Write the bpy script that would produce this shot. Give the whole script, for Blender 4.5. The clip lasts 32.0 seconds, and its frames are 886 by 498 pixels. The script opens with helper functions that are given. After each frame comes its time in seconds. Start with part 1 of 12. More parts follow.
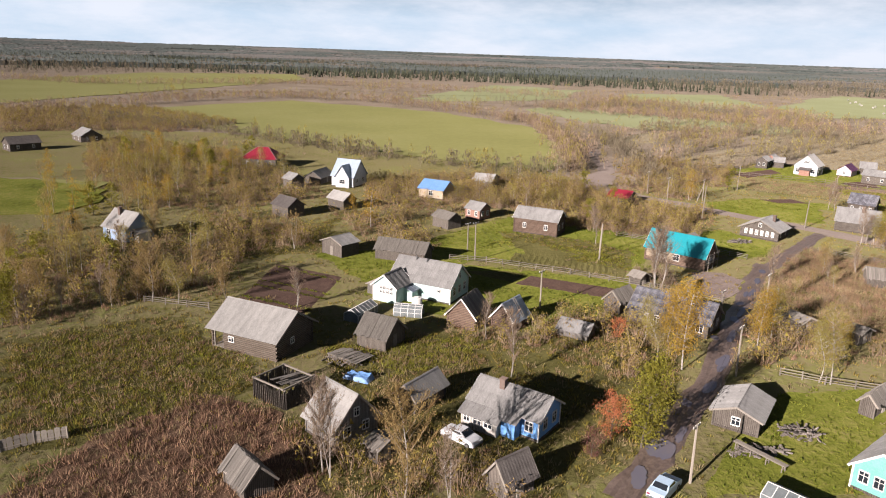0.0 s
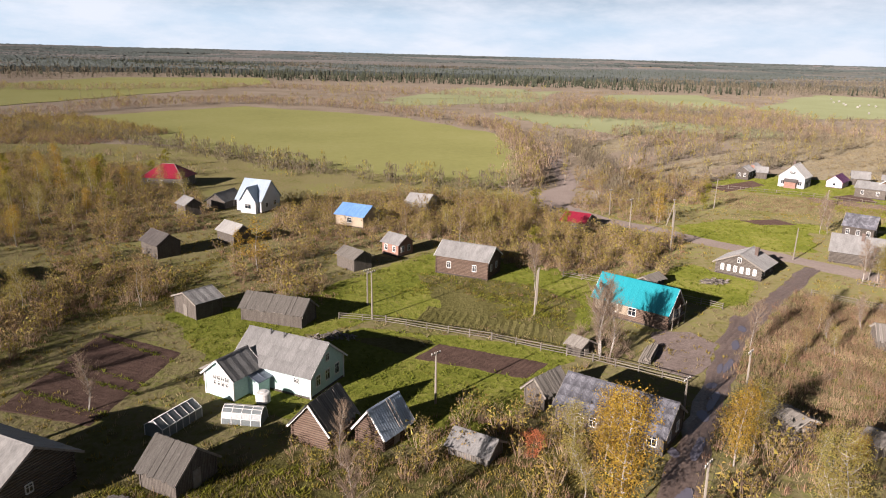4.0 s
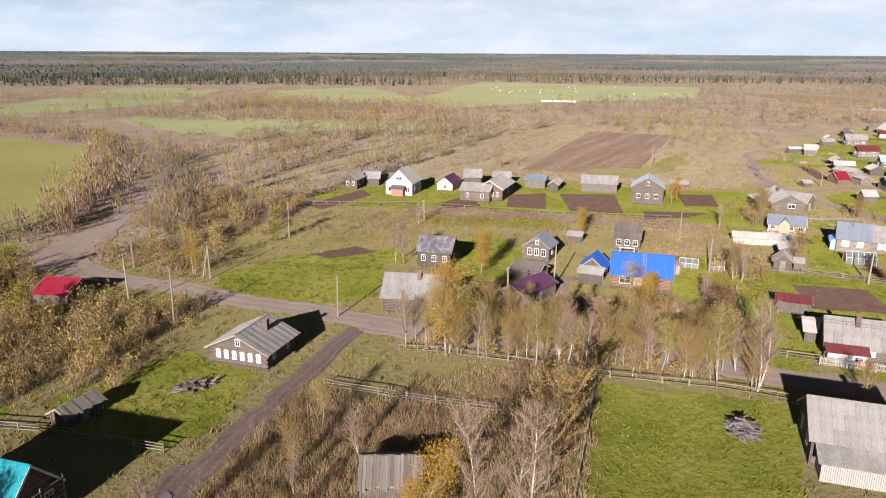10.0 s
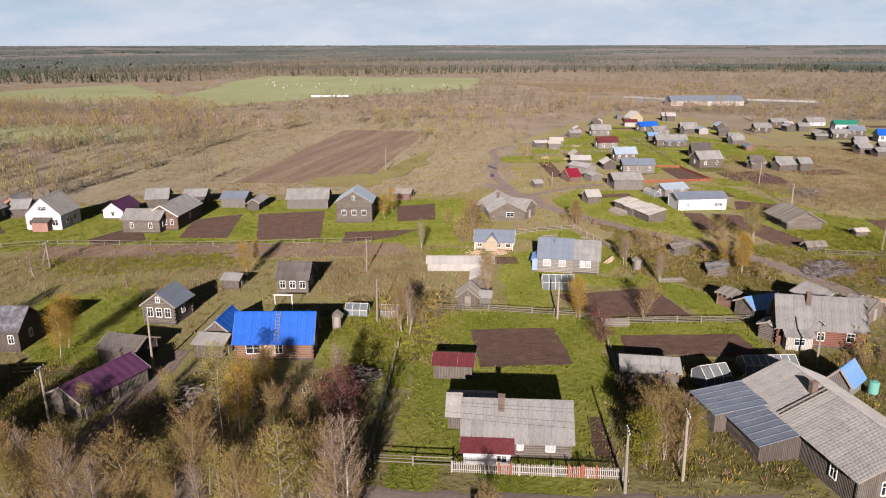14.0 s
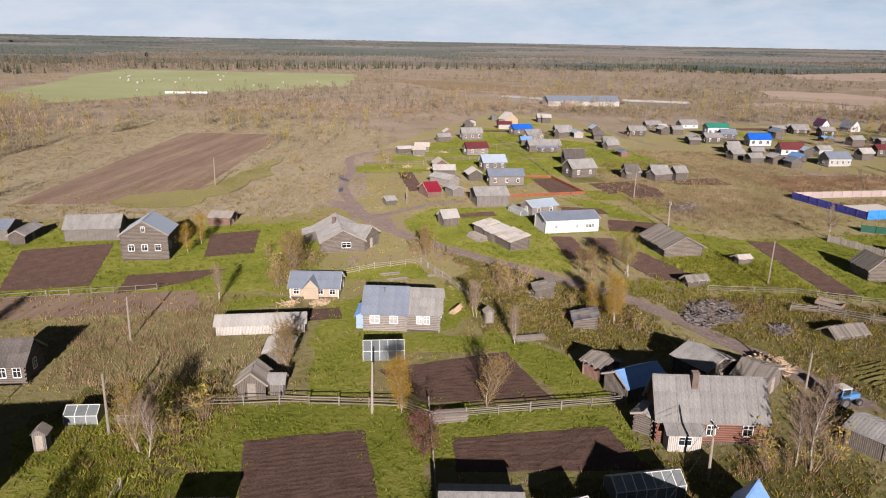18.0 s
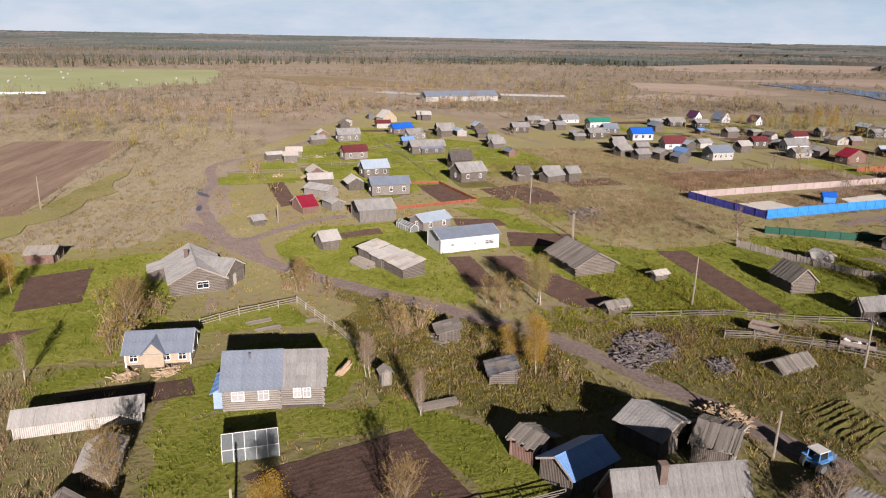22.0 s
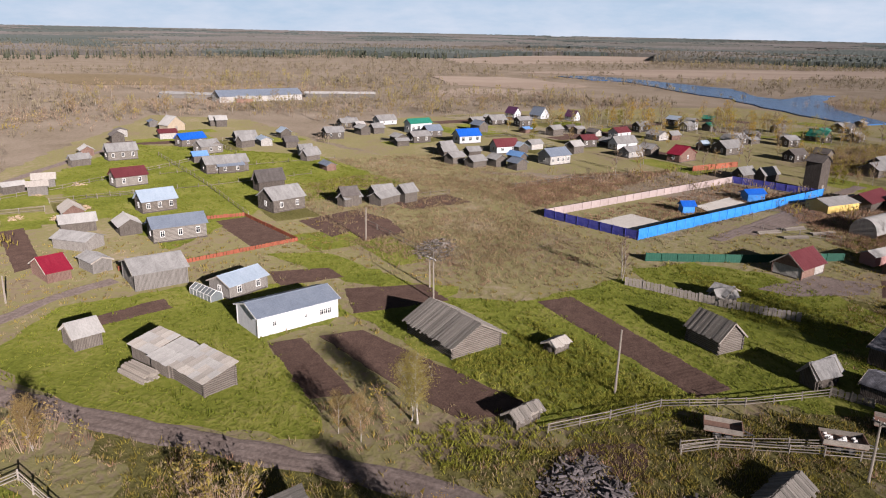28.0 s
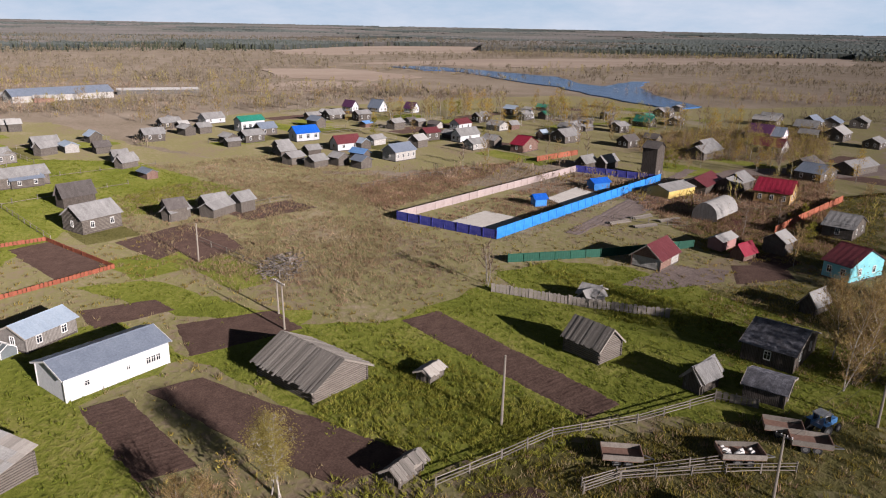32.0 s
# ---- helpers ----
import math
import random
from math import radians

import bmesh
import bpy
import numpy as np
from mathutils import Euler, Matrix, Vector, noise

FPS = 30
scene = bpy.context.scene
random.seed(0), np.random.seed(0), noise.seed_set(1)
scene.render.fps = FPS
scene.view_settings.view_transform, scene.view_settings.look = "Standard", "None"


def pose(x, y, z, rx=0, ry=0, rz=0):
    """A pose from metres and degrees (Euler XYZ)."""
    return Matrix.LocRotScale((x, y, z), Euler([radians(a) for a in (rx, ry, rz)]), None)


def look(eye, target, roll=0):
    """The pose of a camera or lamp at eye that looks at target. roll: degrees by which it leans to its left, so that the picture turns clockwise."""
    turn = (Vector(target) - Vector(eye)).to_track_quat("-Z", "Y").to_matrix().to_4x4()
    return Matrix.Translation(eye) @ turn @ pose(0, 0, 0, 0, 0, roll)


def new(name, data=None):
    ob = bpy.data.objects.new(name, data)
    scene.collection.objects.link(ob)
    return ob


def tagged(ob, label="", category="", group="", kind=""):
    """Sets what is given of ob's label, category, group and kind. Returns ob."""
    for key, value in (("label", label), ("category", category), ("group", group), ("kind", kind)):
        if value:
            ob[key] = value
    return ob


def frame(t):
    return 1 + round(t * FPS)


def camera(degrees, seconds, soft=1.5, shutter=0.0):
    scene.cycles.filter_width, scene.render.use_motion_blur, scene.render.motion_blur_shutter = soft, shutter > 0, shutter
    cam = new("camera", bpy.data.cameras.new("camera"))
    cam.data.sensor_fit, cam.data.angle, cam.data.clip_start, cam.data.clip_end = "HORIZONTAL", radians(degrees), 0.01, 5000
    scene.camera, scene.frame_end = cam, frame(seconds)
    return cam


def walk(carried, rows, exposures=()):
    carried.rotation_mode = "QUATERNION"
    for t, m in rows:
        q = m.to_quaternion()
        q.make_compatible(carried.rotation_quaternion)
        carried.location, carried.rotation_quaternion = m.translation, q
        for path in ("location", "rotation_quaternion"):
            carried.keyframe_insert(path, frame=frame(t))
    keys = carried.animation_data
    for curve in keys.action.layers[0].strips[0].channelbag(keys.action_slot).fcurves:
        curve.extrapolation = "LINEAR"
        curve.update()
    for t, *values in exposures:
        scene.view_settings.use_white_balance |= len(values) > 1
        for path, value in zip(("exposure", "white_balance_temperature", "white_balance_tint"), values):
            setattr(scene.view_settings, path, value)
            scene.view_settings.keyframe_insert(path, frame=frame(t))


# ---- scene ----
cam = camera(64.04, 32.0, 1.05)
# seconds, eye, target, roll
PATH = [
    (0, (0.06, 0.01, 37.73), (6.72, 57.44, 21.66), 2.01),
    (0.5, (1.85, 3.72, 37.76), (7.77, 61.24, 21.74), 2.02),
    (1, (3.64, 7.48, 37.77), (8.95, 65.05, 21.76), 2.00),
    (1.5, (5.48, 11.33, 37.76), (10.49, 68.94, 21.77), 1.97),
    (2, (7.41, 15.09, 37.69), (12.42, 72.71, 21.74), 1.83),
    (2.5, (9.55, 18.79, 37.59), (14.68, 76.42, 21.73), 1.66),
    (4.5, (21.21, 32.91, 37.60), (30.35, 90.03, 21.69), 1.51),
    (5, (24.77, 35.93, 37.71), (35.38, 92.81, 21.81), 1.43),
    (5.5, (28.51, 38.88, 37.87), (40.80, 95.41, 21.97), 1.30),
    (6, (32.47, 41.73, 38.01), (46.64, 97.82, 22.11), 1.15),
    (6.5, (36.55, 44.53, 38.10), (52.77, 100.07, 22.21), 1.08),
    (7, (40.81, 47.34, 38.12), (59.00, 102.27, 22.25), 0.92),
    (7.5, (45.08, 50.10, 38.11), (65.16, 104.36, 22.22), 0.81),
    (8, (49.47, 52.75, 38.08), (71.37, 106.30, 22.16), 0.73),
    (8.5, (53.97, 55.21, 38.04), (77.72, 107.95, 22.11), 0.59),
    (9, (58.45, 57.34, 38.00), (84.05, 109.20, 22.03), 0.35),
    (9.5, (63.23, 59.28, 38.01), (90.70, 110.17, 22.01), 0.27),
    (10, (68.12, 61.04, 38.06), (97.35, 110.93, 22.01), 0.33),
    (10.5, (73.16, 62.70, 38.16), (104.02, 111.56, 22.00), 0.25),
    (11, (78.32, 64.08, 38.25), (110.74, 111.88, 21.99), 0.25),
    (11.5, (83.64, 65.13, 38.34), (117.55, 111.83, 21.93), 0.21),
    (12, (89.04, 66.01, 38.39), (124.45, 111.56, 21.90), 0.06),
    (12.5, (94.26, 66.80, 38.40), (131.13, 111.14, 21.85), 0.01),
    (13, (99.47, 67.48, 38.39), (137.73, 110.61, 21.78), -0.03),
    (13.5, (104.68, 68.02, 38.35), (144.34, 109.86, 21.72), -0.11),
    (14, (109.87, 68.49, 38.31), (150.91, 108.97, 21.66), -0.08),
    (14.5, (114.85, 68.99, 38.26), (156.76, 108.57, 21.61), 0.09),
    (15, (119.48, 69.74, 38.20), (162.16, 108.49, 21.55), 0.20),
    (15.5, (123.82, 70.72, 38.16), (167.22, 108.66, 21.51), 0.24),
    (17.5, (136.86, 77.55, 38.09), (183.01, 111.97, 21.19), 0.98),
    (18, (139.39, 79.13, 37.97), (186.19, 112.65, 21.07), 1.07),
    (18.5, (141.73, 80.66, 37.83), (189.22, 113.21, 20.96), 1.01),
    (19, (143.79, 82.15, 37.68), (191.97, 113.68, 20.80), 0.97),
    (19.5, (145.70, 83.58, 37.52), (194.52, 114.08, 20.61), 0.96),
    (20, (147.58, 84.98, 37.44), (197.03, 114.42, 20.45), 0.91),
    (20.5, (149.53, 86.34, 37.43), (199.67, 114.56, 20.43), 0.79),
    (21, (151.60, 87.78, 37.52), (202.31, 114.95, 20.46), 0.78),
    (21.5, (153.84, 89.32, 37.66), (205.11, 115.38, 20.56), 0.86),
    (22, (156.25, 90.95, 37.82), (208.07, 115.81, 20.61), 1.01),
    (22.5, (158.81, 92.61, 37.95), (211.24, 116.09, 20.66), 1.04),
    (23, (161.48, 94.20, 38.02), (214.60, 116.05, 20.67), 1.12),
    (23.5, (164.23, 95.76, 38.03), (217.90, 116.18, 20.65), 1.08),
    (24, (167.03, 97.26, 37.99), (220.92, 117.10, 20.60), 1.06),
    (24.5, (169.93, 98.67, 37.94), (223.97, 118.14, 20.60), 1.12),
    (26.5, (181.33, 104.20, 37.95), (236.83, 118.91, 20.52), 1.20),
    (27, (183.97, 105.31, 37.96), (239.86, 118.37, 20.48), 1.22),
    (27.5, (186.48, 106.39, 37.97), (242.74, 117.75, 20.47), 1.22),
    (28, (188.88, 107.37, 37.96), (245.43, 117.08, 20.43), 1.20),
    (28.5, (191.09, 108.26, 37.99), (247.86, 116.42, 20.37), 1.28),
    (29, (193.09, 108.97, 38.01), (250.04, 115.57, 20.31), 1.34),
    (29.5, (194.83, 109.51, 38.01), (251.92, 114.40, 20.22), 1.34),
    (30, (196.31, 109.90, 37.99), (253.51, 113.09, 20.17), 1.31),
    (30.5, (197.58, 110.15, 37.94), (254.85, 111.83, 20.11), 1.26),
    (31, (198.65, 110.31, 37.88), (255.93, 110.51, 20.01), 1.15),
    (31.5, (199.53, 110.30, 37.84), (256.77, 108.74, 19.90), 1.11),
    (32, (200.26, 110.14, 37.79), (257.39, 106.64, 19.80), 1.12),
]
walk(cam, [(t, look(eye, target, roll)) for t, eye, target, roll in PATH], [(0.0, 1.0, 6300, 17), (5.0, 1.02, 6300, 17), (12.2, 1.02, 6300, 17), (13.1, 0.73, 6280, 17), (14.5, 0.7, 6250, 17), (23.0, 0.72, 6230, 17), (27.0, 0.74, 6050, 17), (32.0, 0.65, 5980, 17)])

# ---- sun and sky ----
SUN_AZ = 229.0      # clockwise from +y, where the sun stands
SUN_EL = 17.5
world = bpy.data.worlds.new("world")
scene.world = world
world.use_nodes = True
wn, wl_ = world.node_tree.nodes, world.node_tree.links
wn.clear()
w_out = wn.new("ShaderNodeOutputWorld")
w_bg = wn.new("ShaderNodeBackground")
w_sky = wn.new("ShaderNodeTexSky")
w_sky.sky_type = "NISHITA"
w_sky.sun_disc = False
w_sky.sun_elevation = radians(SUN_EL)
w_sky.sun_rotation = radians(SUN_AZ)
w_sky.air_density, w_sky.dust_density, w_sky.ozone_density = 1.0, 1.2, 2.0
w_co = wn.new("ShaderNodeTexCoord")
w_map = wn.new("ShaderNodeMapping")
w_map.inputs["Scale"].default_value = (3.0, 3.0, 11.0)
w_noise = wn.new("ShaderNodeTexNoise")
w_noise.inputs["Scale"].default_value = 1.9
w_noise.inputs["Detail"].default_value = 7.0
w_noise.inputs["Roughness"].default_value = 0.62
w_ramp = wn.new("ShaderNodeValToRGB")
w_ramp.color_ramp.elements[0].position = 0.36
w_ramp.color_ramp.elements[1].position = 0.64
w_mix = wn.new("ShaderNodeMixRGB")
w_mix.inputs["Color2"].default_value = (24.6, 25.9, 26.8, 1)
w_bg.inputs["Strength"].default_value = 0.018
wl_.new(w_co.outputs["Generated"], w_map.inputs["Vector"])
wl_.new(w_map.outputs["Vector"], w_noise.inputs["Vector"])
wl_.new(w_noise.outputs["Fac"], w_ramp.inputs["Fac"])
w_sep = wn.new("ShaderNodeSeparateXYZ")
w_thin = wn.new("ShaderNodeMapRange")
w_thin.inputs["From Min"].default_value, w_thin.inputs["From Max"].default_value = 0.06, 0.22
w_thin.inputs["To Min"].default_value, w_thin.inputs["To Max"].default_value = 0.8, 0.06
w_mul = wn.new("ShaderNodeMath")
w_mul.operation = "MULTIPLY"
wl_.new(w_co.outputs["Generated"], w_sep.inputs["Vector"])
wl_.new(w_sep.outputs["Z"], w_thin.inputs["Value"])
w_haze = wn.new("ShaderNodeMixRGB")
w_haze.inputs["Color2"].default_value = (17.6, 22.0, 25.2, 1)
w_thick = wn.new("ShaderNodeMapRange")
w_thick.inputs["From Min"].default_value, w_thick.inputs["From Max"].default_value = 0.04, 0.18
w_thick.inputs["To Min"].default_value, w_thick.inputs["To Max"].default_value = 0.95, 0.05
wl_.new(w_ramp.outputs["Color"], w_mul.inputs[0])
wl_.new(w_thin.outputs["Result"], w_mul.inputs[1])
wl_.new(w_mul.outputs[0], w_mix.inputs["Fac"])
w_clear = wn.new("ShaderNodeMixRGB")
w_clear.blend_type = "MULTIPLY"
w_clear.inputs["Fac"].default_value = 1.0
w_clear.inputs["Color2"].default_value = (0.13, 0.18, 0.3, 1)
wl_.new(w_sky.outputs["Color"], w_clear.inputs["Color1"])
wl_.new(w_clear.outputs["Color"], w_haze.inputs["Color1"])
wl_.new(w_sep.outputs["Z"], w_thick.inputs["Value"])
wl_.new(w_thick.outputs["Result"], w_haze.inputs["Fac"])
wl_.new(w_haze.outputs["Color"], w_mix.inputs["Color1"])
wl_.new(w_mix.outputs["Color"], w_bg.inputs["Color"])
wl_.new(w_bg.outputs["Background"], w_out.inputs["Surface"])

sun = new("sun", bpy.data.lights.new("sun", "SUN"))
sun.data.energy = 5.0
sun.data.angle = radians(0.6)
sun.data.color = (1.0, 0.895, 0.79)
_sd = Vector((math.sin(radians(SUN_AZ)) * math.cos(radians(SUN_EL)), math.cos(radians(SUN_AZ)) * math.cos(radians(SUN_EL)), math.sin(radians(SUN_EL))))
sun.matrix_world = look(_sd * 100, (0, 0, 0))

# ---- materials ----


def ramp_of(nodes, stops):
    r = nodes.new("ShaderNodeValToRGB")
    els = r.color_ramp.elements
    while len(els) < len(stops):
        els.new(0.5)
    for el, (pos, col) in zip(els, stops):
        el.position, el.color = pos, (*col, 1)
    return r


def mat(name, cols, scale=1.0, stretch=(1, 1, 1), rough=0.85, bump=0.3, wave=0.0, wave_axis="X", island=0.0, rand=0.15, metal=0.0, stain=0.35, spec=0.3, fine=9.0, thin=0.0, world_co=False, depth=0.03, lines=0.0, along=0.0):
    """A weathered surface: broad stains, fine grain, optional ribs, and variation from piece to piece."""
    m = bpy.data.materials.new(name)
    m.use_nodes = True
    n, l = m.node_tree.nodes, m.node_tree.links
    bs = n["Principled BSDF"]
    co = n.new("ShaderNodeTexCoord")
    mp = n.new("ShaderNodeMapping")
    mp.inputs["Scale"].default_value = stretch
    if along:
        mp.vector_type = "TEXTURE"
        mp.inputs["Rotation"].default_value = (0, 0, radians(along))
        mp.inputs["Scale"].default_value = [1 / q for q in stretch]
    if world_co:
        geo0 = n.new("ShaderNodeNewGeometry")
        l.new(geo0.outputs["Position"], mp.inputs["Vector"])
    else:
        l.new(co.outputs["Object"], mp.inputs["Vector"])
    broad = n.new("ShaderNodeTexNoise")
    broad.inputs["Scale"].default_value = scale
    broad.inputs["Detail"].default_value = 5
    broad.inputs["Roughness"].default_value = 0.6
    small = n.new("ShaderNodeTexNoise")
    small.inputs["Scale"].default_value = scale * fine
    small.inputs["Detail"].default_value = 4
    small.inputs["Roughness"].default_value = 0.7
    for t in (broad, small):
        l.new(mp.outputs["Vector"], t.inputs["Vector"])
    mixf = n.new("ShaderNodeMath")
    mixf.operation = "MULTIPLY_ADD"
    l.new(small.outputs["Fac"], mixf.inputs[0])
    mixf.inputs[1].default_value = 1 - stain
    sub = n.new("ShaderNodeMath")
    sub.operation = "MULTIPLY"
    l.new(broad.outputs["Fac"], sub.inputs[0])
    sub.inputs[1].default_value = stain
    l.new(sub.outputs[0], mixf.inputs[2])
    k = len(cols)
    rp = ramp_of(n, [(0.32 + 0.36 * i / max(1, k - 1), c) for i, c in enumerate(cols)])
    l.new(mixf.outputs[0], rp.inputs["Fac"])
    colour = rp.outputs["Color"]
    if island or rand:
        hs = n.new("ShaderNodeHueSaturation")
        mr = n.new("ShaderNodeMapRange")
        if island:
            geo = n.new("ShaderNodeNewGeometry")
            src, amt = geo.outputs["Random Per Island"], island
        else:
            oi = n.new("ShaderNodeObjectInfo")
            src, amt = oi.outputs["Random"], rand
        l.new(src, mr.inputs["Value"])
        mr.inputs["To Min"].default_value, mr.inputs["To Max"].default_value = 1 - amt, 1 + amt
        l.new(mr.outputs["Result"], hs.inputs["Value"])
        l.new(colour, hs.inputs["Color"])
        if island and thin:
            mh = n.new("ShaderNodeMapRange")
            l.new(src, mh.inputs["Value"])
            mh.inputs["To Min"].default_value, mh.inputs["To Max"].default_value = 0.485, 0.515
            l.new(mh.outputs["Result"], hs.inputs["Hue"])
        colour = hs.outputs["Color"]
    l.new(colour, bs.inputs["Base Color"])
    bs.inputs["Roughness"].default_value = rough
    bs.inputs["Diffuse Roughness"].default_value = 1.0 if rough >= 0.85 else 0.3
    bs.inputs["Metallic"].default_value = metal
    bs.inputs["Specular IOR Level"].default_value = spec
    if bump:
        bp = n.new("ShaderNodeBump")
        bp.inputs["Strength"].default_value = bump
        bp.inputs["Distance"].default_value = depth
        height = mixf.outputs[0]
        if wave:
            wv = n.new("ShaderNodeTexWave")
            wv.bands_direction = wave_axis
            wv.inputs["Scale"].default_value = wave
            wv.inputs["Distortion"].default_value = 0.3
            if wave_axis == "X":
                sp, sm, cb = n.new("ShaderNodeSeparateXYZ"), n.new("ShaderNodeMath"), n.new("ShaderNodeCombineXYZ")
                l.new(co.outputs["Object"], sp.inputs["Vector"])
                l.new(sp.outputs["X"], sm.inputs[0])
                l.new(sp.outputs["Y"], sm.inputs[1])
                l.new(sm.outputs[0], cb.inputs["X"])
                l.new(cb.outputs["Vector"], wv.inputs["Vector"])
            else:
                l.new(co.outputs["Object"], wv.inputs["Vector"])
            if lines:
                jr = n.new("ShaderNodeMapRange")
                jr.inputs["From Max"].default_value = 0.35
                jr.inputs["To Min"].default_value = 1 - lines
                l.new(wv.outputs["Fac"], jr.inputs["Value"])
                jm = n.new("ShaderNodeMixRGB")
                jm.blend_type = "MULTIPLY"
                jm.inputs["Fac"].default_value = 1.0
                l.new(colour, jm.inputs["Color1"])
                l.new(jr.outputs["Result"], jm.inputs["Color2"])
                l.new(jm.outputs["Color"], bs.inputs["Base Color"])
            ad = n.new("ShaderNodeMath")
            ad.operation = "MULTIPLY_ADD"
            l.new(wv.outputs["Fac"], ad.inputs[0])
            ad.inputs[1].default_value = 1.2
            l.new(mixf.outputs[0], ad.inputs[2])
            height = ad.outputs[0]
        l.new(height, bp.inputs["Height"])
        l.new(bp.outputs["Normal"], bs.inputs["Normal"])
    if thin:
        tr = n.new("ShaderNodeBsdfTranslucent")
        l.new(colour, tr.inputs["Color"])
        ms = n.new("ShaderNodeMixShader")
        ms.inputs["Fac"].default_value = thin
        out = n["Material Output"]
        l.new(bs.outputs["BSDF"], ms.inputs[1])
        l.new(tr.outputs["BSDF"], ms.inputs[2])
        l.new(ms.outputs["Shader"], out.inputs["Surface"])
    return m


LOGW = dict(scale=0.8, stretch=(0.6, 0.6, 3.0), wave=1.25, wave_axis="Z", bump=1.0, depth=0.08, lines=0.6)
PLNK = dict(scale=1.0, stretch=(3.5, 3.5, 0.5), wave=1.7, wave_axis="X", bump=0.7, lines=0.5)
WALL = {
    "log": mat("old_log_wood", [(0.082, 0.061, 0.045), (0.164, 0.131, 0.102), (0.246, 0.209, 0.172)], **LOGW),
    "greylog": mat("grey_log_wood", [(0.082, 0.067, 0.056), (0.156, 0.134, 0.113), (0.238, 0.213, 0.187)], **LOGW),
    "brownlog": mat("brown_log_wood", [(0.090, 0.057, 0.041), (0.164, 0.111, 0.082), (0.238, 0.180, 0.139)], **LOGW),
    "redlog": mat("red_brown_log_wood", [(0.12, 0.045, 0.03), (0.20, 0.09, 0.065), (0.27, 0.15, 0.11)], **LOGW),
    "turqlog": mat("ruddy_log_wood", [(0.123, 0.070, 0.049), (0.221, 0.135, 0.098), (0.312, 0.213, 0.164)], **LOGW),
    "whitelog": mat("pale_log_wood", [(0.164, 0.143, 0.123), (0.254, 0.230, 0.201), (0.353, 0.328, 0.295)], **LOGW),
    "plank": mat("grey_plank_wood", [(0.066, 0.053, 0.044), (0.135, 0.116, 0.098), (0.221, 0.197, 0.172)], **PLNK),
    "greyplank": mat("silver_plank_wood", [(0.115, 0.102, 0.090), (0.197, 0.182, 0.164), (0.279, 0.262, 0.242)], **PLNK),
    "darkplank": mat("dark_plank_wood", [(0.045, 0.036, 0.03), (0.10, 0.083, 0.07), (0.18, 0.155, 0.135)], **PLNK),
    "redplank": mat("ruddy_plank_wood", [(0.123, 0.061, 0.045), (0.213, 0.131, 0.102), (0.295, 0.213, 0.176)], **PLNK),
    "whiteplank": mat("chalky_plank_wood", [(0.3, 0.285, 0.265), (0.42, 0.4, 0.37), (0.54, 0.52, 0.485)], **PLNK),
    "white": mat("white_siding", [(0.4, 0.41, 0.42), (0.52, 0.53, 0.54), (0.6, 0.61, 0.62)], scale=0.5, rough=0.6, bump=0.25, wave=1.6, wave_axis="Z"),
    "mint": mat("mint_white_paint", [(0.36, 0.5, 0.48), (0.46, 0.61, 0.585), (0.54, 0.68, 0.66)], scale=0.5, rough=0.6, bump=0.3, wave=2.2, wave_axis="Z"),
    "plaster": mat("peach_plaster", [(0.50, 0.38, 0.30), (0.62, 0.49, 0.40), (0.7, 0.6, 0.52)], scale=0.7, bump=0.2),
    "blue": mat("bright_blue_paint", [(0.10, 0.26, 0.58), (0.16, 0.36, 0.70), (0.22, 0.44, 0.76)], rough=0.6, scale=0.8, wave=2.4, wave_axis="X", bump=0.3),
    "palebl": mat("pale_blue_paint", [(0.22, 0.31, 0.45), (0.3, 0.4, 0.55), (0.38, 0.47, 0.6)], rough=0.6, scale=0.8, bump=0.3, wave=2.2, wave_axis="Z"),
    "turquoise": mat("turquoise_paint", [(0.099, 0.322, 0.260), (0.149, 0.397, 0.329), (0.198, 0.434, 0.372)], rough=0.6, scale=0.8, bump=0.3),
    "teal": mat("teal_paint", [(0.12, 0.34, 0.38), (0.17, 0.44, 0.48), (0.26, 0.52, 0.55)], rough=0.6, scale=0.8, bump=0.3),
    "pink": mat("pink_paint", [(0.58, 0.44, 0.46), (0.70, 0.56, 0.57), (0.76, 0.64, 0.65)], rough=0.7, scale=0.8, bump=0.2),
    "yellow": mat("cream_yellow_wood", [(0.27, 0.215, 0.15), (0.36, 0.295, 0.215), (0.43, 0.365, 0.28)], rough=0.7, scale=0.8, bump=0.3, wave=1.9, wave_axis="Z"),
    "ochre": mat("ochre_paint", [(0.44, 0.32, 0.09), (0.55, 0.41, 0.13), (0.6, 0.48, 0.2)], rough=0.7, scale=0.8, bump=0.2),
    "brickish": mat("ruddy_brick_wall", [(0.22, 0.12, 0.09), (0.33, 0.19, 0.145), (0.42, 0.29, 0.24)], scale=1.2, bump=0.3),
    "pinkbrick": mat("faded_red_wall", [(0.34, 0.17, 0.15), (0.44, 0.24, 0.22), (0.5, 0.32, 0.3)], scale=1.0, bump=0.2),
    "bluecab": mat("blue_cabin_paint", [(0.015, 0.14, 0.44), (0.03, 0.19, 0.54), (0.06, 0.25, 0.6)], scale=0.6, rough=0.5, bump=0.2),
    "multi": mat("orange_ochre_wood", [(0.38, 0.22, 0.09), (0.48, 0.31, 0.13), (0.55, 0.4, 0.22)], **LOGW),
}
RIB = dict(wave=2.4, wave_axis="X", bump=0.35)
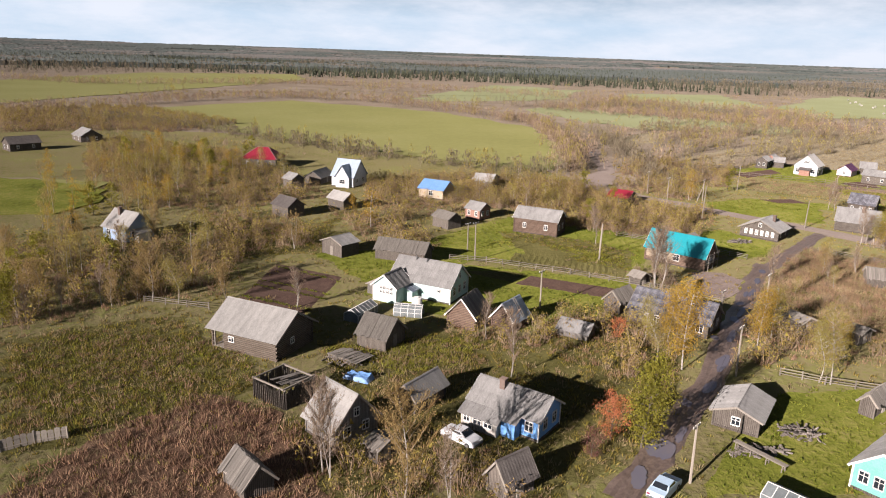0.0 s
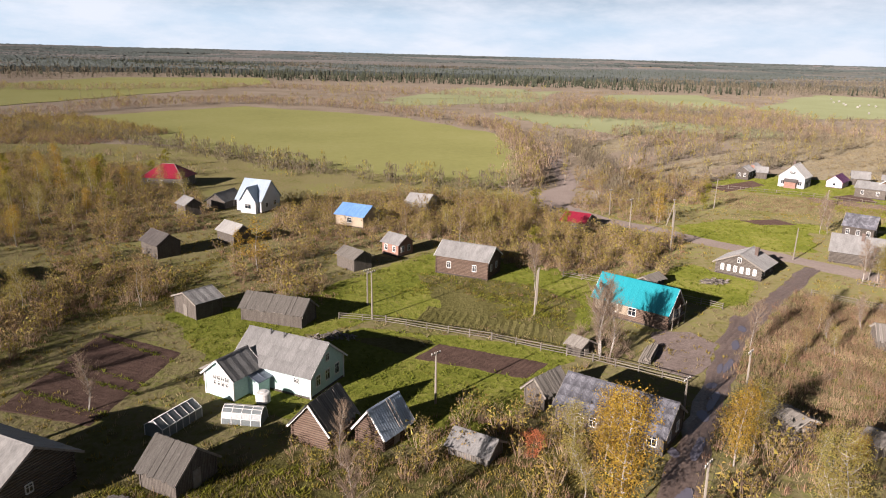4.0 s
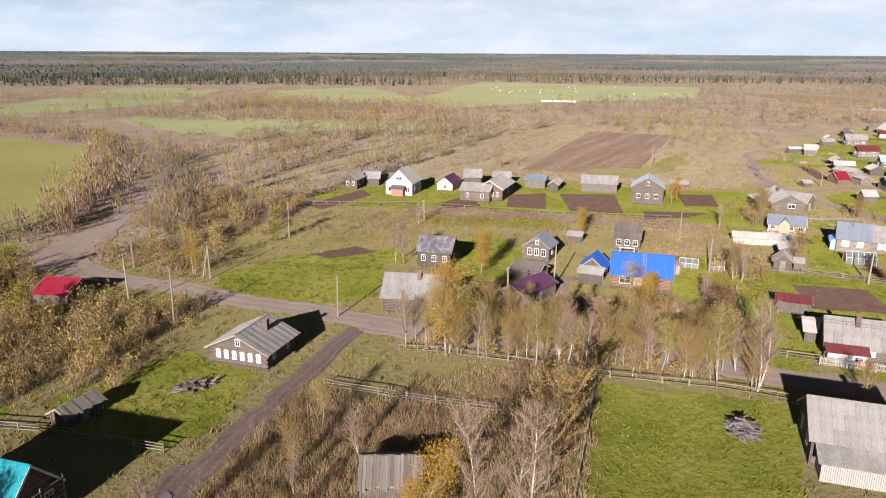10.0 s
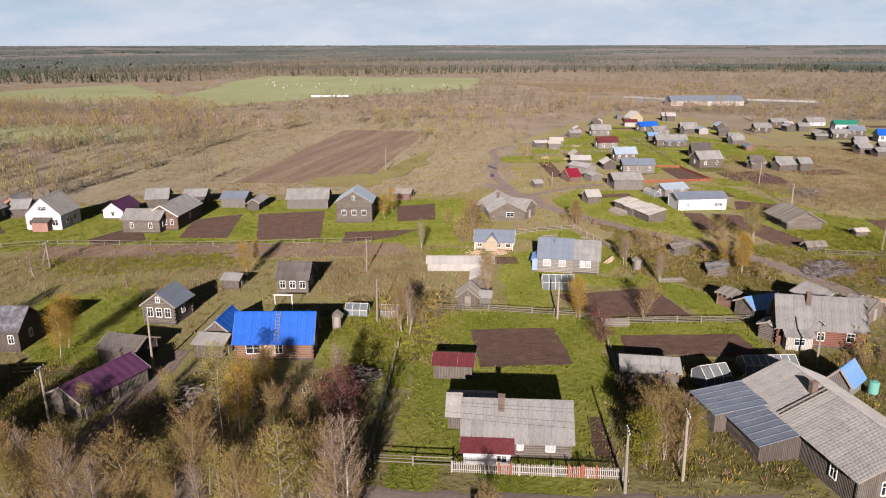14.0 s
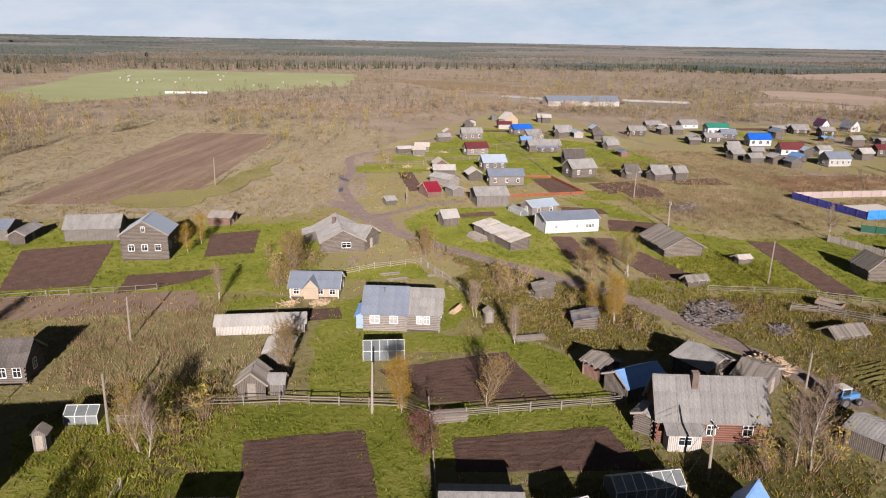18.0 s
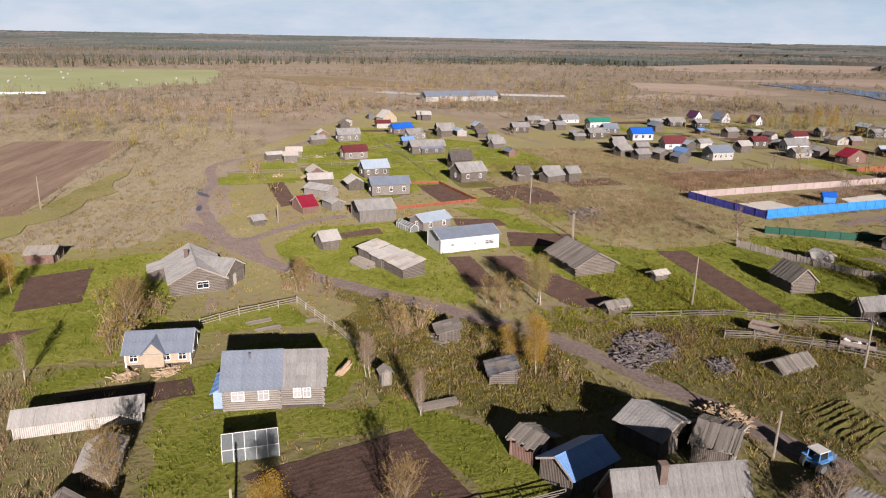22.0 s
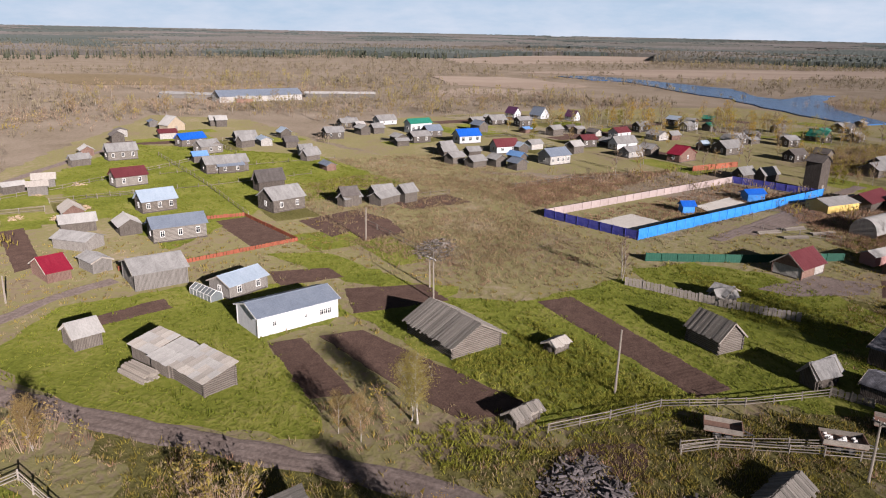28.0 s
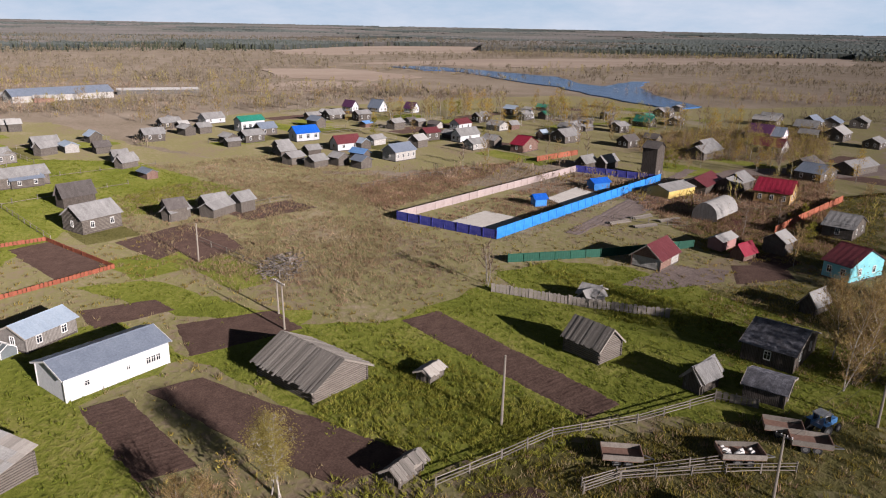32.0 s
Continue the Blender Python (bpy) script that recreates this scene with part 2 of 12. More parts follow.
ROOF = {
    "slate": mat("corrugated_cement_sheet", [(0.127, 0.122, 0.116), (0.217, 0.212, 0.206), (0.307, 0.301, 0.291)], scale=0.7, stretch=(1, 0.5, 0.5), rand=0.10, stain=0.5, **RIB),
    "pale": mat("pale_corrugated_sheet", [(0.211, 0.201, 0.193), (0.307, 0.298, 0.283), (0.394, 0.380, 0.361)], scale=0.6, stretch=(1, 0.5, 0.5), rand=0.07, stain=0.5, **RIB),
    "worn": mat("mossy_worn_sheet", [(0.03, 0.028, 0.03), (0.10, 0.10, 0.115), (0.27, 0.27, 0.30)], scale=0.9, rand=0.2, stain=0.6, **RIB),
    "board": mat("weathered_roof_board", [(0.085, 0.075, 0.065), (0.165, 0.15, 0.132), (0.27, 0.25, 0.225)], scale=0.7, stretch=(4, 0.6, 0.6), rand=0.26, bump=0.5),
    "paleboard": mat("pale_roof_board", [(0.2, 0.18, 0.16), (0.3, 0.275, 0.245), (0.39, 0.365, 0.33)], scale=0.7, stretch=(4, 0.6, 0.6), rand=0.22, bump=0.5),
    "darkroof": mat("dark_felt_roof", [(0.05, 0.043, 0.04), (0.10, 0.088, 0.082), (0.16, 0.145, 0.135)], scale=0.7, rand=0.15, bump=0.3),
    "turq": mat("turquoise_metal_roof", [(0.01, 0.22, 0.27), (0.015, 0.285, 0.34), (0.03, 0.34, 0.39)], scale=0.4, rough=0.42, rand=0.03, metal=0.1, spec=0.5, **RIB),
    "red": mat("crimson_metal_roof", [(0.18, 0.01, 0.025), (0.25, 0.014, 0.035), (0.3, 0.04, 0.06)], scale=0.4, rough=0.45, rand=0.05, spec=0.5, **RIB),
    "darkred": mat("dark_red_metal_roof", [(0.085, 0.018, 0.022), (0.13, 0.03, 0.035), (0.18, 0.055, 0.06)], scale=0.4, rough=0.45, rand=0.05, spec=0.5, **RIB),
    "purple": mat("plum_metal_roof", [(0.065, 0.025, 0.06), (0.1, 0.036, 0.09), (0.14, 0.06, 0.12)], scale=0.4, rough=0.45, rand=0.05, spec=0.5, **RIB),
    "royal": mat("royal_blue_metal_roof", [(0.008, 0.075, 0.40), (0.012, 0.105, 0.5), (0.03, 0.15, 0.57)], scale=0.4, rough=0.4, rand=0.03, spec=0.5, **RIB),
    "skyblue": mat("light_blue_metal_roof", [(0.10, 0.22, 0.46), (0.15, 0.30, 0.58), (0.25, 0.4, 0.65)], scale=0.6, rough=0.45, rand=0.06, spec=0.5, **RIB),
    "skyroof": mat("pale_blue_metal_roof", [(0.260, 0.320, 0.400), (0.340, 0.410, 0.490), (0.430, 0.490, 0.560)], scale=0.5, rough=0.4, rand=0.06, spec=0.5, **RIB),
    "bluegrey": mat("blue_grey_metal_roof", [(0.125, 0.146, 0.192), (0.177, 0.208, 0.260), (0.250, 0.281, 0.333)], scale=0.5, rough=0.42, rand=0.05, spec=0.5, **RIB),
    "green": mat("green_metal_roof", [(0.015, 0.15, 0.10), (0.025, 0.2, 0.14), (0.05, 0.26, 0.2)], scale=0.4, rough=0.42, rand=0.05, spec=0.5, **RIB),
}
M_TRIM = mat("white_trim_paint", [(0.5, 0.49, 0.465), (0.64, 0.63, 0.605), (0.74, 0.73, 0.71)], scale=1.2, rough=0.6, bump=0.1)
M_PICK = mat("worn_white_pickets", [(0.24, 0.215, 0.19), (0.35, 0.325, 0.295), (0.44, 0.415, 0.385)], scale=1.2, rough=0.8, bump=0.2)
M_WHITEWRAP = mat("white_bale_film", [(0.6, 0.6, 0.6), (0.72, 0.72, 0.72), (0.8, 0.8, 0.8)], scale=1.0, rough=0.35, bump=0.1, spec=0.5)
M_CURTAIN = mat("lace_curtain_behind_glass", [(0.255, 0.255, 0.255), (0.357, 0.357, 0.357), (0.442, 0.442, 0.442)], scale=3.0, rough=0.25, bump=0.0, spec=0.6)
M_WOODTRIM = mat("grey_trim_wood", [(0.17, 0.145, 0.12), (0.28, 0.25, 0.215), (0.38, 0.35, 0.31)], scale=1.2, stretch=(2, 2, 2), bump=0.3)
M_RAIL = mat("silver_fence_wood", [(0.11, 0.095, 0.08), (0.195, 0.172, 0.146), (0.29, 0.262, 0.226)], scale=1.4, bump=0.4, rand=0.3)
M_POLE = mat("pole_wood", [(0.17, 0.145, 0.118), (0.26, 0.228, 0.19), (0.34, 0.305, 0.26)], scale=1.0, stretch=(4, 4, 0.4), bump=0.3)
M_BRICK = mat("chimney_brick", [(0.1, 0.07, 0.058), (0.165, 0.12, 0.1), (0.22, 0.175, 0.15)], scale=2.0, bump=0.3)
M_CONC = mat("pale_concrete", [(0.285, 0.267, 0.242), (0.360, 0.341, 0.310), (0.422, 0.397, 0.366)], scale=0.35, bump=0.25)
M_BLUEF = mat("blue_fence_sheet", [(0.015, 0.15, 0.48), (0.03, 0.21, 0.6), (0.06, 0.27, 0.66)], scale=0.3, rough=0.45, spec=0.5, wave=2.0, wave_axis="X", bump=0.3, rand=0.06)
M_DBLUE = mat("dark_blue_fence_sheet", [(0.03, 0.03, 0.20), (0.05, 0.055, 0.28), (0.10, 0.10, 0.34)], scale=0.3, rough=0.5, wave=2.0, bump=0.3)
M_WFENCE = mat("white_fence_sheet", [(0.274, 0.218, 0.205), (0.353, 0.290, 0.271), (0.403, 0.337, 0.317)], scale=0.5, rough=0.6, wave=2.0, bump=0.3, rand=0.08)
M_GFENCE = mat("green_fence_sheet", [(0.008, 0.050, 0.030), (0.013, 0.074, 0.047), (0.022, 0.099, 0.066)], scale=0.4, rough=0.5, wave=2.0, bump=0.3)
M_REDF = mat("orange_red_fence_paint", [(0.2, 0.055, 0.03), (0.28, 0.085, 0.045), (0.34, 0.13, 0.08)], scale=0.8, rough=0.7, bump=0.2, rand=0.15)
M_METAL = mat("dull_metal", [(0.12, 0.12, 0.12), (0.2, 0.2, 0.2), (0.3, 0.29, 0.28)], scale=2.0, rough=0.5, metal=0.6, bump=0.1)
M_RUBBER = mat("tyre_rubber", [(0.02, 0.02, 0.02), (0.03, 0.03, 0.03), (0.05, 0.05, 0.05)], scale=3.0, rough=0.9, bump=0.1)
M_RUST = mat("rusty_trailer_paint", [(0.11, 0.065, 0.05), (0.20, 0.12, 0.09), (0.30, 0.2, 0.155)], scale=2.0, rough=0.8, bump=0.3)
M_LOGEND = mat("split_firewood", [(0.20, 0.14, 0.085), (0.36, 0.27, 0.175), (0.5, 0.4, 0.28)], scale=2.0, island=0.3, bump=0.4)
M_POLEHEAP = mat("dark_old_firewood", [(0.06, 0.05, 0.052), (0.12, 0.105, 0.105), (0.2, 0.178, 0.175)], scale=1.5, island=0.5, bump=0.3)
M_RUBBLE = mat("charred_rubble", [(0.05, 0.045, 0.04), (0.14, 0.12, 0.105), (0.33, 0.30, 0.27)], scale=1.0, island=0.5, bump=0.4)


def glassy(name, col, rough=0.08):
    m = bpy.data.materials.new(name)
    m.use_nodes = True
    b = m.node_tree.nodes["Principled BSDF"]
    b.inputs["Base Color"].default_value = (*col, 1)
    b.inputs["Roughness"].default_value = rough
    b.inputs["Specular IOR Level"].default_value = 0.6
    return m


M_PANE = glassy("window_glass", (0.02, 0.024, 0.03))
M_FILM = mat("greenhouse_film", [(0.10, 0.115, 0.12), (0.155, 0.175, 0.18), (0.22, 0.24, 0.24)], scale=1.0, rough=0.3, bump=0.15, spec=0.6)


# ---- mesh helpers ----
def obj(name, verts, faces, material, parent=None, label=""):
    me = bpy.data.meshes.new(name)
    me.from_pydata(verts, [], faces)
    me.materials.append(material)
    me.update()
    ob = new(name, me)
    if parent is not None:
        ob.parent = parent
    if label:
        ob["label"] = label
    return ob


def share(name, me, parent, m=None):
    ob = new(name, me)
    ob.parent = parent
    if m is not None:
        ob.matrix_basis = m
    return ob


BOXF = [(0, 3, 2, 1), (4, 5, 6, 7), (0, 1, 5, 4), (1, 2, 6, 5), (2, 3, 7, 6), (3, 0, 4, 7)]


class Geo:
    """Collects boxes, bars and prisms into one mesh."""

    def __init__(self):
        self.v, self.f = [], []

    def add(self, vs, fs):
        k = len(self.v)
        self.v += [tuple(p) for p in vs]
        self.f += [tuple(i + k for i in f) for f in fs]
        return self

    def box(self, x0, x1, y0, y1, z0, z1):
        return self.add([(x0, y0, z0), (x1, y0, z0), (x1, y1, z0), (x0, y1, z0), (x0, y0, z1), (x1, y0, z1), (x1, y1, z1), (x0, y1, z1)], BOXF)

    def bar(self, a, b, w, h=None):
        """A square bar from a to b."""
        a, b = Vector(a), Vector(b)
        d = (b - a).normalized()
        s = d.cross(Vector((0, 0, 1)))
        s = s.normalized() if s.length > 1e-4 else Vector((1, 0, 0))
        u = s.cross(d)
        s, u = s * w / 2, u * (h or w) / 2
        return self.add([a - s - u, a + s - u, a + s + u, a - s + u, b - s - u, b + s - u, b + s + u, b - s + u], BOXF)

    def tube(self, pts, radii, n=6):
        rings = []
        for i, (p, r) in enumerate(zip(pts, radii)):
            p = Vector(p)
            d = (Vector(pts[min(i + 1, len(pts) - 1)]) - Vector(pts[max(i - 1, 0)])).normalized()
            s = d.cross(Vector((0.13, 0.99, 0.05))).normalized()
            u = s.cross(d)
            rings.append([p + (s * math.cos(a) + u * math.sin(a)) * r for a in [2 * math.pi * q / n for q in range(n)]])
        vs = [p for ring in rings for p in ring]
        fs = [(i * n + q, i * n + (q + 1) % n, (i + 1) * n + (q + 1) % n, (i + 1) * n + q) for i in range(len(rings) - 1) for q in range(n)]
        fs.append(tuple(reversed(range(n))))
        fs.append(tuple(range((len(rings) - 1) * n, len(rings) * n)))
        return self.add(vs, fs)

    def out(self, name, material, parent=None, label=""):
        return obj(name, self.v, self.f, material, parent, label)


def thing(name, x, y, z, yaw, label, category, group=""):
    e = new(name)
    e.empty_display_size = 0.5
    e.matrix_basis = pose(x, y, z, 0, 0, yaw)
    return tagged(e, label, category, group)


def inside(px, py, poly):
    """Which of the points lie in the polygon."""
    px, py = np.asarray(px), np.asarray(py)
    hit = np.zeros(len(px), bool)
    for (x0, y0), (x1, y1) in zip(poly, poly[1:] + poly[:1]):
        if y0 != y1:
            hit ^= ((y0 > py) != (y1 > py)) & (px < (x1 - x0) * (py - y0) / (y1 - y0) + x0)
    return hit


def spread(poly, per_m2, r, keep_off=()):
    """Random points in a polygon, off other polygons."""
    xs, ys = [p[0] for p in poly], [p[1] for p in poly]
    n = int((max(xs) - min(xs)) * (max(ys) - min(ys)) * per_m2)
    px, py = r.uniform(min(xs), max(xs), n), r.uniform(min(ys), max(ys), n)
    ok = inside(px, py, poly)
    for other in keep_off:
        ok &= ~inside(px, py, other)
    return np.stack([px[ok], py[ok]], 1)


def smear(name, template, pts, sizes, turns, material, label, category, z=0.0, lean=0.0, seed=1, squash=None):
    """Many copies of a small template (vertices, faces) joined into one mesh of stuff."""
    tv, tf = np.array(template[0], float), np.array(template[1], int)
    n, r = len(pts), np.random.RandomState(seed)
    if n == 0:
        return None
    c, s = np.cos(turns)[:, None], np.sin(turns)[:, None]
    k = np.asarray(sizes)[:, None]
    hz = k if squash is None else k * np.asarray(squash)[:, None]
    lx, ly = r.normal(0, lean, (n, 1)), r.normal(0, lean, (n, 1))
    X = (tv[None, :, 0] * c - tv[None, :, 1] * s) * k + lx * tv[None, :, 2] * hz + pts[:, :1]
    Y = (tv[None, :, 0] * s + tv[None, :, 1] * c) * k + ly * tv[None, :, 2] * hz + pts[:, 1:2]
    Z = tv[None, :, 2] * hz + z
    co = np.stack([X, Y, Z], -1).reshape(-1, 3)
    fc = (tf[None] + (np.arange(n) * len(tv))[:, None, None]).reshape(-1, tf.shape[1])
    me = bpy.data.meshes.new(name)
    me.vertices.add(len(co))
    me.vertices.foreach_set("co", co.ravel())
    me.loops.add(fc.size)
    me.loops.foreach_set("vertex_index", fc.ravel().astype(np.int32))
    me.polygons.add(len(fc))
    me.polygons.foreach_set("loop_start", np.arange(0, fc.size, fc.shape[1], dtype=np.int32))
    me.update(calc_edges=True)
    me.materials.append(material)
    return tagged(new(name, me), label, category, kind="stuff")


# ---- ground ----
M_GROUND = mat("dry_autumn_meadow", [(0.096, 0.075, 0.052), (0.140, 0.114, 0.084), (0.175, 0.144, 0.112), (0.197, 0.169, 0.133)], scale=0.035, fine=22.0, stain=0.55, rand=0, rough=1.0, spec=0.1, bump=0.7, depth=0.4, world_co=True)
M_LAWN = mat("short_green_grass", [(0.050, 0.055, 0.011), (0.096, 0.112, 0.016), (0.129, 0.141, 0.023), (0.174, 0.171, 0.042), (0.187, 0.158, 0.071)], scale=0.09, fine=14.0, stain=0.5, rand=0, rough=1.0, spec=0.1, bump=1.0, depth=0.6, world_co=True)
M_MEADOW = mat("mown_green_meadow", [(0.128, 0.129, 0.046), (0.157, 0.157, 0.057), (0.183, 0.179, 0.077)], scale=0.012, fine=30.0, stain=0.6, rand=0, rough=1.0, spec=0.1, bump=0.15, depth=0.2, world_co=True)
M_LITTER = mat("red_brown_weed_litter", [(0.088, 0.054, 0.036), (0.150, 0.094, 0.062), (0.219, 0.147, 0.100)], scale=0.4, fine=9.0, stain=0.5, rand=0, rough=1.0, spec=0.1, bump=0.9, depth=0.4, world_co=True)
M_DRYF = mat("dry_river_meadow", [(0.162, 0.127, 0.099), (0.211, 0.168, 0.134), (0.254, 0.213, 0.172)], scale=0.01, stretch=(1.6, 0.5, 1), along=20.0, fine=14.0, stain=0.6, rand=0, rough=1.0, spec=0.1, bump=0.1, depth=0.2, world_co=True)
M_PALEF = mat("pale_olive_stubble", [(0.137, 0.146, 0.074), (0.165, 0.178, 0.095), (0.191, 0.203, 0.119)], scale=0.012, fine=30.0, stain=0.6, rand=0, rough=1.0, spec=0.1, bump=0.1, depth=0.2, world_co=True)
M_ROUGH = mat("rank_olive_grass", [(0.048, 0.044, 0.016), (0.085, 0.079, 0.025), (0.121, 0.110, 0.040), (0.162, 0.132, 0.068)], scale=0.12, fine=14.0, stain=0.5, rand=0, rough=1.0, spec=0.1, bump=1.0, depth=0.6, world_co=True)
M_YARD = mat("patchy_village_grass", [(0.089, 0.073, 0.038), (0.119, 0.116, 0.035), (0.156, 0.132, 0.069), (0.140, 0.142, 0.043), (0.205, 0.172, 0.109)], scale=0.06, fine=16.0, stain=0.55, rand=0, rough=1.0, spec=0.1, bump=1.0, depth=0.6, world_co=True)
M_TANYARD = mat("trodden_tan_grass", [(0.117, 0.087, 0.060), (0.164, 0.131, 0.086), (0.150, 0.139, 0.058), (0.186, 0.156, 0.095), (0.227, 0.183, 0.137)], scale=0.05, fine=16.0, stain=0.55, rand=0, rough=1.0, spec=0.1, bump=1.0, depth=0.5, world_co=True)
M_STRAW = mat("matted_straw_grass", [(0.106, 0.086, 0.055), (0.151, 0.129, 0.086), (0.192, 0.166, 0.117), (0.162, 0.154, 0.080)], scale=0.07, stretch=(0.22, 1.5, 1), along=32.0, fine=12.0, stain=0.45, rand=0, rough=1.0, spec=0.1, bump=0.8, depth=0.3, world_co=True)
M_SOIL = mat("dug_soil", [(0.044, 0.026, 0.022), (0.074, 0.048, 0.038), (0.110, 0.071, 0.058)], scale=0.6, fine=8.0, stain=0.4, rand=0.1, rough=1.0, spec=0.1, bump=0.9, depth=0.12, world_co=True)
M_PLOUGH = mat("ploughed_field", [(0.082, 0.056, 0.042), (0.127, 0.092, 0.070), (0.173, 0.133, 0.097)], scale=0.12, stretch=(0.12, 1.6, 1), along=32.0, fine=7.0, stain=0.55, rand=0, rough=1.0, spec=0.1, bump=0.8, depth=0.3, world_co=True)
M_SAND = mat("pale_dry_reeds", [(0.099, 0.077, 0.045), (0.135, 0.105, 0.065), (0.162, 0.131, 0.086)], scale=0.02, fine=14.0, rand=0, rough=1.0, spec=0.1, bump=0.4, depth=0.3, world_co=True)
M_MUD = mat("wet_mud_road", [(0.089, 0.066, 0.055), (0.149, 0.111, 0.094), (0.224, 0.173, 0.145)], scale=0.25, fine=9.0, rand=0, rough=0.42, spec=0.5, bump=0.7, depth=0.12, world_co=True)
M_DIRT = mat("packed_dirt_road", [(0.086, 0.066, 0.057), (0.134, 0.106, 0.094), (0.189, 0.154, 0.138)], scale=0.3, fine=8.0, rand=0, rough=0.95, spec=0.2, bump=0.8, depth=0.12, world_co=True)
M_TAR = mat("old_grey_asphalt", [(0.114, 0.092, 0.080), (0.154, 0.126, 0.111), (0.190, 0.158, 0.137)], scale=0.15, fine=14.0, rand=0, rough=0.95, spec=0.2, bump=0.3, depth=0.05, world_co=True)
# muddy water colour, with a lilac tint painted in for reflected sky
M_WATER = glassy("puddle_water", (0.2, 0.19, 0.235), 0.05)
# the blue of the reflected sky is put into the river's base colour
M_RIVER = glassy("river_sky_blue", (0.05, 0.13, 0.29), 0.25)

RINGS = [0, 60, 120, 200, 300, 450, 700, 1000, 1500, 1800, 2200, 2600, 3000, 3400, 3800, 4200, 4600, 4800, 6500]
gv, gf = [(110, 85, 0)], []
for q, rr in enumerate(RINGS[1:]):
    t = min(1, max(0, (rr - 1700) / 3100))
    for i in range(72):
        a = i * math.pi / 36
        gv.append((110 + rr * math.sin(a), 85 + rr * math.cos(a), 27 * t * t * (1.6 - 0.6 * t)))
    for i in range(72):
        j = (i + 1) % 72
        if q == 0:
            gf.append((0, 1 + j, 1 + i))
        else:
            gf.append((1 + (q - 1) * 72 + i, 1 + (q - 1) * 72 + j, 1 + q * 72 + j, 1 + q * 72 + i))
ground = obj("ground", gv, gf, M_GROUND)
tagged(ground, "rough dry autumn meadow with tan and olive grass", "ground", kind="structure")


def ragged(poly, step, amp, seed):
    """The outline with more points and a wandering edge."""
    r, out = random.Random(seed), []
    for (x0, y0), (x1, y1) in zip(poly, poly[1:] + poly[:1]):
        d = math.hypot(x1 - x0, y1 - y0)
        n = max(1, int(d / step))
        for i in range(n):
            k = i / n
            a = amp if i else amp * 0.4
            out.append((x0 + (x1 - x0) * k + r.uniform(-a, a), y0 + (y1 - y0) * k + r.uniform(-a, a)))
    return out


def patch(name, poly, z, material, label, category, step=2.5, amp=0.5):
    pts = ragged(poly, step, amp, len(bpy.data.objects))
    n = len(pts)
    vs = [(x, y, z) for x, y in pts] + [(x, y, -0.3) for x, y in pts]
    fs = [tuple(range(n))] + [(i, i + n, (i + 1) % n + n, (i + 1) % n) for i in range(n)]
    a = sum(x0 * y1 - x1 * y0 for (x0, y0), (x1, y1) in zip(pts, pts[1:] + pts[:1]))
    if a < 0:
        fs[0] = tuple(reversed(fs[0]))
    ob = obj(name, vs, fs, material)
    return tagged(ob, label, category, kind="structure")


def smooth_line(line, step=2.0):
    """A Catmull-Rom line through the points."""
    p = [np.array(q, float) for q in line]
    p = [2 * p[0] - p[1]] + p + [2 * p[-1] - p[-2]]
    out = []
    for a, b, c, d in zip(p, p[1:], p[2:], p[3:]):
        n = max(1, int(np.linalg.norm(c - b) / step))
        for i in range(n):
            t = i / n
            out.append(0.5 * (2 * b + (c - a) * t + (2 * a - 5 * b + 4 * c - d) * t * t + (3 * b - a - 3 * c + d) * t ** 3))
    return out + [p[-2]]


def road(line, width, z, material, label, name="road"):
    pts = smooth_line(line)
    r, vs, m = random.Random(len(pts)), [], 9
    profile = (None, 0.0, 0.05, -0.012, 0.045, 0.045, -0.012, 0.05, None)
    for i, q in enumerate(pts):
        d = pts[min(i + 1, len(pts) - 1)] - pts[max(i - 1, 0)]
        d = d / np.linalg.norm(d)
        s = np.array([-d[1], d[0]])
        w0, w1 = width / 2 + r.uniform(-0.35, 0.35), width / 2 + r.uniform(-0.35, 0.35)
        for j in range(m):
            k = j / (m - 1)
            e = q + s * (w0 - (w0 + w1) * k)
            vs.append((e[0], e[1], -0.02 if profile[j] is None else z + profile[j] * r.uniform(0.4, 1.2)))
    fs = [(i * m + j, i * m + j + 1, (i + 1) * m + j + 1, (i + 1) * m + j) for i in range(len(pts) - 1) for j in range(m - 1)]
    fs = [tuple(reversed(f)) for f in fs]
    return tagged(obj(name, vs, fs, material), label, "road", kind="structure")


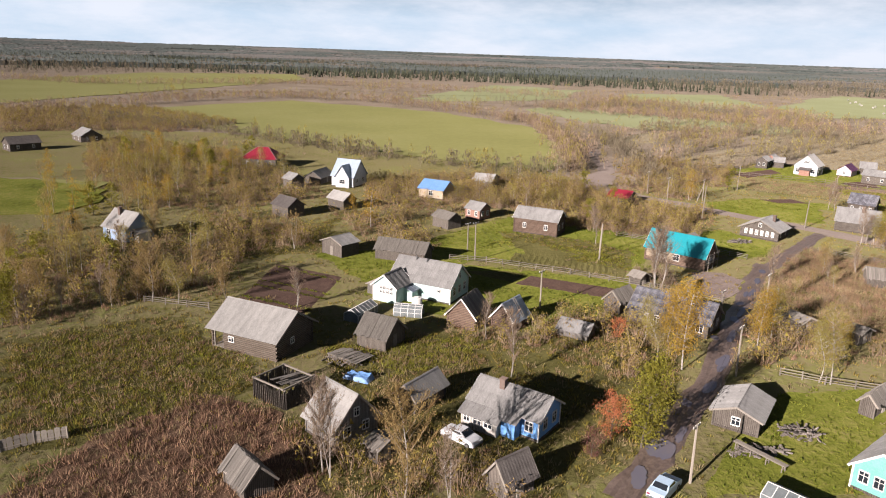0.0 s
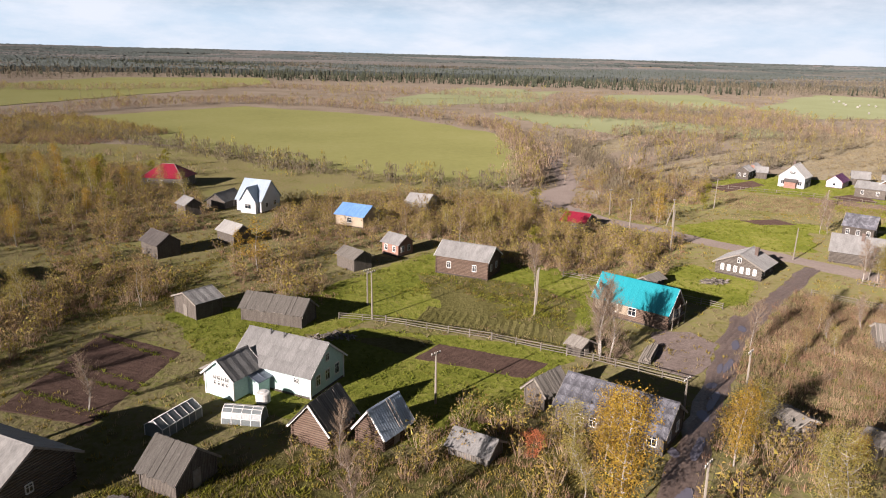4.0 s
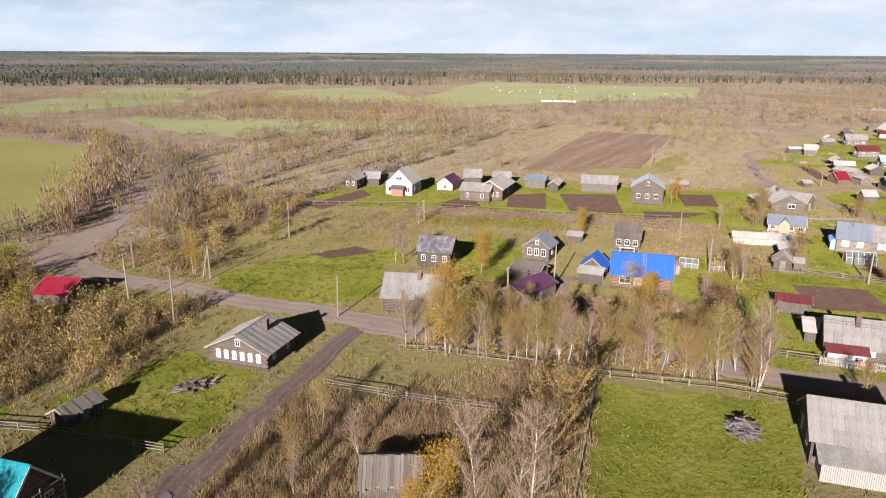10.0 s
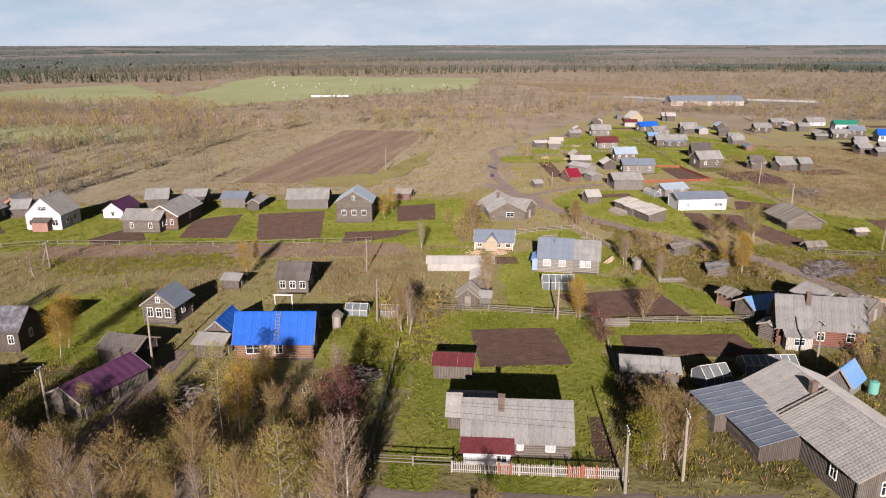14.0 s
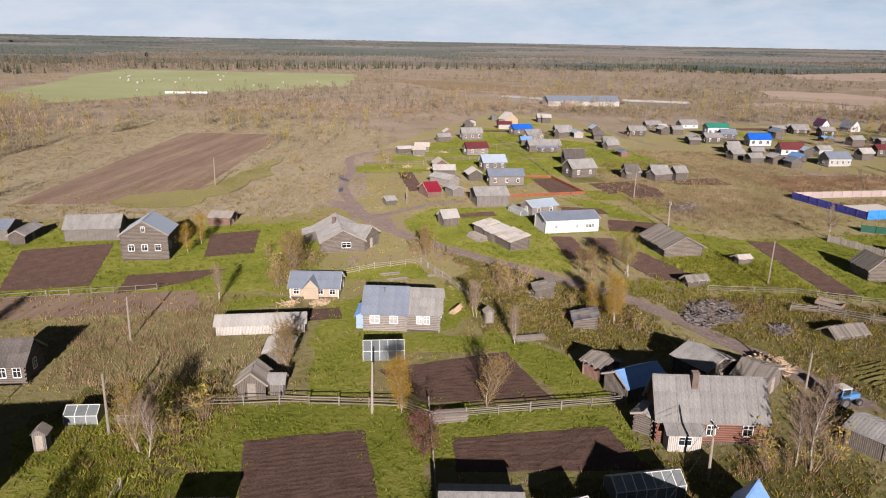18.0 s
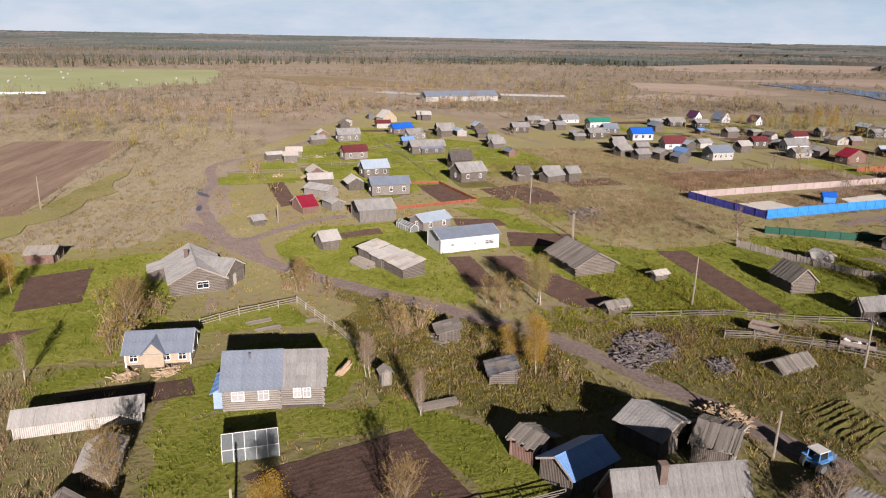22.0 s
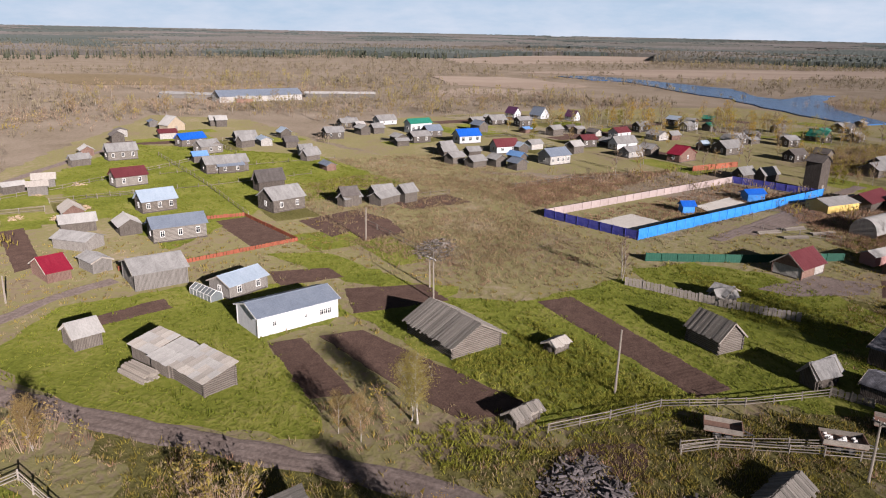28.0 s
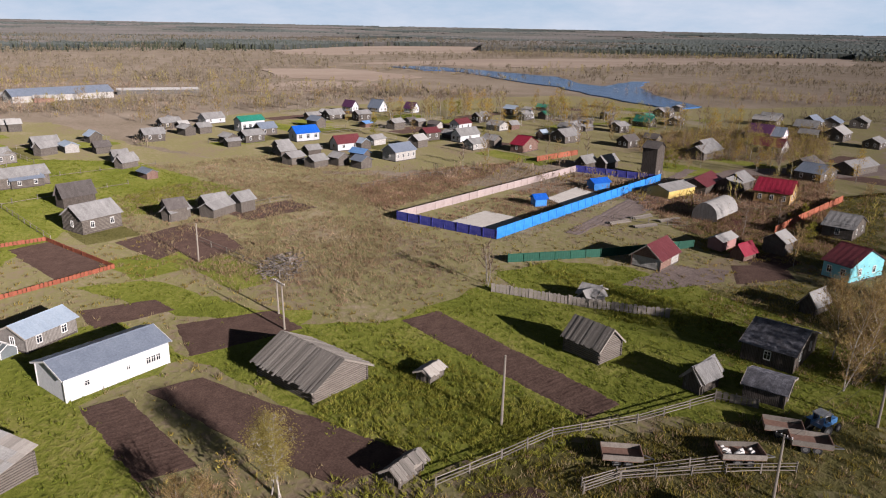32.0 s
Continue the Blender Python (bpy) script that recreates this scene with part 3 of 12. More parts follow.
def soil(c, rows, label="dark dug vegetable plot with low furrows", material=None, high=0.028, name="garden_bed", category="garden bed"):
    """A dug bed between four corners, with ridges along its first side."""
    (ax, ay), (bx, by), (cx, cy), (dx, dy) = c
    la = math.hypot(bx - ax, by - ay)
    lb = math.hypot(dx - ax, dy - ay)
    nv = max(4, int(lb / rows)) * 4
    nu = max(4, int(la / max(0.8, rows / 2)))
    vs, fs = [], []
    for j in range(nv + 1):
        for i in range(nu + 1):
            u, v = i / nu, j / nv
            x = (ax * (1 - u) + bx * u) * (1 - v) + (dx * (1 - u) + cx * u) * v
            y = (ay * (1 - u) + by * u) * (1 - v) + (dy * (1 - u) + cy * u) * v
            edge = i in (0, nu) or j in (0, nv)
            w = noise.noise((x * 0.8, y * 0.8, 3.1))
            z = -0.02 if edge else 0.06 + high * (0.5 + 0.5 * math.cos(j * math.pi / 2 + 0.4 * w)) * (0.6 + 0.8 * w) + 0.03 * noise.noise((x * 1.7, y * 1.7, 0))
            jx, jy = (0.25 * noise.noise((x * 0.5, y * 0.5, 9)), 0.25 * noise.noise((x * 0.5, y * 0.5, 5)))
            vs.append((x + jx, y + jy, z))
    for j in range(nv):
        for i in range(nu):
            a = j * (nu + 1) + i
            fs.append((a, a + 1, a + nu + 2, a + nu + 1))
    turn = (bx - ax) * (dy - ay) - (by - ay) * (dx - ax)
    if turn < 0:
        fs = [tuple(reversed(f)) for f in fs]
    return tagged(obj(name, vs, fs, material or M_SOIL), label, category, kind="structure")


# fields, lawns, beds and roads
LAWNS, STRAW = [], []
road([(22.4, 52.7), (28.6, 59.0), (39.3, 71.7), (46.1, 80.9), (55.8, 94.9), (72.0, 117.3), (77.4, 124.5)], 3.6, 0.050, M_MUD, "wet muddy village road with ruts")
road([(68.8, 114.0), (75.4, 120.4), (84.0, 128.9), (92.6, 137.1), (100.1, 144.2), (105.2, 148.9)], 3.4, 0.052, M_MUD, "wet muddy village road with ruts")
road([(117.8, 139.8), (111.6, 145.9), (105.7, 153.8), (100.8, 160.7), (93.7, 169.0), (86.7, 180.2), (78.5, 190.3), (72.9, 202.6)], 6, 0.064, M_TAR, "worn grey asphalt road")
patch("road", [(61.2, 207.9), (71.9, 224.3), (82.6, 238.1), (85.4, 236.9), (81.1, 220.2), (75.0, 206.5), (80.6, 190.2), (74.3, 189.8), (68.2, 198.0)], 0.075, M_TAR, "wide asphalt junction", "road")
road([(82.4, 232.5), (88.8, 257.2), (95.4, 290.7), (100.0, 315.3), (103.1, 336.1)], 6, 0.066, M_TAR, "worn grey asphalt road")
road([(106.9, 149.5), (110.3, 145.4), (121.2, 134.0), (135.9, 121.0), (144.1, 108.3), (152.8, 98.3), (160.1, 90.9), (167.2, 83.2)], 6, 0.068, M_TAR, "worn grey asphalt road")
road([(260.7, 199.5), (258.0, 191.9), (252.4, 179.6), (248.2, 167.7), (247.1, 163.5), (244.7, 148.4), (242.9, 134.6), (241.8, 123.3), (239.3, 112.8), (234.7, 102.5), (230.1, 92.8), (225.9, 85.8), (224.1, 81.4)], 3.6, 0.065, M_DIRT, "packed grey dirt road")
road([(253.7, 180.7), (261.6, 193.2), (272.1, 206.5), (284.3, 217.7), (294.9, 224.7), (308.6, 238.6), (320.2, 244.3), (337.2, 244.2), (358.9, 247.9), (392.3, 252.2)], 3.0, 0.067, M_DIRT, "packed grey dirt road")
road([(253.7, 180.7), (263.7, 180.3), (274.2, 179.0), (282.5, 175.2)], 3.0, 0.069, M_DIRT, "packed grey dirt road")
patch("road", [(259.5, 190.5), (256.0, 185.5), (258.5, 182.0), (257.5, 178.5), (252.0, 172.0), (249.5, 172.0), (251.7, 178.2), (255.3, 186.2)], 0.08, M_DIRT, "trodden dirt junction", "road")
soil([(177.7, 130.7), (187.2, 122.3), (179.1, 113.4), (169.6, 121.5)], 0.7)
soil([(168.6, 105.3), (170.3, 103.9), (164.5, 98.5), (162.4, 100.1)], 0.7)
soil([(190.6, 114.8), (202.9, 103.0), (197.8, 96.3), (186.1, 111.0)], 0.7)
soil([(197.7, 130.6), (212.2, 120.8), (204.5, 110.2), (194.8, 120.9)], 0.7)
soil([(288.0, 110.6), (291.9, 104.7), (265.8, 86.6), (262.4, 91.7)], 0.7)
soil([(265.7, 143.0), (268.7, 139.1), (255.8, 127.8), (253.3, 133.1)], 0.7)
patch("garden_bed", [(269.3, 137.2), (272.5, 132.3), (256.9, 108.9), (252.4, 115.1), (257.3, 122.9)], 0.067, M_SOIL, "dark dug vegetable plot", "garden bed", 1.5, 0.3)
soil([(287.2, 139.9), (292.2, 127.0), (285.9, 122.4), (277.6, 135.3)], 0.7)
soil([(292.0, 154.2), (296.4, 144.6), (292.6, 140.7), (285.6, 149.8)], 0.7)
soil([(267.1, 170.3), (277.6, 163.6), (274.4, 160.3), (265.9, 166.5)], 0.7)
soil([(318.8, 177.4), (324.5, 172.6), (311.2, 156.8), (303.5, 162.2)], 0.7)
soil([(301.5, 212.8), (305.7, 209.9), (286.5, 190.8), (282.1, 192.7)], 0.7)
soil([(323.1, 152.1), (330.2, 143.2), (320.5, 137.3), (312.6, 144.2)], 0.7)
soil([(194.6, 213.6), (208.5, 204.9), (192.7, 185.0), (182.1, 193.7)], 0.7)
soil([(171.6, 206.2), (182.1, 219.4), (193.1, 216.6), (178.7, 198.6)], 0.7)
soil([(223.1, 196.7), (232.3, 191.4), (220.5, 179.4), (212.6, 184.8)], 0.7)
soil([(157.7, 218.3), (172.4, 223.8), (166.6, 209.2), (157.6, 211.9)], 0.7)
soil([(127.7, 233.1), (149.7, 246.1), (148.7, 236.9), (129.3, 225.8)], 0.7)
soil([(203.4, 174.8), (192.4, 178.8), (198.5, 186.0), (212.3, 175.5)], 0.7)
soil([(112.3, 188.7), (123.3, 189.9), (125.6, 183.7), (115.1, 183.5)], 0.7)
soil([(25.3, 112.7), (29.9, 117.7), (43.1, 110.4), (38.5, 105.6)], 0.7)
soil([(311.3, 54.6), (311.3, 44.7), (304.4, 46.5), (301.8, 58.0)], 0.7)
soil([(323.6, 161.3), (336.3, 152.4), (330.1, 142.9), (313.6, 150.7)], 0.7)
soil([(315.0, 50.6), (320.4, 41.0), (312.7, 41.1), (305.2, 51.5)], 0.7)
soil([(26.8, 125.5), (29.8, 132.6), (47.0, 122.5), (45.2, 116.2)], 1.1, "rows of withered olive vegetables", M_ROUGH, 0.14)
soil([(17.0, 119.9), (26.1, 120.2), (29.2, 118.2), (25.3, 113.5)], 1.1, "rows of withered olive vegetables", M_ROUGH, 0.14)
LAWNS.append([(165.3, 128.3), (138.6, 105.1), (153.4, 109.6), (150.9, 94.2), (178.3, 107.3), (194.5, 120.1), (178.2, 134.5)])
LAWNS.append([(171.8, 133.4), (181.8, 136.8), (191.2, 125.3), (207.3, 104.1), (199.1, 97.2), (183.8, 116.2)])
LAWNS.append([(199.1, 141.4), (205.2, 138.6), (192.8, 126.7), (187.7, 132.1)])
LAWNS.append([(204.3, 138.3), (216.4, 122.8), (214.1, 105.1), (207.1, 104.1), (204.4, 109.8), (212.0, 121.1)])
LAWNS.append([(255.6, 173.5), (270.6, 175.8), (281.8, 164.5), (288.0, 146.7), (277.6, 135.3), (266.6, 143.4), (254.0, 133.3), (246.6, 129.1), (245.1, 151.4), (250.4, 165.7)])
LAWNS.append([(277.6, 135.3), (287.0, 123.1), (287.9, 112.4), (302.0, 96.6), (279.5, 76.1), (267.9, 79.9), (259.9, 95.9), (253.2, 108.2), (265.1, 120.3)])
LAWNS.append([(123.3, 118.3), (101.6, 97.2), (118.4, 89.2), (139.5, 102.8)])
LAWNS.append([(94.2, 184.1), (110.5, 190.5), (124.5, 179.3), (114.0, 159.7), (100.8, 160.7), (92.1, 177.0)])
LAWNS.append([(66.0, 146.0), (83.1, 152.1), (84.3, 147.9), (89.0, 140.3), (81.0, 130.3), (75.2, 128.5), (68.0, 136.4)])
LAWNS.append([(133.2, 243.3), (158.8, 257.4), (199.4, 231.9), (224.6, 204.9), (247.4, 185.0), (213.1, 157.2), (176.6, 195.3), (134.3, 229.2)])
LAWNS.append([(-0.3, 108.2), (19.4, 124.0), (48.0, 113.9), (35.5, 97.5), (25.1, 91.0), (4.9, 101.6)])
LAWNS.append([(-8.9, 131.1), (6.3, 135.4), (34.7, 164.0), (62.9, 145.9), (51.7, 120.6), (23.2, 127.7), (-0.3, 114.0)])
LAWNS.append([(49.0, 71.3), (63.2, 72.2), (47.3, 51.3), (30.6, 52.2), (36.6, 59.6)])
LAWNS.append([(355.7, 241.5), (404.8, 249.7), (402.1, 185.2), (361.9, 143.8), (335.3, 171.9), (299.1, 175.6), (332.8, 222.5)])
LAWNS.append([(308.2, 94.6), (311.2, 73.2), (275.4, 51.1), (260.5, 61.2), (263.2, 87.6)])
LAWNS.append([(199.8, 143.4), (205.9, 139.9), (211.2, 130.7), (210.3, 126.2), (217.8, 126.3), (214.1, 119.8), (204.2, 130.3), (199.7, 132.9), (195.1, 129.1), (190.1, 134.0)])
LAWNS.append([(199.7, 162.5), (204.1, 162.7), (208.2, 157.7), (207.1, 155.8), (201.0, 158.4), (195.6, 158.8)])
LAWNS.append([(223.7, 161.3), (234.1, 153.5), (230.0, 144.4), (219.2, 156.8)])
LAWNS.append([(199.5, 143.0), (211.0, 150.5), (221.0, 148.0), (229.0, 140.0), (222.0, 130.5), (213.0, 131.0), (206.0, 140.0)])
LAWNS.append([(155.9, 135.9), (159.7, 123.5), (171.0, 135.8), (179.0, 142.0), (166.0, 150.0)])
LAWNS.append([(132.0, 162.0), (131.0, 174.0), (140.0, 186.0), (154.5, 183.7), (150.0, 170.0), (146.0, 160.0), (138.0, 152.0)])
LAWNS.append([(307.6, 94.4), (314.2, 83.9), (309.1, 71.9), (299.3, 63.8), (284.4, 54.3), (281.0, 62.0), (290.6, 73.7), (302.8, 86.2)])
LAWNS.append([(300.7, 158.1), (303.9, 147.9), (291.9, 129.5), (292.3, 122.4), (286.5, 123.4), (290.4, 140.4)])
LAWNS.append([(115.3, 183.4), (126.5, 173.6), (130.3, 183.3), (116.9, 191.6)])
patch("meadow", [(-126.1, 436.0), (-52.8, 531.9), (45.5, 465.3), (90.6, 377.0), (82.8, 286.1), (64.8, 234.7), (32.4, 250.3), (2.0, 276.5), (-88.1, 356.0), (-144.6, 384.4)], 0.270, M_MEADOW, "even green mown meadow", "field", 12, 3)
patch("meadow", [(-350.6, 577.9), (-271.1, 956.9), (-99.2, 1050.1), (-68.4, 881.1), (-151.7, 629.9), (-210.0, 452.4)], 0.274, M_MEADOW, "even green mown meadow", "field", 12, 3)
patch("meadow", [(49.0, 633.3), (162.0, 893.5), (223.0, 856.9), (184.1, 702.0)], 0.278, M_PALEF, "pale olive mown field", "field", 12, 3)
patch("meadow", [(115.6, 502.8), (147.4, 542.9), (258.6, 406.6), (225.4, 373.3), (130.5, 414.4)], 0.282, M_PALEF, "pale olive mown field", "field", 12, 3)
patch("meadow", [(141.4, 434.6), (174.3, 498.4), (258.9, 401.0), (237.1, 379.0), (152.2, 380.3)], 0.286, M_PALEF, "pale olive mown field", "field", 12, 3)
patch("meadow", [(355.1, 598.2), (485.0, 735.3), (599.2, 775.3), (655.2, 566.4), (587.9, 499.1), (442.2, 508.6), (312.9, 495.7)], 0.290, M_PALEF, "pale olive mown field", "field", 12, 3)
patch("meadow", [(-90.2, 166.4), (-87.9, 205.7), (-68.7, 199.5), (-66.7, 172.3)], 0.294, M_MEADOW, "even green mown meadow", "field", 12, 3)
STRAW.append([(115.7, 329.3), (153.0, 369.6), (159.2, 355.8), (111.8, 292.7)])
patch("dry_meadow", [(115.7, 329.3), (153.0, 369.6), (159.2, 355.8), (111.8, 292.7)], 0.0150, M_STRAW, "smooth straw-coloured dry meadow", "field", 8, 3)
STRAW.append([(125.9, 271.8), (192.8, 325.9), (195.3, 311.2), (127.4, 251.1)])
patch("dry_meadow", [(125.9, 271.8), (192.8, 325.9), (195.3, 311.2), (127.4, 251.1)], 0.0170, M_STRAW, "smooth straw-coloured dry meadow", "field", 8, 3)
STRAW.append([(172.1, 268.0), (321.1, 385.8), (331.5, 371.8), (172.7, 244.6)])
patch("dry_meadow", [(172.1, 268.0), (321.1, 385.8), (331.5, 371.8), (172.7, 244.6)], 0.0190, M_STRAW, "smooth straw-coloured dry meadow", "field", 8, 3)
STRAW.append([(188.6, 251.5), (215.4, 339.7), (318.5, 385.0), (377.4, 354.7), (384.8, 310.1), (360.6, 263.3), (301.7, 232.1), (259.0, 199.1), (243.6, 197.1), (228.7, 212.9), (209.5, 230.8)])
patch("dry_meadow", [(188.6, 251.5), (215.4, 339.7), (318.5, 385.0), (377.4, 354.7), (384.8, 310.1), (360.6, 263.3), (301.7, 232.1), (259.0, 199.1), (243.6, 197.1), (228.7, 212.9), (209.5, 230.8)], 0.0120, M_STRAW, "smooth straw-coloured dry meadow", "field", 8, 3)
STRAW.append([(177.6, 282.2), (201.6, 362.2), (284.5, 396.6), (359.9, 400.8), (382.5, 334.1), (372.4, 273.2), (285.1, 221.2), (248.9, 196.0), (222.0, 222.4), (193.1, 249.1)])
patch("dry_meadow", [(177.6, 282.2), (201.6, 362.2), (284.5, 396.6), (359.9, 400.8), (382.5, 334.1), (372.4, 273.2), (285.1, 221.2), (248.9, 196.0), (222.0, 222.4), (193.1, 249.1)], 0.0140, M_STRAW, "smooth straw-coloured dry meadow", "field", 8, 3)
soil([(210.1, 252.9), (315.2, 335.7), (338.2, 302.7), (235.9, 225.5)], 3.2, "brown ploughed field with long furrows", M_PLOUGH, 0.22, "ploughed_field", "field")
patch("garden_bed", [(199.9, 157.2), (210.1, 148.4), (206.9, 144.8), (197.9, 153.2)], 0.058, M_SOIL, "raked brown earth before the long shed", "garden bed", 1.5, 0.3)
road([(124.5, 133.5), (129.1, 137.5), (132.4, 140.4), (136.9, 143.9), (142.3, 148.6), (146.5, 152.6)], 2.8, 0.062, M_DIRT, "dirt lane between the garden fences")
road([(330.0, 77.5), (342.6, 67.6), (356.9, 57.3), (376.2, 42.7), (395.9, 27.8)], 3.4, 0.063, M_DIRT, "dirt track along the blue fence")
patch("dug_strip", [(149.6, 219.9), (179.3, 193.4), (201.5, 170.8), (196.8, 163.3), (174.6, 184.3), (146.2, 205.8)], 0.045, M_PLOUGH, "bare brown strip before the gardens", "field", 3, 0.6)
road([(123.3, 262.8), (156.6, 288.9), (187.8, 305.3), (227.5, 336.6), (259.0, 346.4)], 3.0, 0.05, M_SAND, "pale sandy farm track")
patch("meadow", [(225.4, 236.7), (233.2, 241.6), (247.6, 234.1), (298.8, 259.1), (270.9, 235.0), (235.1, 220.7), (225.9, 228.3)], 0.24, M_YARD, "green strip beside the ploughed field", "field", 5, 2)
patch("meadow", [(704.3, 554.9), (722.0, 445.4), (667.7, 336.1), (617.1, 423.9)], 0.358, M_SAND, "pale dry grass meadow", "field", 15, 5)
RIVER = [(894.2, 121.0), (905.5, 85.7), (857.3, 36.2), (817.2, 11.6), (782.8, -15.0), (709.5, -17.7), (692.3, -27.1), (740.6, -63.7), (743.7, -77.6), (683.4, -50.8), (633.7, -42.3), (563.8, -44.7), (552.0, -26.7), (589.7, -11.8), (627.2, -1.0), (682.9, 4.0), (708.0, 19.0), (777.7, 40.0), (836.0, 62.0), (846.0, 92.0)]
patch("river", RIVER, 0.6, M_RIVER, "river between low banks, reflected blue sky painted in", "river", 15, 3)
patch("concrete_pad", [(336.5, 102.0), (347.3, 92.1), (340.2, 84.1), (330.5, 91.9)], 0.15, M_CONC, "pale concrete yard slab", "concrete pad", 3, 0.1)
patch("concrete_pad", [(359.2, 76.5), (371.4, 66.7), (362.3, 62.3), (350.6, 73.4)], 0.15, M_CONC, "pale concrete yard slab", "concrete pad", 3, 0.1)

plot_rng, PLOT_EDGES = random.Random(12), []
GARDENS = [(470, 120, 120, 90, 26), (520, 20, 90, 90, 20), (330, 215, 70, 40, 10), (420, 230, 60, 40, 8), (330, 150, 45, 35, 6), (420, 0, 70, 60, 12)]
for gx, gy, sx, sy, n in GARDENS:
    for i in range(n):
        cx, cy = gx + plot_rng.uniform(-sx / 2, sx / 2), gy + plot_rng.uniform(-sy / 2, sy / 2)
        a, u, v = radians(plot_rng.choice((42, 132)) + plot_rng.uniform(-4, 4)), plot_rng.uniform(7, 14), plot_rng.uniform(3.5, 6.5)
        c, s = math.cos(a), math.sin(a)
        kind = plot_rng.choice(((M_SOIL, "dug brown garden plot"), (M_LAWN, "green garden plot"), (M_ROUGH, "overgrown olive garden plot"), (M_STRAW, "withered straw garden plot"), (M_LAWN, "green garden plot")))
        PLOT_EDGES.append([(cx + c * p * u - s * q * v, cy + s * p * u + c * q * v) for p, q in ((-1, -1), (1, -1))])
        patch("garden_plot", [(cx + c * p * u - s * q * v, cy + s * p * u + c * q * v) for p, q in ((-1, -1), (1, -1), (1, 1), (-1, 1))], 0.012 + 0.0006 * i, kind[0], kind[1], "garden plot", 3, 0.5)

patch("meadow", [(-108.2, 204.7), (-90.6, 204.4), (-66.3, 189.7), (-63.2, 174.4), (-67.9, 162.0), (-85.3, 159.1)], 0.30, M_LAWN, "bright green meadow behind the birches", "field", 5, 1.5)
patch("village_ground", [(-168.0, 323.3), (-126.8, 342.0), (-55.2, 319.8), (12.5, 285.3), (62.3, 242.1), (64.8, 215.5), (18.9, 202.5), (-12.6, 187.9), (-52.6, 197.1), (-67.1, 192.0), (-92.1, 207.9), (-110.0, 208.1)], 0.03, M_YARD, "olive grass and gardens before the mown meadow", "ground", 5, 2)
patch("village_ground", [(432.3, 195.3), (507.3, 188.9), (576.8, 113.3), (625.0, 13.2), (561.6, -61.2), (588.8, -160.8), (328.5, 15.2), (379.6, 37.5), (410.7, 60.7), (391.3, 102.6), (389.3, 141.9)], 0.0050, M_TANYARD, "patchy village grass and bare earth", "ground", 4, 2)
patch("village_ground", [(225, 160), (243.5, 176.2), (338.6, 251.8), (414.9, 274.3), (482.5, 291.6), (480.5, 244.2), (422.5, 186.5), (395.3, 145.5), (380, 110), (360, 60), (330, 15), (270, 30), (225, 80)], 0.0060, M_TANYARD, "patchy village grass and bare earth", "ground", 4, 2)
patch("village_ground", [(-80, 60), (-95, 190), (-60, 225), (20, 225), (70, 200), (123.1, 224.7), (150, 262), (208.3, 246.3), (256.8, 192.6), (226, 161), (224, 79), (190, 55), (60, 10), (0, 30)], 0.0070, M_YARD, "patchy village grass and bare earth", "ground", 4, 2)
for i, lawn in enumerate(LAWNS):
    patch("lawn", lawn, 0.02 + 0.001 * i, M_LAWN, "short bright green grass", "lawn", 2.0, 0.8)
soil([(-15.7, 124.7), (-3.4, 116.6), (-8.5, 98.4), (-19.8, 103.0)], 0.9, "dug brown garden plot with green weedy rows")


# ---- buildings ----
def window(parent, m, w=0.9, h=1.2, trim=None, name="window", glass=None):
    """A casement: casing, cross bars and a dark pane, its outer face along +y of m."""
    g = Geo()
    c = 0.08
    g.box(-w / 2 - c, -w / 2, 0, 0.08, -c, h + c).box(w / 2, w / 2 + c, 0, 0.08, -c, h + c)
    g.box(-w / 2, w / 2, 0, 0.08, h, h + c + 0.05).box(-w / 2, w / 2, 0, 0.10, -c - 0.03, 0)
    g.box(-0.03, 0.03, 0.0, 0.05, 0, h).box(-w / 2, -0.03, 0.0, 0.05, h * 0.62, h * 0.62 + 0.05).box(0.03, w / 2, 0.0, 0.05, h * 0.62, h * 0.62 + 0.05)
    win = g.out(name, trim or M_TRIM, parent, "white painted window casing")
    win.matrix_basis = m
    pane = Geo().box(-w / 2, w / 2, -0.02, 0.02, 0, h).out("pane", glass or M_PANE, win, "white curtained pane" if glass else "dark glass pane")
    return win


def gable_walls(L, W, e, r, base=-0.3, cut=(0, 0)):
    """cut: how far each end wall stands back under the roof."""
    y = W / 2
    lo, x = -L / 2 + cut[0], L / 2 - cut[1]
    vs = [(lo, -y, base), (x, -y, base), (x, y, base), (lo, y, base), (lo, -y, e), (x, -y, e), (x, y, e), (lo, y, e), (lo, 0, r), (x, 0, r)]
    return vs, [(0, 1, 5, 4), (2, 3, 7, 6), (1, 2, 6, 9, 5), (3, 0, 4, 8, 7), (4, 5, 9, 8), (6, 7, 8, 9), (3, 2, 1, 0)]


def hip_walls(L, W, e, base=-0.3):
    x, y = L / 2, W / 2
    return Geo().box(-x, x, -y, y, base, e)


SHEETS = {}


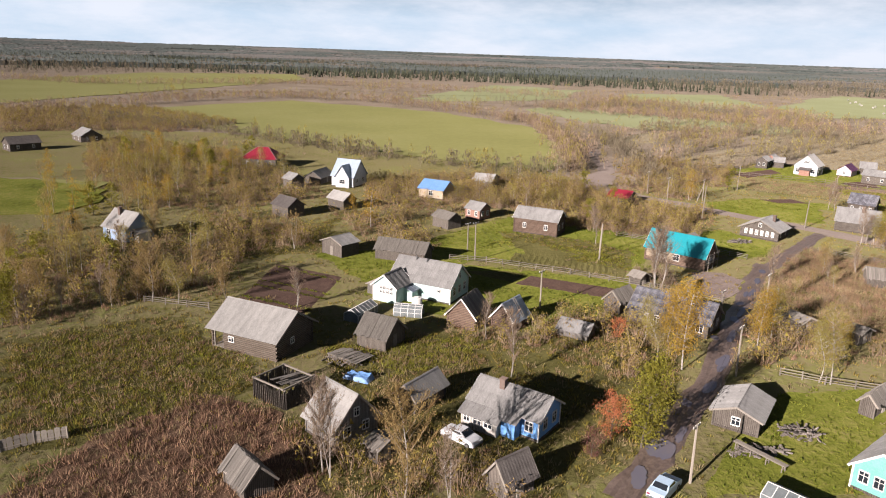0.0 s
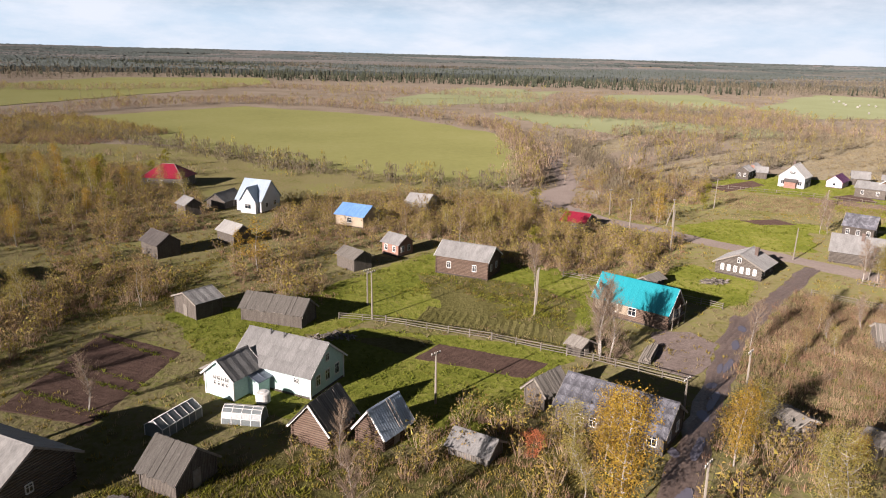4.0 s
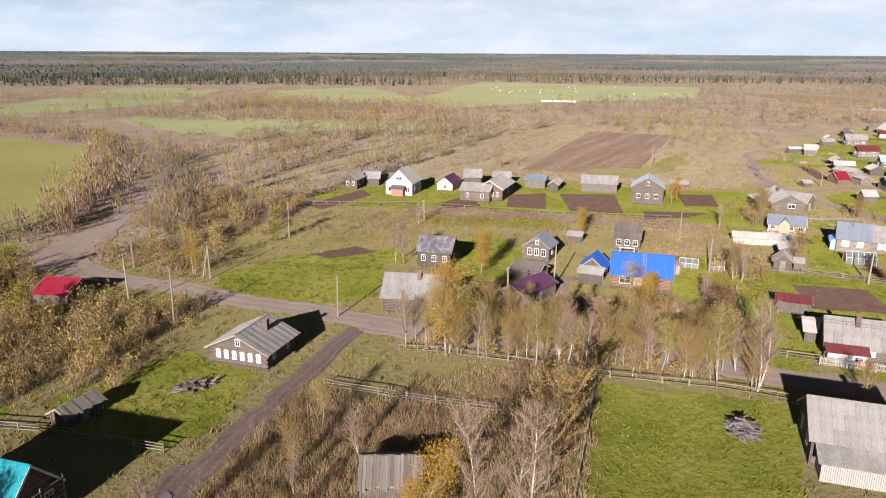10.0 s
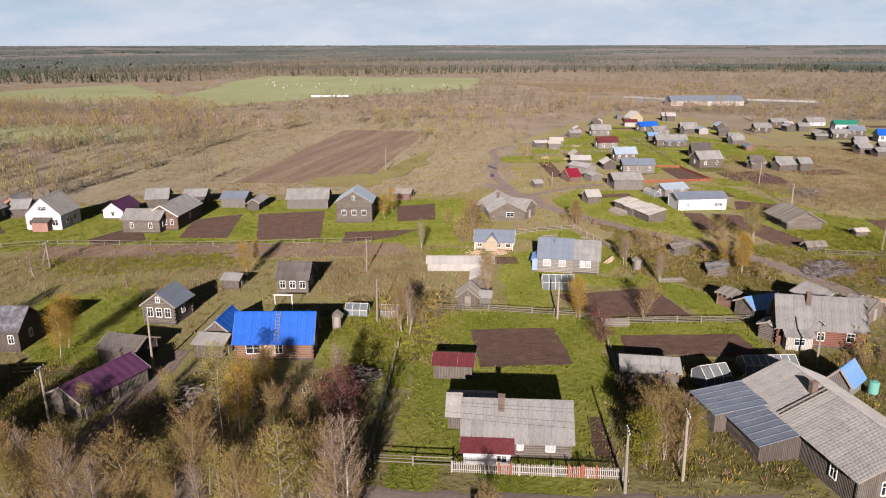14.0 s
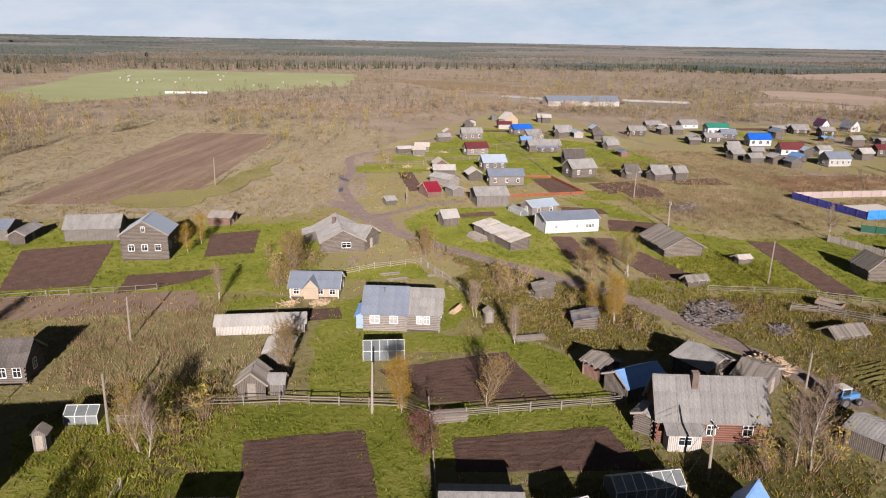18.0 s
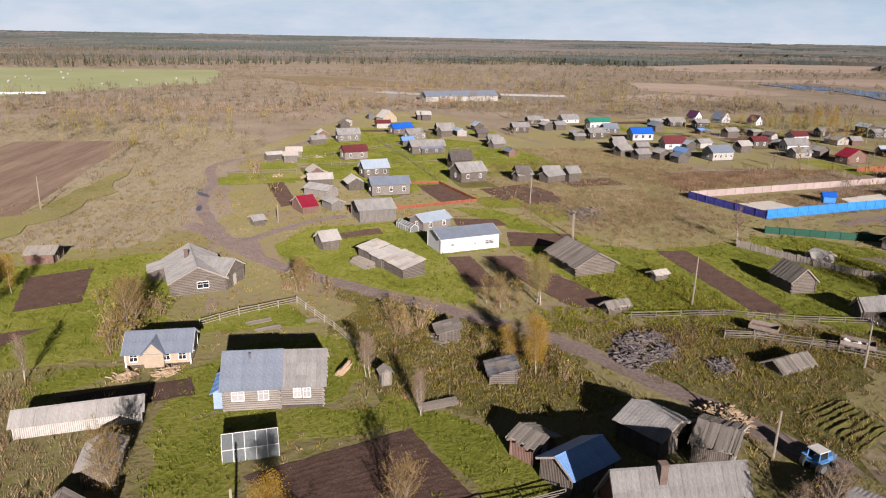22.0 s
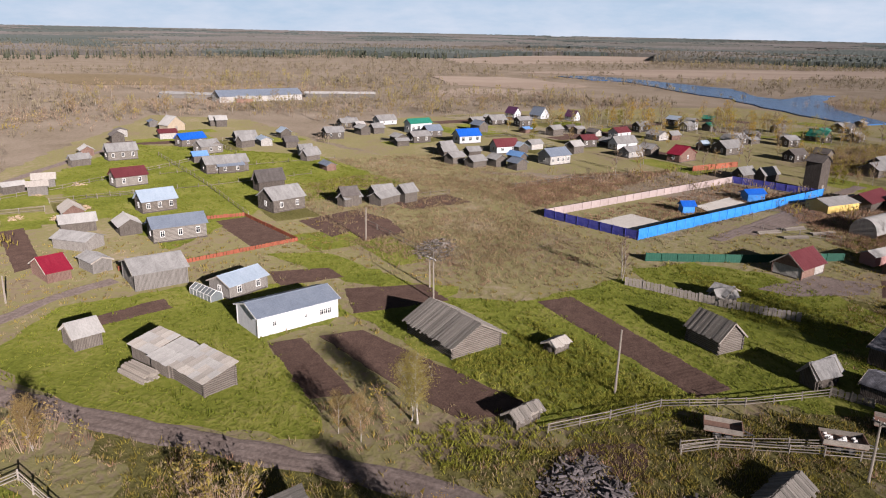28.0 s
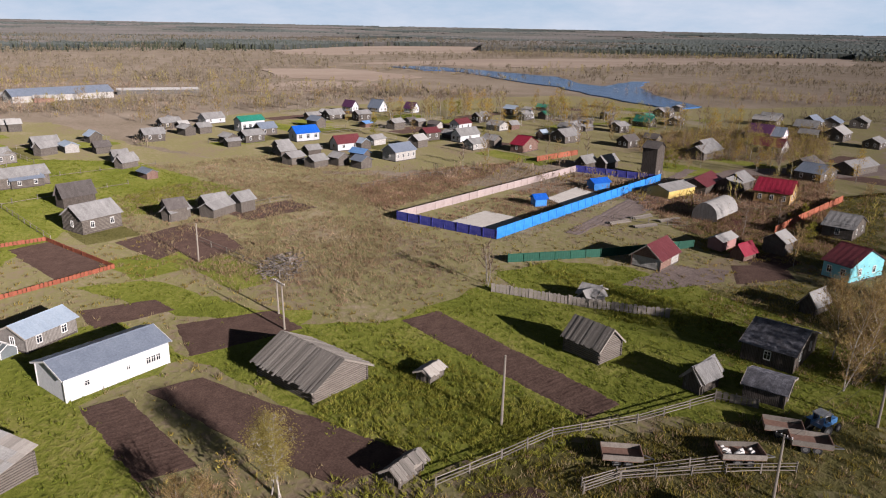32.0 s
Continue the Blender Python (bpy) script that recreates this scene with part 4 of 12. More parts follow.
def sheet_mesh(w, l, material, key):
    """One roofing sheet, lying in x (across) and y (down the slope), with ribs; shared between alike sheets."""
    k = (round(w, 2), round(l, 2), key)
    if k not in SHEETS:
        n = 6
        vs, fs = [], []
        for i in range(n + 1):
            x = -w / 2 + w * i / n
            z = 0.014 if i % 2 else 0.0
            vs += [(x, 0, z), (x, -l, z), (x, 0, z - 0.03), (x, -l, z - 0.03)]
        for i in range(n):
            a, b = 4 * i, 4 * i + 4
            fs += [(a, a + 1, b + 1, b), (a + 2, b + 2, b + 3, a + 3), (a + 1, a + 3, b + 3, b + 1)]
        me = bpy.data.meshes.new("roof_sheet")
        me.from_pydata(vs, [], fs)
        me.materials.append(material)
        SHEETS[k] = me
    return SHEETS[k]


def roof_slope(parent, L, W, e, r, ov, side, roof, near, r2):
    """One slope of a gable roof, in sheets or boards. side: +1 or -1 along y."""
    run, rise = W / 2, r - e
    pitch = math.atan2(rise, run)
    length = (W / 2 + ov * 0.9) / math.cos(pitch)
    total = L + 2 * ov * 0.8
    m = pose(0, 0, r + 0.05) @ (pose(0, 0, 0, 0, 0, 180) if side > 0 else Matrix()) @ pose(0, 0, 0, math.degrees(pitch))
    material = ROOF[roof]
    if roof in ("board", "paleboard"):
        sl = Geo().box(-total / 2 + 0.1, total / 2 - 0.1, -length + 0.15, -0.05, -0.06, -0.02).out("roof_slope", M_WOODTRIM, parent)
        sl.matrix_basis = m
        if ("board", roof) not in SHEETS:
            SHEETS["board", roof] = Geo().box(-0.5, 0.5, -1, 0, 0, 1).out("tmp", material).data
            bpy.data.objects.remove(bpy.data.objects["tmp"])
        if near <= 0:
            vs, fs, x = [], [], -total / 2
            while x < total / 2:
                w = r2.uniform(0.3, 0.45)
                b, z = r2.uniform(-0.1, 0.2), r2.uniform(0.02, 0.09)
                for q in (x, min(x + w - 0.03, total / 2)):
                    vs += [(q, 0, z), (q, -length + b, z), (q, 0, 0), (q, -length + b, 0)]
                x += w
            for i in range(len(vs) // 4 - 1):
                a, b = 4 * i, 4 * i + 4
                fs += [(a, a + 1, b + 1, b), (a + 2, b + 2, b + 3, a + 3), (a + 1, a + 3, b + 3, b + 1), (a, b, b + 2, a + 2)]
            obj("roof_boarding", vs, fs, material, sl)
            return sl
        wide = (0.24, 0.36)
        x = -total / 2
        while x < total / 2:
            w = r2.uniform(*wide)
            a, b, z = r2.uniform(-0.1, 0.06), r2.uniform(-0.25, 0.4), r2.uniform(0, 0.06)
            share("roof_board", SHEETS["board", roof], sl, pose(x + w / 2, a, z, 0, r2.uniform(-2, 2), r2.uniform(-1.2, 1.2)) @ Matrix.Diagonal((w - 0.015, length - b, 0.03, 1)))
            x += w
        return sl
    cols = max(2, round(total / 1.1))
    rows = max(1, round(length / 1.7))
    w, l = total / cols, length / rows + 0.12
    slab = Geo().box(-total / 2 + 0.03, total / 2 - 0.03, -length + 0.04, 0.0, -0.10, -0.035)
    if near >= 0:
        base = slab.out("roof_slope", M_WOODTRIM if near > 0 else material, parent)
        base.matrix_basis = m
    if near > 0:
        me = sheet_mesh(w - 0.01, l, material, roof)
        for i in range(cols):
            for j in range(rows):
                q = pose(-total / 2 + w * (i + 0.5), -j * (l - 0.12), 0.02 + 0.012 * (rows - j) + r2.uniform(0, 0.012), r2.uniform(-0.5, 0.5), r2.uniform(-0.6, 0.6), r2.uniform(-0.5, 0.5))
                share("roof_sheet", me, base, q)
    else:
        vs, fs = [], []
        for i in range(cols * 2 + 1):
            x0, z = -total / 2 + w * i / 2, (0.035 if i % 2 else 0.0)
            vs += [(x0, 0, z), (x0, -length, z), (x0, 0, -0.03), (x0, -length, -0.03)]
        for i in range(cols * 2):
            a, b = 4 * i, 4 * i + 4
            fs += [(a, a + 1, b + 1, b), (a + 2, b + 2, b + 3, a + 3), (a + 1, a + 3, b + 3, b + 1)]
        if near < 0:
            base = slab.add(vs, fs).out("roof_slope", material, parent)
            base.matrix_basis = m
        else:
            Geo().add(vs, fs).out("roof_sheet", material, base)
    return base


def hip_roof(parent, L, W, e, r, ov, roof, near):
    x, y = L / 2 + ov, W / 2 + ov
    k = max(0.4, L / 2 - W * 0.42)
    v = [(-x, -y, e - 0.1), (x, -y, e - 0.1), (x, y, e - 0.1), (-x, y, e - 0.1), (-k, 0, r), (k, 0, r)]
    for name, ids in (("roof_slope", (0, 1, 5, 4)), ("roof_slope", (2, 3, 4, 5)), ("roof_hip", (1, 2, 5)), ("roof_hip", (3, 0, 4))):
        p = [Vector(v[i]) for i in ids]
        nrm = (p[1] - p[0]).cross(p[2] - p[0]).normalized() * 0.08
        n = len(p)
        obj(name, [*p, *[q + nrm for q in p]], [tuple(reversed(range(n))), tuple(range(n, 2 * n))] + [(i, (i + 1) % n, (i + 1) % n + n, i + n) for i in range(n)], ROOF[roof], parent)
    g = Geo()
    g.bar((-k, 0, r + 0.1), (k, 0, r + 0.1), 0.22, 0.1)
    for s in (-1, 1):
        for q in (-1, 1):
            g.bar((s * x, q * y, e - 0.02), (s * k, 0, r + 0.1), 0.16, 0.08)
    g.out("ridge_cap", M_WOODTRIM, parent)


def ladder(parent, a, b, wide=0.5):
    """A wooden ladder lying from a to b."""
    a, b = Vector(a), Vector(b)
    d = b - a
    s = Vector((1, 0, 0)) * wide / 2
    g = Geo().bar(a - s, b - s, 0.07).bar(a + s, b + s, 0.07)
    n = int(d.length / 0.42)
    for i in range(1, n):
        p = a + d * i / n
        g.bar(p - s, p + s, 0.05)
    g.out("ladder", M_WOODTRIM, parent, "grey wooden roof ladder")


def annex(parent, x0, x1, y0, y1, za, zb, axis, wall, roof, wins=(), drop=0.25):
    """A lean-to on a house: the roof runs from height za at the low coordinate to zb at the high one."""
    zs = {(0, 0): za, (1, 0): zb if axis == "x" else za, (1, 1): zb, (0, 1): za if axis == "x" else zb}
    c = [((x0, x1)[i], (y0, y1)[j], zs[i, j]) for i, j in ((0, 0), (1, 0), (1, 1), (0, 1))]
    part = Geo().add([(px_, py_, -0.2) for px_, py_, q in c] + [(px_, py_, q - 0.06) for px_, py_, q in c], BOXF).out("lean_to", WALL[wall], parent)
    k, slope = 0.3, (zb - za) / ((x1 - x0) if axis == "x" else (y1 - y0))
    rv = []
    for up in (0, 0.07):
        for (px_, py_, q), (ex, ey) in zip(c, ((-k, -k), (k, -k), (k, k), (-k, k))):
            rv.append((px_ + ex, py_ + ey, q + slope * (ex if axis == "x" else ey) - 0.02 + up))
    Geo().add(rv, BOXF).out("lean_to_roof", ROOF[roof], part)
    n = max(2, int(((y1 - y0) if axis == "x" else (x1 - x0)) / 0.9))
    g = Geo()
    for i in range(n + 1):
        t = i / n
        if axis == "x":
            q = y0 - k + (y1 - y0 + 2 * k) * t
            g.bar((x0 - k, q, za - slope * k + 0.07), (x1 + k, q, zb + slope * k + 0.07), 0.06, 0.04)
        else:
            q = x0 - k + (x1 - x0 + 2 * k) * t
            g.bar((q, y0 - k, za - slope * k + 0.07), (q, y1 + k, zb + slope * k + 0.07), 0.06, 0.04)
    g.out("roof_seam", ROOF[roof], part)
    for side, u, sill, w, h in wins:
        m = {"f": pose(u, y1, sill), "b": pose(u, y0, sill, 0, 0, 180), "r": pose(x1, u, sill, 0, 0, -90), "l": pose(x0, u, sill, 0, 0, 90)}[side]
        window(part, m, w, h)
    return part


def house(name, label, x, y, yaw, L, W, e, r, wall, roof, wl=0, wg=0, near=0, ov=0.45, **opt):
    """A gabled or hipped wooden building; x runs along its ridge."""
    r2 = random.Random(int(x * 7 + y * 13))
    cat = {"house": "house", "shed": "shed", "barn": "barn"}.get(name, name.replace("_", " "))
    h = thing(name, x, y, 0, yaw, label, cat)
    wm = WALL[wall]
    hip = opt.get("hip")
    if hip:
        g = hip_walls(L, W, e)
        g.out("wall", wm, h)
        hip_roof(h, L, W, e, r, ov, roof, near)
    elif opt.get("barrel"):
        n, pts = 12, []
        for i in range(n + 1):
            a = math.pi * i / n
            pts.append((W / 2 * math.cos(a), e * 0.4 + (r - e * 0.4) * math.sin(a)))
        vs = [(sx * L / 2, q, z) for sx in (-1, 1) for q, z in pts] + [(sx * L / 2, q, -0.2) for sx in (-1, 1) for q in (W / 2, -W / 2)]
        k = n + 1
        fs = [(i, i + 1, k + i + 1, k + i) for i in range(n)]
        obj("roof_shell", vs[:2 * k], fs, ROOF[roof], h)
        obj("end_wall", vs[:k] + vs[2 * k:2 * k + 2], [tuple(range(k)) + (k + 1, k)], wm, h)
        obj("end_wall", vs[k:2 * k] + vs[2 * k + 2:], [tuple(reversed(range(k))) + (k, k + 1)], wm, h)
    else:
        vs, fs = gable_walls(L, W, e, r, cut=opt.get("cut", (0, 0)))
        obj("wall", vs, fs, wm, h)
        for side in (-1, 1):
            roof_slope(h, L, W, e, r, ov, side, roof, near, r2)
        t = L / 2 + ov * 0.8
        for sx in (-1, 1):
            for sy in (-1, 1):
                k = (W / 2 + ov * 0.9) / (W / 2)
                g = Geo().bar((sx * t, 0, r - 0.03), (sx * t, sy * W / 2 * k, r - (r - e) * k - 0.03), 0.05, 0.2)
                if near < 0:
                    continue
                g.out("barge_board", M_TRIM if opt.get("trim") else M_WOODTRIM, h)
        if roof not in ("board", "paleboard"):
            gc = Geo()
            gc.add([(-t, -0.16, r + 0.04), (t, -0.16, r + 0.04), (t, 0.16, r + 0.04), (-t, 0.16, r + 0.04), (-t, 0, r + 0.15), (t, 0, r + 0.15)],
                   [(0, 1, 5, 4), (2, 3, 4, 5), (1, 2, 5), (3, 0, 4), (3, 2, 1, 0)])
            gc.out("ridge_cap", ROOF[roof], h)
    # corner boards or log ends
    if near >= 0 and wall in ("log", "greylog", "brownlog", "redlog", "turqlog", "whitelog", "multi"):
        for sx in (-1, 1):
            for sy in (-1, 1):
                pts, z, k = [], -0.1, 0
                while z < e - 0.1:
                    pts.append((0.27 if k % 2 else 0.16, z))
                    pts.append((0.27 if k % 2 else 0.16, z + 0.24))
                    z, k = z + 0.26, k + 1
                vs = [(sx * (L / 2 - 0.1 + (q if c in (1, 2) else 0)), sy * (W / 2 - 0.1 + (0.43 - q if c in (2, 3) else 0)), zz) for q, zz in pts for c in range(4)]
                fs = [(4 * i + c, 4 * i + (c + 1) % 4, 4 * i + 4 + (c + 1) % 4, 4 * i + 4 + c) for i in range(len(pts) - 1) for c in range(4)]
                obj("log_end", vs, fs, wm, h)
    elif near >= 0:
        for sx in (-1, 1):
            for sy in (-1, 1):
                Geo().box(sx * L / 2 - 0.08, sx * L / 2 + 0.08, sy * W / 2 - 0.08, sy * W / 2 + 0.08, -0.2, e - 0.05).out("corner_board", M_TRIM if opt.get("trim") else wm, h)
    if wl or wg:
        Geo().box(-L / 2 - 0.06, L / 2 + 0.06, -W / 2 - 0.06, W / 2 + 0.06, -0.3, 0.25).out("foundation", WALL["darkplank"], h, "dark boarded footing")
    # windows
    ww = opt.get("ww", 0.78 if near > 0 else 0.66)
    wh = min(1.2 if near > 0 or ww > 0.9 else 1.0, e * 0.4)
    sill = e * 0.38
    see = opt.get("see", "fbrl")
    for s in (-1, 1):
        for i in range(wl if ("f" if s > 0 else "b") in see else 0):
            xx = (i + 0.5) * L / wl - L / 2
            window(h, pose(xx, s * W / 2, sill, 0, 0, 0 if s > 0 else 180), ww, wh)
        for i in range(wg if ("r" if s > 0 else "l") in see else 0):
            yy = ((i + 0.5) * W / wg - W / 2) * 0.86
            window(h, pose(s * L / 2, yy, sill, 0, 0, -90 if s > 0 else 90), min(ww, W / wg * 0.6), wh, glass=M_CURTAIN if opt.get("curtain") else None)
        if opt.get("attic"):
            window(h, pose(s * L / 2, 0, e + (r - e) * 0.18, 0, 0, -90 if s > 0 else 90), 0.55, min(0.8, (r - e) * 0.4))
    if not wl and not wg and not opt.get("nodoor"):
        d = Geo().box(-0.45, 0.45, 0, 0.06, 0, min(1.8, e - 0.2))
        for q in (-0.3, 0, 0.3):
            d.box(q - 0.11, q + 0.11, 0.06, 0.085, 0.02, min(1.75, e - 0.25))
        dd = d.out("door", M_WOODTRIM, h, "grey plank door")
        dd.matrix_basis = pose(0, -W / 2, 0, 0, 0, 180) if L > W else pose(-L / 2, 0, 0, 0, 0, 90)
    if opt.get("chim"):
        c = opt["chim"] if isinstance(opt["chim"], tuple) else (0.15, 0.12)
        cx, cy = c[0] * L, c[1] * W
        Geo().box(cx - 0.3, cx + 0.3, cy - 0.3, cy + 0.3, e, r + 0.6).box(cx - 0.36, cx + 0.36, cy - 0.36, cy + 0.36, r + 0.6, r + 0.75).out("chimney", M_BRICK, h, "sooty brick chimney")
    for spec in opt.get("annex", ()):
        annex(h, *spec)
    for side, u, z, w, hh, *white in opt.get("wins", ()):
        m = {"f": pose(u, W / 2, z), "b": pose(u, -W / 2, z, 0, 0, 180), "r": pose(L / 2, u, z, 0, 0, -90), "l": pose(-L / 2, u, z, 0, 0, 90)}[side]
        window(h, m, w, hh, glass=M_CURTAIN if white else None)
    for side, u in opt.get("ladders", ()):
        k = (r - e) / (W / 2)
        ladder(h, (u, side * (W / 2 + 0.3), e - 0.3 * k + 0.22), (u, side * 0.15, r + 0.2))
    for px_, py_ in opt.get("pipes", ()):
        zt = r - abs(py_) * (r - e) / (W / 2)
        Geo().tube([(px_, py_, zt - 0.1), (px_, py_, zt + 0.7)], [0.1, 0.1], 8).tube([(px_, py_, zt + 0.72), (px_, py_, zt + 0.8)], [0.16, 0.04], 8).out("stove_pipe", M_METAL, h, "dull metal stove pipe")
    for side, u0, u1, z0, z1, mw in opt.get("bands", ()):
        if side in "fb":
            sy = 1 if side == "f" else -1
            Geo().box(u0, u1, min(sy * W / 2, sy * (W / 2 + 0.04)), max(sy * W / 2, sy * (W / 2 + 0.04)), z0, z1).out("cladding", WALL[mw], h)
        else:
            sx = 1 if side == "r" else -1
            Geo().box(min(sx * L / 2, sx * (L / 2 + 0.04)), max(sx * L / 2, sx * (L / 2 + 0.04)), u0, u1, z0, z1).out("cladding", WALL[mw], h)
    for end in (0, 1):
        ln = opt.get("cut", (0, 0))[end]
        if ln:
            sx = -1 if end == 0 else 1
            for sy in (-1, 1):
                Geo().box(sx * (L / 2 - 0.2) - 0.09, sx * (L / 2 - 0.2) + 0.09, sy * (W / 2 - 0.15) - 0.09, sy * (W / 2 - 0.15) + 0.09, -0.2, e - 0.05).out("porch_post", M_WOODTRIM, h)
            g = Geo().bar((sx * (L / 2 - 0.2), -W / 2 + 0.2, 1.0), (sx * (L / 2 - 0.2), W / 2 - 0.2, 1.0), 0.08)
            g.box(min(sx * L / 2, sx * (L / 2 - ln)), max(sx * L / 2, sx * (L / 2 - ln)), -W / 2, W / 2, 0.1, 0.25)
            for i in range(7):
                q = -W / 2 + 0.5 + (W - 1) * i / 6
                g.bar((sx * (L / 2 - 0.2), q, 0.25), (sx * (L / 2 - 0.2), q, 1.0), 0.06)
            g.out("porch_deck", M_WOODTRIM, h, "open plank porch with railing")
    if opt.get("lean"):
        sy, x0, x1, dep, mw = opt["lean"]
        y0 = sy * W / 2
        y1 = sy * (W / 2 + dep)
        g = Geo()
        hh = e - 0.25
        g.add([(x0, y0, 0), (x1, y0, 0), (x1, y1, 0), (x0, y1, 0), (x0, y0, e + 0.05), (x1, y0, e + 0.05), (x1, y1, hh - 0.4), (x0, y1, hh - 0.4)], BOXF)
        g.out("porch", WALL[mw], h)
        g = Geo()
        g.add([(x0 - 0.2, y0, e + 0.1), (x1 + 0.2, y0, e + 0.1), (x1 + 0.2, y1 + sy * 0.3, hh - 0.5), (x0 - 0.2, y1 + sy * 0.3, hh - 0.5),
               (x0 - 0.2, y0, e + 0.16), (x1 + 0.2, y0, e + 0.16), (x1 + 0.2, y1 + sy * 0.3, hh - 0.44), (x0 - 0.2, y1 + sy * 0.3, hh - 0.44)], BOXF)
        g.out("porch_roof", ROOF[roof], h)
        n = max(1, int((x1 - x0) / 1.6))
        for i in range(n):
            window(h, pose(x0 + (i + 0.5) * (x1 - x0) / n, y1, 0.8, 0, 0, 0 if sy > 0 else 180), 0.8, 0.9)
    if opt.get("cross"):
        sy, cx, cw, dep, ch = opt["cross"]
        y0, y1 = 0, sy * (W / 2 + dep)
        g = Geo()
        g.add([(cx - cw / 2, y0, 0), (cx + cw / 2, y0, 0), (cx + cw / 2, y1, 0), (cx - cw / 2, y1, 0), (cx - cw / 2, y0, e), (cx + cw / 2, y0, e), (cx + cw / 2, y1, e), (cx - cw / 2, y1, e), (cx, y0, ch), (cx, y1, ch)],
              [(0, 3, 7, 4), (1, 5, 6, 2), (2, 6, 9, 7, 3), (4, 7, 9, 8), (5, 8, 9, 6)])
        g.out("cross_wing", wm, h)
        for q in (-1, 1):
            a = [(cx, y0, ch + 0.06), (cx, y1 + sy * 0.4, ch + 0.06), (cx + q * (cw / 2 + 0.35), y1 + sy * 0.4, e - (ch - e) * 0.35 / (cw / 2) + 0.06), (cx + q * (cw / 2 + 0.35), y0, e - (ch - e) * 0.35 / (cw / 2) + 0.06)]
            g2 = Geo()
            g2.add([*a, *[(p[0], p[1], p[2] + 0.07) for p in a]], BOXF)
            g2.out("wing_roof", ROOF[roof], h)
        if opt.get("cross_win"):
            window(h, pose(cx, y1, sill, 0, 0, 0 if sy > 0 else 180), min(1.6, cw * 0.5), wh)
    return h


def lean_shed(label, corner, yaw, L, D, low, high, wall, roof, r2, patched=0.5):
    """A shed with one slope: x runs along the low eave from the corner, the roof rises towards -y."""
    h = thing("shed", corner[0], corner[1], 0, yaw, label, "shed")
    vs = [(0, 0, -0.2), (L, 0, -0.2), (L, -D, -0.2), (0, -D, -0.2), (0, 0, low), (L, 0, low), (L, -D, high), (0, -D, high)]
    obj("wall", vs, [(0, 1, 2, 3), (4, 7, 6, 5), (0, 4, 5, 1), (1, 5, 6, 2), (2, 6, 7, 3), (3, 7, 4, 0)], WALL[wall], h)
    for x, y, t in ((0, 0, low), (L, 0, low), (L, -D, high), (0, -D, high)):
        if not wall.endswith("log"):
            continue
        pts = [(0.16 if k % 2 else 0.09, 0.13 * k - 0.1 * (k % 2)) for k in range(int(t / 0.13))]
        vs = [(x + sx * q, y + sy * (0.25 - q), z) for q, z in pts for sx, sy in ((-1, -1), (1, -1), (1, 1), (-1, 1))]
        obj("log_end", vs, [(4 * i + c, 4 * i + (c + 1) % 4, 4 * i + 4 + (c + 1) % 4, 4 * i + 4 + c) for i in range(len(pts) - 1) for c in range(4)], WALL[wall], h)
    pitch = math.degrees(math.atan2(high - low, D))
    run = math.hypot(D, high - low) + 0.7
    cols, rows = max(2, round((L + 0.6) / 1.0)), max(2, round(run / 1.3))
    w, l = (L + 0.6) / cols, run / rows
    base = Geo().box(-0.25, L + 0.25, -run + 0.3, 0.28, -0.02, 0.05).out("roof_slope", M_WOODTRIM, h)
    base.matrix_basis = pose(0, 0, low + 0.02, -pitch)
    for i in range(cols):
        for j in range(rows):
            me = sheet_mesh(w + 0.04, l + 0.1, ROOF[roof[r2.random() < patched]], roof[r2.random() < patched])
            share("roof_sheet", me, base, pose(-0.3 + w * (i + 0.5), 0.37 - l * j + r2.uniform(-0.05, 0.05), 0.07 + 0.02 * (j % 2), r2.uniform(-1.2, 1.2), r2.uniform(-1, 1), r2.uniform(-1.5, 1.5)))
    return h


shed_rng = random.Random(4)
# the village, house by house
house("barn", "dark log barn with pale grey sheet roof", -13.0, 88.3, 149, 10.0, 7.6, 3.1, 5.5, "log", "pale", 0, 0, 0, ov=0.8, cut=(0, 1.7), wins=[('f', 2.0, 1.3, 0.8, 0.6), ('l', 0.5, 1.4, 0.6, 0.7)], nodoor=1)
house("house", "mint-white painted house with grey corrugated roof", 10.6, 108.3, 148, 10.6, 6.7, 3.0, 5.6, "mint", "slate", 0, 3, 1, wins=[('f', 2.4, 1.2, 1.0, 1.1), ('f', -3.4, 1.7, 0.5, 0.5), ('f', 0.6, 1.3, 0.6, 0.6)], pipes=[(2.2, 0.4), (0.3, 0.5)], attic=1, trim=1, see='fl')
house("shed", "mint-white painted shed with grey corrugated roof", 4.5, 105.8, 54, 4.2, 4.2, 2.8, 4.5, "mint", "slate", 0, 0, 0, nodoor=1, wins=[('l', -1.2, 1.5, 0.4, 0.45), ('l', -1.2, 2.15, 0.4, 0.45), ('l', -0.6, 1.5, 0.4, 0.45), ('l', -0.6, 2.15, 0.4, 0.45), ('l', 0.0, 1.5, 0.4, 0.45), ('l', 0.0, 2.15, 0.4, 0.45), ('l', 0.6, 1.5, 0.4, 0.45), ('l', 0.6, 2.15, 0.4, 0.45)], annex=[(0.2, 2.0, -3.6, -2.1, 1.9, 2.4, 'y', 'mint', 'bluegrey'), (-0.2, 3.6, 2.12, 4.6, 2.3, 1.7, 'y', 'greyplank', 'paleboard')], trim=1, ww=1.0)
house("house", "silver-grey plank house with pale grey sheet roof", -2.1, 65.6, 130, 4.6, 5.5, 2.2, 5.0, "greyplank", "pale", 0, 2, 1, attic=1, see='fl')
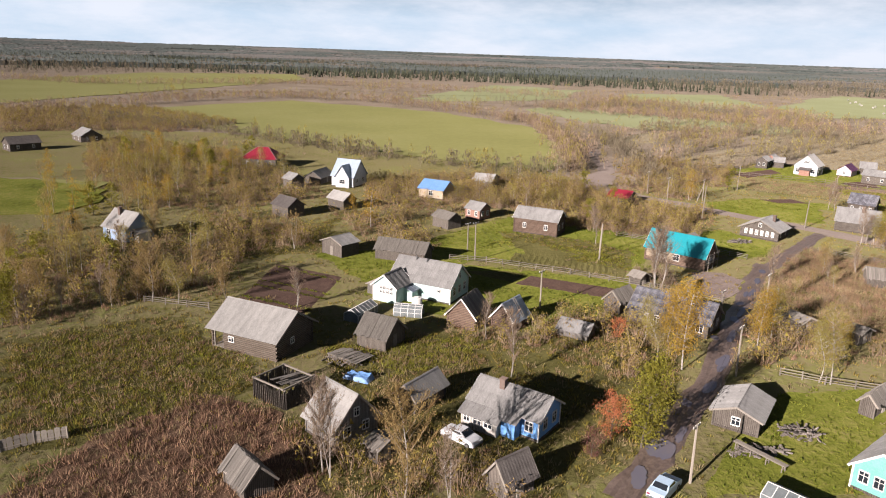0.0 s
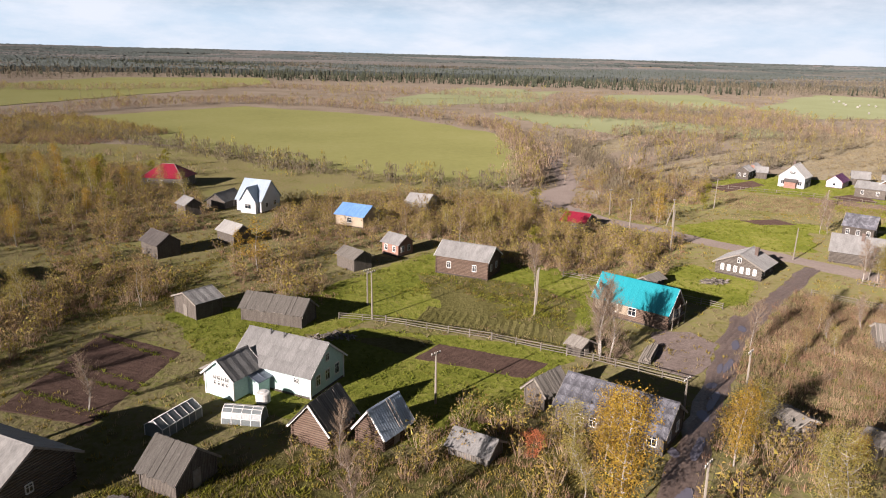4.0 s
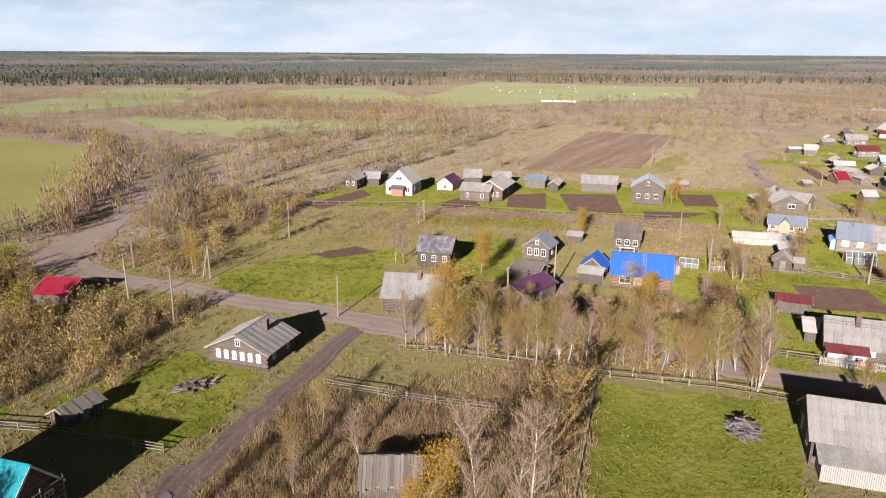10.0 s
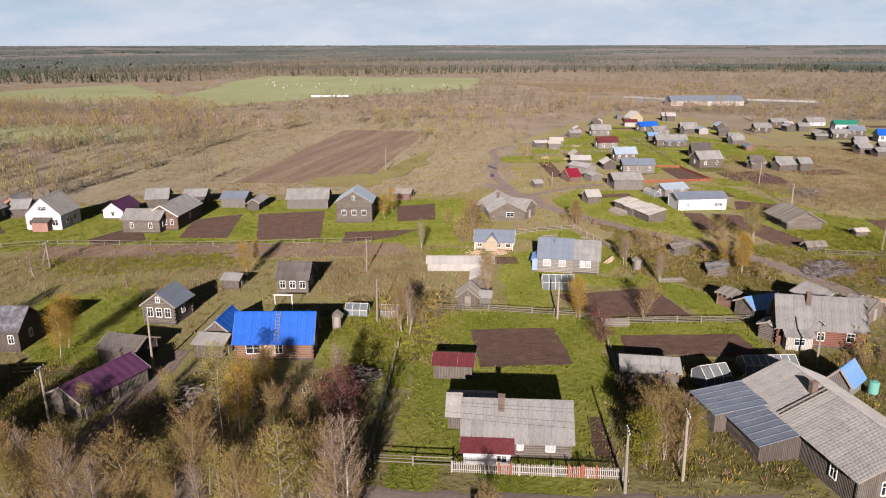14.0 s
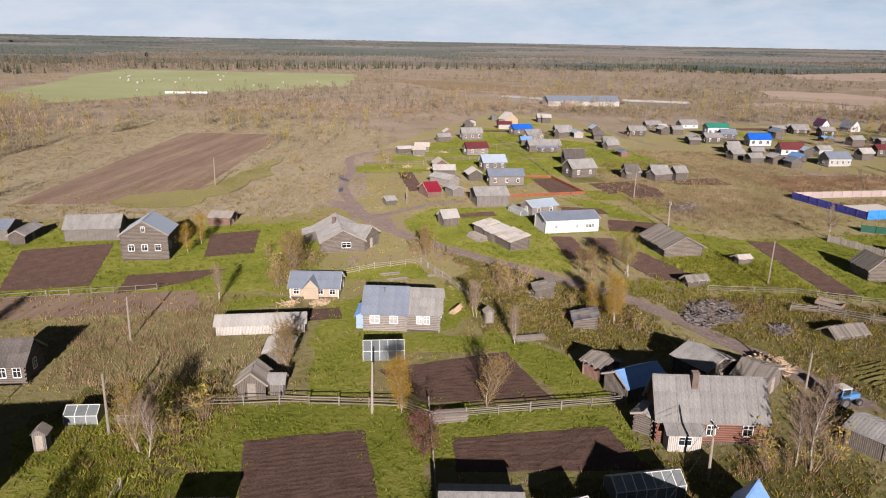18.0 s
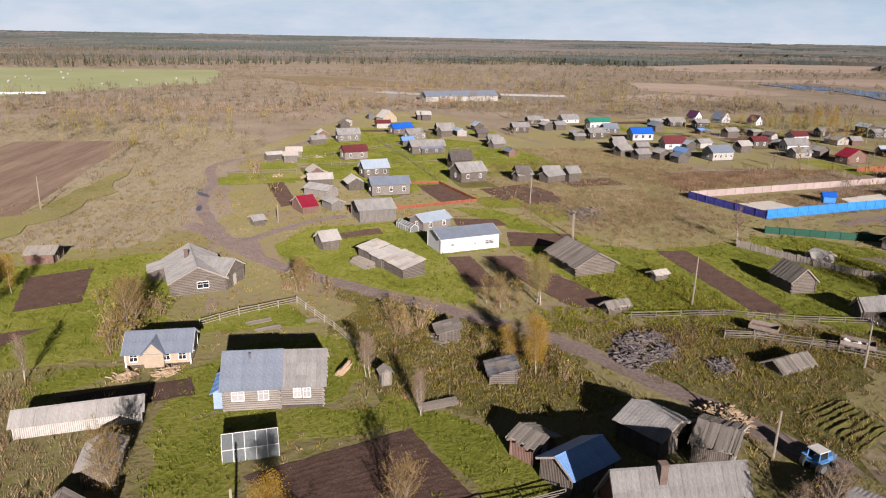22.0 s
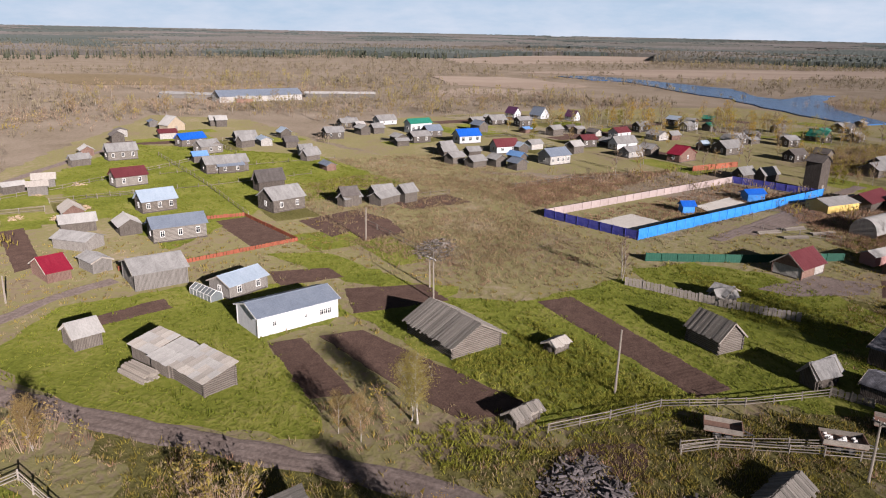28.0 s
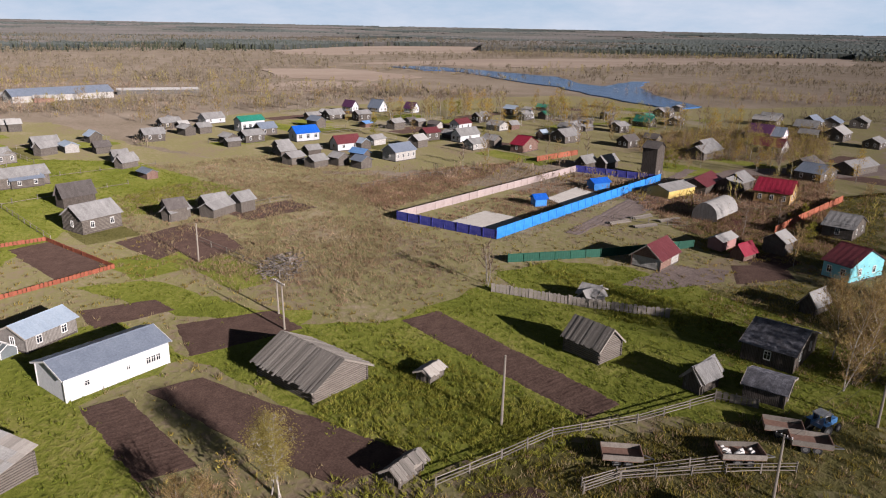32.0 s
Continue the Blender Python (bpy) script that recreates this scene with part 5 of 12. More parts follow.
house("house", "bright blue painted house with grey corrugated roof", 16.1, 66.8, 139, 8.2, 4.8, 2.6, 4.1, "blue", "slate", 0, 2, 1, annex=[(-0.3, 4.0, 2.42, 4.3, 2.5, 1.7, 'y', 'whiteplank', 'slate', [('f', 0.7, 0.8, 0.9, 0.7), ('f', 2.0, 0.8, 0.9, 0.7), ('f', 3.3, 0.8, 0.7, 0.7)]), (-2.0, -0.4, 2.42, 3.6, 2.5, 2.0, 'y', 'blue', 'slate')], wins=[('f', -3.0, 0.9, 0.8, 1.0)], chim=1, trim=1, see='fl')
# dark wall colour stands in for the shaded inside of an open front
house("shed", "dark plank shed with grey corrugated roof", 6.4, 71.3, 48, 5.4, 2.7, 2.0, 3.2, "darkplank", "slate", 0, 0, 1)
house("shed", "grey plank shed with weathered board roof", 2.4, 88.1, 146, 4.3, 4.7, 2.0, 4.0, "plank", "board", 0, 0, 0)
house("shed", "grey plank shed with weathered board roof", -10.0, 56.3, 125, 3.9, 2.7, 1.7, 3.2, "plank", "board", 0, 0, 1)
house("shed", "grey plank shed with dark felt roof", 13.2, 54.5, 33, 3.3, 2.4, 2.0, 3.6, "plank", "darkroof", 0, 0, 1)
house("shed", "grey plank shed with weathered board roof", 1.8, 60.6, 132, 1.6, 2.4, 1.7, 2.2, "plank", "board", 0, 0, 1)
house("shed", "brown log shed with weathered board roof", 15.0, 94.9, 58, 4.7, 4.2, 2.2, 4.6, "brownlog", "board", 0, 0, 1, trim=1)
house("shed", "brown log shed with pale blue metal roof", 21.0, 94.0, 49, 4.3, 3.4, 1.9, 4.0, "brownlog", "skyroof", 0, 0, 1, ladders=[(-1, 0.4)], trim=1)
house("shed", "grey plank shed with grey corrugated roof", -4.4, 131.6, 44, 4.2, 5.4, 2.6, 3.6, "plank", "slate", 0, 0, 0)
house("shed", "grey plank shed with weathered board roof", 7.5, 128.0, 155, 9.6, 4.2, 2.1, 3.7, "plank", "board", 0, 0, 0)
house("house", "brown log house with grey corrugated roof", 38.7, 149.5, 148, 9.7, 6.1, 3.5, 5.3, "brownlog", "slate", 2, 2, 0, trim=1, see='fl')
house("house", "pale blue painted house with pale grey sheet roof", -46.4, 142.3, 142, 7.2, 6.2, 2.7, 5.5, "palebl", "pale", 2, 2, -1, ww=1.0, annex=[(-5.0, -3.62, -1.2, 1.4, 2.0, 2.5, 'x', 'white', 'pale')], chim=1, trim=1, see='fl')
house("house", "silver-grey plank house with crimson metal roof", -32.5, 235.0, 168, 11.1, 9.0, 2.9, 6.1, "greyplank", "red", 3, 1, -1, hip=1, see='fl')
house("house", "white sided house with pale blue metal roof", -4.2, 203.2, 152, 6.9, 7.9, 3.2, 7.3, "white", "skyroof", 2, 2, -1, ww=0.9, trim=1, cross=(1, -0.6, 4.2, 1.2, 6.2), cross_win=1, see='l')
house("shed", "grey plank shed with grey corrugated roof", -12.9, 207.7, 66, 8.1, 5.0, 2.0, 3.6, "plank", "slate", 0, 0, -1)
house("house", "tan house with light blue metal roof", 19.5, 187.4, 147, 7.2, 6.9, 2.7, 4.5, "yellow", "skyblue", 1, 0, -1, trim=1, ww=1.0, see='fl')
house("barn", "chalky white plank barn with pale grey sheet roof", 35.7, 204.5, 156, 5.5, 9.0, 2.2, 3.6, "whiteplank", "pale", 0, 0, -1)
house("shed", "grey plank shed with crimson metal roof", 70.3, 184.7, 143, 5.6, 7.5, 1.6, 3.0, "plank", "red", 0, 0, 0)
house("house", "brown log house with turquoise metal roof", 60.7, 125.8, 133, 11.7, 5.3, 2.9, 5.7, "brownlog", "turq", 0, 3, 1, trim=1, bands=[('f', 0.3, 5.6, 0.85, 2.5, 'yellow')], wins=[('f', 2.6, 1.05, 1.5, 1.0), ('f', -0.4, 1.05, 1.1, 1.1)], ladders=[(1, 4.3)], see='fl')
house("shed", "grey plank shed with weathered board roof", 47.8, 113.3, 125, 2.1, 2.7, 1.5, 2.2, "plank", "board", 0, 0, 0)
house("shed", "grey plank shed with weathered board roof", 69.0, 140.1, 36, 4.3, 2.5, 1.4, 2.1, "plank", "board", 0, 0, 0)
house("house", "grey log house with six white windows in its broad gable", 90.0, 146.7, 42, 6.9, 8.0, 2.4, 4.3, "greylog", "slate", 2, 6, 0, attic=1, ov=0.7, chim=(0.1, -0.2), ww=0.5, see='bl', curtain=1)
house("shed", "grey plank shed with weathered board roof", 39.5, 100.2, 38, 4.0, 2.7, 2.2, 3.6, "plank", "board", 0, 0, 1)
house("house", "grey plank house with blotched mossy roof", 45.9, 94.3, 138, 11.5, 6.3, 2.3, 4.5, "plank", "worn", 0, 2, 1, wins=[('f', -4.6, 0.8, 0.9, 1.1), ('f', 1.6, 0.8, 0.7, 0.9), ('f', 3.0, 0.8, 0.7, 0.9)], pipes=[(-1.2, 0.5)], see='fl')
house("shed", "grey plank shed with weathered board roof", 63.7, 91.1, 108, 3.0, 3.0, 2.0, 2.6, "plank", "board", 0, 0, 1)
house("shed", "grey plank shed with weathered board roof", 70.1, 86.8, 117, 1.6, 3.1, 1.8, 2.4, "plank", "board", 0, 0, 1)
house("shed", "decayed grey plank shed under a broad mossy board roof", 92.7, 112.2, 151, 5.0, 5.4, 1.6, 3.0, "plank", "board", 0, 0, 1, ov=0.3)
house("house", "grey plank house with grey corrugated roof", 41.2, 65.9, 50, 6.2, 4.6, 2.0, 2.9, "plank", "slate", 0, 1, 1, see='bl')
house("shed", "grey plank shed with weathered board roof", 58.3, 67.4, 33, 5.5, 1.5, 2.0, 2.8, "plank", "board", 0, 0, 1)
house("house", "turquoise painted house with grey corrugated roof", 50.2, 53.8, 33, 9.1, 4.6, 2.6, 4.6, "turquoise", "slate", 3, 3, 1, trim=1, see='l')
house("house", "grey log house with grey corrugated roof", 117.1, 153.2, 142, 8.7, 7.0, 2.5, 5.1, "greylog", "slate", 0, 1, 0, wins=[('f', -3.4, 1.0, 0.7, 0.9)], chim=(-0.1, 0.1), see='fl')
house("house", "dark plank house with blotched mossy roof", 131.5, 171.0, 133, 6.1, 5.2, 3.2, 5.3, "darkplank", "worn", 3, 1, 0, see='fl')
house("house", "grey log house with blue-grey metal roof", 150.6, 164.8, 35, 4.8, 4.7, 3.0, 4.7, "greylog", "bluegrey", 1, 3, 1, attic=1, see='bl')
house("shed", "dark plank shed with dark felt roof", 141.0, 155.6, 121, 5.1, 4.5, 2.0, 3.0, "darkplank", "darkroof", 0, 0, 0)
house("shed", "grey plank shed with plum metal roof", 134.3, 147.1, 21, 9.1, 4.8, 2.2, 3.4, "plank", "purple", 0, 0, 0)
house("house", "ruddy log house with royal blue metal roof", 155.0, 142.9, 135, 9.6, 4.6, 2.8, 5.6, "turqlog", "royal", 0, 1, 1, wins=[('f', 2.6, 1.0, 1.7, 1.1), ('f', -0.6, 1.0, 0.9, 1.1)], ladders=[(1, -0.4)], bands=[('f', -0.2, 1.2, 0.5, 2.5, 'plaster')], see='frl')
house("shed", "grey plank shed with royal blue metal roof", 152.4, 151.6, 39, 5.2, 4.2, 2.0, 3.8, "plank", "royal", 0, 0, 0)
house("shed", "grey plank shed with grey corrugated roof", 149.5, 148.9, 126, 3.7, 3.8, 2.0, 2.6, "plank", "slate", 0, 0, 0)
house("house", "grey log house with dark felt roof", 171.0, 162.3, 132, 4.8, 5.0, 2.7, 4.6, "greylog", "darkroof", 3, 1, 1, see='frl')
house("shed", "grey plank shed with grey corrugated roof", 164.6, 170.8, 128, 2.6, 2.9, 1.7, 2.2, "plank", "slate", 0, 0, 0)
house("house", "white sided house with pale grey sheet roof", 157.8, 236.1, 43, 7.8, 7.7, 3.6, 7.1, "white", "pale", 0, 0, -1, wins=[('l', 2.5, 1.0, 1.1, 1.2), ('l', -2.5, 1.0, 1.1, 1.2), ('l', -0.6, 4.3, 0.5, 0.8), ('l', 0.0, 4.3, 0.5, 0.8), ('l', 0.6, 4.3, 0.5, 0.8), ('b', -1.5, 1.2, 1.1, 1.2), ('b', 1.5, 1.2, 1.1, 1.2)], annex=[(-5.6, -3.92, -1.7, 1.7, 2.1, 2.7, 'x', 'brickish', 'darkroof')], attic=1, chim=1, trim=1, ww=1.0)
house("house", "pink painted house with plum metal roof", 172.2, 235.4, 41, 8.0, 4.6, 2.2, 3.9, "pink", "purple", 0, 1, -1, trim=1, see='bl')
house("house", "brown log house with grey corrugated roof", 177.5, 219.2, 40, 12.6, 6.9, 3.3, 5.4, "brownlog", "slate", 1, 4, 0, trim=1, see='bl')
house("shed", "silver-grey plank shed with blue-grey metal roof", 196.8, 226.1, 134, 5.7, 6.5, 2.4, 3.4, "greyplank", "bluegrey", 0, 0, 0)
house("shed", "grey plank shed with grey corrugated roof", 198.9, 219.9, 41, 7.0, 2.7, 2.0, 2.8, "plank", "slate", 0, 0, 0)
house("barn", "silver-grey plank barn with grey corrugated roof", 208.5, 212.0, 137, 9.7, 6.3, 2.6, 4.4, "greyplank", "slate", 0, 0, 0)
house("house", "grey log house with pale blue metal roof", 208.1, 193.1, 43, 7.0, 7.8, 4.8, 7.2, "greylog", "skyroof", 2, 3, 0, ww=0.9, attic=1, see='fbl')
house("shed", "ruddy plank shed with weathered board roof", 230.9, 202.3, 125, 4.3, 4.9, 1.8, 2.6, "redplank", "board", 0, 0, 0)
house("shed", "grey plank shed with grey corrugated roof", 156.4, 252.8, 148, 3.8, 7.0, 2.2, 3.6, "plank", "slate", 0, 0, -1)
house("shed", "grey plank shed with grey corrugated roof", 183.2, 239.7, 146, 5.0, 6.7, 2.4, 4.2, "plank", "slate", 0, 0, -1)
house("shed", "grey plank shed with grey corrugated roof", 191.1, 235.5, 141, 5.1, 6.9, 2.4, 3.5, "plank", "slate", 0, 0, -1)
house("house", "grey log house with grey corrugated roof", 235.2, 172.5, 50, 13.0, 8.0, 2.2, 4.3, "greylog", "slate", 0, 0, 0, wins=[('l', -0.6, 0.9, 1.6, 0.9)], chim=(0.05, 0.12), nodoor=1, annex=[(2.0, 6.0, 4.02, 6.6, 2.2, 1.5, 'y', 'plank', 'slate')])
house("shed", "grey log shed with grey corrugated roof", 236.1, 168.5, 104, 5.7, 5.8, 2.6, 4.2, "greylog", "slate", 0, 0, 0)
house("house", "tan log house with blue-grey metal roof and small gable", 212.6, 155.5, 126, 7.3, 5.2, 1.9, 3.4, "yellow", "bluegrey", 4, 1, 1, cross=(1, 0.4, 2.2, 0.5, 3.1), trim=1, see='frl')
house("house", "pale log house with blue-grey metal roof", 210.1, 139.1, 124, 5.7, 6.4, 2.8, 5.3, "whitelog", "bluegrey", 0, 0, 1, wins=[('f', 1.4, 1.2, 1.2, 1.0, 1), ('f', -1.2, 1.2, 1.0, 1.0, 1)], pipes=[(0.3, 0.8)], annex=[(2.87, 4.0, -1.5, 2.6, 2.6, 2.0, 'x', 'palebl', 'skyblue')])
house("house", "pale log house with grey corrugated roof", 213.1, 134.9, 122, 4.6, 6.4, 2.8, 5.1, "whitelog", "slate", 0, 1, 1, wins=[('f', 0.4, 1.2, 0.7, 1.0, 1), ('f', -0.6, 1.2, 0.7, 1.0, 1)], see='frl')
house("shed", "long low whitewashed shed with pale grey sheet roof", 197.5, 150.6, 134, 11.4, 3.0, 1.6, 2.3, "whiteplank", "pale", 0, 0, 1)
house("shed", "grey plank shed with pale grey sheet roof", 192.6, 141.4, 40, 4.3, 2.7, 2.2, 2.8, "plank", "pale", 0, 0, 1)
house("shed", "grey plank shed with weathered board roof", 185.3, 137.4, 37, 2.9, 2.9, 2.0, 3.2, "plank", "board", 0, 0, 1)
house("shed", "silver-grey plank shed with grey corrugated roof", 186.7, 135.2, 128, 1.3, 1.5, 1.9, 2.4, "greyplank", "slate", 0, 0, 1)
house("house", "grey log house with grey corrugated roof", 159.4, 107.2, 131, 10.2, 4.6, 2.2, 4.9, "greylog", "slate", 0, 0, 1, annex=[(0.6, 5.1, 2.32, 3.9, 2.15, 1.55, 'y', 'white', 'darkred', [('f', 1.5, 0.5, 0.9, 0.6)])], wins=[('f', -0.3, 0.9, 0.5, 1.0, 1), ('f', -3.2, 0.8, 0.8, 1.1, 1)], chim=1)
house("shed", "grey plank shed with dark red metal roof", 166.6, 122.6, 129, 4.4, 3.3, 2.0, 2.6, "plank", "darkred", 0, 0, 1)
house("shed", "grey plank shed with grey corrugated roof", 160.3, 114.0, 131, 4.6, 5.0, 1.7, 2.7, "plank", "pale", 0, 0, 1)
house("shed", "grey plank shed with grey corrugated roof", 181.8, 105.2, 126, 6.3, 4.0, 2.0, 2.8, "plank", "slate", 0, 0, 1)
house("house", "red-brown log house with grey corrugated roof", 207.6, 94.9, 124, 10.6, 4.6, 3.0, 6.2, "redlog", "slate", 0, 2, 1, annex=[(1.4, 4.6, 2.32, 4.0, 2.6, 2.0, 'y', 'whiteplank', 'slate', [('f', 3.0, 0.8, 1.2, 0.8)])], wins=[('f', -3.6, 1.0, 0.9, 1.1), ('f', 0.0, 1.0, 0.8, 1.0)], chim=1, see='fr')
house("shed", "grey log shed with grey corrugated roof", 205.8, 99.5, 178, 4.8, 1.9, 2.2, 2.6, "greylog", "slate", 0, 0, 1)
house("shed", "grey plank shed with light blue metal roof", 211.5, 103.7, 153, 5.4, 3.7, 2.2, 3.2, "plank", "skyblue", 0, 0, 1)
house("shed", "ruddy plank shed with weathered board roof", 213.2, 108.5, 71, 2.7, 3.2, 2.0, 2.6, "redplank", "board", 0, 0, 1)
house("shed", "grey plank shed with grey corrugated roof", 220.8, 98.7, 66, 4.8, 5.1, 2.4, 3.4, "plank", "slate", 0, 0, 1)
house("shed", "grey plank shed with weathered board roof", 221.4, 92.8, 83, 3.4, 5.6, 2.2, 3.1, "plank", "board", 0, 0, 1)
house("shed", "grey plank shed with grey corrugated roof", 215.0, 80.4, 72, 3.6, 3.9, 2.2, 2.8, "plank", "slate", 0, 0, 1)
house("shed", "silver-grey plank shed with light blue metal roof", 194.5, 87.5, 176, 3.4, 2.3, 2.0, 3.4, "greyplank", "skyblue", 0, 0, 1)
house("shed", "grey plank shed with pale grey sheet roof", 260.8, 164.9, 146, 3.2, 3.7, 2.0, 3.2, "plank", "pale", 0, 0, 0)
lean_shed("low log shed with patched pale sheet roof", (251.5, 143.7), 60, 6.4, 3.9, 1.75, 2.65, "greylog", ("pale", "paleboard"), shed_rng)
lean_shed("decayed low hut among the weeds", (231.8, 127.6), 35, 3.2, 2.8, 1.3, 2.0, "plank", ("board", "slate"), shed_rng)
lean_shed("tumbledown dark log hut beside the birches", (224.4, 117.4), 30, 3.4, 3.0, 1.2, 1.9, "greylog", ("board", "worn"), shed_rng)
lean_shed("plank shed with plain pale grey roof", (254.6, 149.7), 62, 3.5, 3.9, 1.8, 2.5, "plank", ("pale", "pale"), shed_rng)
lean_shed("grey plank shed with patched pale roof", (256.8, 153.2), 64, 3.9, 3.6, 1.9, 2.6, "plank", ("paleboard", "pale"), shed_rng)
house("house", "white sided house with blue-grey metal roof", 273.6, 143.1, 140, 11.8, 6.1, 2.9, 3.9, "white", "bluegrey", 0, 0, 0, trim=1, nodoor=1, wins=[('f', -4.6, 1.0, 0.45, 0.7), ('f', -4.0, 1.0, 0.45, 0.7), ('f', -3.4, 1.0, 0.45, 0.7), ('f', -1.0, 1.2, 0.4, 0.4), ('f', 3.6, 1.2, 0.45, 0.5)])
house("house", "silver-grey plank house with pale blue metal roof", 282.9, 154.7, 154, 6.9, 4.6, 2.2, 3.2, "greyplank", "skyroof", 2, 1, 0, see='fr')
house("barn", "sagging grey log barn with ragged board roof", 272.4, 120.1, 46, 9.6, 7.6, 2.0, 4.0, "greylog", "board", 0, 0, 1, ov=0.7)
house("shed", "grey plank shed with pale board roof", 271.9, 106.9, 142, 2.6, 1.7, 1.2, 1.6, "plank", "paleboard", 0, 0, 0)
house("shed", "grey log shed with weathered board roof", 278.0, 86.9, 37, 5.3, 4.2, 2.2, 4.1, "greylog", "board", 0, 0, 0)
house("shed", "grey plank shed with grey corrugated roof", 269.5, 76.7, 132, 4.1, 2.0, 1.9, 3.0, "plank", "slate", 0, 0, 0)
house("shed", "silver-grey plank shed with pale grey sheet roof", 295.4, 82.5, 52, 2.5, 3.7, 1.6, 2.4, "greyplank", "pale", 0, 0, 0)
house("shed", "grey plank shed with weathered board roof", 253.8, 109.9, 141, 3.3, 1.6, 1.2, 1.8, "plank", "board", 0, 0, 1)
house("barn", "silver-grey plank barn with grey corrugated roof", 284.2, 169.3, 136, 7.7, 7.8, 2.8, 4.1, "greyplank", "slate", 0, 0, 0)
house("shed", "ruddy plank shed with crimson metal roof", 282.2, 185.9, 147, 3.4, 6.7, 1.8, 3.4, "redplank", "red", 0, 0, 0)
house("shed", "silver-grey plank shed with grey corrugated roof", 286.9, 181.5, 60, 4.8, 3.0, 2.0, 2.6, "greyplank", "slate", 0, 0, 0)
house("shed", "silver-grey plank shed with grey corrugated roof", 297.1, 192.0, 84, 7.1, 4.5, 2.0, 2.8, "greyplank", "slate", 0, 0, -1)
house("shed", "grey plank shed with grey corrugated roof", 267.4, 187.0, 150, 2.1, 3.2, 1.4, 2.0, "plank", "slate", 0, 0, 0)
house("house", "pale log house with blue-grey metal roof", 306.9, 178.5, 134, 9.6, 4.8, 3.0, 4.4, "whitelog", "bluegrey", 3, 1, -1, see='fr')
house("house", "grey log house with pale blue metal roof", 325.3, 194.0, 141, 7.3, 4.6, 2.8, 4.6, "greylog", "skyroof", 3, 1, -1, see='fr')
house("house", "pale log house with dark red metal roof", 346.8, 214.5, 143, 7.7, 4.6, 2.8, 4.4, "whitelog", "darkred", 2, 1, -1, see='fr')
house("house", "pale log house with grey corrugated roof", 378.7, 237.7, 138, 8.3, 4.6, 3.0, 4.8, "whitelog", "slate", 3, 1, -1, see='fr')
house("house", "grey log house with grey corrugated roof", 333.5, 168.7, 144, 7.9, 6.5, 3.0, 5.0, "greylog", "slate", 2, 1, -1, see='fr')
house("shed", "dark plank shed with dark felt roof", 351.0, 179.2, 139, 6.8, 3.4, 2.8, 5.0, "darkplank", "darkroof", 0, 0, -1)
house("house", "grey log house with grey corrugated roof", 370.0, 200.4, 134, 11.6, 5.8, 2.8, 4.4, "greylog", "slate", 2, 1, -1, see='fr')
house("house", "pale log house with grey corrugated roof", 396.1, 219.4, 150, 6.7, 4.6, 2.6, 4.2, "whitelog", "slate", 1, 1, -1, see='fr')
house("house", "grey plank house with royal blue metal roof", 408.8, 232.0, 149, 8.8, 4.6, 2.6, 4.2, "plank", "royal", 2, 1, -1, see='fr')
house("barn", "tan plank barn with pale grey sheet roof", 440.9, 257.4, 62, 6.0, 7.2, 2.4, 5.4, "yellow", "pale", 0, 0, -1, trim=1, ww=1.0)
house("shed", "grey plank shed with grey corrugated roof", 411.1, 213.4, 155, 5.5, 3.0, 2.6, 4.0, "plank", "slate", 0, 0, -1)
house("shed", "grey plank shed with grey corrugated roof", 366.4, 242.5, 149, 5.2, 2.6, 2.2, 3.2, "plank", "slate", 0, 0, -1)
house("shed", "grey plank shed with pale grey sheet roof", 331.8, 234.6, 150, 4.8, 2.6, 2.0, 2.6, "plank", "pale", 0, 0, -1)
house("shed", "grey plank shed with grey corrugated roof", 340.4, 155.2, 149, 5.0, 2.6, 2.0, 3.0, "plank", "slate", 0, 0, -1)
house("shed", "grey plank shed with grey corrugated roof", 344.4, 147.8, 153, 7.2, 3.6, 2.0, 3.0, "plank", "slate", 0, 0, -1)
house("shed", "grey plank shed with grey corrugated roof", 393.1, 184.0, 151, 5.2, 3.0, 2.0, 3.4, "plank", "slate", 0, 0, -1)
house("house", "small ruddy plank house with dark red roof and white front", 312.2, 67.2, 136, 7.2, 5.1, 2.1, 4.1, "redplank", "darkred", 0, 1, 0, see='l', nodoor=1, bands=[('f', -3.5, -0.6, 0.2, 2.0, 'whiteplank'), ('r', -2.4, 2.4, 0.2, 2.0, 'whiteplank')])
house("shed", "silver-grey plank shed with pale grey sheet roof", 294.5, 82.7, 124, 3.5, 1.7, 1.3, 2.2, "greyplank", "pale", 0, 0, 0)
house("house", "dark plank house with blotched mossy roof", 277.3, 63.8, 45, 5.9, 9.0, 2.4, 4.0, "darkplank", "worn", 1, 2, 0, see='fl')
house("shed", "dark plank shed with blotched mossy roof", 267.3, 70.2, 51, 4.1, 4.6, 1.8, 2.5, "darkplank", "worn", 0, 0, 0)
house("shed", "dark plank shed with grey corrugated roof", 269.1, 77.0, 122, 3.3, 2.0, 1.8, 3.0, "darkplank", "slate", 0, 0, 0)
house("shed", "grey plank shed with pale grey sheet roof", 291.0, 51.4, 124, 4.1, 2.1, 1.8, 3.2, "plank", "pale", 0, 0, 0)
house("water_tower", "dark plank water_tower with dark felt roof", 386.9, 42.3, 44, 4.2, 4.2, 8.0, 9.4, "darkplank", "darkroof", 0, 0, -1)
house("barn", "ochre painted barn with grey corrugated roof", 365.2, 44.4, 125, 12.2, 6.0, 2.0, 3.0, "ochre", "slate", 0, 0, -1)
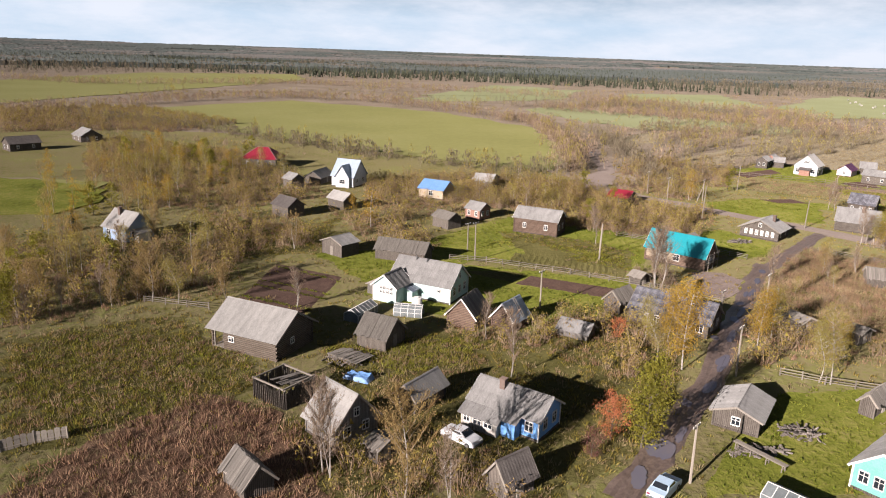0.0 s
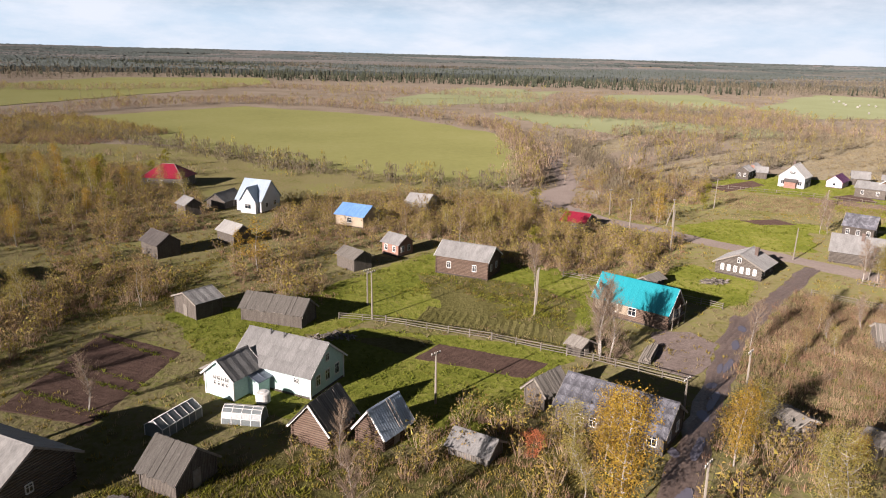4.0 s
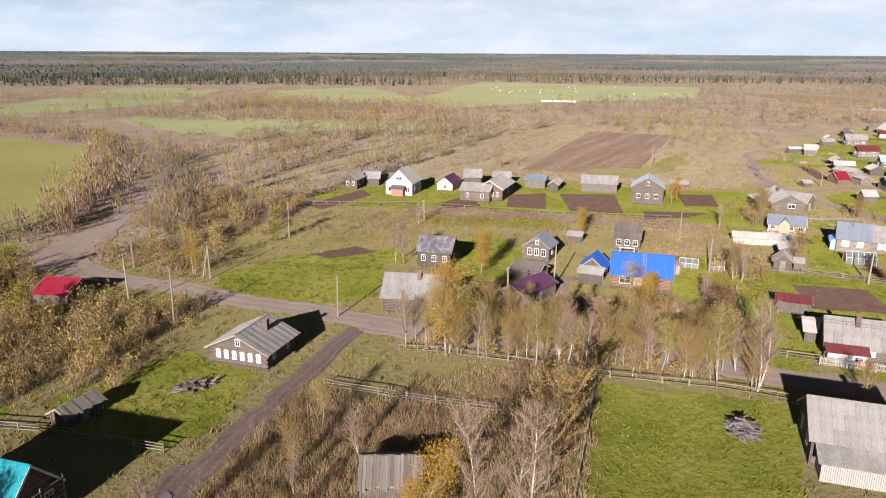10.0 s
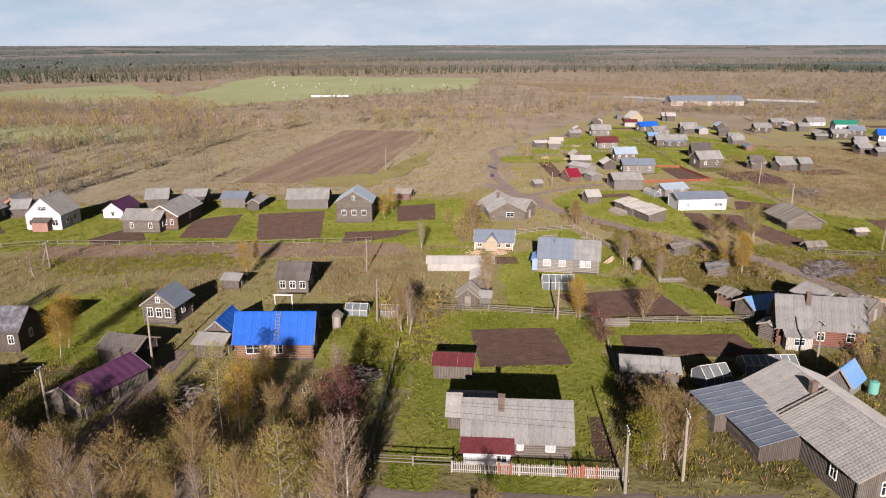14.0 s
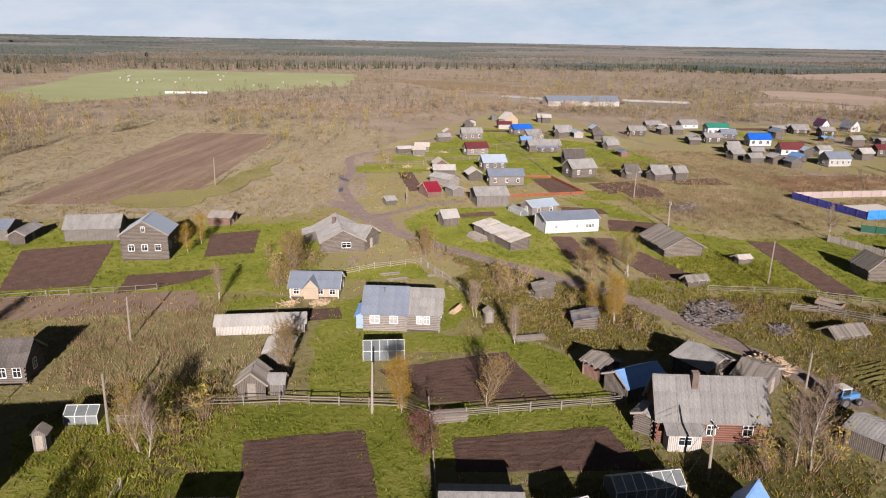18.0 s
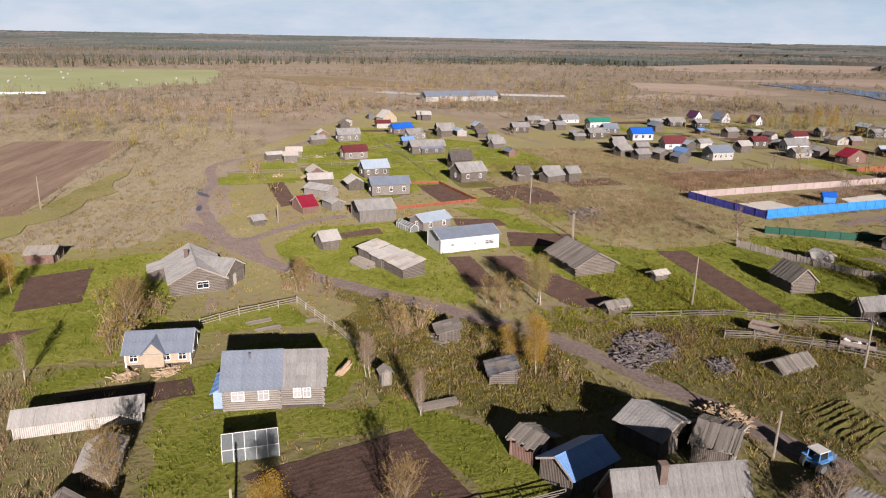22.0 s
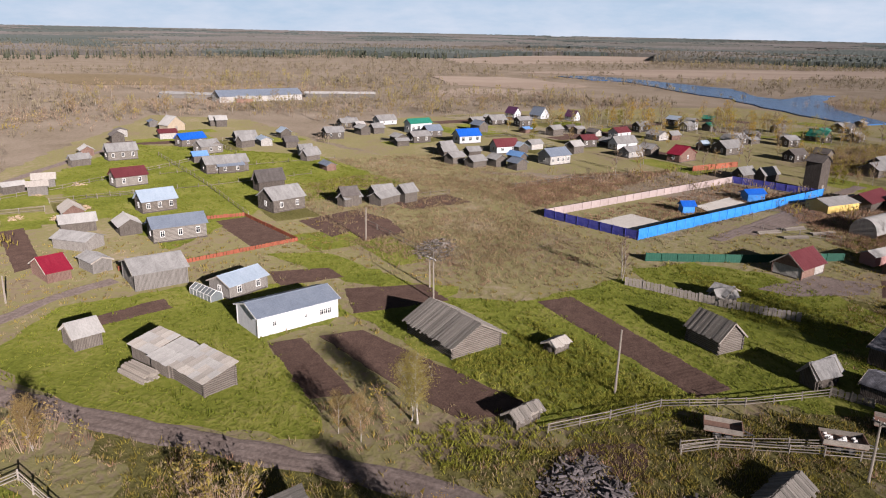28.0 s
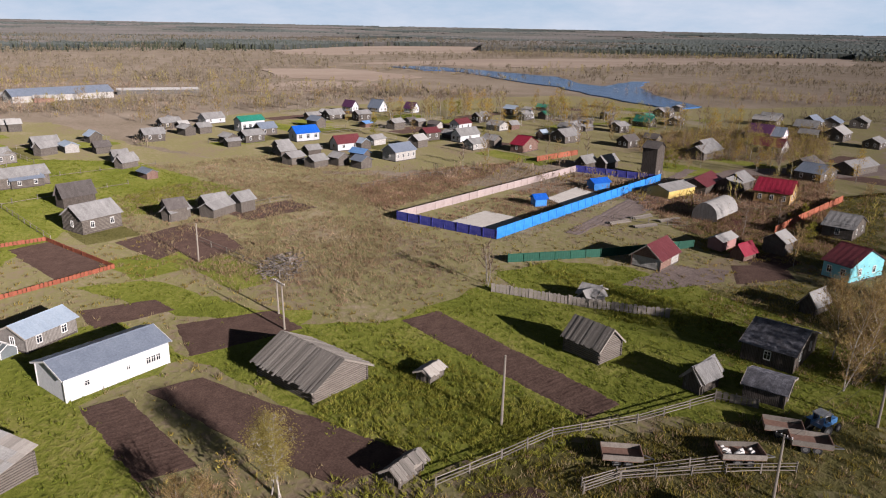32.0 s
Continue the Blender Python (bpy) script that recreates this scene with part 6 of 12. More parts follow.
house("barn", "dark plank barn with dark red metal roof", 370.3, 35.2, 139, 12.4, 6.0, 2.2, 3.8, "darkplank", "darkred", 0, 0, -1)
house("barn", "silver-grey plank barn with pale grey sheet roof", 344.0, 43.1, 134, 11.0, 5.5, 1.8, 3.8, "greyplank", "pale", 0, 0, -1, barrel=1)
house("house", "orange and ochre wooden house with crimson metal roof", 358.4, 22.4, 52, 7.7, 9.0, 3.0, 5.2, "multi", "red", 3, 2, -1, trim=1, see='fl')
house("barn", "grey plank barn with grey corrugated roof", 370.5, 26.7, 131, 10.5, 5.2, 2.4, 3.6, "plank", "slate", 0, 0, -1)
house("house", "grey plank house with grey corrugated roof", 330.4, 22.9, 43, 5.4, 9.0, 2.4, 4.2, "plank", "slate", 1, 2, -1, see='fl')
house("shed", "faded red shed with pale grey sheet roof", 321.5, 51.5, 129, 5.4, 2.7, 2.0, 2.6, "pinkbrick", "pale", 0, 0, -1)
house("shed", "ruddy plank shed with crimson metal roof", 315.3, 50.4, 124, 3.9, 2.6, 1.4, 2.8, "redplank", "red", 0, 0, -1)
house("house", "teal painted house with dark red metal roof", 305.8, 36.6, 26, 4.6, 9.0, 3.0, 5.2, "teal", "darkred", 2, 2, -1, trim=1, see='fl')
house("house", "grey plank house with blue-grey metal roof", 383.1, -1.6, 34, 6.9, 9.0, 2.6, 4.4, "plank", "bluegrey", 2, 2, -1, see='fl')
house("barn", "grey plank barn with grey corrugated roof", 394.1, -19.7, 122, 14.0, 6.0, 2.2, 3.8, "plank", "slate", 0, 0, -1)
house("barn", "grey plank barn with grey corrugated roof", 417.2, 15.0, 132, 13.3, 6.0, 2.4, 4.0, "plank", "slate", 0, 0, -1)
house("shed", "dark plank shed with grey corrugated roof", 396.8, 57.9, 132, 5.8, 3.5, 2.2, 3.8, "darkplank", "slate", 0, 0, -1)
house("shed", "dark plank shed with grey corrugated roof", 398.0, 51.6, 131, 6.5, 3.3, 2.2, 3.8, "darkplank", "slate", 0, 0, -1)
house("house", "ruddy plank house with crimson metal roof", 425.7, 70.8, 48, 4.6, 9.0, 2.6, 4.8, "redplank", "red", 1, 1, -1, see='fl')
house("house", "white sided house with grey corrugated roof", 445.2, 88.1, 129, 9.2, 4.7, 2.6, 4.6, "white", "slate", 1, 2, -1, trim=1, ww=1.0, see='fr')
house("house", "white sided house with green metal roof", 465.0, 165.8, 134, 9.7, 4.8, 4.0, 5.4, "white", "green", 4, 1, -1, trim=1, ww=1.0, see='fr')
house("house", "white sided house with royal blue metal roof", 443.3, 143.2, 128, 8.7, 5.2, 3.0, 5.0, "white", "royal", 3, 1, -1, trim=1, ww=1.0, see='fr')
house("house", "white sided house with dark red metal roof", 425.3, 127.9, 127, 8.5, 4.6, 2.6, 4.6, "white", "darkred", 2, 1, -1, trim=1, ww=1.0, see='fr')
house("house", "chalky white plank house with blue-grey metal roof", 408.9, 110.9, 134, 8.2, 5.6, 3.0, 4.8, "whiteplank", "bluegrey", 4, 1, -1, see='fr')
house("house", "grey plank house with a patched corrugated roof", 135.2, 94.0, 131, 9.8, 7.8, 3.0, 5.4, "plank", "slate", 0, 2, 1, chim=(-0.2, 0.04), see='r', nodoor=1, wins=[('f', -3.2, 1.1, 0.8, 1.0, 1)], annex=[(-2.6, 4.4, 3.92, 6.6, 2.7, 2.0, 'y', 'whiteplank', 'slate')])
house("house", "grey plank house with pale grey sheet roof", 180.9, 84.4, 53, 18.0, 9.4, 3.0, 5.2, "plank", "pale", 3, 2, 1, annex=[(4.4, 9.0, 4.72, 10.3, 3.0, 2.2, 'y', 'plank', 'bluegrey'), (-1.4, 4.3, 4.72, 9.0, 2.9, 2.0, 'y', 'darkplank', 'bluegrey')], ladders=[(1, 2.0)], chim=1, see='fl')
house("barn", "long white cattle barn with pale roof", 564.9, 277.7, 136, 47.2, 12, 3.2, 6.0, "whiteplank", "bluegrey", 0, 0, -1)
house("barn", "long ruined pale barn wall", 602.8, 242.6, 109, 41.2, 8, 2.2, 3.0, "greyplank", "pale", 0, 0, -1)
house("barn", "low pale ruined farm shed", 563.5, 318.3, 92, 31.5, 8, 2.4, 3.2, "greyplank", "slate", 0, 0, -1)
house("shed", "small orange farm outbuilding", 552.2, 279.7, 119, 8.7, 5, 2.2, 3.2, "brickish", "pale", 0, 0, -1)
house("shed", "bright blue cabin inside the fenced yard", 352.8, 79.6, 107, 2.8, 2.3, 1.9, 2.6, "bluecab", "royal", 0, 0, -1)
house("shed", "bright blue cabin inside the fenced yard", 369.8, 61.6, 114, 4.8, 2.9, 2.1, 2.8, "bluecab", "royal", 0, 0, -1)
house("house", "silver-grey plank house with grey corrugated roof", 465.5, 48.1, 42, 5.5, 4.0, 2.7, 4.0, "greyplank", "slate", 2, 2, -1, see='fl')
house("house", "dark plank house with dark felt roof", 436.4, 33.6, 132, 7.2, 4.4, 2.5, 4.0, "darkplank", "darkroof", 2, 2, -1, see='fr')
house("house", "grey plank house with grey corrugated roof", 524.1, -10.0, 132, 8.5, 5.5, 2.6, 4.1, "plank", "slate", 2, 2, -1, see='fr')
house("house", "grey plank house with grey corrugated roof", 478.7, -52.9, 45, 8.4, 6.4, 2.3, 4.6, "plank", "slate", 2, 2, -1, see='fl')
house("house", "dark plank house with grey corrugated roof", 371.6, 25.3, 132, 5.6, 4.3, 2.8, 4.3, "darkplank", "slate", 2, 2, -1, see='fr')
house("shed", "grey plank shed with dark felt roof", 442.2, 23.3, 45, 4.9, 4.0, 2.4, 3.7, "plank", "darkroof", 0, 0, -1)
house("shed", "grey plank shed with pale grey sheet roof", 318.7, 42.4, 128, 3.6, 4.0, 2.6, 3.9, "plank", "pale", 0, 0, -1)
house("shed", "grey plank shed with grey corrugated roof", 487.0, 35.6, 45, 5.1, 4.0, 2.5, 3.6, "plank", "slate", 0, 0, -1)
house("shed", "grey plank shed with blue-grey metal roof", 512.5, 19.4, 128, 5.2, 4.0, 2.4, 3.7, "plank", "bluegrey", 0, 0, -1)
house("house", "silver-grey plank house with grey corrugated roof", 505.8, 57.6, 136, 5.4, 4.1, 2.6, 3.8, "greyplank", "slate", 2, 2, -1, see='fr')
house("shed", "grey plank shed with grey corrugated roof", 456.6, -18.5, 128, 5.0, 4.0, 2.2, 3.4, "plank", "slate", 0, 0, -1)
house("house", "white sided house with plum metal roof", 530.4, 133.6, 48, 6.2, 4.0, 2.5, 4.9, "white", "purple", 2, 2, -1, see='fl')
house("house", "white sided house with blue-grey metal roof", 530.3, 121.2, 48, 7.1, 5.3, 2.2, 5.4, "white", "bluegrey", 2, 2, -1, see='fl')
house("house", "white sided house with plum metal roof", 527.4, 105.7, 48, 5.6, 4.0, 2.3, 4.7, "white", "purple", 2, 2, -1, see='fl')
house("house", "white sided house with dark red metal roof", 475.3, 87.4, 136, 7.5, 4.8, 2.5, 4.0, "white", "darkred", 2, 2, -1, see='fr')
house("house", "chalky white plank house with grey corrugated roof", 473.7, 73.3, 42, 6.7, 5.3, 2.2, 3.5, "whiteplank", "slate", 2, 2, -1, see='fl')
house("house", "white sided house with grey corrugated roof", 510.9, 56.0, 42, 5.9, 4.0, 2.6, 4.0, "white", "slate", 2, 2, -1, see='fl')
house("shed", "grey plank shed with green metal roof", 509.9, 47.5, 132, 5.5, 4.0, 2.3, 3.5, "plank", "green", 0, 0, -1)
house("house", "grey plank house with grey corrugated roof", 502.0, 138.7, 132, 7.8, 5.3, 2.2, 4.0, "plank", "slate", 2, 2, -1, see='fr')
house("house", "grey plank house with grey corrugated roof", 497.7, 126.7, 128, 6.4, 4.8, 3.0, 4.2, "plank", "slate", 2, 2, -1, see='fr')
house("house", "white sided house with grey corrugated roof", 484.8, 184.5, 136, 8.5, 5.6, 2.2, 4.0, "white", "slate", 2, 2, -1, see='fr')
house("house", "grey plank house with grey corrugated roof", 470.7, 196.4, 132, 7.3, 4.8, 2.3, 3.7, "plank", "slate", 2, 2, -1, see='fr')
house("shed", "grey plank shed with grey corrugated roof", 453.1, 185.2, 45, 5.7, 4.0, 2.6, 3.7, "plank", "slate", 0, 0, -1)
house("shed", "grey plank shed with grey corrugated roof", 457.5, 180.6, 132, 4.6, 4.0, 2.5, 3.7, "plank", "slate", 0, 0, -1)
house("house", "grey plank house with grey corrugated roof", 439.2, 192.3, 128, 6.5, 5.2, 2.6, 4.2, "plank", "slate", 2, 2, -1, see='fr')
house("shed", "grey plank shed with grey corrugated roof", 436.1, 166.8, 45, 5.3, 4.0, 2.3, 3.3, "plank", "slate", 0, 0, -1)
house("house", "grey plank house with blue-grey metal roof", 455.8, 158.4, 132, 6.4, 4.8, 2.6, 4.3, "plank", "bluegrey", 2, 2, -1, see='fr')
house("house", "grey plank house with grey corrugated roof", 439.4, 160.1, 132, 7.0, 5.0, 2.6, 4.0, "plank", "slate", 2, 2, -1, see='fr')
house("shed", "grey plank shed with grey corrugated roof", 418.4, 146.6, 132, 4.5, 4.0, 2.6, 3.9, "plank", "slate", 0, 0, -1)
house("shed", "grey plank shed with grey corrugated roof", 400.6, 140.6, 140, 5.0, 4.0, 2.3, 3.4, "plank", "slate", 0, 0, -1)
house("shed", "grey plank shed with grey corrugated roof", 396.8, 133.8, 140, 5.2, 4.0, 2.1, 3.3, "plank", "slate", 0, 0, -1)
house("shed", "grey plank shed with grey corrugated roof", 399.6, 127.8, 45, 4.4, 4.0, 2.5, 3.6, "plank", "slate", 0, 0, -1)
house("shed", "grey plank shed with blue-grey metal roof", 395.9, 121.3, 45, 4.3, 4.0, 2.3, 3.4, "plank", "bluegrey", 0, 0, -1)
house("shed", "grey plank shed with pale blue metal roof", 426.2, 122.9, 45, 4.3, 4.0, 2.5, 3.6, "plank", "skyroof", 0, 0, -1)
house("house", "grey plank house with dark red metal roof", 447.4, 100.5, 128, 6.1, 4.0, 2.9, 4.2, "plank", "darkred", 2, 2, -1, see='fr')
house("shed", "grey plank shed with pale grey sheet roof", 431.8, 104.8, 140, 5.0, 4.0, 2.7, 4.1, "plank", "pale", 0, 0, -1)
house("house", "chalky white plank house with grey corrugated roof", 429.0, 86.4, 132, 6.6, 4.6, 2.2, 3.5, "whiteplank", "slate", 2, 2, -1, see='fr')
house("house", "dark plank house with grey corrugated roof", 500.3, -49.1, 45, 8.0, 6.0, 3.0, 5.0, "darkplank", "slate", 0, 2, -1, see='l')
house("house", "grey plank house with blue-grey metal roof", 488.0, -60.0, 132, 8.5, 6.5, 3.2, 5.6, "plank", "bluegrey", 2, 0, -1, see='f')
house("house", "ruddy plank house with plum metal roof", 453.0, -21.0, 45, 8.0, 6.0, 3.4, 6.0, "redplank", "purple", 0, 2, -1, see='l')
house("house", "dark plank house with grey corrugated roof", 424.0, 12.0, 132, 8.5, 6.0, 2.6, 4.6, "darkplank", "slate", 2, 0, -1, see='f')
house("house", "dark plank house with dark felt roof", 391.3, -3.3, 128, 9.0, 6.5, 2.8, 4.8, "darkplank", "darkroof", 2, 0, -1, see='f')
house("shed", "grey plank shed with grey corrugated roof", 433.6, 80.3, 45, 5.1, 4.0, 2.7, 4.0, "plank", "slate", 0, 0, -1)
house("house", "grey plank house with grey corrugated roof", 445.9, 52.9, 128, 8.3, 6.4, 2.6, 4.6, "plank", "slate", 2, 2, -1, see='fr')
house("house", "grey plank house with grey corrugated roof", 470.3, 45.3, 128, 8.0, 5.3, 2.5, 4.1, "plank", "slate", 2, 2, -1, see='fr')
house("house", "grey plank house with grey corrugated roof", 471.8, 26.1, 128, 6.1, 4.9, 2.7, 3.9, "plank", "slate", 2, 2, -1, see='fr')
house("house", "grey plank house with green metal roof", 489.4, 10.2, 45, 7.5, 5.6, 2.3, 4.3, "plank", "green", 2, 2, -1, see='fl')
house("house", "grey plank house with grey corrugated roof", 522.9, -10.2, 45, 7.4, 5.5, 2.5, 4.2, "plank", "slate", 2, 2, -1, see='fl')
house("house", "grey plank house with grey corrugated roof", 494.1, -4.7, 140, 6.8, 5.3, 2.3, 3.6, "plank", "slate", 2, 2, -1, see='fr')
house("house", "grey plank house with pale grey sheet roof", 494.7, -44.1, 45, 9.9, 6.0, 2.9, 4.5, "plank", "pale", 2, 2, -1, see='fl')
house("house", "pink painted house with blue-grey metal roof", 452.1, -24.2, 48, 9.9, 7.7, 2.6, 5.3, "pink", "bluegrey", 2, 2, -1, see='fl')
house("house", "chalky white plank house with dark red metal roof", 427.4, -11.2, 42, 9.9, 6.3, 2.6, 4.8, "whiteplank", "darkred", 2, 2, -1, see='fl')
house("house", "grey plank house with blue-grey metal roof", 492.8, -71.6, 140, 9.9, 7.7, 2.5, 4.5, "plank", "bluegrey", 2, 2, -1, see='fr')
house("house", "grey plank house with pale grey sheet roof", 456.5, -52.1, 132, 9.9, 6.9, 2.9, 5.1, "plank", "pale", 2, 2, -1, see='fr')
house("house", "grey plank house with grey corrugated roof", 458.8, -42.5, 45, 6.5, 4.0, 2.2, 3.6, "plank", "slate", 2, 2, -1, see='fl')
house("house", "grey plank house with grey corrugated roof", 438.8, -54.8, 132, 8.3, 5.5, 2.4, 3.8, "plank", "slate", 2, 2, -1, see='fr')
house("house", "grey plank house with grey corrugated roof", 493.7, -84.6, 140, 9.9, 6.7, 2.8, 4.7, "plank", "slate", 2, 2, -1, see='fr')
house("house", "grey plank house with pale blue metal roof", 524.7, 60.2, 45, 6.1, 4.6, 2.9, 4.2, "plank", "skyroof", 2, 2, -1, see='fl')
house("house", "grey plank house with grey corrugated roof", 497.4, 77.3, 132, 6.5, 4.0, 2.7, 4.1, "plank", "slate", 2, 2, -1, see='fr')
house("shed", "grey plank shed with grey corrugated roof", 474.1, 112.5, 140, 5.9, 4.0, 2.7, 3.9, "plank", "slate", 0, 0, -1)
house("shed", "grey plank shed with blue-grey metal roof", 475.8, 142.8, 45, 6.0, 4.4, 2.9, 4.3, "plank", "bluegrey", 0, 0, -1)
house("house", "grey plank house with grey corrugated roof", 419.9, 217.7, 132, 7.0, 5.4, 2.3, 4.1, "plank", "slate", 2, 2, -1, see='fr')
house("shed", "grey plank shed with pale blue metal roof", 435.0, 209.6, 45, 4.4, 4.0, 2.4, 3.8, "plank", "skyroof", 0, 0, -1)
house("shed", "grey plank shed with pale grey sheet roof", 456.9, 245.4, 128, 4.2, 4.0, 2.9, 4.2, "plank", "pale", 0, 0, -1)
house("house", "grey log house with blue-grey metal roof", 369.5, 198.9, 132, 6.9, 5.0, 2.2, 3.5, "greylog", "bluegrey", 2, 2, -1, see='fr')
house("house", "pale log house with grey corrugated roof", 398.4, 218.2, 48, 4.9, 4.0, 2.6, 3.7, "whitelog", "slate", 2, 2, -1, see='fl')
house("shed", "grey plank shed with dark felt roof", 340.3, 155.5, 128, 3.7, 4.0, 2.8, 4.2, "plank", "darkroof", 0, 0, -1)
house("shed", "grey plank shed with grey corrugated roof", 346.2, 149.2, 132, 4.9, 4.0, 2.6, 3.8, "plank", "slate", 0, 0, -1)
house("shed", "grey plank shed with grey corrugated roof", 347.7, 143.7, 140, 3.6, 4.0, 2.6, 4.0, "plank", "slate", 0, 0, -1)
house("shed", "grey plank shed with grey corrugated roof", 394.8, 184.5, 140, 3.9, 4.0, 2.5, 3.6, "plank", "slate", 0, 0, -1)
house("house", "grey plank house with grey corrugated roof", -106.5, 288.8, 128, 9.9, 7.9, 2.4, 4.8, "plank", "slate", 2, 2, -1, see='fl')
house("house", "dark plank house with dark felt roof", -118.3, 261.2, 42, 9.9, 7.3, 2.7, 4.7, "darkplank", "darkroof", 2, 2, -1, see='bl')
house("shed", "grey plank shed with grey corrugated roof", -19.4, 197.9, 128, 4.3, 4.0, 2.8, 4.1, "plank", "slate", 0, 0, -1)
house("shed", "grey plank shed with pale grey sheet roof", -5.3, 171.8, 132, 5.8, 4.0, 2.7, 4.1, "plank", "pale", 0, 0, -1)
house("shed", "grey plank shed with weathered board roof", 18.5, 153.7, 128, 5.0, 4.0, 2.4, 3.5, "plank", "board", 0, 0, -1)
house("house", "ruddy brick house with grey corrugated roof", 26.9, 162.3, 132, 4.3, 4.0, 2.6, 3.9, "brickish", "slate", 2, 2, -1, see='fl')
house("shed", "grey plank shed with dark felt roof", -17.4, 163.5, 132, 6.0, 4.6, 2.8, 4.4, "plank", "darkroof", 0, 0, -1)
house("house", "grey plank house with grey corrugated roof", 149.0, 250.2, 45, 6.3, 4.0, 3.0, 4.3, "plank", "slate", 2, 2, -1, see='bl')
house("house", "grey log house with grey corrugated roof", 170.7, 217.9, 132, 8.0, 6.0, 3.0, 4.5, "greylog", "slate", 2, 2, -1, see='fl')
house("house", "ruddy brick house with grey corrugated roof", 156.4, 257.3, 48, 5.7, 4.2, 2.8, 4.1, "brickish", "slate", 2, 2, -1, see='bl')
house("shed", "grey plank shed with pale grey sheet roof", 457.7, 248.0, 128, 4.9, 4.0, 2.7, 4.1, "plank", "pale", 0, 0, -1)
house("shed", "grey plank shed with dark felt roof", 407.5, 258.4, 45, 5.1, 4.0, 2.7, 3.9, "plank", "darkroof", 0, 0, -1)
house("shed", "chalky white plank shed with grey corrugated roof", 371.7, 245.4, 50, 5.4, 3.2, 1.8, 2.4, "whiteplank", "slate", 0, 0, -1, nodoor=1)
house("shed", "ruddy plank shed with pale grey sheet roof", 382.3, 251.8, 45, 4.9, 3.6, 1.9, 3.0, "redplank", "pale", 0, 0, -1, nodoor=1)
house("shed", "chalky white plank shed with dark felt roof", 420.1, 265.3, 40, 4.1, 4.1, 2.3, 3.0, "whiteplank", "darkroof", 0, 0, -1, nodoor=1)
house("shed", "silver-grey plank shed with blue-grey metal roof", 447.3, 269.6, 45, 3.7, 3.0, 2.2, 2.9, "greyplank", "bluegrey", 0, 0, -1, nodoor=1)
house("shed", "chalky white plank shed with dark red metal roof", 420.7, 247.5, 132, 5.9, 4.0, 2.3, 3.3, "whiteplank", "darkred", 0, 0, -1, nodoor=1)
house("shed", "chalky white plank shed with pale blue metal roof", 417.0, 209.4, 40, 6.2, 3.9, 2.2, 3.0, "whiteplank", "skyroof", 0, 0, -1, nodoor=1)
house("shed", "grey plank shed with dark felt roof", 415.5, 199.3, 128, 4.2, 4.0, 2.2, 3.5, "plank", "darkroof", 0, 0, -1, nodoor=1)
house("shed", "chalky white plank shed with grey corrugated roof", 401.5, 188.8, 128, 4.0, 3.1, 2.1, 3.4, "whiteplank", "slate", 0, 0, -1, nodoor=1)
house("shed", "grey plank shed with light blue metal roof", 381.1, 213.9, 132, 4.0, 3.6, 2.2, 3.1, "plank", "skyblue", 0, 0, -1, nodoor=1)
house("shed", "grey plank shed with grey corrugated roof", 372.0, 205.9, 45, 4.0, 4.1, 2.0, 2.9, "plank", "slate", 0, 0, -1, nodoor=1)
house("shed", "silver-grey plank shed with pale board roof", 340.1, 232.9, 128, 4.8, 3.4, 2.1, 3.2, "greyplank", "paleboard", 0, 0, -1, nodoor=1)
house("shed", "silver-grey plank shed with pale board roof", 332.0, 228.1, 128, 4.1, 3.7, 2.3, 3.1, "greyplank", "paleboard", 0, 0, -1, nodoor=1)
house("shed", "ruddy plank shed with pale board roof", 314.4, 206.2, 45, 6.1, 3.8, 2.1, 3.4, "redplank", "paleboard", 0, 0, -1, nodoor=1)
house("shed", "grey plank shed with pale grey sheet roof", 306.6, 199.1, 132, 6.1, 3.4, 2.2, 3.3, "plank", "pale", 0, 0, -1, nodoor=1)
house("shed", "grey plank shed with pale grey sheet roof", 308.2, 189.6, 45, 5.7, 4.0, 2.0, 3.2, "plank", "pale", 0, 0, -1, nodoor=1)
house("shed", "grey plank shed with grey corrugated roof", 446.0, 193.8, 136, 6.1, 3.0, 2.2, 3.1, "plank", "slate", 0, 0, -1, nodoor=1)
house("shed", "chalky white plank shed with grey corrugated roof", 479.0, 198.5, 40, 4.2, 4.1, 2.1, 3.3, "whiteplank", "slate", 0, 0, -1, nodoor=1)
house("shed", "dark plank shed with pale grey sheet roof", 469.1, 191.2, 136, 3.6, 3.0, 1.8, 2.7, "darkplank", "pale", 0, 0, -1, nodoor=1)
house("shed", "grey plank shed with grey corrugated roof", 429.4, 164.1, 128, 4.5, 3.2, 2.0, 2.6, "plank", "slate", 0, 0, -1, nodoor=1)
house("shed", "ruddy plank shed with grey corrugated roof", 498.5, 147.0, 132, 5.9, 3.5, 2.1, 3.1, "redplank", "slate", 0, 0, -1, nodoor=1)
house("shed", "grey plank shed with pale grey sheet roof", 509.2, 142.9, 40, 4.8, 3.1, 2.3, 3.2, "plank", "pale", 0, 0, -1, nodoor=1)
house("shed", "ruddy plank shed with light blue metal roof", 477.8, 123.7, 136, 4.7, 3.7, 1.8, 2.4, "redplank", "skyblue", 0, 0, -1, nodoor=1)
house("shed", "silver-grey plank shed with dark felt roof", 490.0, 106.6, 132, 4.4, 3.0, 1.8, 2.4, "greyplank", "darkroof", 0, 0, -1, nodoor=1)
house("shed", "grey plank shed with grey corrugated roof", 413.3, 144.9, 128, 4.9, 3.9, 1.9, 3.2, "plank", "slate", 0, 0, -1, nodoor=1)
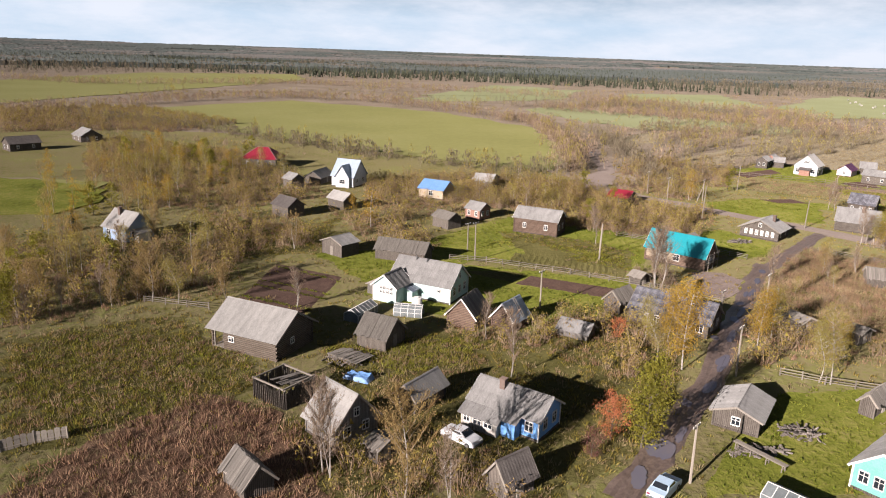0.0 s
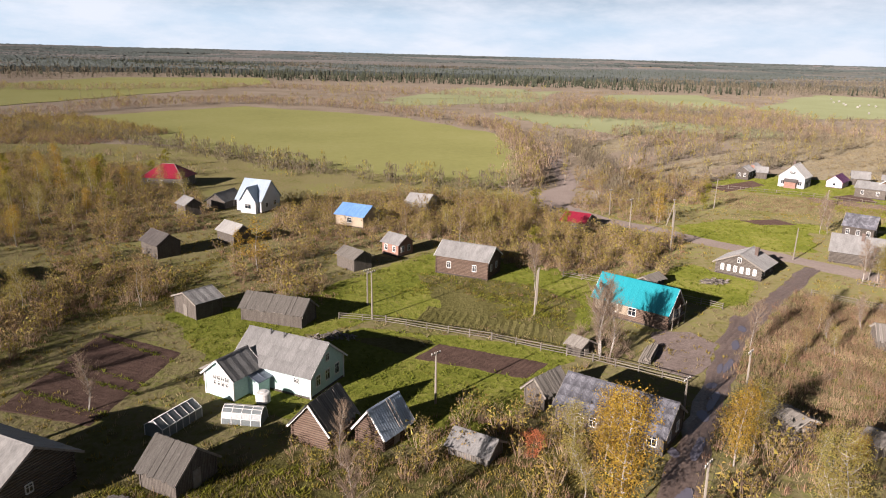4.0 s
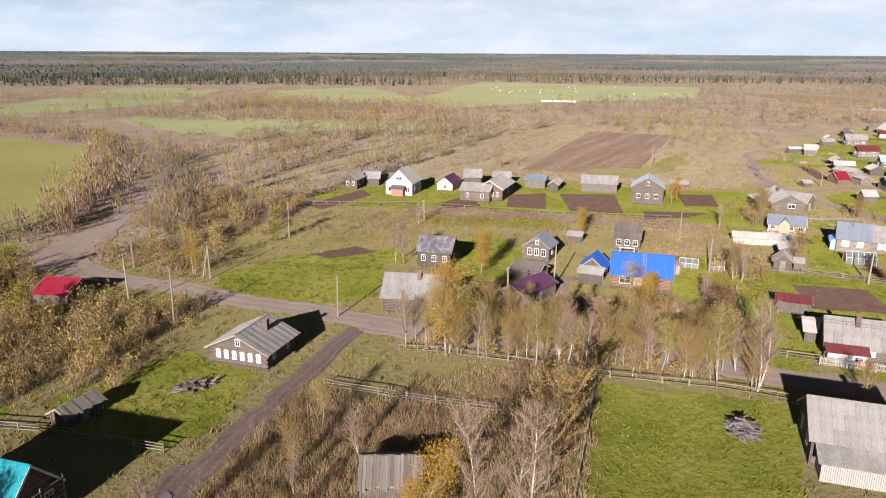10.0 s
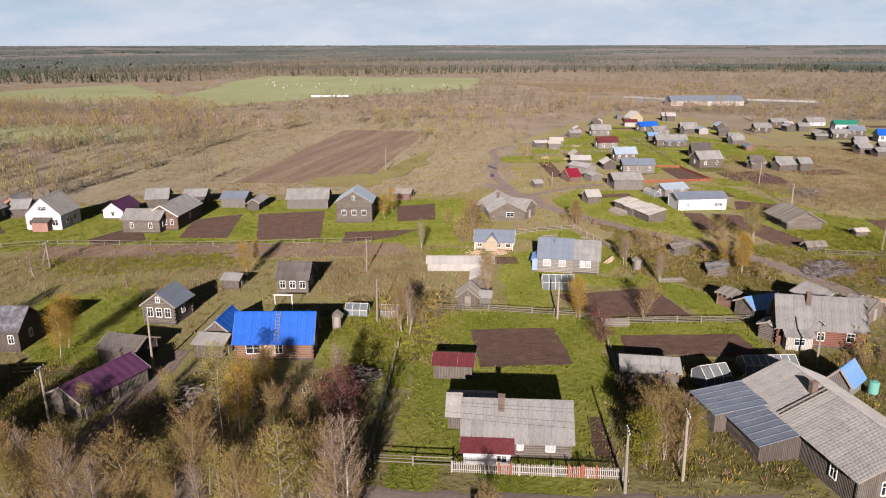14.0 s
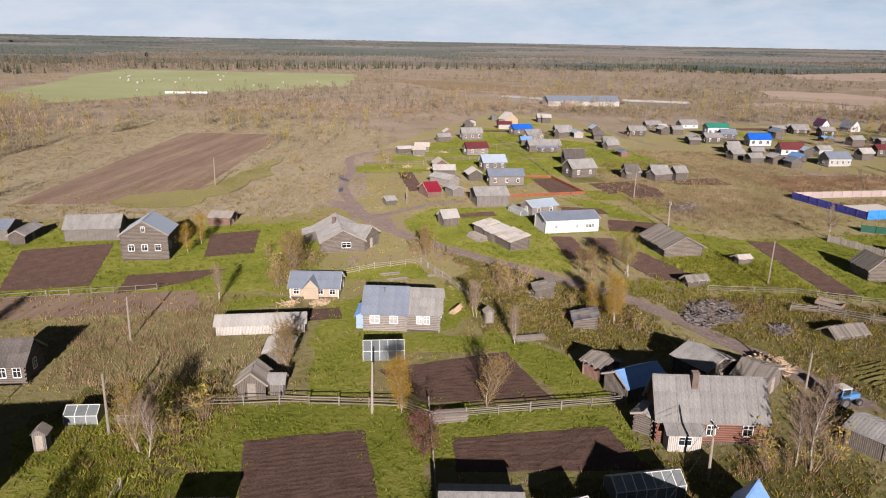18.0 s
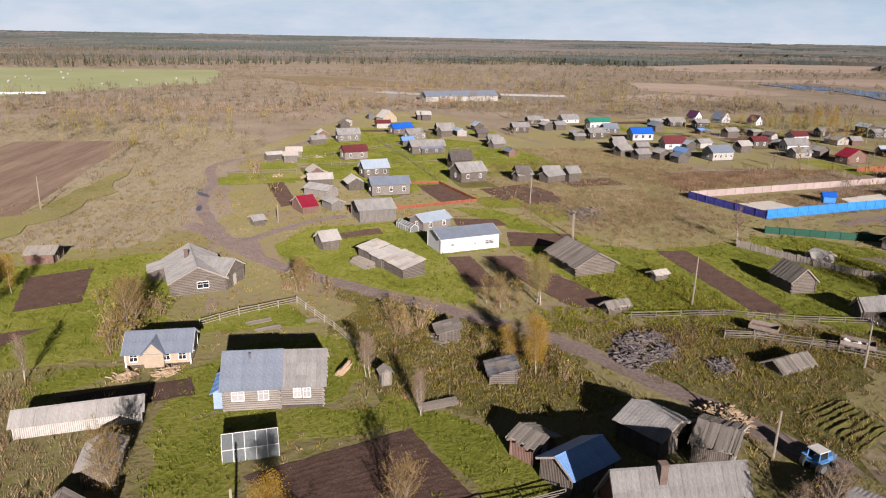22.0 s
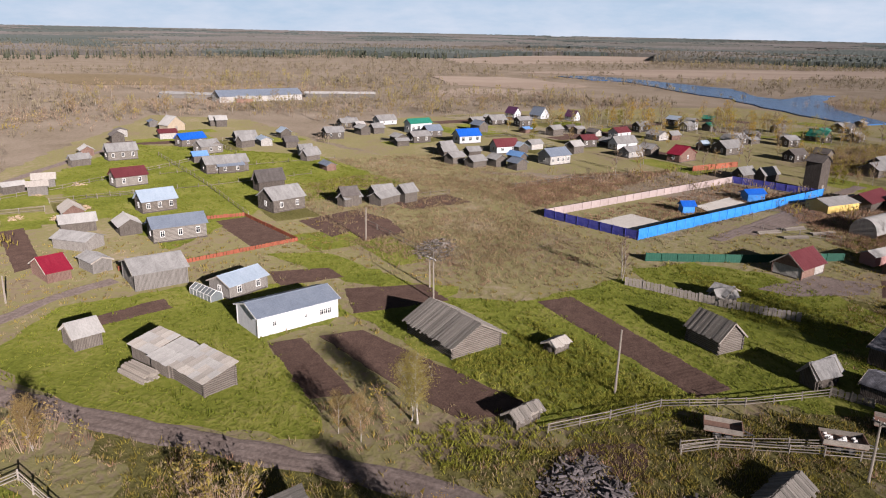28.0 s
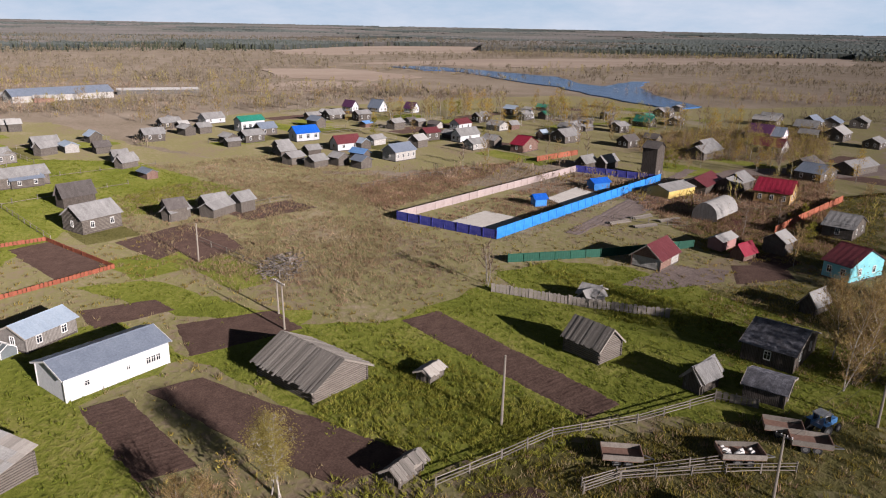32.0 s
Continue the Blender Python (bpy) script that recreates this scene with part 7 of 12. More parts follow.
house("shed", "dark plank shed with grey corrugated roof", 415.6, 137.3, 128, 4.4, 3.5, 1.9, 3.0, "darkplank", "slate", 0, 0, -1, nodoor=1)
house("shed", "dark plank shed with light blue metal roof", 409.8, 122.5, 50, 5.6, 2.9, 2.0, 3.0, "darkplank", "skyblue", 0, 0, -1, nodoor=1)
house("shed", "chalky white plank shed with grey corrugated roof", 436.2, 118.7, 136, 5.3, 3.9, 2.1, 3.2, "whiteplank", "slate", 0, 0, -1, nodoor=1)
house("shed", "ruddy plank shed with blue-grey metal roof", 380.0, 174.0, 45, 5.0, 2.9, 1.7, 2.4, "redplank", "bluegrey", 0, 0, -1, nodoor=1)
house("shed", "grey plank shed with grey corrugated roof", 482.1, 103.4, 132, 4.1, 3.9, 2.2, 2.9, "plank", "slate", 0, 0, -1, nodoor=1)
house("shed", "chalky white plank shed with dark felt roof", 478.0, 97.1, 45, 5.3, 3.6, 1.7, 2.7, "whiteplank", "darkroof", 0, 0, -1, nodoor=1)
house("shed", "dark plank shed with grey corrugated roof", 452.0, 92.7, 45, 5.2, 4.1, 1.7, 2.9, "darkplank", "slate", 0, 0, -1, nodoor=1)
house("shed", "ruddy plank shed with grey corrugated roof", 476.2, 67.1, 128, 4.5, 3.5, 2.1, 3.3, "redplank", "slate", 0, 0, -1, nodoor=1)
house("shed", "ruddy plank shed with grey corrugated roof", 531.9, 52.1, 50, 5.2, 3.2, 2.1, 2.8, "redplank", "slate", 0, 0, -1, nodoor=1)
house("shed", "grey plank shed with green metal roof", 541.7, 42.4, 50, 5.6, 3.4, 2.0, 3.1, "plank", "green", 0, 0, -1, nodoor=1)
house("shed", "ruddy plank shed with pale blue metal roof", 452.7, 59.7, 136, 3.7, 3.1, 2.0, 3.2, "redplank", "skyroof", 0, 0, -1, nodoor=1)
house("shed", "ruddy plank shed with pale grey sheet roof", 451.8, 53.7, 45, 5.4, 4.0, 1.7, 2.4, "redplank", "pale", 0, 0, -1, nodoor=1)
house("shed", "grey plank shed with grey corrugated roof", 474.4, 38.5, 132, 5.6, 3.4, 1.7, 2.4, "plank", "slate", 0, 0, -1, nodoor=1)
house("shed", "silver-grey plank shed with grey corrugated roof", 484.4, 24.3, 45, 3.8, 2.8, 2.1, 3.0, "greyplank", "slate", 0, 0, -1, nodoor=1)
house("shed", "grey plank shed with dark felt roof", 496.4, 12.0, 136, 5.6, 2.9, 1.8, 2.4, "plank", "darkroof", 0, 0, -1, nodoor=1)
house("shed", "chalky white plank shed with green metal roof", 509.3, 2.7, 132, 5.3, 4.2, 2.3, 3.0, "whiteplank", "green", 0, 0, -1, nodoor=1)
house("shed", "dark plank shed with grey corrugated roof", 530.9, -13.9, 132, 5.5, 3.4, 1.8, 2.5, "darkplank", "slate", 0, 0, -1, nodoor=1)
house("shed", "grey plank shed with grey corrugated roof", 546.5, -25.2, 136, 3.9, 4.1, 2.3, 3.0, "plank", "slate", 0, 0, -1, nodoor=1)

# ---- plants ----
tree_rng = random.Random(31)
M_BARK = mat("birch_bark", [(0.1, 0.088, 0.076), (0.34, 0.31, 0.275), (0.56, 0.53, 0.48)], scale=1.6, stretch=(1, 1, 2.5), bump=0.2, rand=0.15)
M_DBARK = mat("dark_bark", [(0.06, 0.05, 0.04), (0.12, 0.10, 0.08), (0.2, 0.17, 0.14)], scale=2.0, bump=0.3)
LEAF = dict(scale=0.4, island=0.35, thin=0.35, rough=0.8, bump=0, spec=0.15, fine=5.0)
M_GOLD = mat("gold_birch_leaves", [(0.27, 0.165, 0.03), (0.39, 0.25, 0.04), (0.49, 0.34, 0.075)], **LEAF)
M_THIN = mat("olive_yellow_leaves", [(0.205, 0.170, 0.045), (0.324, 0.265, 0.075), (0.454, 0.366, 0.115)], **LEAF)
M_RUSTL = mat("tan_olive_leaves", [(0.224, 0.157, 0.066), (0.326, 0.230, 0.100), (0.427, 0.315, 0.142)], **LEAF)
M_REDL = mat("coral_rowan_leaves", [(0.38, 0.11, 0.05), (0.50, 0.17, 0.08), (0.52, 0.26, 0.12)], **LEAF)
M_CRIM = mat("dark_crimson_leaves", [(0.12, 0.05, 0.045), (0.19, 0.075, 0.07), (0.23, 0.13, 0.11)], **LEAF)
M_LARCH = mat("yellow_green_leaves", [(0.13, 0.13, 0.02), (0.22, 0.20, 0.03), (0.33, 0.27, 0.05)], **LEAF)
M_SPRUCE = mat("dark_spruce", [(0.031, 0.037, 0.024), (0.054, 0.060, 0.040), (0.085, 0.084, 0.057)], scale=0.3, island=0.4, rough=0.9, bump=0, spec=0.1)
M_TWIG = mat("bare_twigs", [(0.185, 0.127, 0.086), (0.302, 0.220, 0.157), (0.414, 0.319, 0.232)], scale=0.05, island=0.35, thin=0.2, rough=0.95, bump=0, spec=0.1, fine=4.0, world_co=True)
M_FINE = mat("fine_birch_twigs", [(0.17, 0.122, 0.086), (0.27, 0.2, 0.145), (0.38, 0.295, 0.22)], scale=0.3, island=0.35, thin=0.25, rough=0.95, bump=0, spec=0.1)
M_FARW = mat("far_bare_wood", [(0.095, 0.081, 0.056), (0.144, 0.123, 0.086), (0.203, 0.173, 0.122)], scale=0.004, island=0.3, rough=0.95, bump=0, spec=0.1, fine=6.0, world_co=True)
# both canopy colours are paled and shifted grey-blue to paint in distance haze
M_CANOPY = mat("far_mixed_canopy_hazed", [(0.065, 0.069, 0.060), (0.096, 0.095, 0.084), (0.133, 0.121, 0.116), (0.166, 0.148, 0.148)], scale=0.0016, stretch=(1, 1, 1), fine=24.0, stain=0.6, rand=0, rough=1.0, spec=0.05, bump=0, world_co=True)
M_DARKCAN = mat("far_spruce_canopy_hazed", [(0.048, 0.057, 0.052), (0.074, 0.085, 0.079), (0.105, 0.112, 0.104)], scale=0.003, fine=24.0, stain=0.5, rand=0, rough=1.0, spec=0.05, bump=0, world_co=True)
M_FARS = mat("far_scrub_twigs", [(0.148, 0.122, 0.084), (0.215, 0.178, 0.124), (0.296, 0.248, 0.172)], scale=0.03, island=0.3, thin=0.25, rough=0.95, bump=0, spec=0.1, fine=4.0, world_co=True)
M_OLIVEB = mat("olive_shrub_leaves", [(0.168, 0.132, 0.030), (0.285, 0.218, 0.055), (0.428, 0.316, 0.095)], scale=0.03, island=0.35, thin=0.3, rough=0.9, bump=0, spec=0.1, fine=4.0, world_co=True)
M_WEED = mat("red_brown_weeds", [(0.177, 0.108, 0.069), (0.304, 0.189, 0.124), (0.468, 0.316, 0.212)], scale=0.05, island=0.4, thin=0.25, rough=0.95, bump=0, spec=0.1, fine=4.0, world_co=True)
M_TALL = mat("tall_dry_grass", [(0.196, 0.148, 0.079), (0.301, 0.235, 0.133), (0.409, 0.328, 0.194)], scale=0.05, island=0.3, thin=0.3, rough=0.95, bump=0, spec=0.1, fine=4.0, world_co=True)
M_TUFT = mat("green_grass_tufts", [(0.096, 0.114, 0.016), (0.165, 0.187, 0.025), (0.244, 0.244, 0.049)], scale=0.06, island=0.35, thin=0.3, rough=0.95, bump=0, spec=0.1, fine=4.0, world_co=True)
M_RANK = mat("rank_olive_blades", [(0.136, 0.112, 0.020), (0.218, 0.181, 0.036), (0.304, 0.235, 0.072)], scale=0.06, island=0.35, thin=0.3, rough=0.95, bump=0, spec=0.1, fine=4.0, world_co=True)
M_YELW = mat("yellow_green_weeds", [(0.143, 0.147, 0.022), (0.233, 0.230, 0.035), (0.322, 0.303, 0.070)], scale=0.08, island=0.35, thin=0.3, rough=0.95, bump=0, spec=0.1, fine=4.0, world_co=True)

CROWN = {"gold": (M_GOLD, 6500, 0.10), "thin": (M_THIN, 4200, 0.11), "rust": (M_RUSTL, 3600, 0.075), "red": (M_REDL, 3600, 0.15), "crimson": (M_CRIM, 3000, 0.13), "larch": (M_LARCH, 6000, 0.12), "bare": (M_FINE, 900, 0.05)}
LOOK = {"gold": "birch with dense golden autumn leaves", "thin": "slender birch with sparse yellow leaves", "rust": "tree with thin rusty brown foliage", "red": "rowan with coral red leaves",
        "crimson": "bush-like tree with dark crimson leaves", "larch": "bushy tree with yellow-green foliage", "bare": "pale-trunked birch nearly bare of leaves", "spruce": "dark green young spruce"}
TREES = {}


def leaf_cloud(r, centres, n, size):
    """Small leaf quads strewn round the twig ends."""
    c = np.array(centres)
    pick = c[r.randint(0, len(c), n)]
    p = pick + r.normal(0, 1, (n, 3)) * np.array([0.05, 0.05, 0.045])
    d1 = r.normal(0, 1, (n, 3))
    d1 /= np.linalg.norm(d1, axis=1, keepdims=True)
    d2 = np.cross(d1, r.normal(0, 1, (n, 3)))
    d2 /= np.linalg.norm(d2, axis=1, keepdims=True)
    s = (r.uniform(0.5, 1.2, (n, 1)) * size)
    v = np.stack([p - d1 * s * 0.55, p + d2 * s * 0.5, p + d1 * s * 0.55], 1).reshape(-1, 3)
    return v, np.arange(n * 3).reshape(-1, 3)


def grow(kind, variant, far=False):
    """A tree of unit height: trunk mesh, crown mesh."""
    r = np.random.RandomState(hash_of(kind) + variant * 17)
    g = Geo()
    if kind == "spruce":
        g.tube([(0, 0, 0), (0, 0, 0.95)], [0.02, 0.004], 5)
        vs, fs = [], []
        for j in range(16):
            z = 0.08 + 0.9 * j / 16
            rad = 0.2 * (1 - z) + 0.02
            for q in range(11):
                a = q * 2 * math.pi / 11 + j * 0.4 + r.uniform(-0.15, 0.15)
                rr = rad * r.uniform(0.75, 1.2)
                k = len(vs)
                w = 0.28
                vs += [(0, 0, z + 0.05), (rr * math.cos(a - w), rr * math.sin(a - w), z - 0.035), (rr * 1.1 * math.cos(a), rr * 1.1 * math.sin(a), z - 0.06), (rr * math.cos(a + w), rr * math.sin(a + w), z - 0.035)]
                fs.append((k, k + 1, k + 2, k + 3))
        return g, vs, fs, M_DBARK, M_SPRUCE
    bend = r.normal(0, 0.02, 4)
    spine = [(bend[0] * k * 4 * k + bend[2] * math.sin(5 * k), bend[1] * k * 4 * k + bend[3] * math.sin(4 * k), k) for k in np.linspace(0, 0.98, 9)]
    bush = kind in ("crimson", "red", "larch")
    base_r = 0.0095 if not bush else 0.014
    g.tube(spine, [base_r * (1 - 0.88 * k / 8) for k in range(9)], 6)
    ends, sprays = [], []
    lo = {"gold": 0.18, "thin": 0.3, "rust": 0.12, "bare": 0.22}.get(kind, 0.06)
    wide = {"gold": 0.16, "thin": 0.17, "rust": 0.21, "bare": 0.145, "larch": 0.2}.get(kind, 0.36)
    stems = 2 if kind in ("bare", "rust") and variant % 2 else 1
    for st in range(stems):
        if st:
            off = np.array([r.uniform(-0.12, 0.12), r.uniform(-0.12, 0.12)])
            sp2 = [(off[0] * min(1, k * 2) + p[0], off[1] * min(1, k * 2) + p[1], k * 0.9) for k, p in zip(np.linspace(0, 1, 9), spine)]
            g.tube(sp2, [base_r * 0.8 * (1 - 0.88 * k / 8) for k in range(9)], 5)
            cur = sp2
        else:
            cur = spine
        n = 9 if far else 26 if kind != "bare" else 30
        for i in range(n):
            k = lo + (0.97 - lo) * (i + r.uniform(0, 1)) / n
            j = min(7, int(k * 8))
            a0 = Vector(cur[j]).lerp(Vector(cur[j + 1]), min(1, k * 8 - j))
            ang = i * 2.4 + r.uniform(-0.5, 0.5)
            prof = math.sin(math.pi * min(1, (k - lo) / (1.02 - lo)) ** 0.7) ** 0.7 + 0.12
            ln = wide * prof * r.uniform(0.55, 1.15)
            up = ln * r.uniform(0.35, 1.1) if kind not in ("bare", "rust") else ln * r.uniform(0.9, 1.9)
            b = a0 + Vector((math.cos(ang) * ln, math.sin(ang) * ln, up))
            mid = a0.lerp(b, 0.5) + Vector((0, 0, -0.1 * ln))
            rr = base_r * 0.32 * (1.1 - k)
            if kind in ("bare", "rust"):
                g.tube([a0, mid, a0.lerp(b, 0.75)], [rr * 0.7 + 0.0008, rr * 0.4 + 0.0006, 0.0003], 3)
                sprays.append((a0, b))
            else:
                g.tube([a0, mid, b], [rr + 0.0014, rr * 0.6 + 0.0011, 0.0007], 3)
            for q in (0.45, 0.65, 0.8, 0.95, 1.0):
                ends.append(a0.lerp(b, q) + Vector(r.normal(0, 0.015, 3)))
            for q in range(0 if far or kind in ("bare", "rust") else 4):
                t0 = a0.lerp(b, r.uniform(0.4, 0.95))
                t1 = t0 + Vector((r.normal(0, 0.035), r.normal(0, 0.035), r.uniform(-0.03, 0.06)))
                g.tube([t0, t1], [0.0016, 0.0005], 3)
                ends.append(t1)
    m, count, size = CROWN[kind]
    v, f = leaf_cloud(r, [tuple(e) for e in ends], int(count * (0.15 if far else 1)), (0.032 if bush else 0.018 if kind == "gold" else 0.013 if kind == "bare" else 0.017) * (1.7 if far else 1))
    if sprays:
        # thin twigs fanning up from every branch
        n = 400 if far else 2300
        ab = np.array([(*a, *b) for a, b in sprays])[r.randint(0, len(sprays), n)]
        q = r.uniform(0.1, 1.0, (n, 1))
        p0 = ab[:, :3] * (1 - q) + ab[:, 3:] * q + r.normal(0, 0.006, (n, 3))
        d = (ab[:, 3:] - ab[:, :3]) * r.uniform(0.05, 0.3, (n, 1)) + r.normal(0, 0.021, (n, 3)) + np.array([0, 0, 0.02])
        side = np.cross(d, r.normal(0, 1, (n, 3)))
        side *= (0.0017 if not far else 0.005) / np.linalg.norm(side, axis=1, keepdims=True)
        v = np.concatenate([v, np.stack([p0 - side, p0 + side, p0 + d], 1).reshape(-1, 3)])
        f = np.arange(len(v)).reshape(-1, 3)
    return g, v.tolist(), f.tolist(), (M_DBARK if bush else M_BARK), m


def hash_of(text):
    return sum((i + 3) * ord(c) for i, c in enumerate(text)) % 9973


def tree(x, y, h, kind, far=False):
    """A tree from a few grown shapes, turned and scaled to its height."""
    v = int(abs(x * 3 + y * 5)) % 4
    key = (kind, v, far)
    if key not in TREES:
        g, cv, cf, mb, ml = grow(kind, v, far)
        me1 = bpy.data.meshes.new("trunk")
        me1.from_pydata(g.v, [], g.f)
        me1.materials.append(mb)
        me2 = bpy.data.meshes.new("crown")
        me2.from_pydata(cv, [], cf)
        me2.materials.append(ml)
        TREES[key] = (me1, me2)
    e = new("tree")
    e.empty_display_size = 0.3
    s = tree_rng.uniform(0.9, 1.15)
    e.matrix_basis = pose(x, y, 0, 0, 0, tree_rng.uniform(0, 360)) @ Matrix.Diagonal((h * s, h * s, h, 1))
    tagged(e, LOOK[kind], "tree", "autumn trees of the village")
    share("trunk", TREES[key][0], e)
    share("crown", TREES[key][1], e)
    return e


GROVE = {}


def grove_tree(x, y, h, kind):
    """Marks a tree of the distant groves, which are built together."""
    GROVE.setdefault(kind, []).append((x, y, h))

# where the scrub, weeds and tall grass grow
SCRUB, WEEDS, TALL, YELLOW, ROUGH = [], [], [], [], []
SCRUB.append([(-60.2, 120.0), (-45.8, 88.8), (-41.0, 97.6), (-32.6, 105.7), (-21.4, 108.3), (-22.7, 139.0), (-37.8, 152.7), (-39.8, 134.5), (-53.9, 134.2), (-70.5, 142.2)])
SCRUB.append([(-83.9, 223.2), (-106.6, 289.2), (-46.2, 266.2), (-23.1, 219.1), (-9.4, 185.1), (-28.7, 170.2), (-50.5, 169.0)])
SCRUB.append([(0.8, 211.7), (34.9, 222.8), (62.4, 211.7), (53.3, 171.5), (35.5, 173.6), (12.3, 162.7), (-0.1, 174.9)])
SCRUB.append([(20.7, 202.0), (42.9, 201.7), (66.4, 214.0), (65.7, 185.4), (54.8, 165.9), (47.3, 157.0), (36.6, 172.5), (21.3, 174.9)])
SCRUB.append([(46.9, 154.0), (55.8, 171.5), (68.3, 175.8), (89.7, 168.3), (70.5, 153.1), (59.2, 144.8)])
SCRUB.append([(-7.4, 166.0), (9.9, 166.3), (15.0, 137.6), (11.5, 133.5), (2.8, 134.3)])
SCRUB.append([(42.9, 199.4), (65.5, 201.4), (78.0, 176.2), (85.3, 160.3), (71.8, 143.3), (55.1, 149.3), (45.2, 152.1)])
SCRUB.append([(73.5, 207.2), (103.7, 216.4), (95.3, 187.9), (84.6, 184.3), (81.9, 191.8)])
SCRUB.append([(85.5, 231.2), (102.7, 265.4), (132.9, 242.6), (111.4, 206.7), (92.7, 215.0)])
SCRUB.append([(111.3, 147.6), (123.7, 137.4), (137.6, 123.6), (145.1, 113.2), (139.5, 108.2), (126.0, 119.6), (119.9, 126.7), (109.6, 137.7)])
VERGE = [(147.0, 101.0), (150.5, 97.0), (157.5, 89.0), (164.0, 82.5), (161.0, 80.5), (152.0, 89.0), (143.5, 98.5)]
HERB_C = [(137.1, 143.6), (144.0, 137.5), (151.5, 135.5), (156.3, 126.7), (148.8, 117.8), (138.7, 125.0), (129.7, 136.3)]
SCRUB.append([(178.3, 107.3), (183.7, 102.6), (167.7, 93.2), (164.2, 96.3)])
SCRUB.append([(9.7, 97.9), (23.3, 97.7), (46.1, 97.4), (41.5, 81.0), (34.8, 69.1), (33.0, 74.8), (23.7, 85.2), (14.1, 87.3)])
SCRUB.append([(-4.4, 61.6), (3.2, 61.2), (12.0, 60.8), (16.3, 54.9), (15.5, 51.6), (-5.7, 52.9)])
SCRUB.append([(57.0, 97.2), (66.0, 108.0), (71.0, 82.5), (68.0, 78.5), (57.7, 80.6), (46.6, 77.5)])
HERB_B = [(66.0, 108.0), (76.2, 120.8), (93.4, 137.1), (100.4, 120.9), (71.0, 82.5)]
HERB = [(95.8, 121.7), (103.1, 128.7), (127.0, 125.8), (116.6, 112.0), (101.6, 97.2), (89.3, 103.1)]
SCRUB.append([(112.0, 137.5), (120.0, 142.0), (127.0, 139.0), (121.0, 131.0), (118.4, 129.8)])
ROUGH.append([(118.0, 152.0), (130.0, 164.0), (140.0, 156.0), (127.0, 141.0)])
ROUGH.append([(246.3, 153.4), (244.8, 142.8), (240.7, 117.6), (237.5, 109.5), (224.1, 108.7), (220.8, 116.0), (220.8, 126.9), (233.5, 141.3)])
SCRUB.append([(241.4, 142.6), (242.2, 136.0), (231.8, 129.1), (229.5, 134.0)])
SCRUB.append([(233.3, 122.3), (237.0, 114.2), (228.5, 109.9), (225.5, 116.5)])
TALL.append([(334.9, 101.3), (374.9, 68.7), (380.4, 50.9), (372.5, 47.5), (323.7, 90.5)])
SCRUB.append([(206.2, 91.6), (221.0, 82.7), (207.2, 82.4), (201.5, 90.5)])
SCRUB.append([(220.9, 177.3), (226.6, 169.5), (212.4, 156.1), (209.0, 160.8)])
SCRUB.append([(171.9, 142.4), (179.3, 142.2), (181.1, 135.9), (171.8, 133.4), (169.1, 137.3)])
SCRUB.append([(244.2, 163.8), (248.9, 159.5), (241.7, 149.1), (237.9, 156.9)])
SCRUB.append([(251.8, 130.4), (255.0, 125.1), (246.9, 120.2), (244.0, 125.6)])
SCRUB.append([(289.4, 48.9), (293.5, 38.8), (269.8, 54.9), (268.6, 60.2)])
SCRUB.append([(-193.1, 406.8), (-131.5, 444.0), (-62.0, 361.0), (-84.2, 321.4), (-117.6, 323.2), (-147.4, 308.2)])
WEEDS.append([(-30.4, 55.7), (-27.7, 62.8), (-17.6, 73.8), (-10.5, 70.9), (-4.4, 61.6), (-3.8, 52.4), (-29.6, 53.9)])
WEEDS.append([(-43.4, 83.6), (-40.4, 92.4), (-18.1, 90.0), (-12.2, 79.4), (-17.6, 73.8), (-28.5, 64.8), (-35.8, 67.3)])
TALL.append([(313.5, 148.4), (342.9, 127.7), (334.7, 111.3), (320.3, 95.1), (302.9, 102.4), (293.8, 117.4), (298.2, 134.0)])
TALL.append([(351.8, 179.0), (382.1, 154.6), (370.9, 112.8), (331.7, 111.1), (304.3, 115.7), (307.5, 142.7), (328.4, 158.8)])
TALL.append([(395.1, 179.3), (414.7, 149.3), (383.4, 111.7), (400.3, 86.0), (393.2, 64.6), (348.0, 111.5), (357.5, 134.4)])
TALL.append([(81.0, 130.3), (93.9, 133.0), (108.0, 117.6), (96.8, 118.3), (87.0, 109.3), (71.7, 111.5), (69.0, 112.7)])
TALL.append([(76.9, 128.4), (104.6, 130.4), (102.5, 113.8), (111.6, 112.1), (84.7, 85.3), (56.4, 91.2)])
TALL.append([(183.0, 175.7), (200.0, 165.6), (196.0, 145.8), (182.8, 137.2), (177.1, 141.7), (173.1, 154.9)])
TALL.append([(181.2, 173.7), (201.0, 161.9), (182.8, 144.8), (172.8, 153.6), (172.3, 162.2)])
TALL.append([(-6.0, 86.0), (9.0, 89.4), (15.5, 81.8), (10.1, 72.8), (-0.1, 73.2)])
TALL.append([(123.1, 224.7), (153.9, 209.0), (172.9, 181.0), (169.8, 168.9), (155.7, 168.6), (144.6, 186.5), (133.4, 196.4), (118.7, 201.1)])
YELLOW.append([(25.2, 137.8), (28.9, 141.5), (48.6, 131.5), (49.1, 123.8), (37.6, 128.7)])
TALL.append([(24.3, 128.5), (28.2, 135.2), (47.2, 123.3), (46.1, 115.6), (35.7, 119.9)])
ROUGH.append([(158.7, 135.1), (166.9, 150.1), (175.7, 152.1), (185.5, 144.9), (182.0, 135.4), (166.4, 125.3)])
YELLOW.append([(161.3, 134.6), (167.6, 145.5), (174.6, 146.7), (182.7, 143.4), (180.4, 137.3), (166.8, 127.6)])
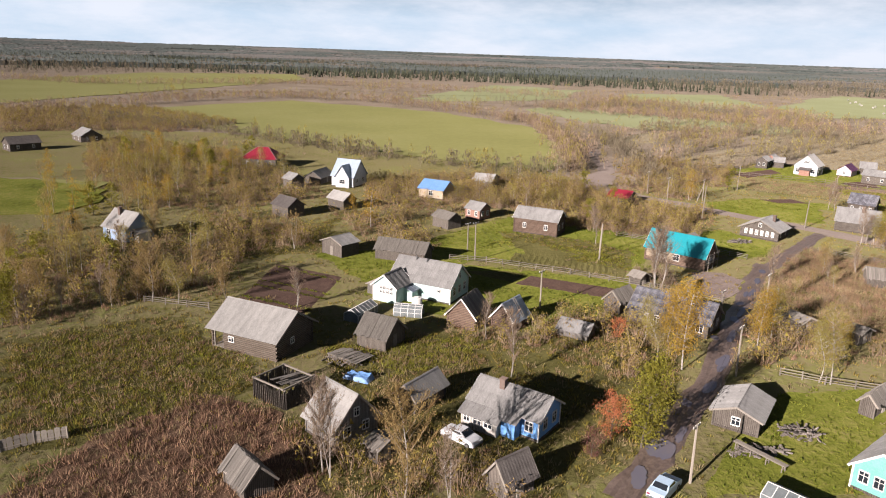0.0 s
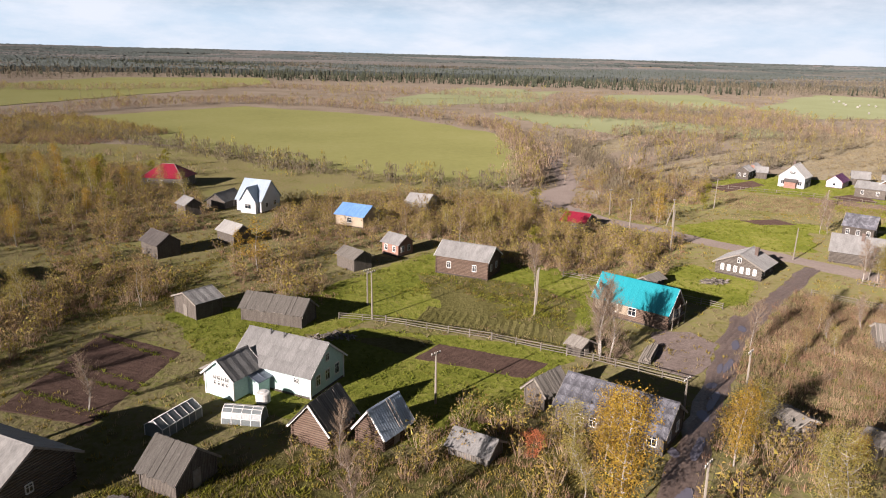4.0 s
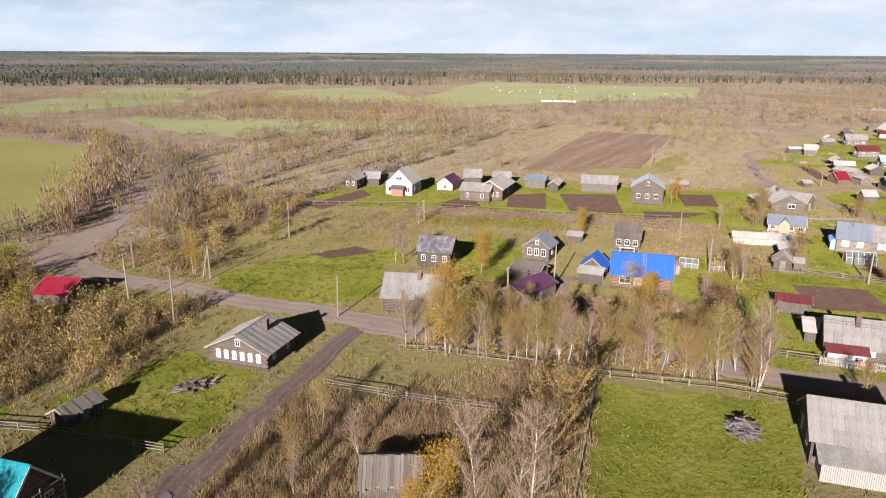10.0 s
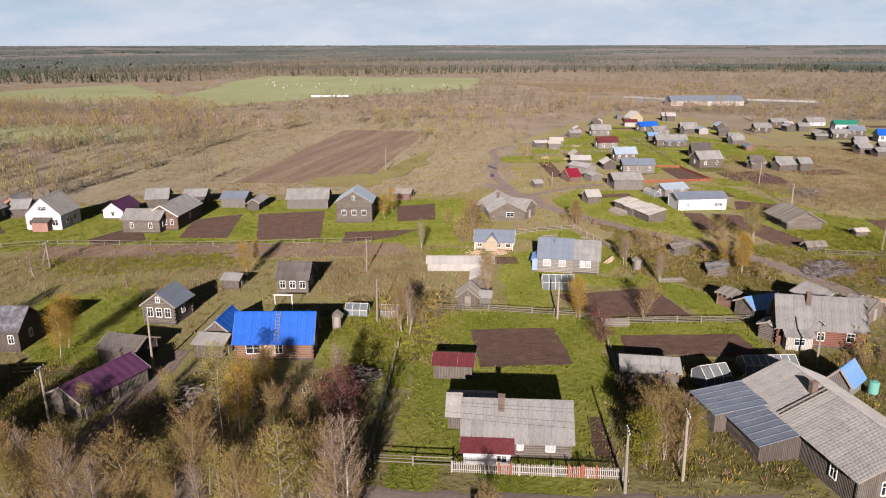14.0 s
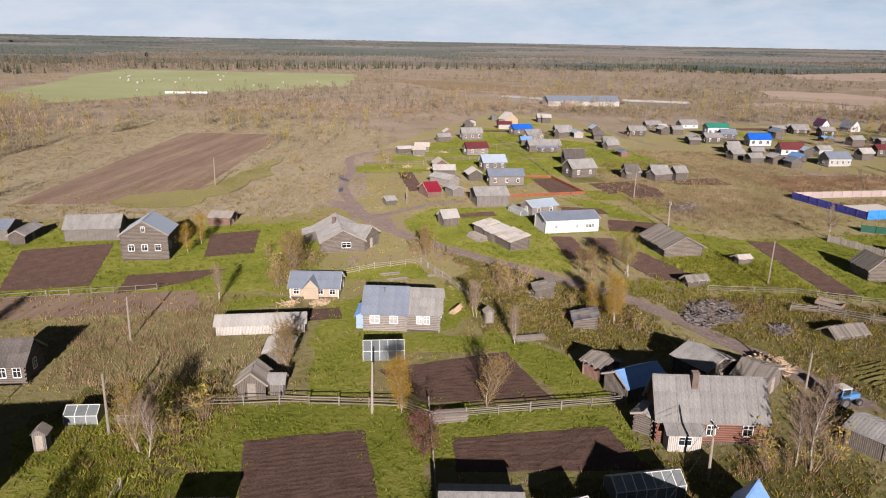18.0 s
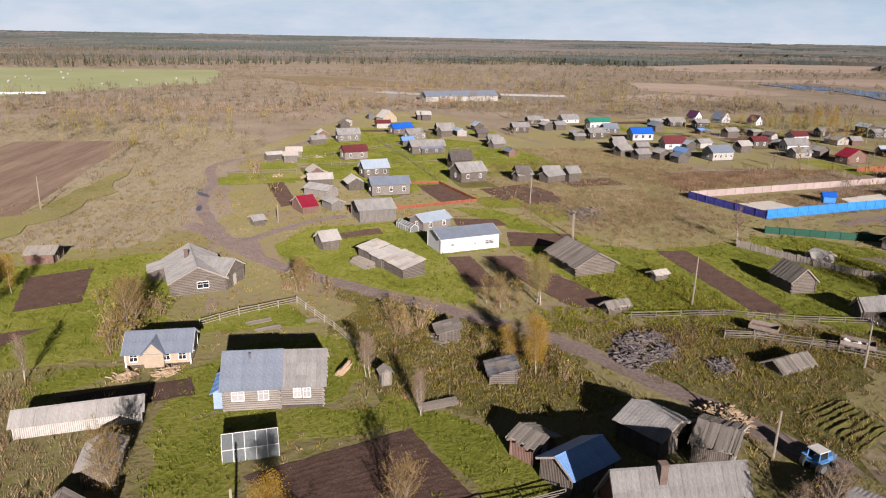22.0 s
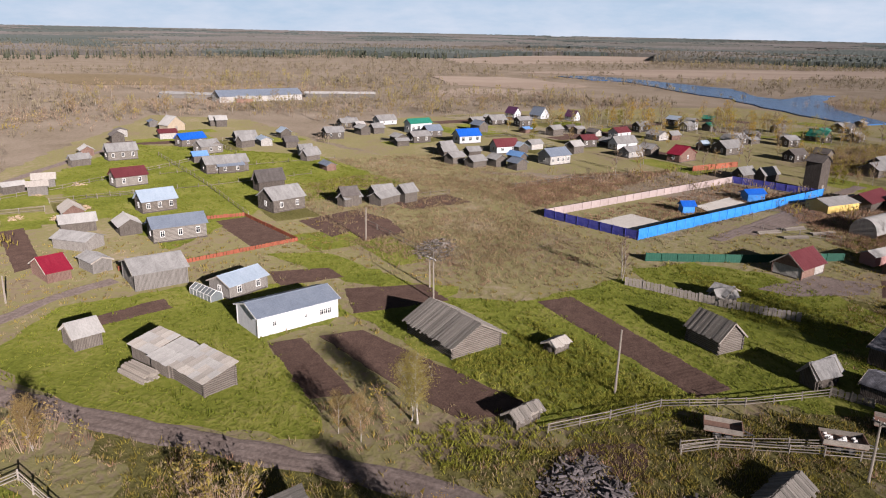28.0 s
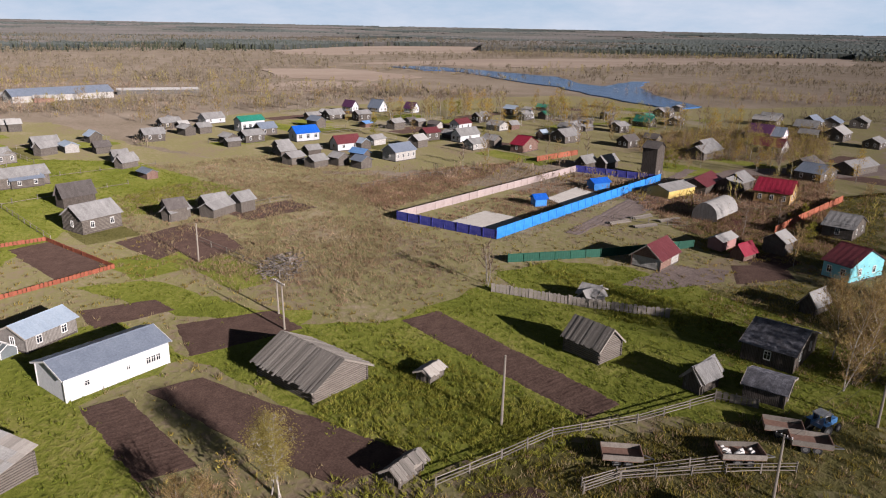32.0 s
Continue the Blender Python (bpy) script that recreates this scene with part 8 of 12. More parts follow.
# this dark olive patch also paints in long tree shadows lying here
ROUGH.append([(-35.9, 160.3), (-15.4, 152.8), (-5.4, 162.3), (-7.9, 133.9), (-22.1, 126.7)])
SCRUB.append([(-38.8, 167.5), (-19.1, 159.5), (-9.1, 138.6), (-23.8, 130.7)])
ROUGH.append([(250.0, 98.3), (258.1, 88.6), (261.8, 76.3), (267.2, 56.6), (249.2, 68.8)])
ROUGH.append([(298.1, 64.9), (303.0, 48.1), (289.3, 41.7), (268.5, 55.8), (270.1, 72.5), (275.7, 72.0)])
ROUGH.append([(335.9, 51.8), (350.2, 31.9), (368.4, -11.8), (308.5, 28.7), (311.3, 45.7), (320.7, 55.6)])
ROUGH.append([(236.4, 142.9), (241.6, 130.3), (236.2, 114.7), (227.8, 102.9), (222.2, 106.0), (214.4, 125.6), (225.6, 140.9)])
ROUGH.append([(245.9, 108.1), (254.9, 102.8), (264.1, 73.8), (242.2, 80.0), (234.2, 106.4)])
ROUGH.append([(166.8, 101.9), (178.9, 106.7), (187.8, 103.8), (200.0, 96.1), (211.8, 80.7), (189.2, 76.6)])
ROUGH.append([(175.3, 105.6), (185.8, 100.7), (180.2, 86.8), (172.8, 84.5), (162.2, 95.3)])
ROUGH.append([(-6.1, 87.8), (10.7, 91.3), (25.1, 91.0), (44.2, 92.8), (36.6, 71.8), (27.3, 60.0), (17.9, 53.1), (-4.0, 54.3), (-8.1, 66.1), (-2.7, 74.7)])
ROUGH.append([(-46.6, 90.6), (-27.5, 98.5), (-14.0, 82.7), (-11.6, 75.0), (-28.1, 63.8), (-33.9, 63.1)])
ROUGH.append([(245.3, 119.1), (252.7, 100.4), (260.9, 80.9), (223.3, 79.4), (231.4, 95.9)])
YELLOW.append([(-6.0, 86.0), (7.5, 89.4), (15.2, 89.2), (13.4, 81.9), (3.9, 78.9)])
YELLOW.append([(264.8, 119.7), (276.5, 112.1), (261.5, 96.2), (258.3, 99.9), (255.5, 106.5)])
YELLOW.append([(312.6, 88.8), (291.7, 66.5), (283.5, 68.9), (287.3, 81.0)])
YELLOW.append([(355.6, 172.1), (373.0, 165.7), (361.5, 154.3), (351.1, 162.9)])
YELLOW.append([(248.4, 120.3), (254.0, 113.9), (253.2, 107.6), (244.9, 109.2), (243.8, 116.8)])
SCRUB.append([(454.4, 31.4), (500.4, -74.4), (408.5, -20.6), (410.9, 32.2)])
WEEDS.append([(376.8, 58.4), (391.3, -10.5), (316.2, 33.5), (331.7, 53.9)])
WEEDS.append([(369.8, 122.9), (394.0, 99.4), (405.4, 75.6), (372.8, 94.8), (348.2, 114.0)])
YELLOW.append([(283.2, 111.1), (273.0, 101.8), (262.4, 92.6), (257.4, 99.1), (265.7, 107.3)])
YELLOW.append([(251.0, 108.1), (261.9, 98.9), (262.3, 88.4), (254.9, 95.4)])
YELLOW.append([(146.1, 210.0), (172.9, 189.3), (171.0, 180.0), (145.7, 197.1)])
YELLOW.append([(176.7, 149.8), (181.0, 147.8), (181.6, 142.8), (176.8, 140.3), (174.4, 143.8)])

# trees that stand alone: place, height and look
tree(-3.6, 57.9, 10.3, "bare")
tree(-2.9, 57.3, 8.8, "bare")
tree(3.6, 53.1, 10.5, "rust")
tree(17.9, 77.3, 8.9, "bare")
tree(7.5, 52.5, 7.6, "bare")
tree(57.0, 73.7, 9.3, "thin")
tree(55.9, 74.3, 7.3, "thin")
tree(40.1, 78.5, 12.0, "gold")
tree(27.9, 60.9, 9.4, "larch")
tree(37.7, 81.2, 6.2, "thin")
tree(25.2, 62.3, 4.8, "red")
tree(22.1, 59.1, 3.2, "crimson")
tree(-31.5, 104.5, 9.2, "rust")
tree(-27.6, 103.7, 7.3, "thin")
tree(-29.1, 120.2, 10.2, "thin", True)
tree(-20.9, 105.6, 5.9, "rust")
tree(-9.9, 101.8, 6.7, "bare")
tree(-61.4, 197.1, 9.2, "thin", True)
tree(-67.1, 196.6, 8.4, "thin", True)
tree(-72.8, 200.4, 8.5, "thin", True)
tree(-58.2, 226.1, 6.7, "gold", True)
tree(-59.1, 148.0, 4.5, "spruce")
tree(16.8, 89.2, 6.6, "bare")
tree(49.7, 110.8, 11.0, "bare")
tree(50.9, 110.9, 10.0, "bare")
tree(50.2, 111.9, 10.4, "bare")
tree(-13.3, 134.2, 6.8, "rust", True)
tree(38.6, 87.3, 7.0, "thin")
tree(41.7, 86.9, 8.4, "gold")
tree(35.2, 88.7, 3.0, "red")
tree(57.4, 87.7, 8.1, "thin")
tree(54.3, 85.8, 8.1, "gold")
tree(61.8, 84.1, 4.7, "thin")
tree(65.5, 83.7, 4.1, "gold")
tree(1.6, 151.9, 9.1, "gold", True)
tree(-2.3, 158.6, 6.2, "gold", True)
tree(48.2, 138.8, 8.1, "bare")
tree(90.7, 185.9, 5.4, "gold", True)
tree(90.7, 102.1, 10.2, "gold")
tree(90.1, 102.9, 6.7, "gold")
tree(94.1, 100.5, 13.0, "bare")
tree(97.8, 98.8, 13.0, "bare")
tree(104.6, 104.2, 12.1, "rust")
tree(71.5, 112.7, 7.0, "bare")
tree(81.9, 109.7, 4.1, "thin")
tree(111.8, 134.7, 12.6, "gold")
tree(113.5, 134.3, 9.2, "thin")
tree(111.9, 139.9, 7.0, "thin")
tree(136.5, 163.9, 7.5, "gold")
tree(147.3, 134.6, 5.8, "gold")
tree(90.5, 186.6, 8.1, "gold", True)
tree(92.2, 184.9, 5.5, "thin", True)
tree(51.0, 149.4, 5.2, "bare")
tree(109.6, 201.6, 7.0, "larch", True)
tree(173.4, 179.0, 4.7, "gold")
tree(142.7, 199.0, 5.5, "bare", True)
tree(112.3, 134.7, 11.9, "thin")
tree(134.9, 110.7, 10.1, "thin")
tree(138.1, 107.5, 11.3, "bare")
tree(123.3, 125.6, 8.3, "bare")
tree(141.3, 128.8, 8.0, "gold")
tree(140.3, 130.6, 9.1, "thin")
tree(134.6, 161.2, 7.4, "gold")
tree(168.6, 173.6, 6.2, "gold")
tree(153.9, 128.8, 6.1, "bare")
tree(148.7, 121.4, 7.0, "crimson")
tree(146.8, 100.0, 4.6, "rust")
tree(172.7, 137.6, 5.9, "bare")
tree(124.7, 175.2, 7.9, "bare")
tree(125.9, 174.1, 7.0, "bare")
tree(212.7, 188.7, 5.5, "gold")
tree(167.1, 95.3, 6.8, "rust")
tree(164.6, 96.0, 6.0, "larch")
tree(168.0, 97.6, 6.6, "rust")
tree(169.3, 94.0, 5.2, "larch")
tree(192.2, 122.1, 6.0, "gold")
tree(191.5, 121.5, 6.0, "gold")
tree(198.1, 115.0, 5.8, "rust")
tree(206.9, 84.6, 9.9, "bare")
tree(206.7, 85.9, 8.0, "bare")
tree(170.8, 135.1, 6.5, "bare")
tree(170.7, 136.6, 7.1, "rust")
tree(186.5, 114.6, 4.8, "crimson")
tree(229.3, 113.6, 7.4, "gold")
tree(234.1, 118.1, 4.3, "thin")
tree(253.4, 121.3, 6.6, "thin")
tree(215.4, 121.9, 4.4, "bare")
tree(217.8, 191.8, 6.2, "gold")
tree(216.2, 164.5, 7.2, "rust")
tree(200.6, 163.9, 6.0, "bare")
tree(219.4, 130.8, 5.5, "bare")
tree(190.9, 138.1, 6.7, "rust")
tree(230.2, 113.9, 6.5, "gold")
tree(230.5, 117.3, 4.7, "gold")
tree(214.5, 121.1, 5.5, "bare")
tree(219.3, 130.2, 5.2, "bare")
tree(214.8, 164.1, 7.5, "rust")
tree(239.3, 154.5, 5.2, "rust")
tree(251.5, 121.0, 6.8, "thin")
tree(251.1, 120.2, 7.1, "thin")
tree(246.6, 124.9, 5.2, "rust")
tree(247.6, 127.5, 4.3, "rust")
tree(301.0, 97.0, 7.4, "bare", True)
tree(238.9, 154.2, 5.0, "rust")
tree(250.9, 120.3, 7.5, "thin")
tree(302.2, 97.0, 6.7, "bare", True)
tree(267.9, 61.2, 13.0, "rust")
tree(275.5, 58.0, 10.2, "rust")
tree(386.8, 6.2, 10.5, "bare", True)
tree(328.0, 45.9, 3.4, "crimson", True)
tree(472.3, 114.6, 11.7, "rust", True)
tree(436.1, -7.6, 7.7, "thin", True)
tree(487.3, 43.7, 9.1, "gold", True)
tree(508.0, 16.6, 6.1, "gold", True)
tree(508.4, 98.2, 6.5, "gold", True)
tree(519.6, 87.7, 7.5, "gold", True)

# groves and yard trees
grove_tree(-55.4, 181.5, 4.6, "thin")
grove_tree(-57.7, 167.2, 6.4, "larch")
grove_tree(-41.6, 148.2, 4.2, "thin")
grove_tree(-47.8, 117.8, 7.8, "thin")
grove_tree(-81.3, 205.2, 4.4, "gold")
grove_tree(-60.6, 139.9, 7.2, "thin")
grove_tree(-35.1, 217.1, 4.9, "thin")
grove_tree(-43.0, 233.3, 4.9, "thin")
grove_tree(-45.8, 217.8, 7.4, "larch")
grove_tree(-68.5, 162.1, 7.7, "thin")
grove_tree(-90.5, 214.6, 7.1, "gold")
grove_tree(-48.9, 118.3, 6.9, "thin")
grove_tree(-67.0, 154.6, 6.4, "rust")
grove_tree(-31.9, 178.1, 7.6, "rust")
grove_tree(-77.3, 184.4, 7.5, "gold")
grove_tree(-70.7, 212.4, 4.8, "gold")
grove_tree(-39.5, 181.5, 6.4, "thin")
grove_tree(-66.2, 212.1, 5.8, "larch")
grove_tree(-38.1, 194.7, 5.1, "gold")
grove_tree(-54.2, 267.9, 7.1, "thin")
grove_tree(-41.4, 138.2, 5.0, "thin")
grove_tree(-65.6, 208.2, 7.9, "thin")
grove_tree(-62.9, 231.0, 5.2, "larch")
grove_tree(-53.1, 118.3, 7.2, "larch")
grove_tree(-89.5, 210.9, 5.6, "gold")
grove_tree(-58.3, 129.5, 5.1, "thin")
grove_tree(-63.0, 231.5, 4.3, "gold")
grove_tree(-82.6, 234.5, 5.7, "rust")
grove_tree(-55.1, 137.3, 7.1, "gold")
grove_tree(-70.5, 241.4, 4.2, "gold")
grove_tree(-53.9, 129.6, 7.3, "rust")
grove_tree(-43.6, 212.2, 4.1, "rust")
grove_tree(-46.1, 151.0, 6.2, "thin")
grove_tree(-65.0, 164.2, 7.8, "gold")
grove_tree(-62.0, 143.8, 6.3, "gold")
grove_tree(-45.6, 157.7, 7.6, "thin")
grove_tree(-85.6, 228.8, 4.4, "thin")
grove_tree(-50.8, 163.8, 6.5, "thin")
grove_tree(-62.7, 167.7, 5.5, "gold")
grove_tree(-65.8, 149.7, 6.5, "thin")
grove_tree(-58.5, 148.6, 4.7, "thin")
grove_tree(-45.5, 200.5, 7.8, "thin")
grove_tree(-48.8, 169.1, 5.0, "thin")
grove_tree(-74.4, 213.9, 5.9, "gold")
grove_tree(-75.2, 232.6, 5.4, "thin")
grove_tree(-52.7, 161.4, 5.3, "thin")
grove_tree(-59.9, 194.4, 5.8, "thin")
grove_tree(-57.2, 184.6, 8.8, "rust")
grove_tree(-41.0, 267.0, 6.0, "larch")
grove_tree(-49.3, 235.7, 5.2, "larch")
grove_tree(-69.7, 213.7, 8.9, "thin")
grove_tree(-76.5, 218.0, 6.0, "rust")
grove_tree(-55.1, 189.7, 8.5, "thin")
grove_tree(-59.2, 200.3, 8.7, "thin")
grove_tree(-61.2, 240.0, 6.6, "larch")
grove_tree(-76.6, 218.0, 5.1, "gold")
grove_tree(-32.9, 181.5, 5.6, "thin")
grove_tree(-57.8, 202.8, 7.4, "thin")
grove_tree(-61.5, 191.6, 6.3, "thin")
grove_tree(-39.8, 207.6, 5.9, "larch")
grove_tree(-48.3, 201.7, 5.0, "rust")
grove_tree(-74.3, 232.2, 8.9, "larch")
grove_tree(-41.7, 210.8, 8.6, "rust")
grove_tree(-51.7, 158.3, 7.3, "rust")
grove_tree(-39.2, 244.2, 5.7, "larch")
grove_tree(-38.3, 228.7, 5.6, "thin")
grove_tree(-80.8, 223.1, 6.4, "rust")
grove_tree(-55.8, 169.1, 7.7, "thin")
grove_tree(-54.7, 217.0, 8.0, "gold")
grove_tree(-57.5, 177.3, 6.7, "rust")
grove_tree(-35.7, 198.8, 5.2, "thin")
grove_tree(-42.2, 241.6, 5.4, "gold")
grove_tree(-63.1, 192.6, 8.7, "rust")
grove_tree(-66.3, 233.3, 9.0, "thin")
grove_tree(-51.5, 238.8, 8.3, "larch")
grove_tree(-39.8, 220.0, 6.6, "thin")
grove_tree(-45.5, 169.6, 6.8, "thin")
grove_tree(-48.5, 164.4, 8.5, "gold")
grove_tree(-69.7, 205.6, 8.0, "rust")
grove_tree(-53.6, 229.9, 7.5, "larch")
grove_tree(-60.4, 146.8, 4.8, "thin")
grove_tree(-79.0, 196.7, 4.0, "rust")
grove_tree(-64.6, 194.5, 7.7, "thin")
grove_tree(-89.7, 206.8, 5.0, "rust")
grove_tree(-63.8, 170.0, 6.8, "thin")
grove_tree(-78.5, 183.8, 5.7, "gold")
grove_tree(-72.0, 168.3, 6.0, "rust")
grove_tree(-59.8, 161.3, 7.6, "larch")
grove_tree(-54.3, 174.5, 5.6, "gold")
grove_tree(-72.5, 198.2, 7.2, "rust")
grove_tree(-71.6, 224.6, 7.5, "gold")
grove_tree(-70.2, 189.2, 5.5, "rust")
grove_tree(-53.7, 156.3, 4.3, "thin")
grove_tree(-68.3, 186.5, 7.8, "rust")
grove_tree(-50.0, 105.7, 5.6, "rust")
grove_tree(-46.3, 117.5, 7.9, "thin")
grove_tree(-41.0, 116.0, 7.6, "larch")
tree(-38.3, 103.0, 6.4, "bare")
grove_tree(-40.7, 111.7, 6.5, "rust")
tree(-43.3, 101.4, 5.2, "bare")
grove_tree(-34.4, 122.2, 5.0, "bare")
grove_tree(-39.6, 110.6, 6.6, "bare")
grove_tree(-49.9, 121.8, 7.1, "bare")
grove_tree(-35.0, 115.6, 6.4, "bare")
grove_tree(-51.0, 106.2, 5.9, "rust")
grove_tree(-54.2, 111.8, 6.4, "larch")
grove_tree(-47.7, 128.3, 5.6, "rust")
grove_tree(-42.6, 126.5, 7.3, "bare")
tree(-48.7, 95.7, 7.3, "larch")
grove_tree(-35.7, 122.7, 5.3, "rust")
tree(-46.1, 96.6, 5.5, "bare")
grove_tree(-51.7, 120.7, 7.1, "thin")
grove_tree(29.7, 178.1, 5.2, "bare")
grove_tree(38.9, 182.8, 5.2, "thin")
grove_tree(46.0, 201.6, 4.1, "bare")
grove_tree(25.0, 182.6, 4.4, "thin")
grove_tree(47.2, 188.1, 5.6, "rust")
grove_tree(13.6, 189.1, 6.4, "rust")
grove_tree(31.5, 173.4, 4.3, "thin")
grove_tree(24.1, 182.0, 5.1, "thin")
grove_tree(38.6, 178.3, 6.0, "thin")
grove_tree(46.9, 198.5, 5.7, "rust")
grove_tree(35.9, 197.9, 4.6, "rust")
grove_tree(47.6, 179.9, 5.9, "thin")
grove_tree(47.6, 180.9, 5.4, "thin")
grove_tree(42.2, 206.2, 5.6, "thin")
grove_tree(42.7, 178.9, 5.9, "thin")
grove_tree(30.2, 188.7, 5.7, "rust")
grove_tree(40.4, 170.7, 6.8, "bare")
grove_tree(29.1, 179.6, 6.0, "rust")
grove_tree(57.0, 201.1, 6.3, "thin")
grove_tree(53.5, 175.6, 6.2, "rust")
grove_tree(41.6, 172.3, 6.0, "rust")
grove_tree(33.7, 189.3, 6.0, "bare")
grove_tree(46.3, 208.5, 6.7, "bare")
grove_tree(52.9, 197.7, 4.2, "bare")
grove_tree(46.5, 169.4, 6.3, "thin")
grove_tree(59.3, 195.1, 5.4, "rust")
grove_tree(63.2, 196.6, 6.5, "larch")
grove_tree(61.9, 164.7, 5.3, "rust")
grove_tree(59.8, 191.6, 5.2, "rust")
grove_tree(55.6, 178.5, 4.5, "rust")
grove_tree(53.9, 196.8, 5.2, "thin")
grove_tree(62.3, 196.7, 6.1, "thin")
grove_tree(51.1, 178.9, 5.1, "thin")
grove_tree(64.8, 171.9, 4.8, "thin")
grove_tree(64.1, 175.5, 6.0, "larch")
grove_tree(53.7, 160.5, 5.7, "larch")
grove_tree(61.7, 221.1, 6.8, "bare")
grove_tree(50.9, 226.4, 5.3, "bare")
grove_tree(111.5, 222.6, 6.0, "bare")
grove_tree(87.5, 238.7, 5.4, "rust")
grove_tree(119.3, 238.3, 6.7, "bare")
grove_tree(84.7, 243.2, 5.7, "thin")
grove_tree(61.4, 232.2, 5.6, "thin")
grove_tree(104.5, 256.5, 4.2, "bare")
grove_tree(45.0, 237.2, 5.7, "bare")
grove_tree(88.2, 221.4, 5.8, "bare")
grove_tree(115.9, 242.3, 4.4, "thin")
grove_tree(117.5, 237.7, 4.7, "rust")
grove_tree(86.0, 216.8, 5.2, "thin")
grove_tree(92.0, 202.0, 6.4, "thin")
tree(144.6, 127.7, 4.7, "rust")
tree(152.7, 126.0, 4.3, "thin")
tree(145.4, 123.9, 4.0, "rust")
tree(139.2, 131.4, 4.2, "rust")
tree(164.7, 95.8, 5.6, "bare")
tree(169.1, 96.1, 5.5, "rust")
tree(171.8, 95.0, 5.4, "bare")
tree(167.1, 94.1, 6.2, "rust")
grove_tree(583.9, 26.9, 7.1, "gold")
grove_tree(531.0, 41.1, 7.5, "rust")
grove_tree(510.7, 21.9, 6.1, "thin")
grove_tree(546.4, 45.3, 6.6, "gold")
grove_tree(521.5, 19.6, 6.6, "thin")
grove_tree(509.0, 45.6, 9.9, "gold")
grove_tree(597.2, -7.2, 7.9, "thin")
grove_tree(580.8, -5.7, 7.4, "rust")
grove_tree(538.6, 35.5, 9.7, "rust")
grove_tree(572.3, 27.2, 9.2, "thin")
grove_tree(571.0, 40.4, 7.8, "rust")
grove_tree(581.2, 12.7, 8.9, "rust")
grove_tree(578.4, 18.7, 8.2, "rust")
grove_tree(553.6, 9.5, 8.4, "gold")
grove_tree(523.7, -41.7, 5.4, "rust")
grove_tree(530.6, -43.7, 5.1, "thin")
grove_tree(551.5, -56.8, 7.5, "rust")
grove_tree(524.8, -38.3, 7.2, "bare")
grove_tree(504.8, -35.7, 6.9, "bare")
grove_tree(492.8, -25.0, 7.2, "rust")
grove_tree(525.4, -41.5, 6.9, "rust")
grove_tree(517.5, -25.5, 8.8, "rust")
grove_tree(478.6, 328.2, 7.6, "rust")
grove_tree(535.7, 250.8, 5.9, "thin")
grove_tree(501.4, 317.5, 5.0, "bare")
grove_tree(536.5, 355.0, 8.2, "thin")
grove_tree(481.9, 287.0, 7.3, "rust")
grove_tree(478.2, 329.9, 8.5, "rust")
grove_tree(513.5, 348.9, 6.8, "thin")
grove_tree(505.5, 264.0, 6.0, "thin")
grove_tree(499.4, 233.1, 6.2, "rust")
grove_tree(529.5, 317.1, 7.7, "bare")
grove_tree(587.5, 256.6, 8.6, "bare")
grove_tree(467.8, 305.4, 5.8, "bare")
grove_tree(563.9, 299.5, 8.3, "bare")
grove_tree(527.7, 311.6, 7.4, "rust")
grove_tree(531.6, 297.3, 9.0, "rust")
grove_tree(553.5, 288.2, 8.9, "bare")
grove_tree(468.4, 295.8, 6.7, "rust")
grove_tree(562.7, 283.5, 6.8, "thin")
grove_tree(487.9, 339.2, 7.3, "bare")
grove_tree(592.0, 275.9, 7.3, "thin")
grove_tree(510.2, 297.8, 6.7, "thin")
grove_tree(488.3, 287.9, 8.0, "rust")
grove_tree(523.9, 352.4, 7.6, "rust")
grove_tree(522.6, 287.6, 8.9, "rust")
grove_tree(536.7, 347.8, 8.1, "bare")
grove_tree(540.2, 257.7, 7.5, "rust")
grove_tree(543.5, 197.7, 6.6, "bare")
grove_tree(503.4, 211.8, 7.8, "bare")
grove_tree(515.7, 170.4, 6.7, "rust")
grove_tree(525.0, 174.3, 7.2, "thin")
grove_tree(572.7, 205.7, 8.0, "thin")
grove_tree(500.7, 200.2, 6.8, "rust")
grove_tree(523.0, 164.6, 6.6, "bare")
grove_tree(545.8, 154.9, 8.2, "bare")
grove_tree(542.9, 159.0, 7.6, "bare")
grove_tree(558.0, 232.0, 6.8, "bare")
grove_tree(569.8, 217.7, 5.4, "rust")
grove_tree(546.5, 187.5, 5.8, "bare")
grove_tree(540.8, 150.4, 8.2, "rust")
grove_tree(535.0, 225.4, 7.7, "bare")
grove_tree(599.9, 186.6, 6.7, "thin")
grove_tree(525.9, 176.0, 5.5, "rust")
grove_tree(487.9, 120.9, 5.6, "gold")
grove_tree(494.3, 68.3, 4.0, "bare")
grove_tree(463.3, 75.1, 5.7, "gold")
grove_tree(522.3, 84.9, 6.0, "larch")
grove_tree(452.5, 105.8, 5.6, "rust")
grove_tree(458.5, 71.3, 5.0, "gold")
grove_tree(559.3, 58.6, 6.5, "rust")
grove_tree(487.7, 132.0, 5.9, "gold")
grove_tree(550.4, 89.3, 3.7, "larch")
grove_tree(485.5, 93.9, 3.4, "gold")
grove_tree(457.0, 120.2, 6.3, "larch")
grove_tree(531.8, 57.0, 5.3, "rust")
grove_tree(459.2, 80.1, 3.0, "larch")
grove_tree(513.5, 58.0, 4.7, "rust")
grove_tree(322.1, 34.6, 4.7, "larch")
grove_tree(394.2, 29.0, 4.1, "rust")
grove_tree(334.2, 41.0, 4.5, "bare")
grove_tree(396.8, -7.4, 4.4, "larch")
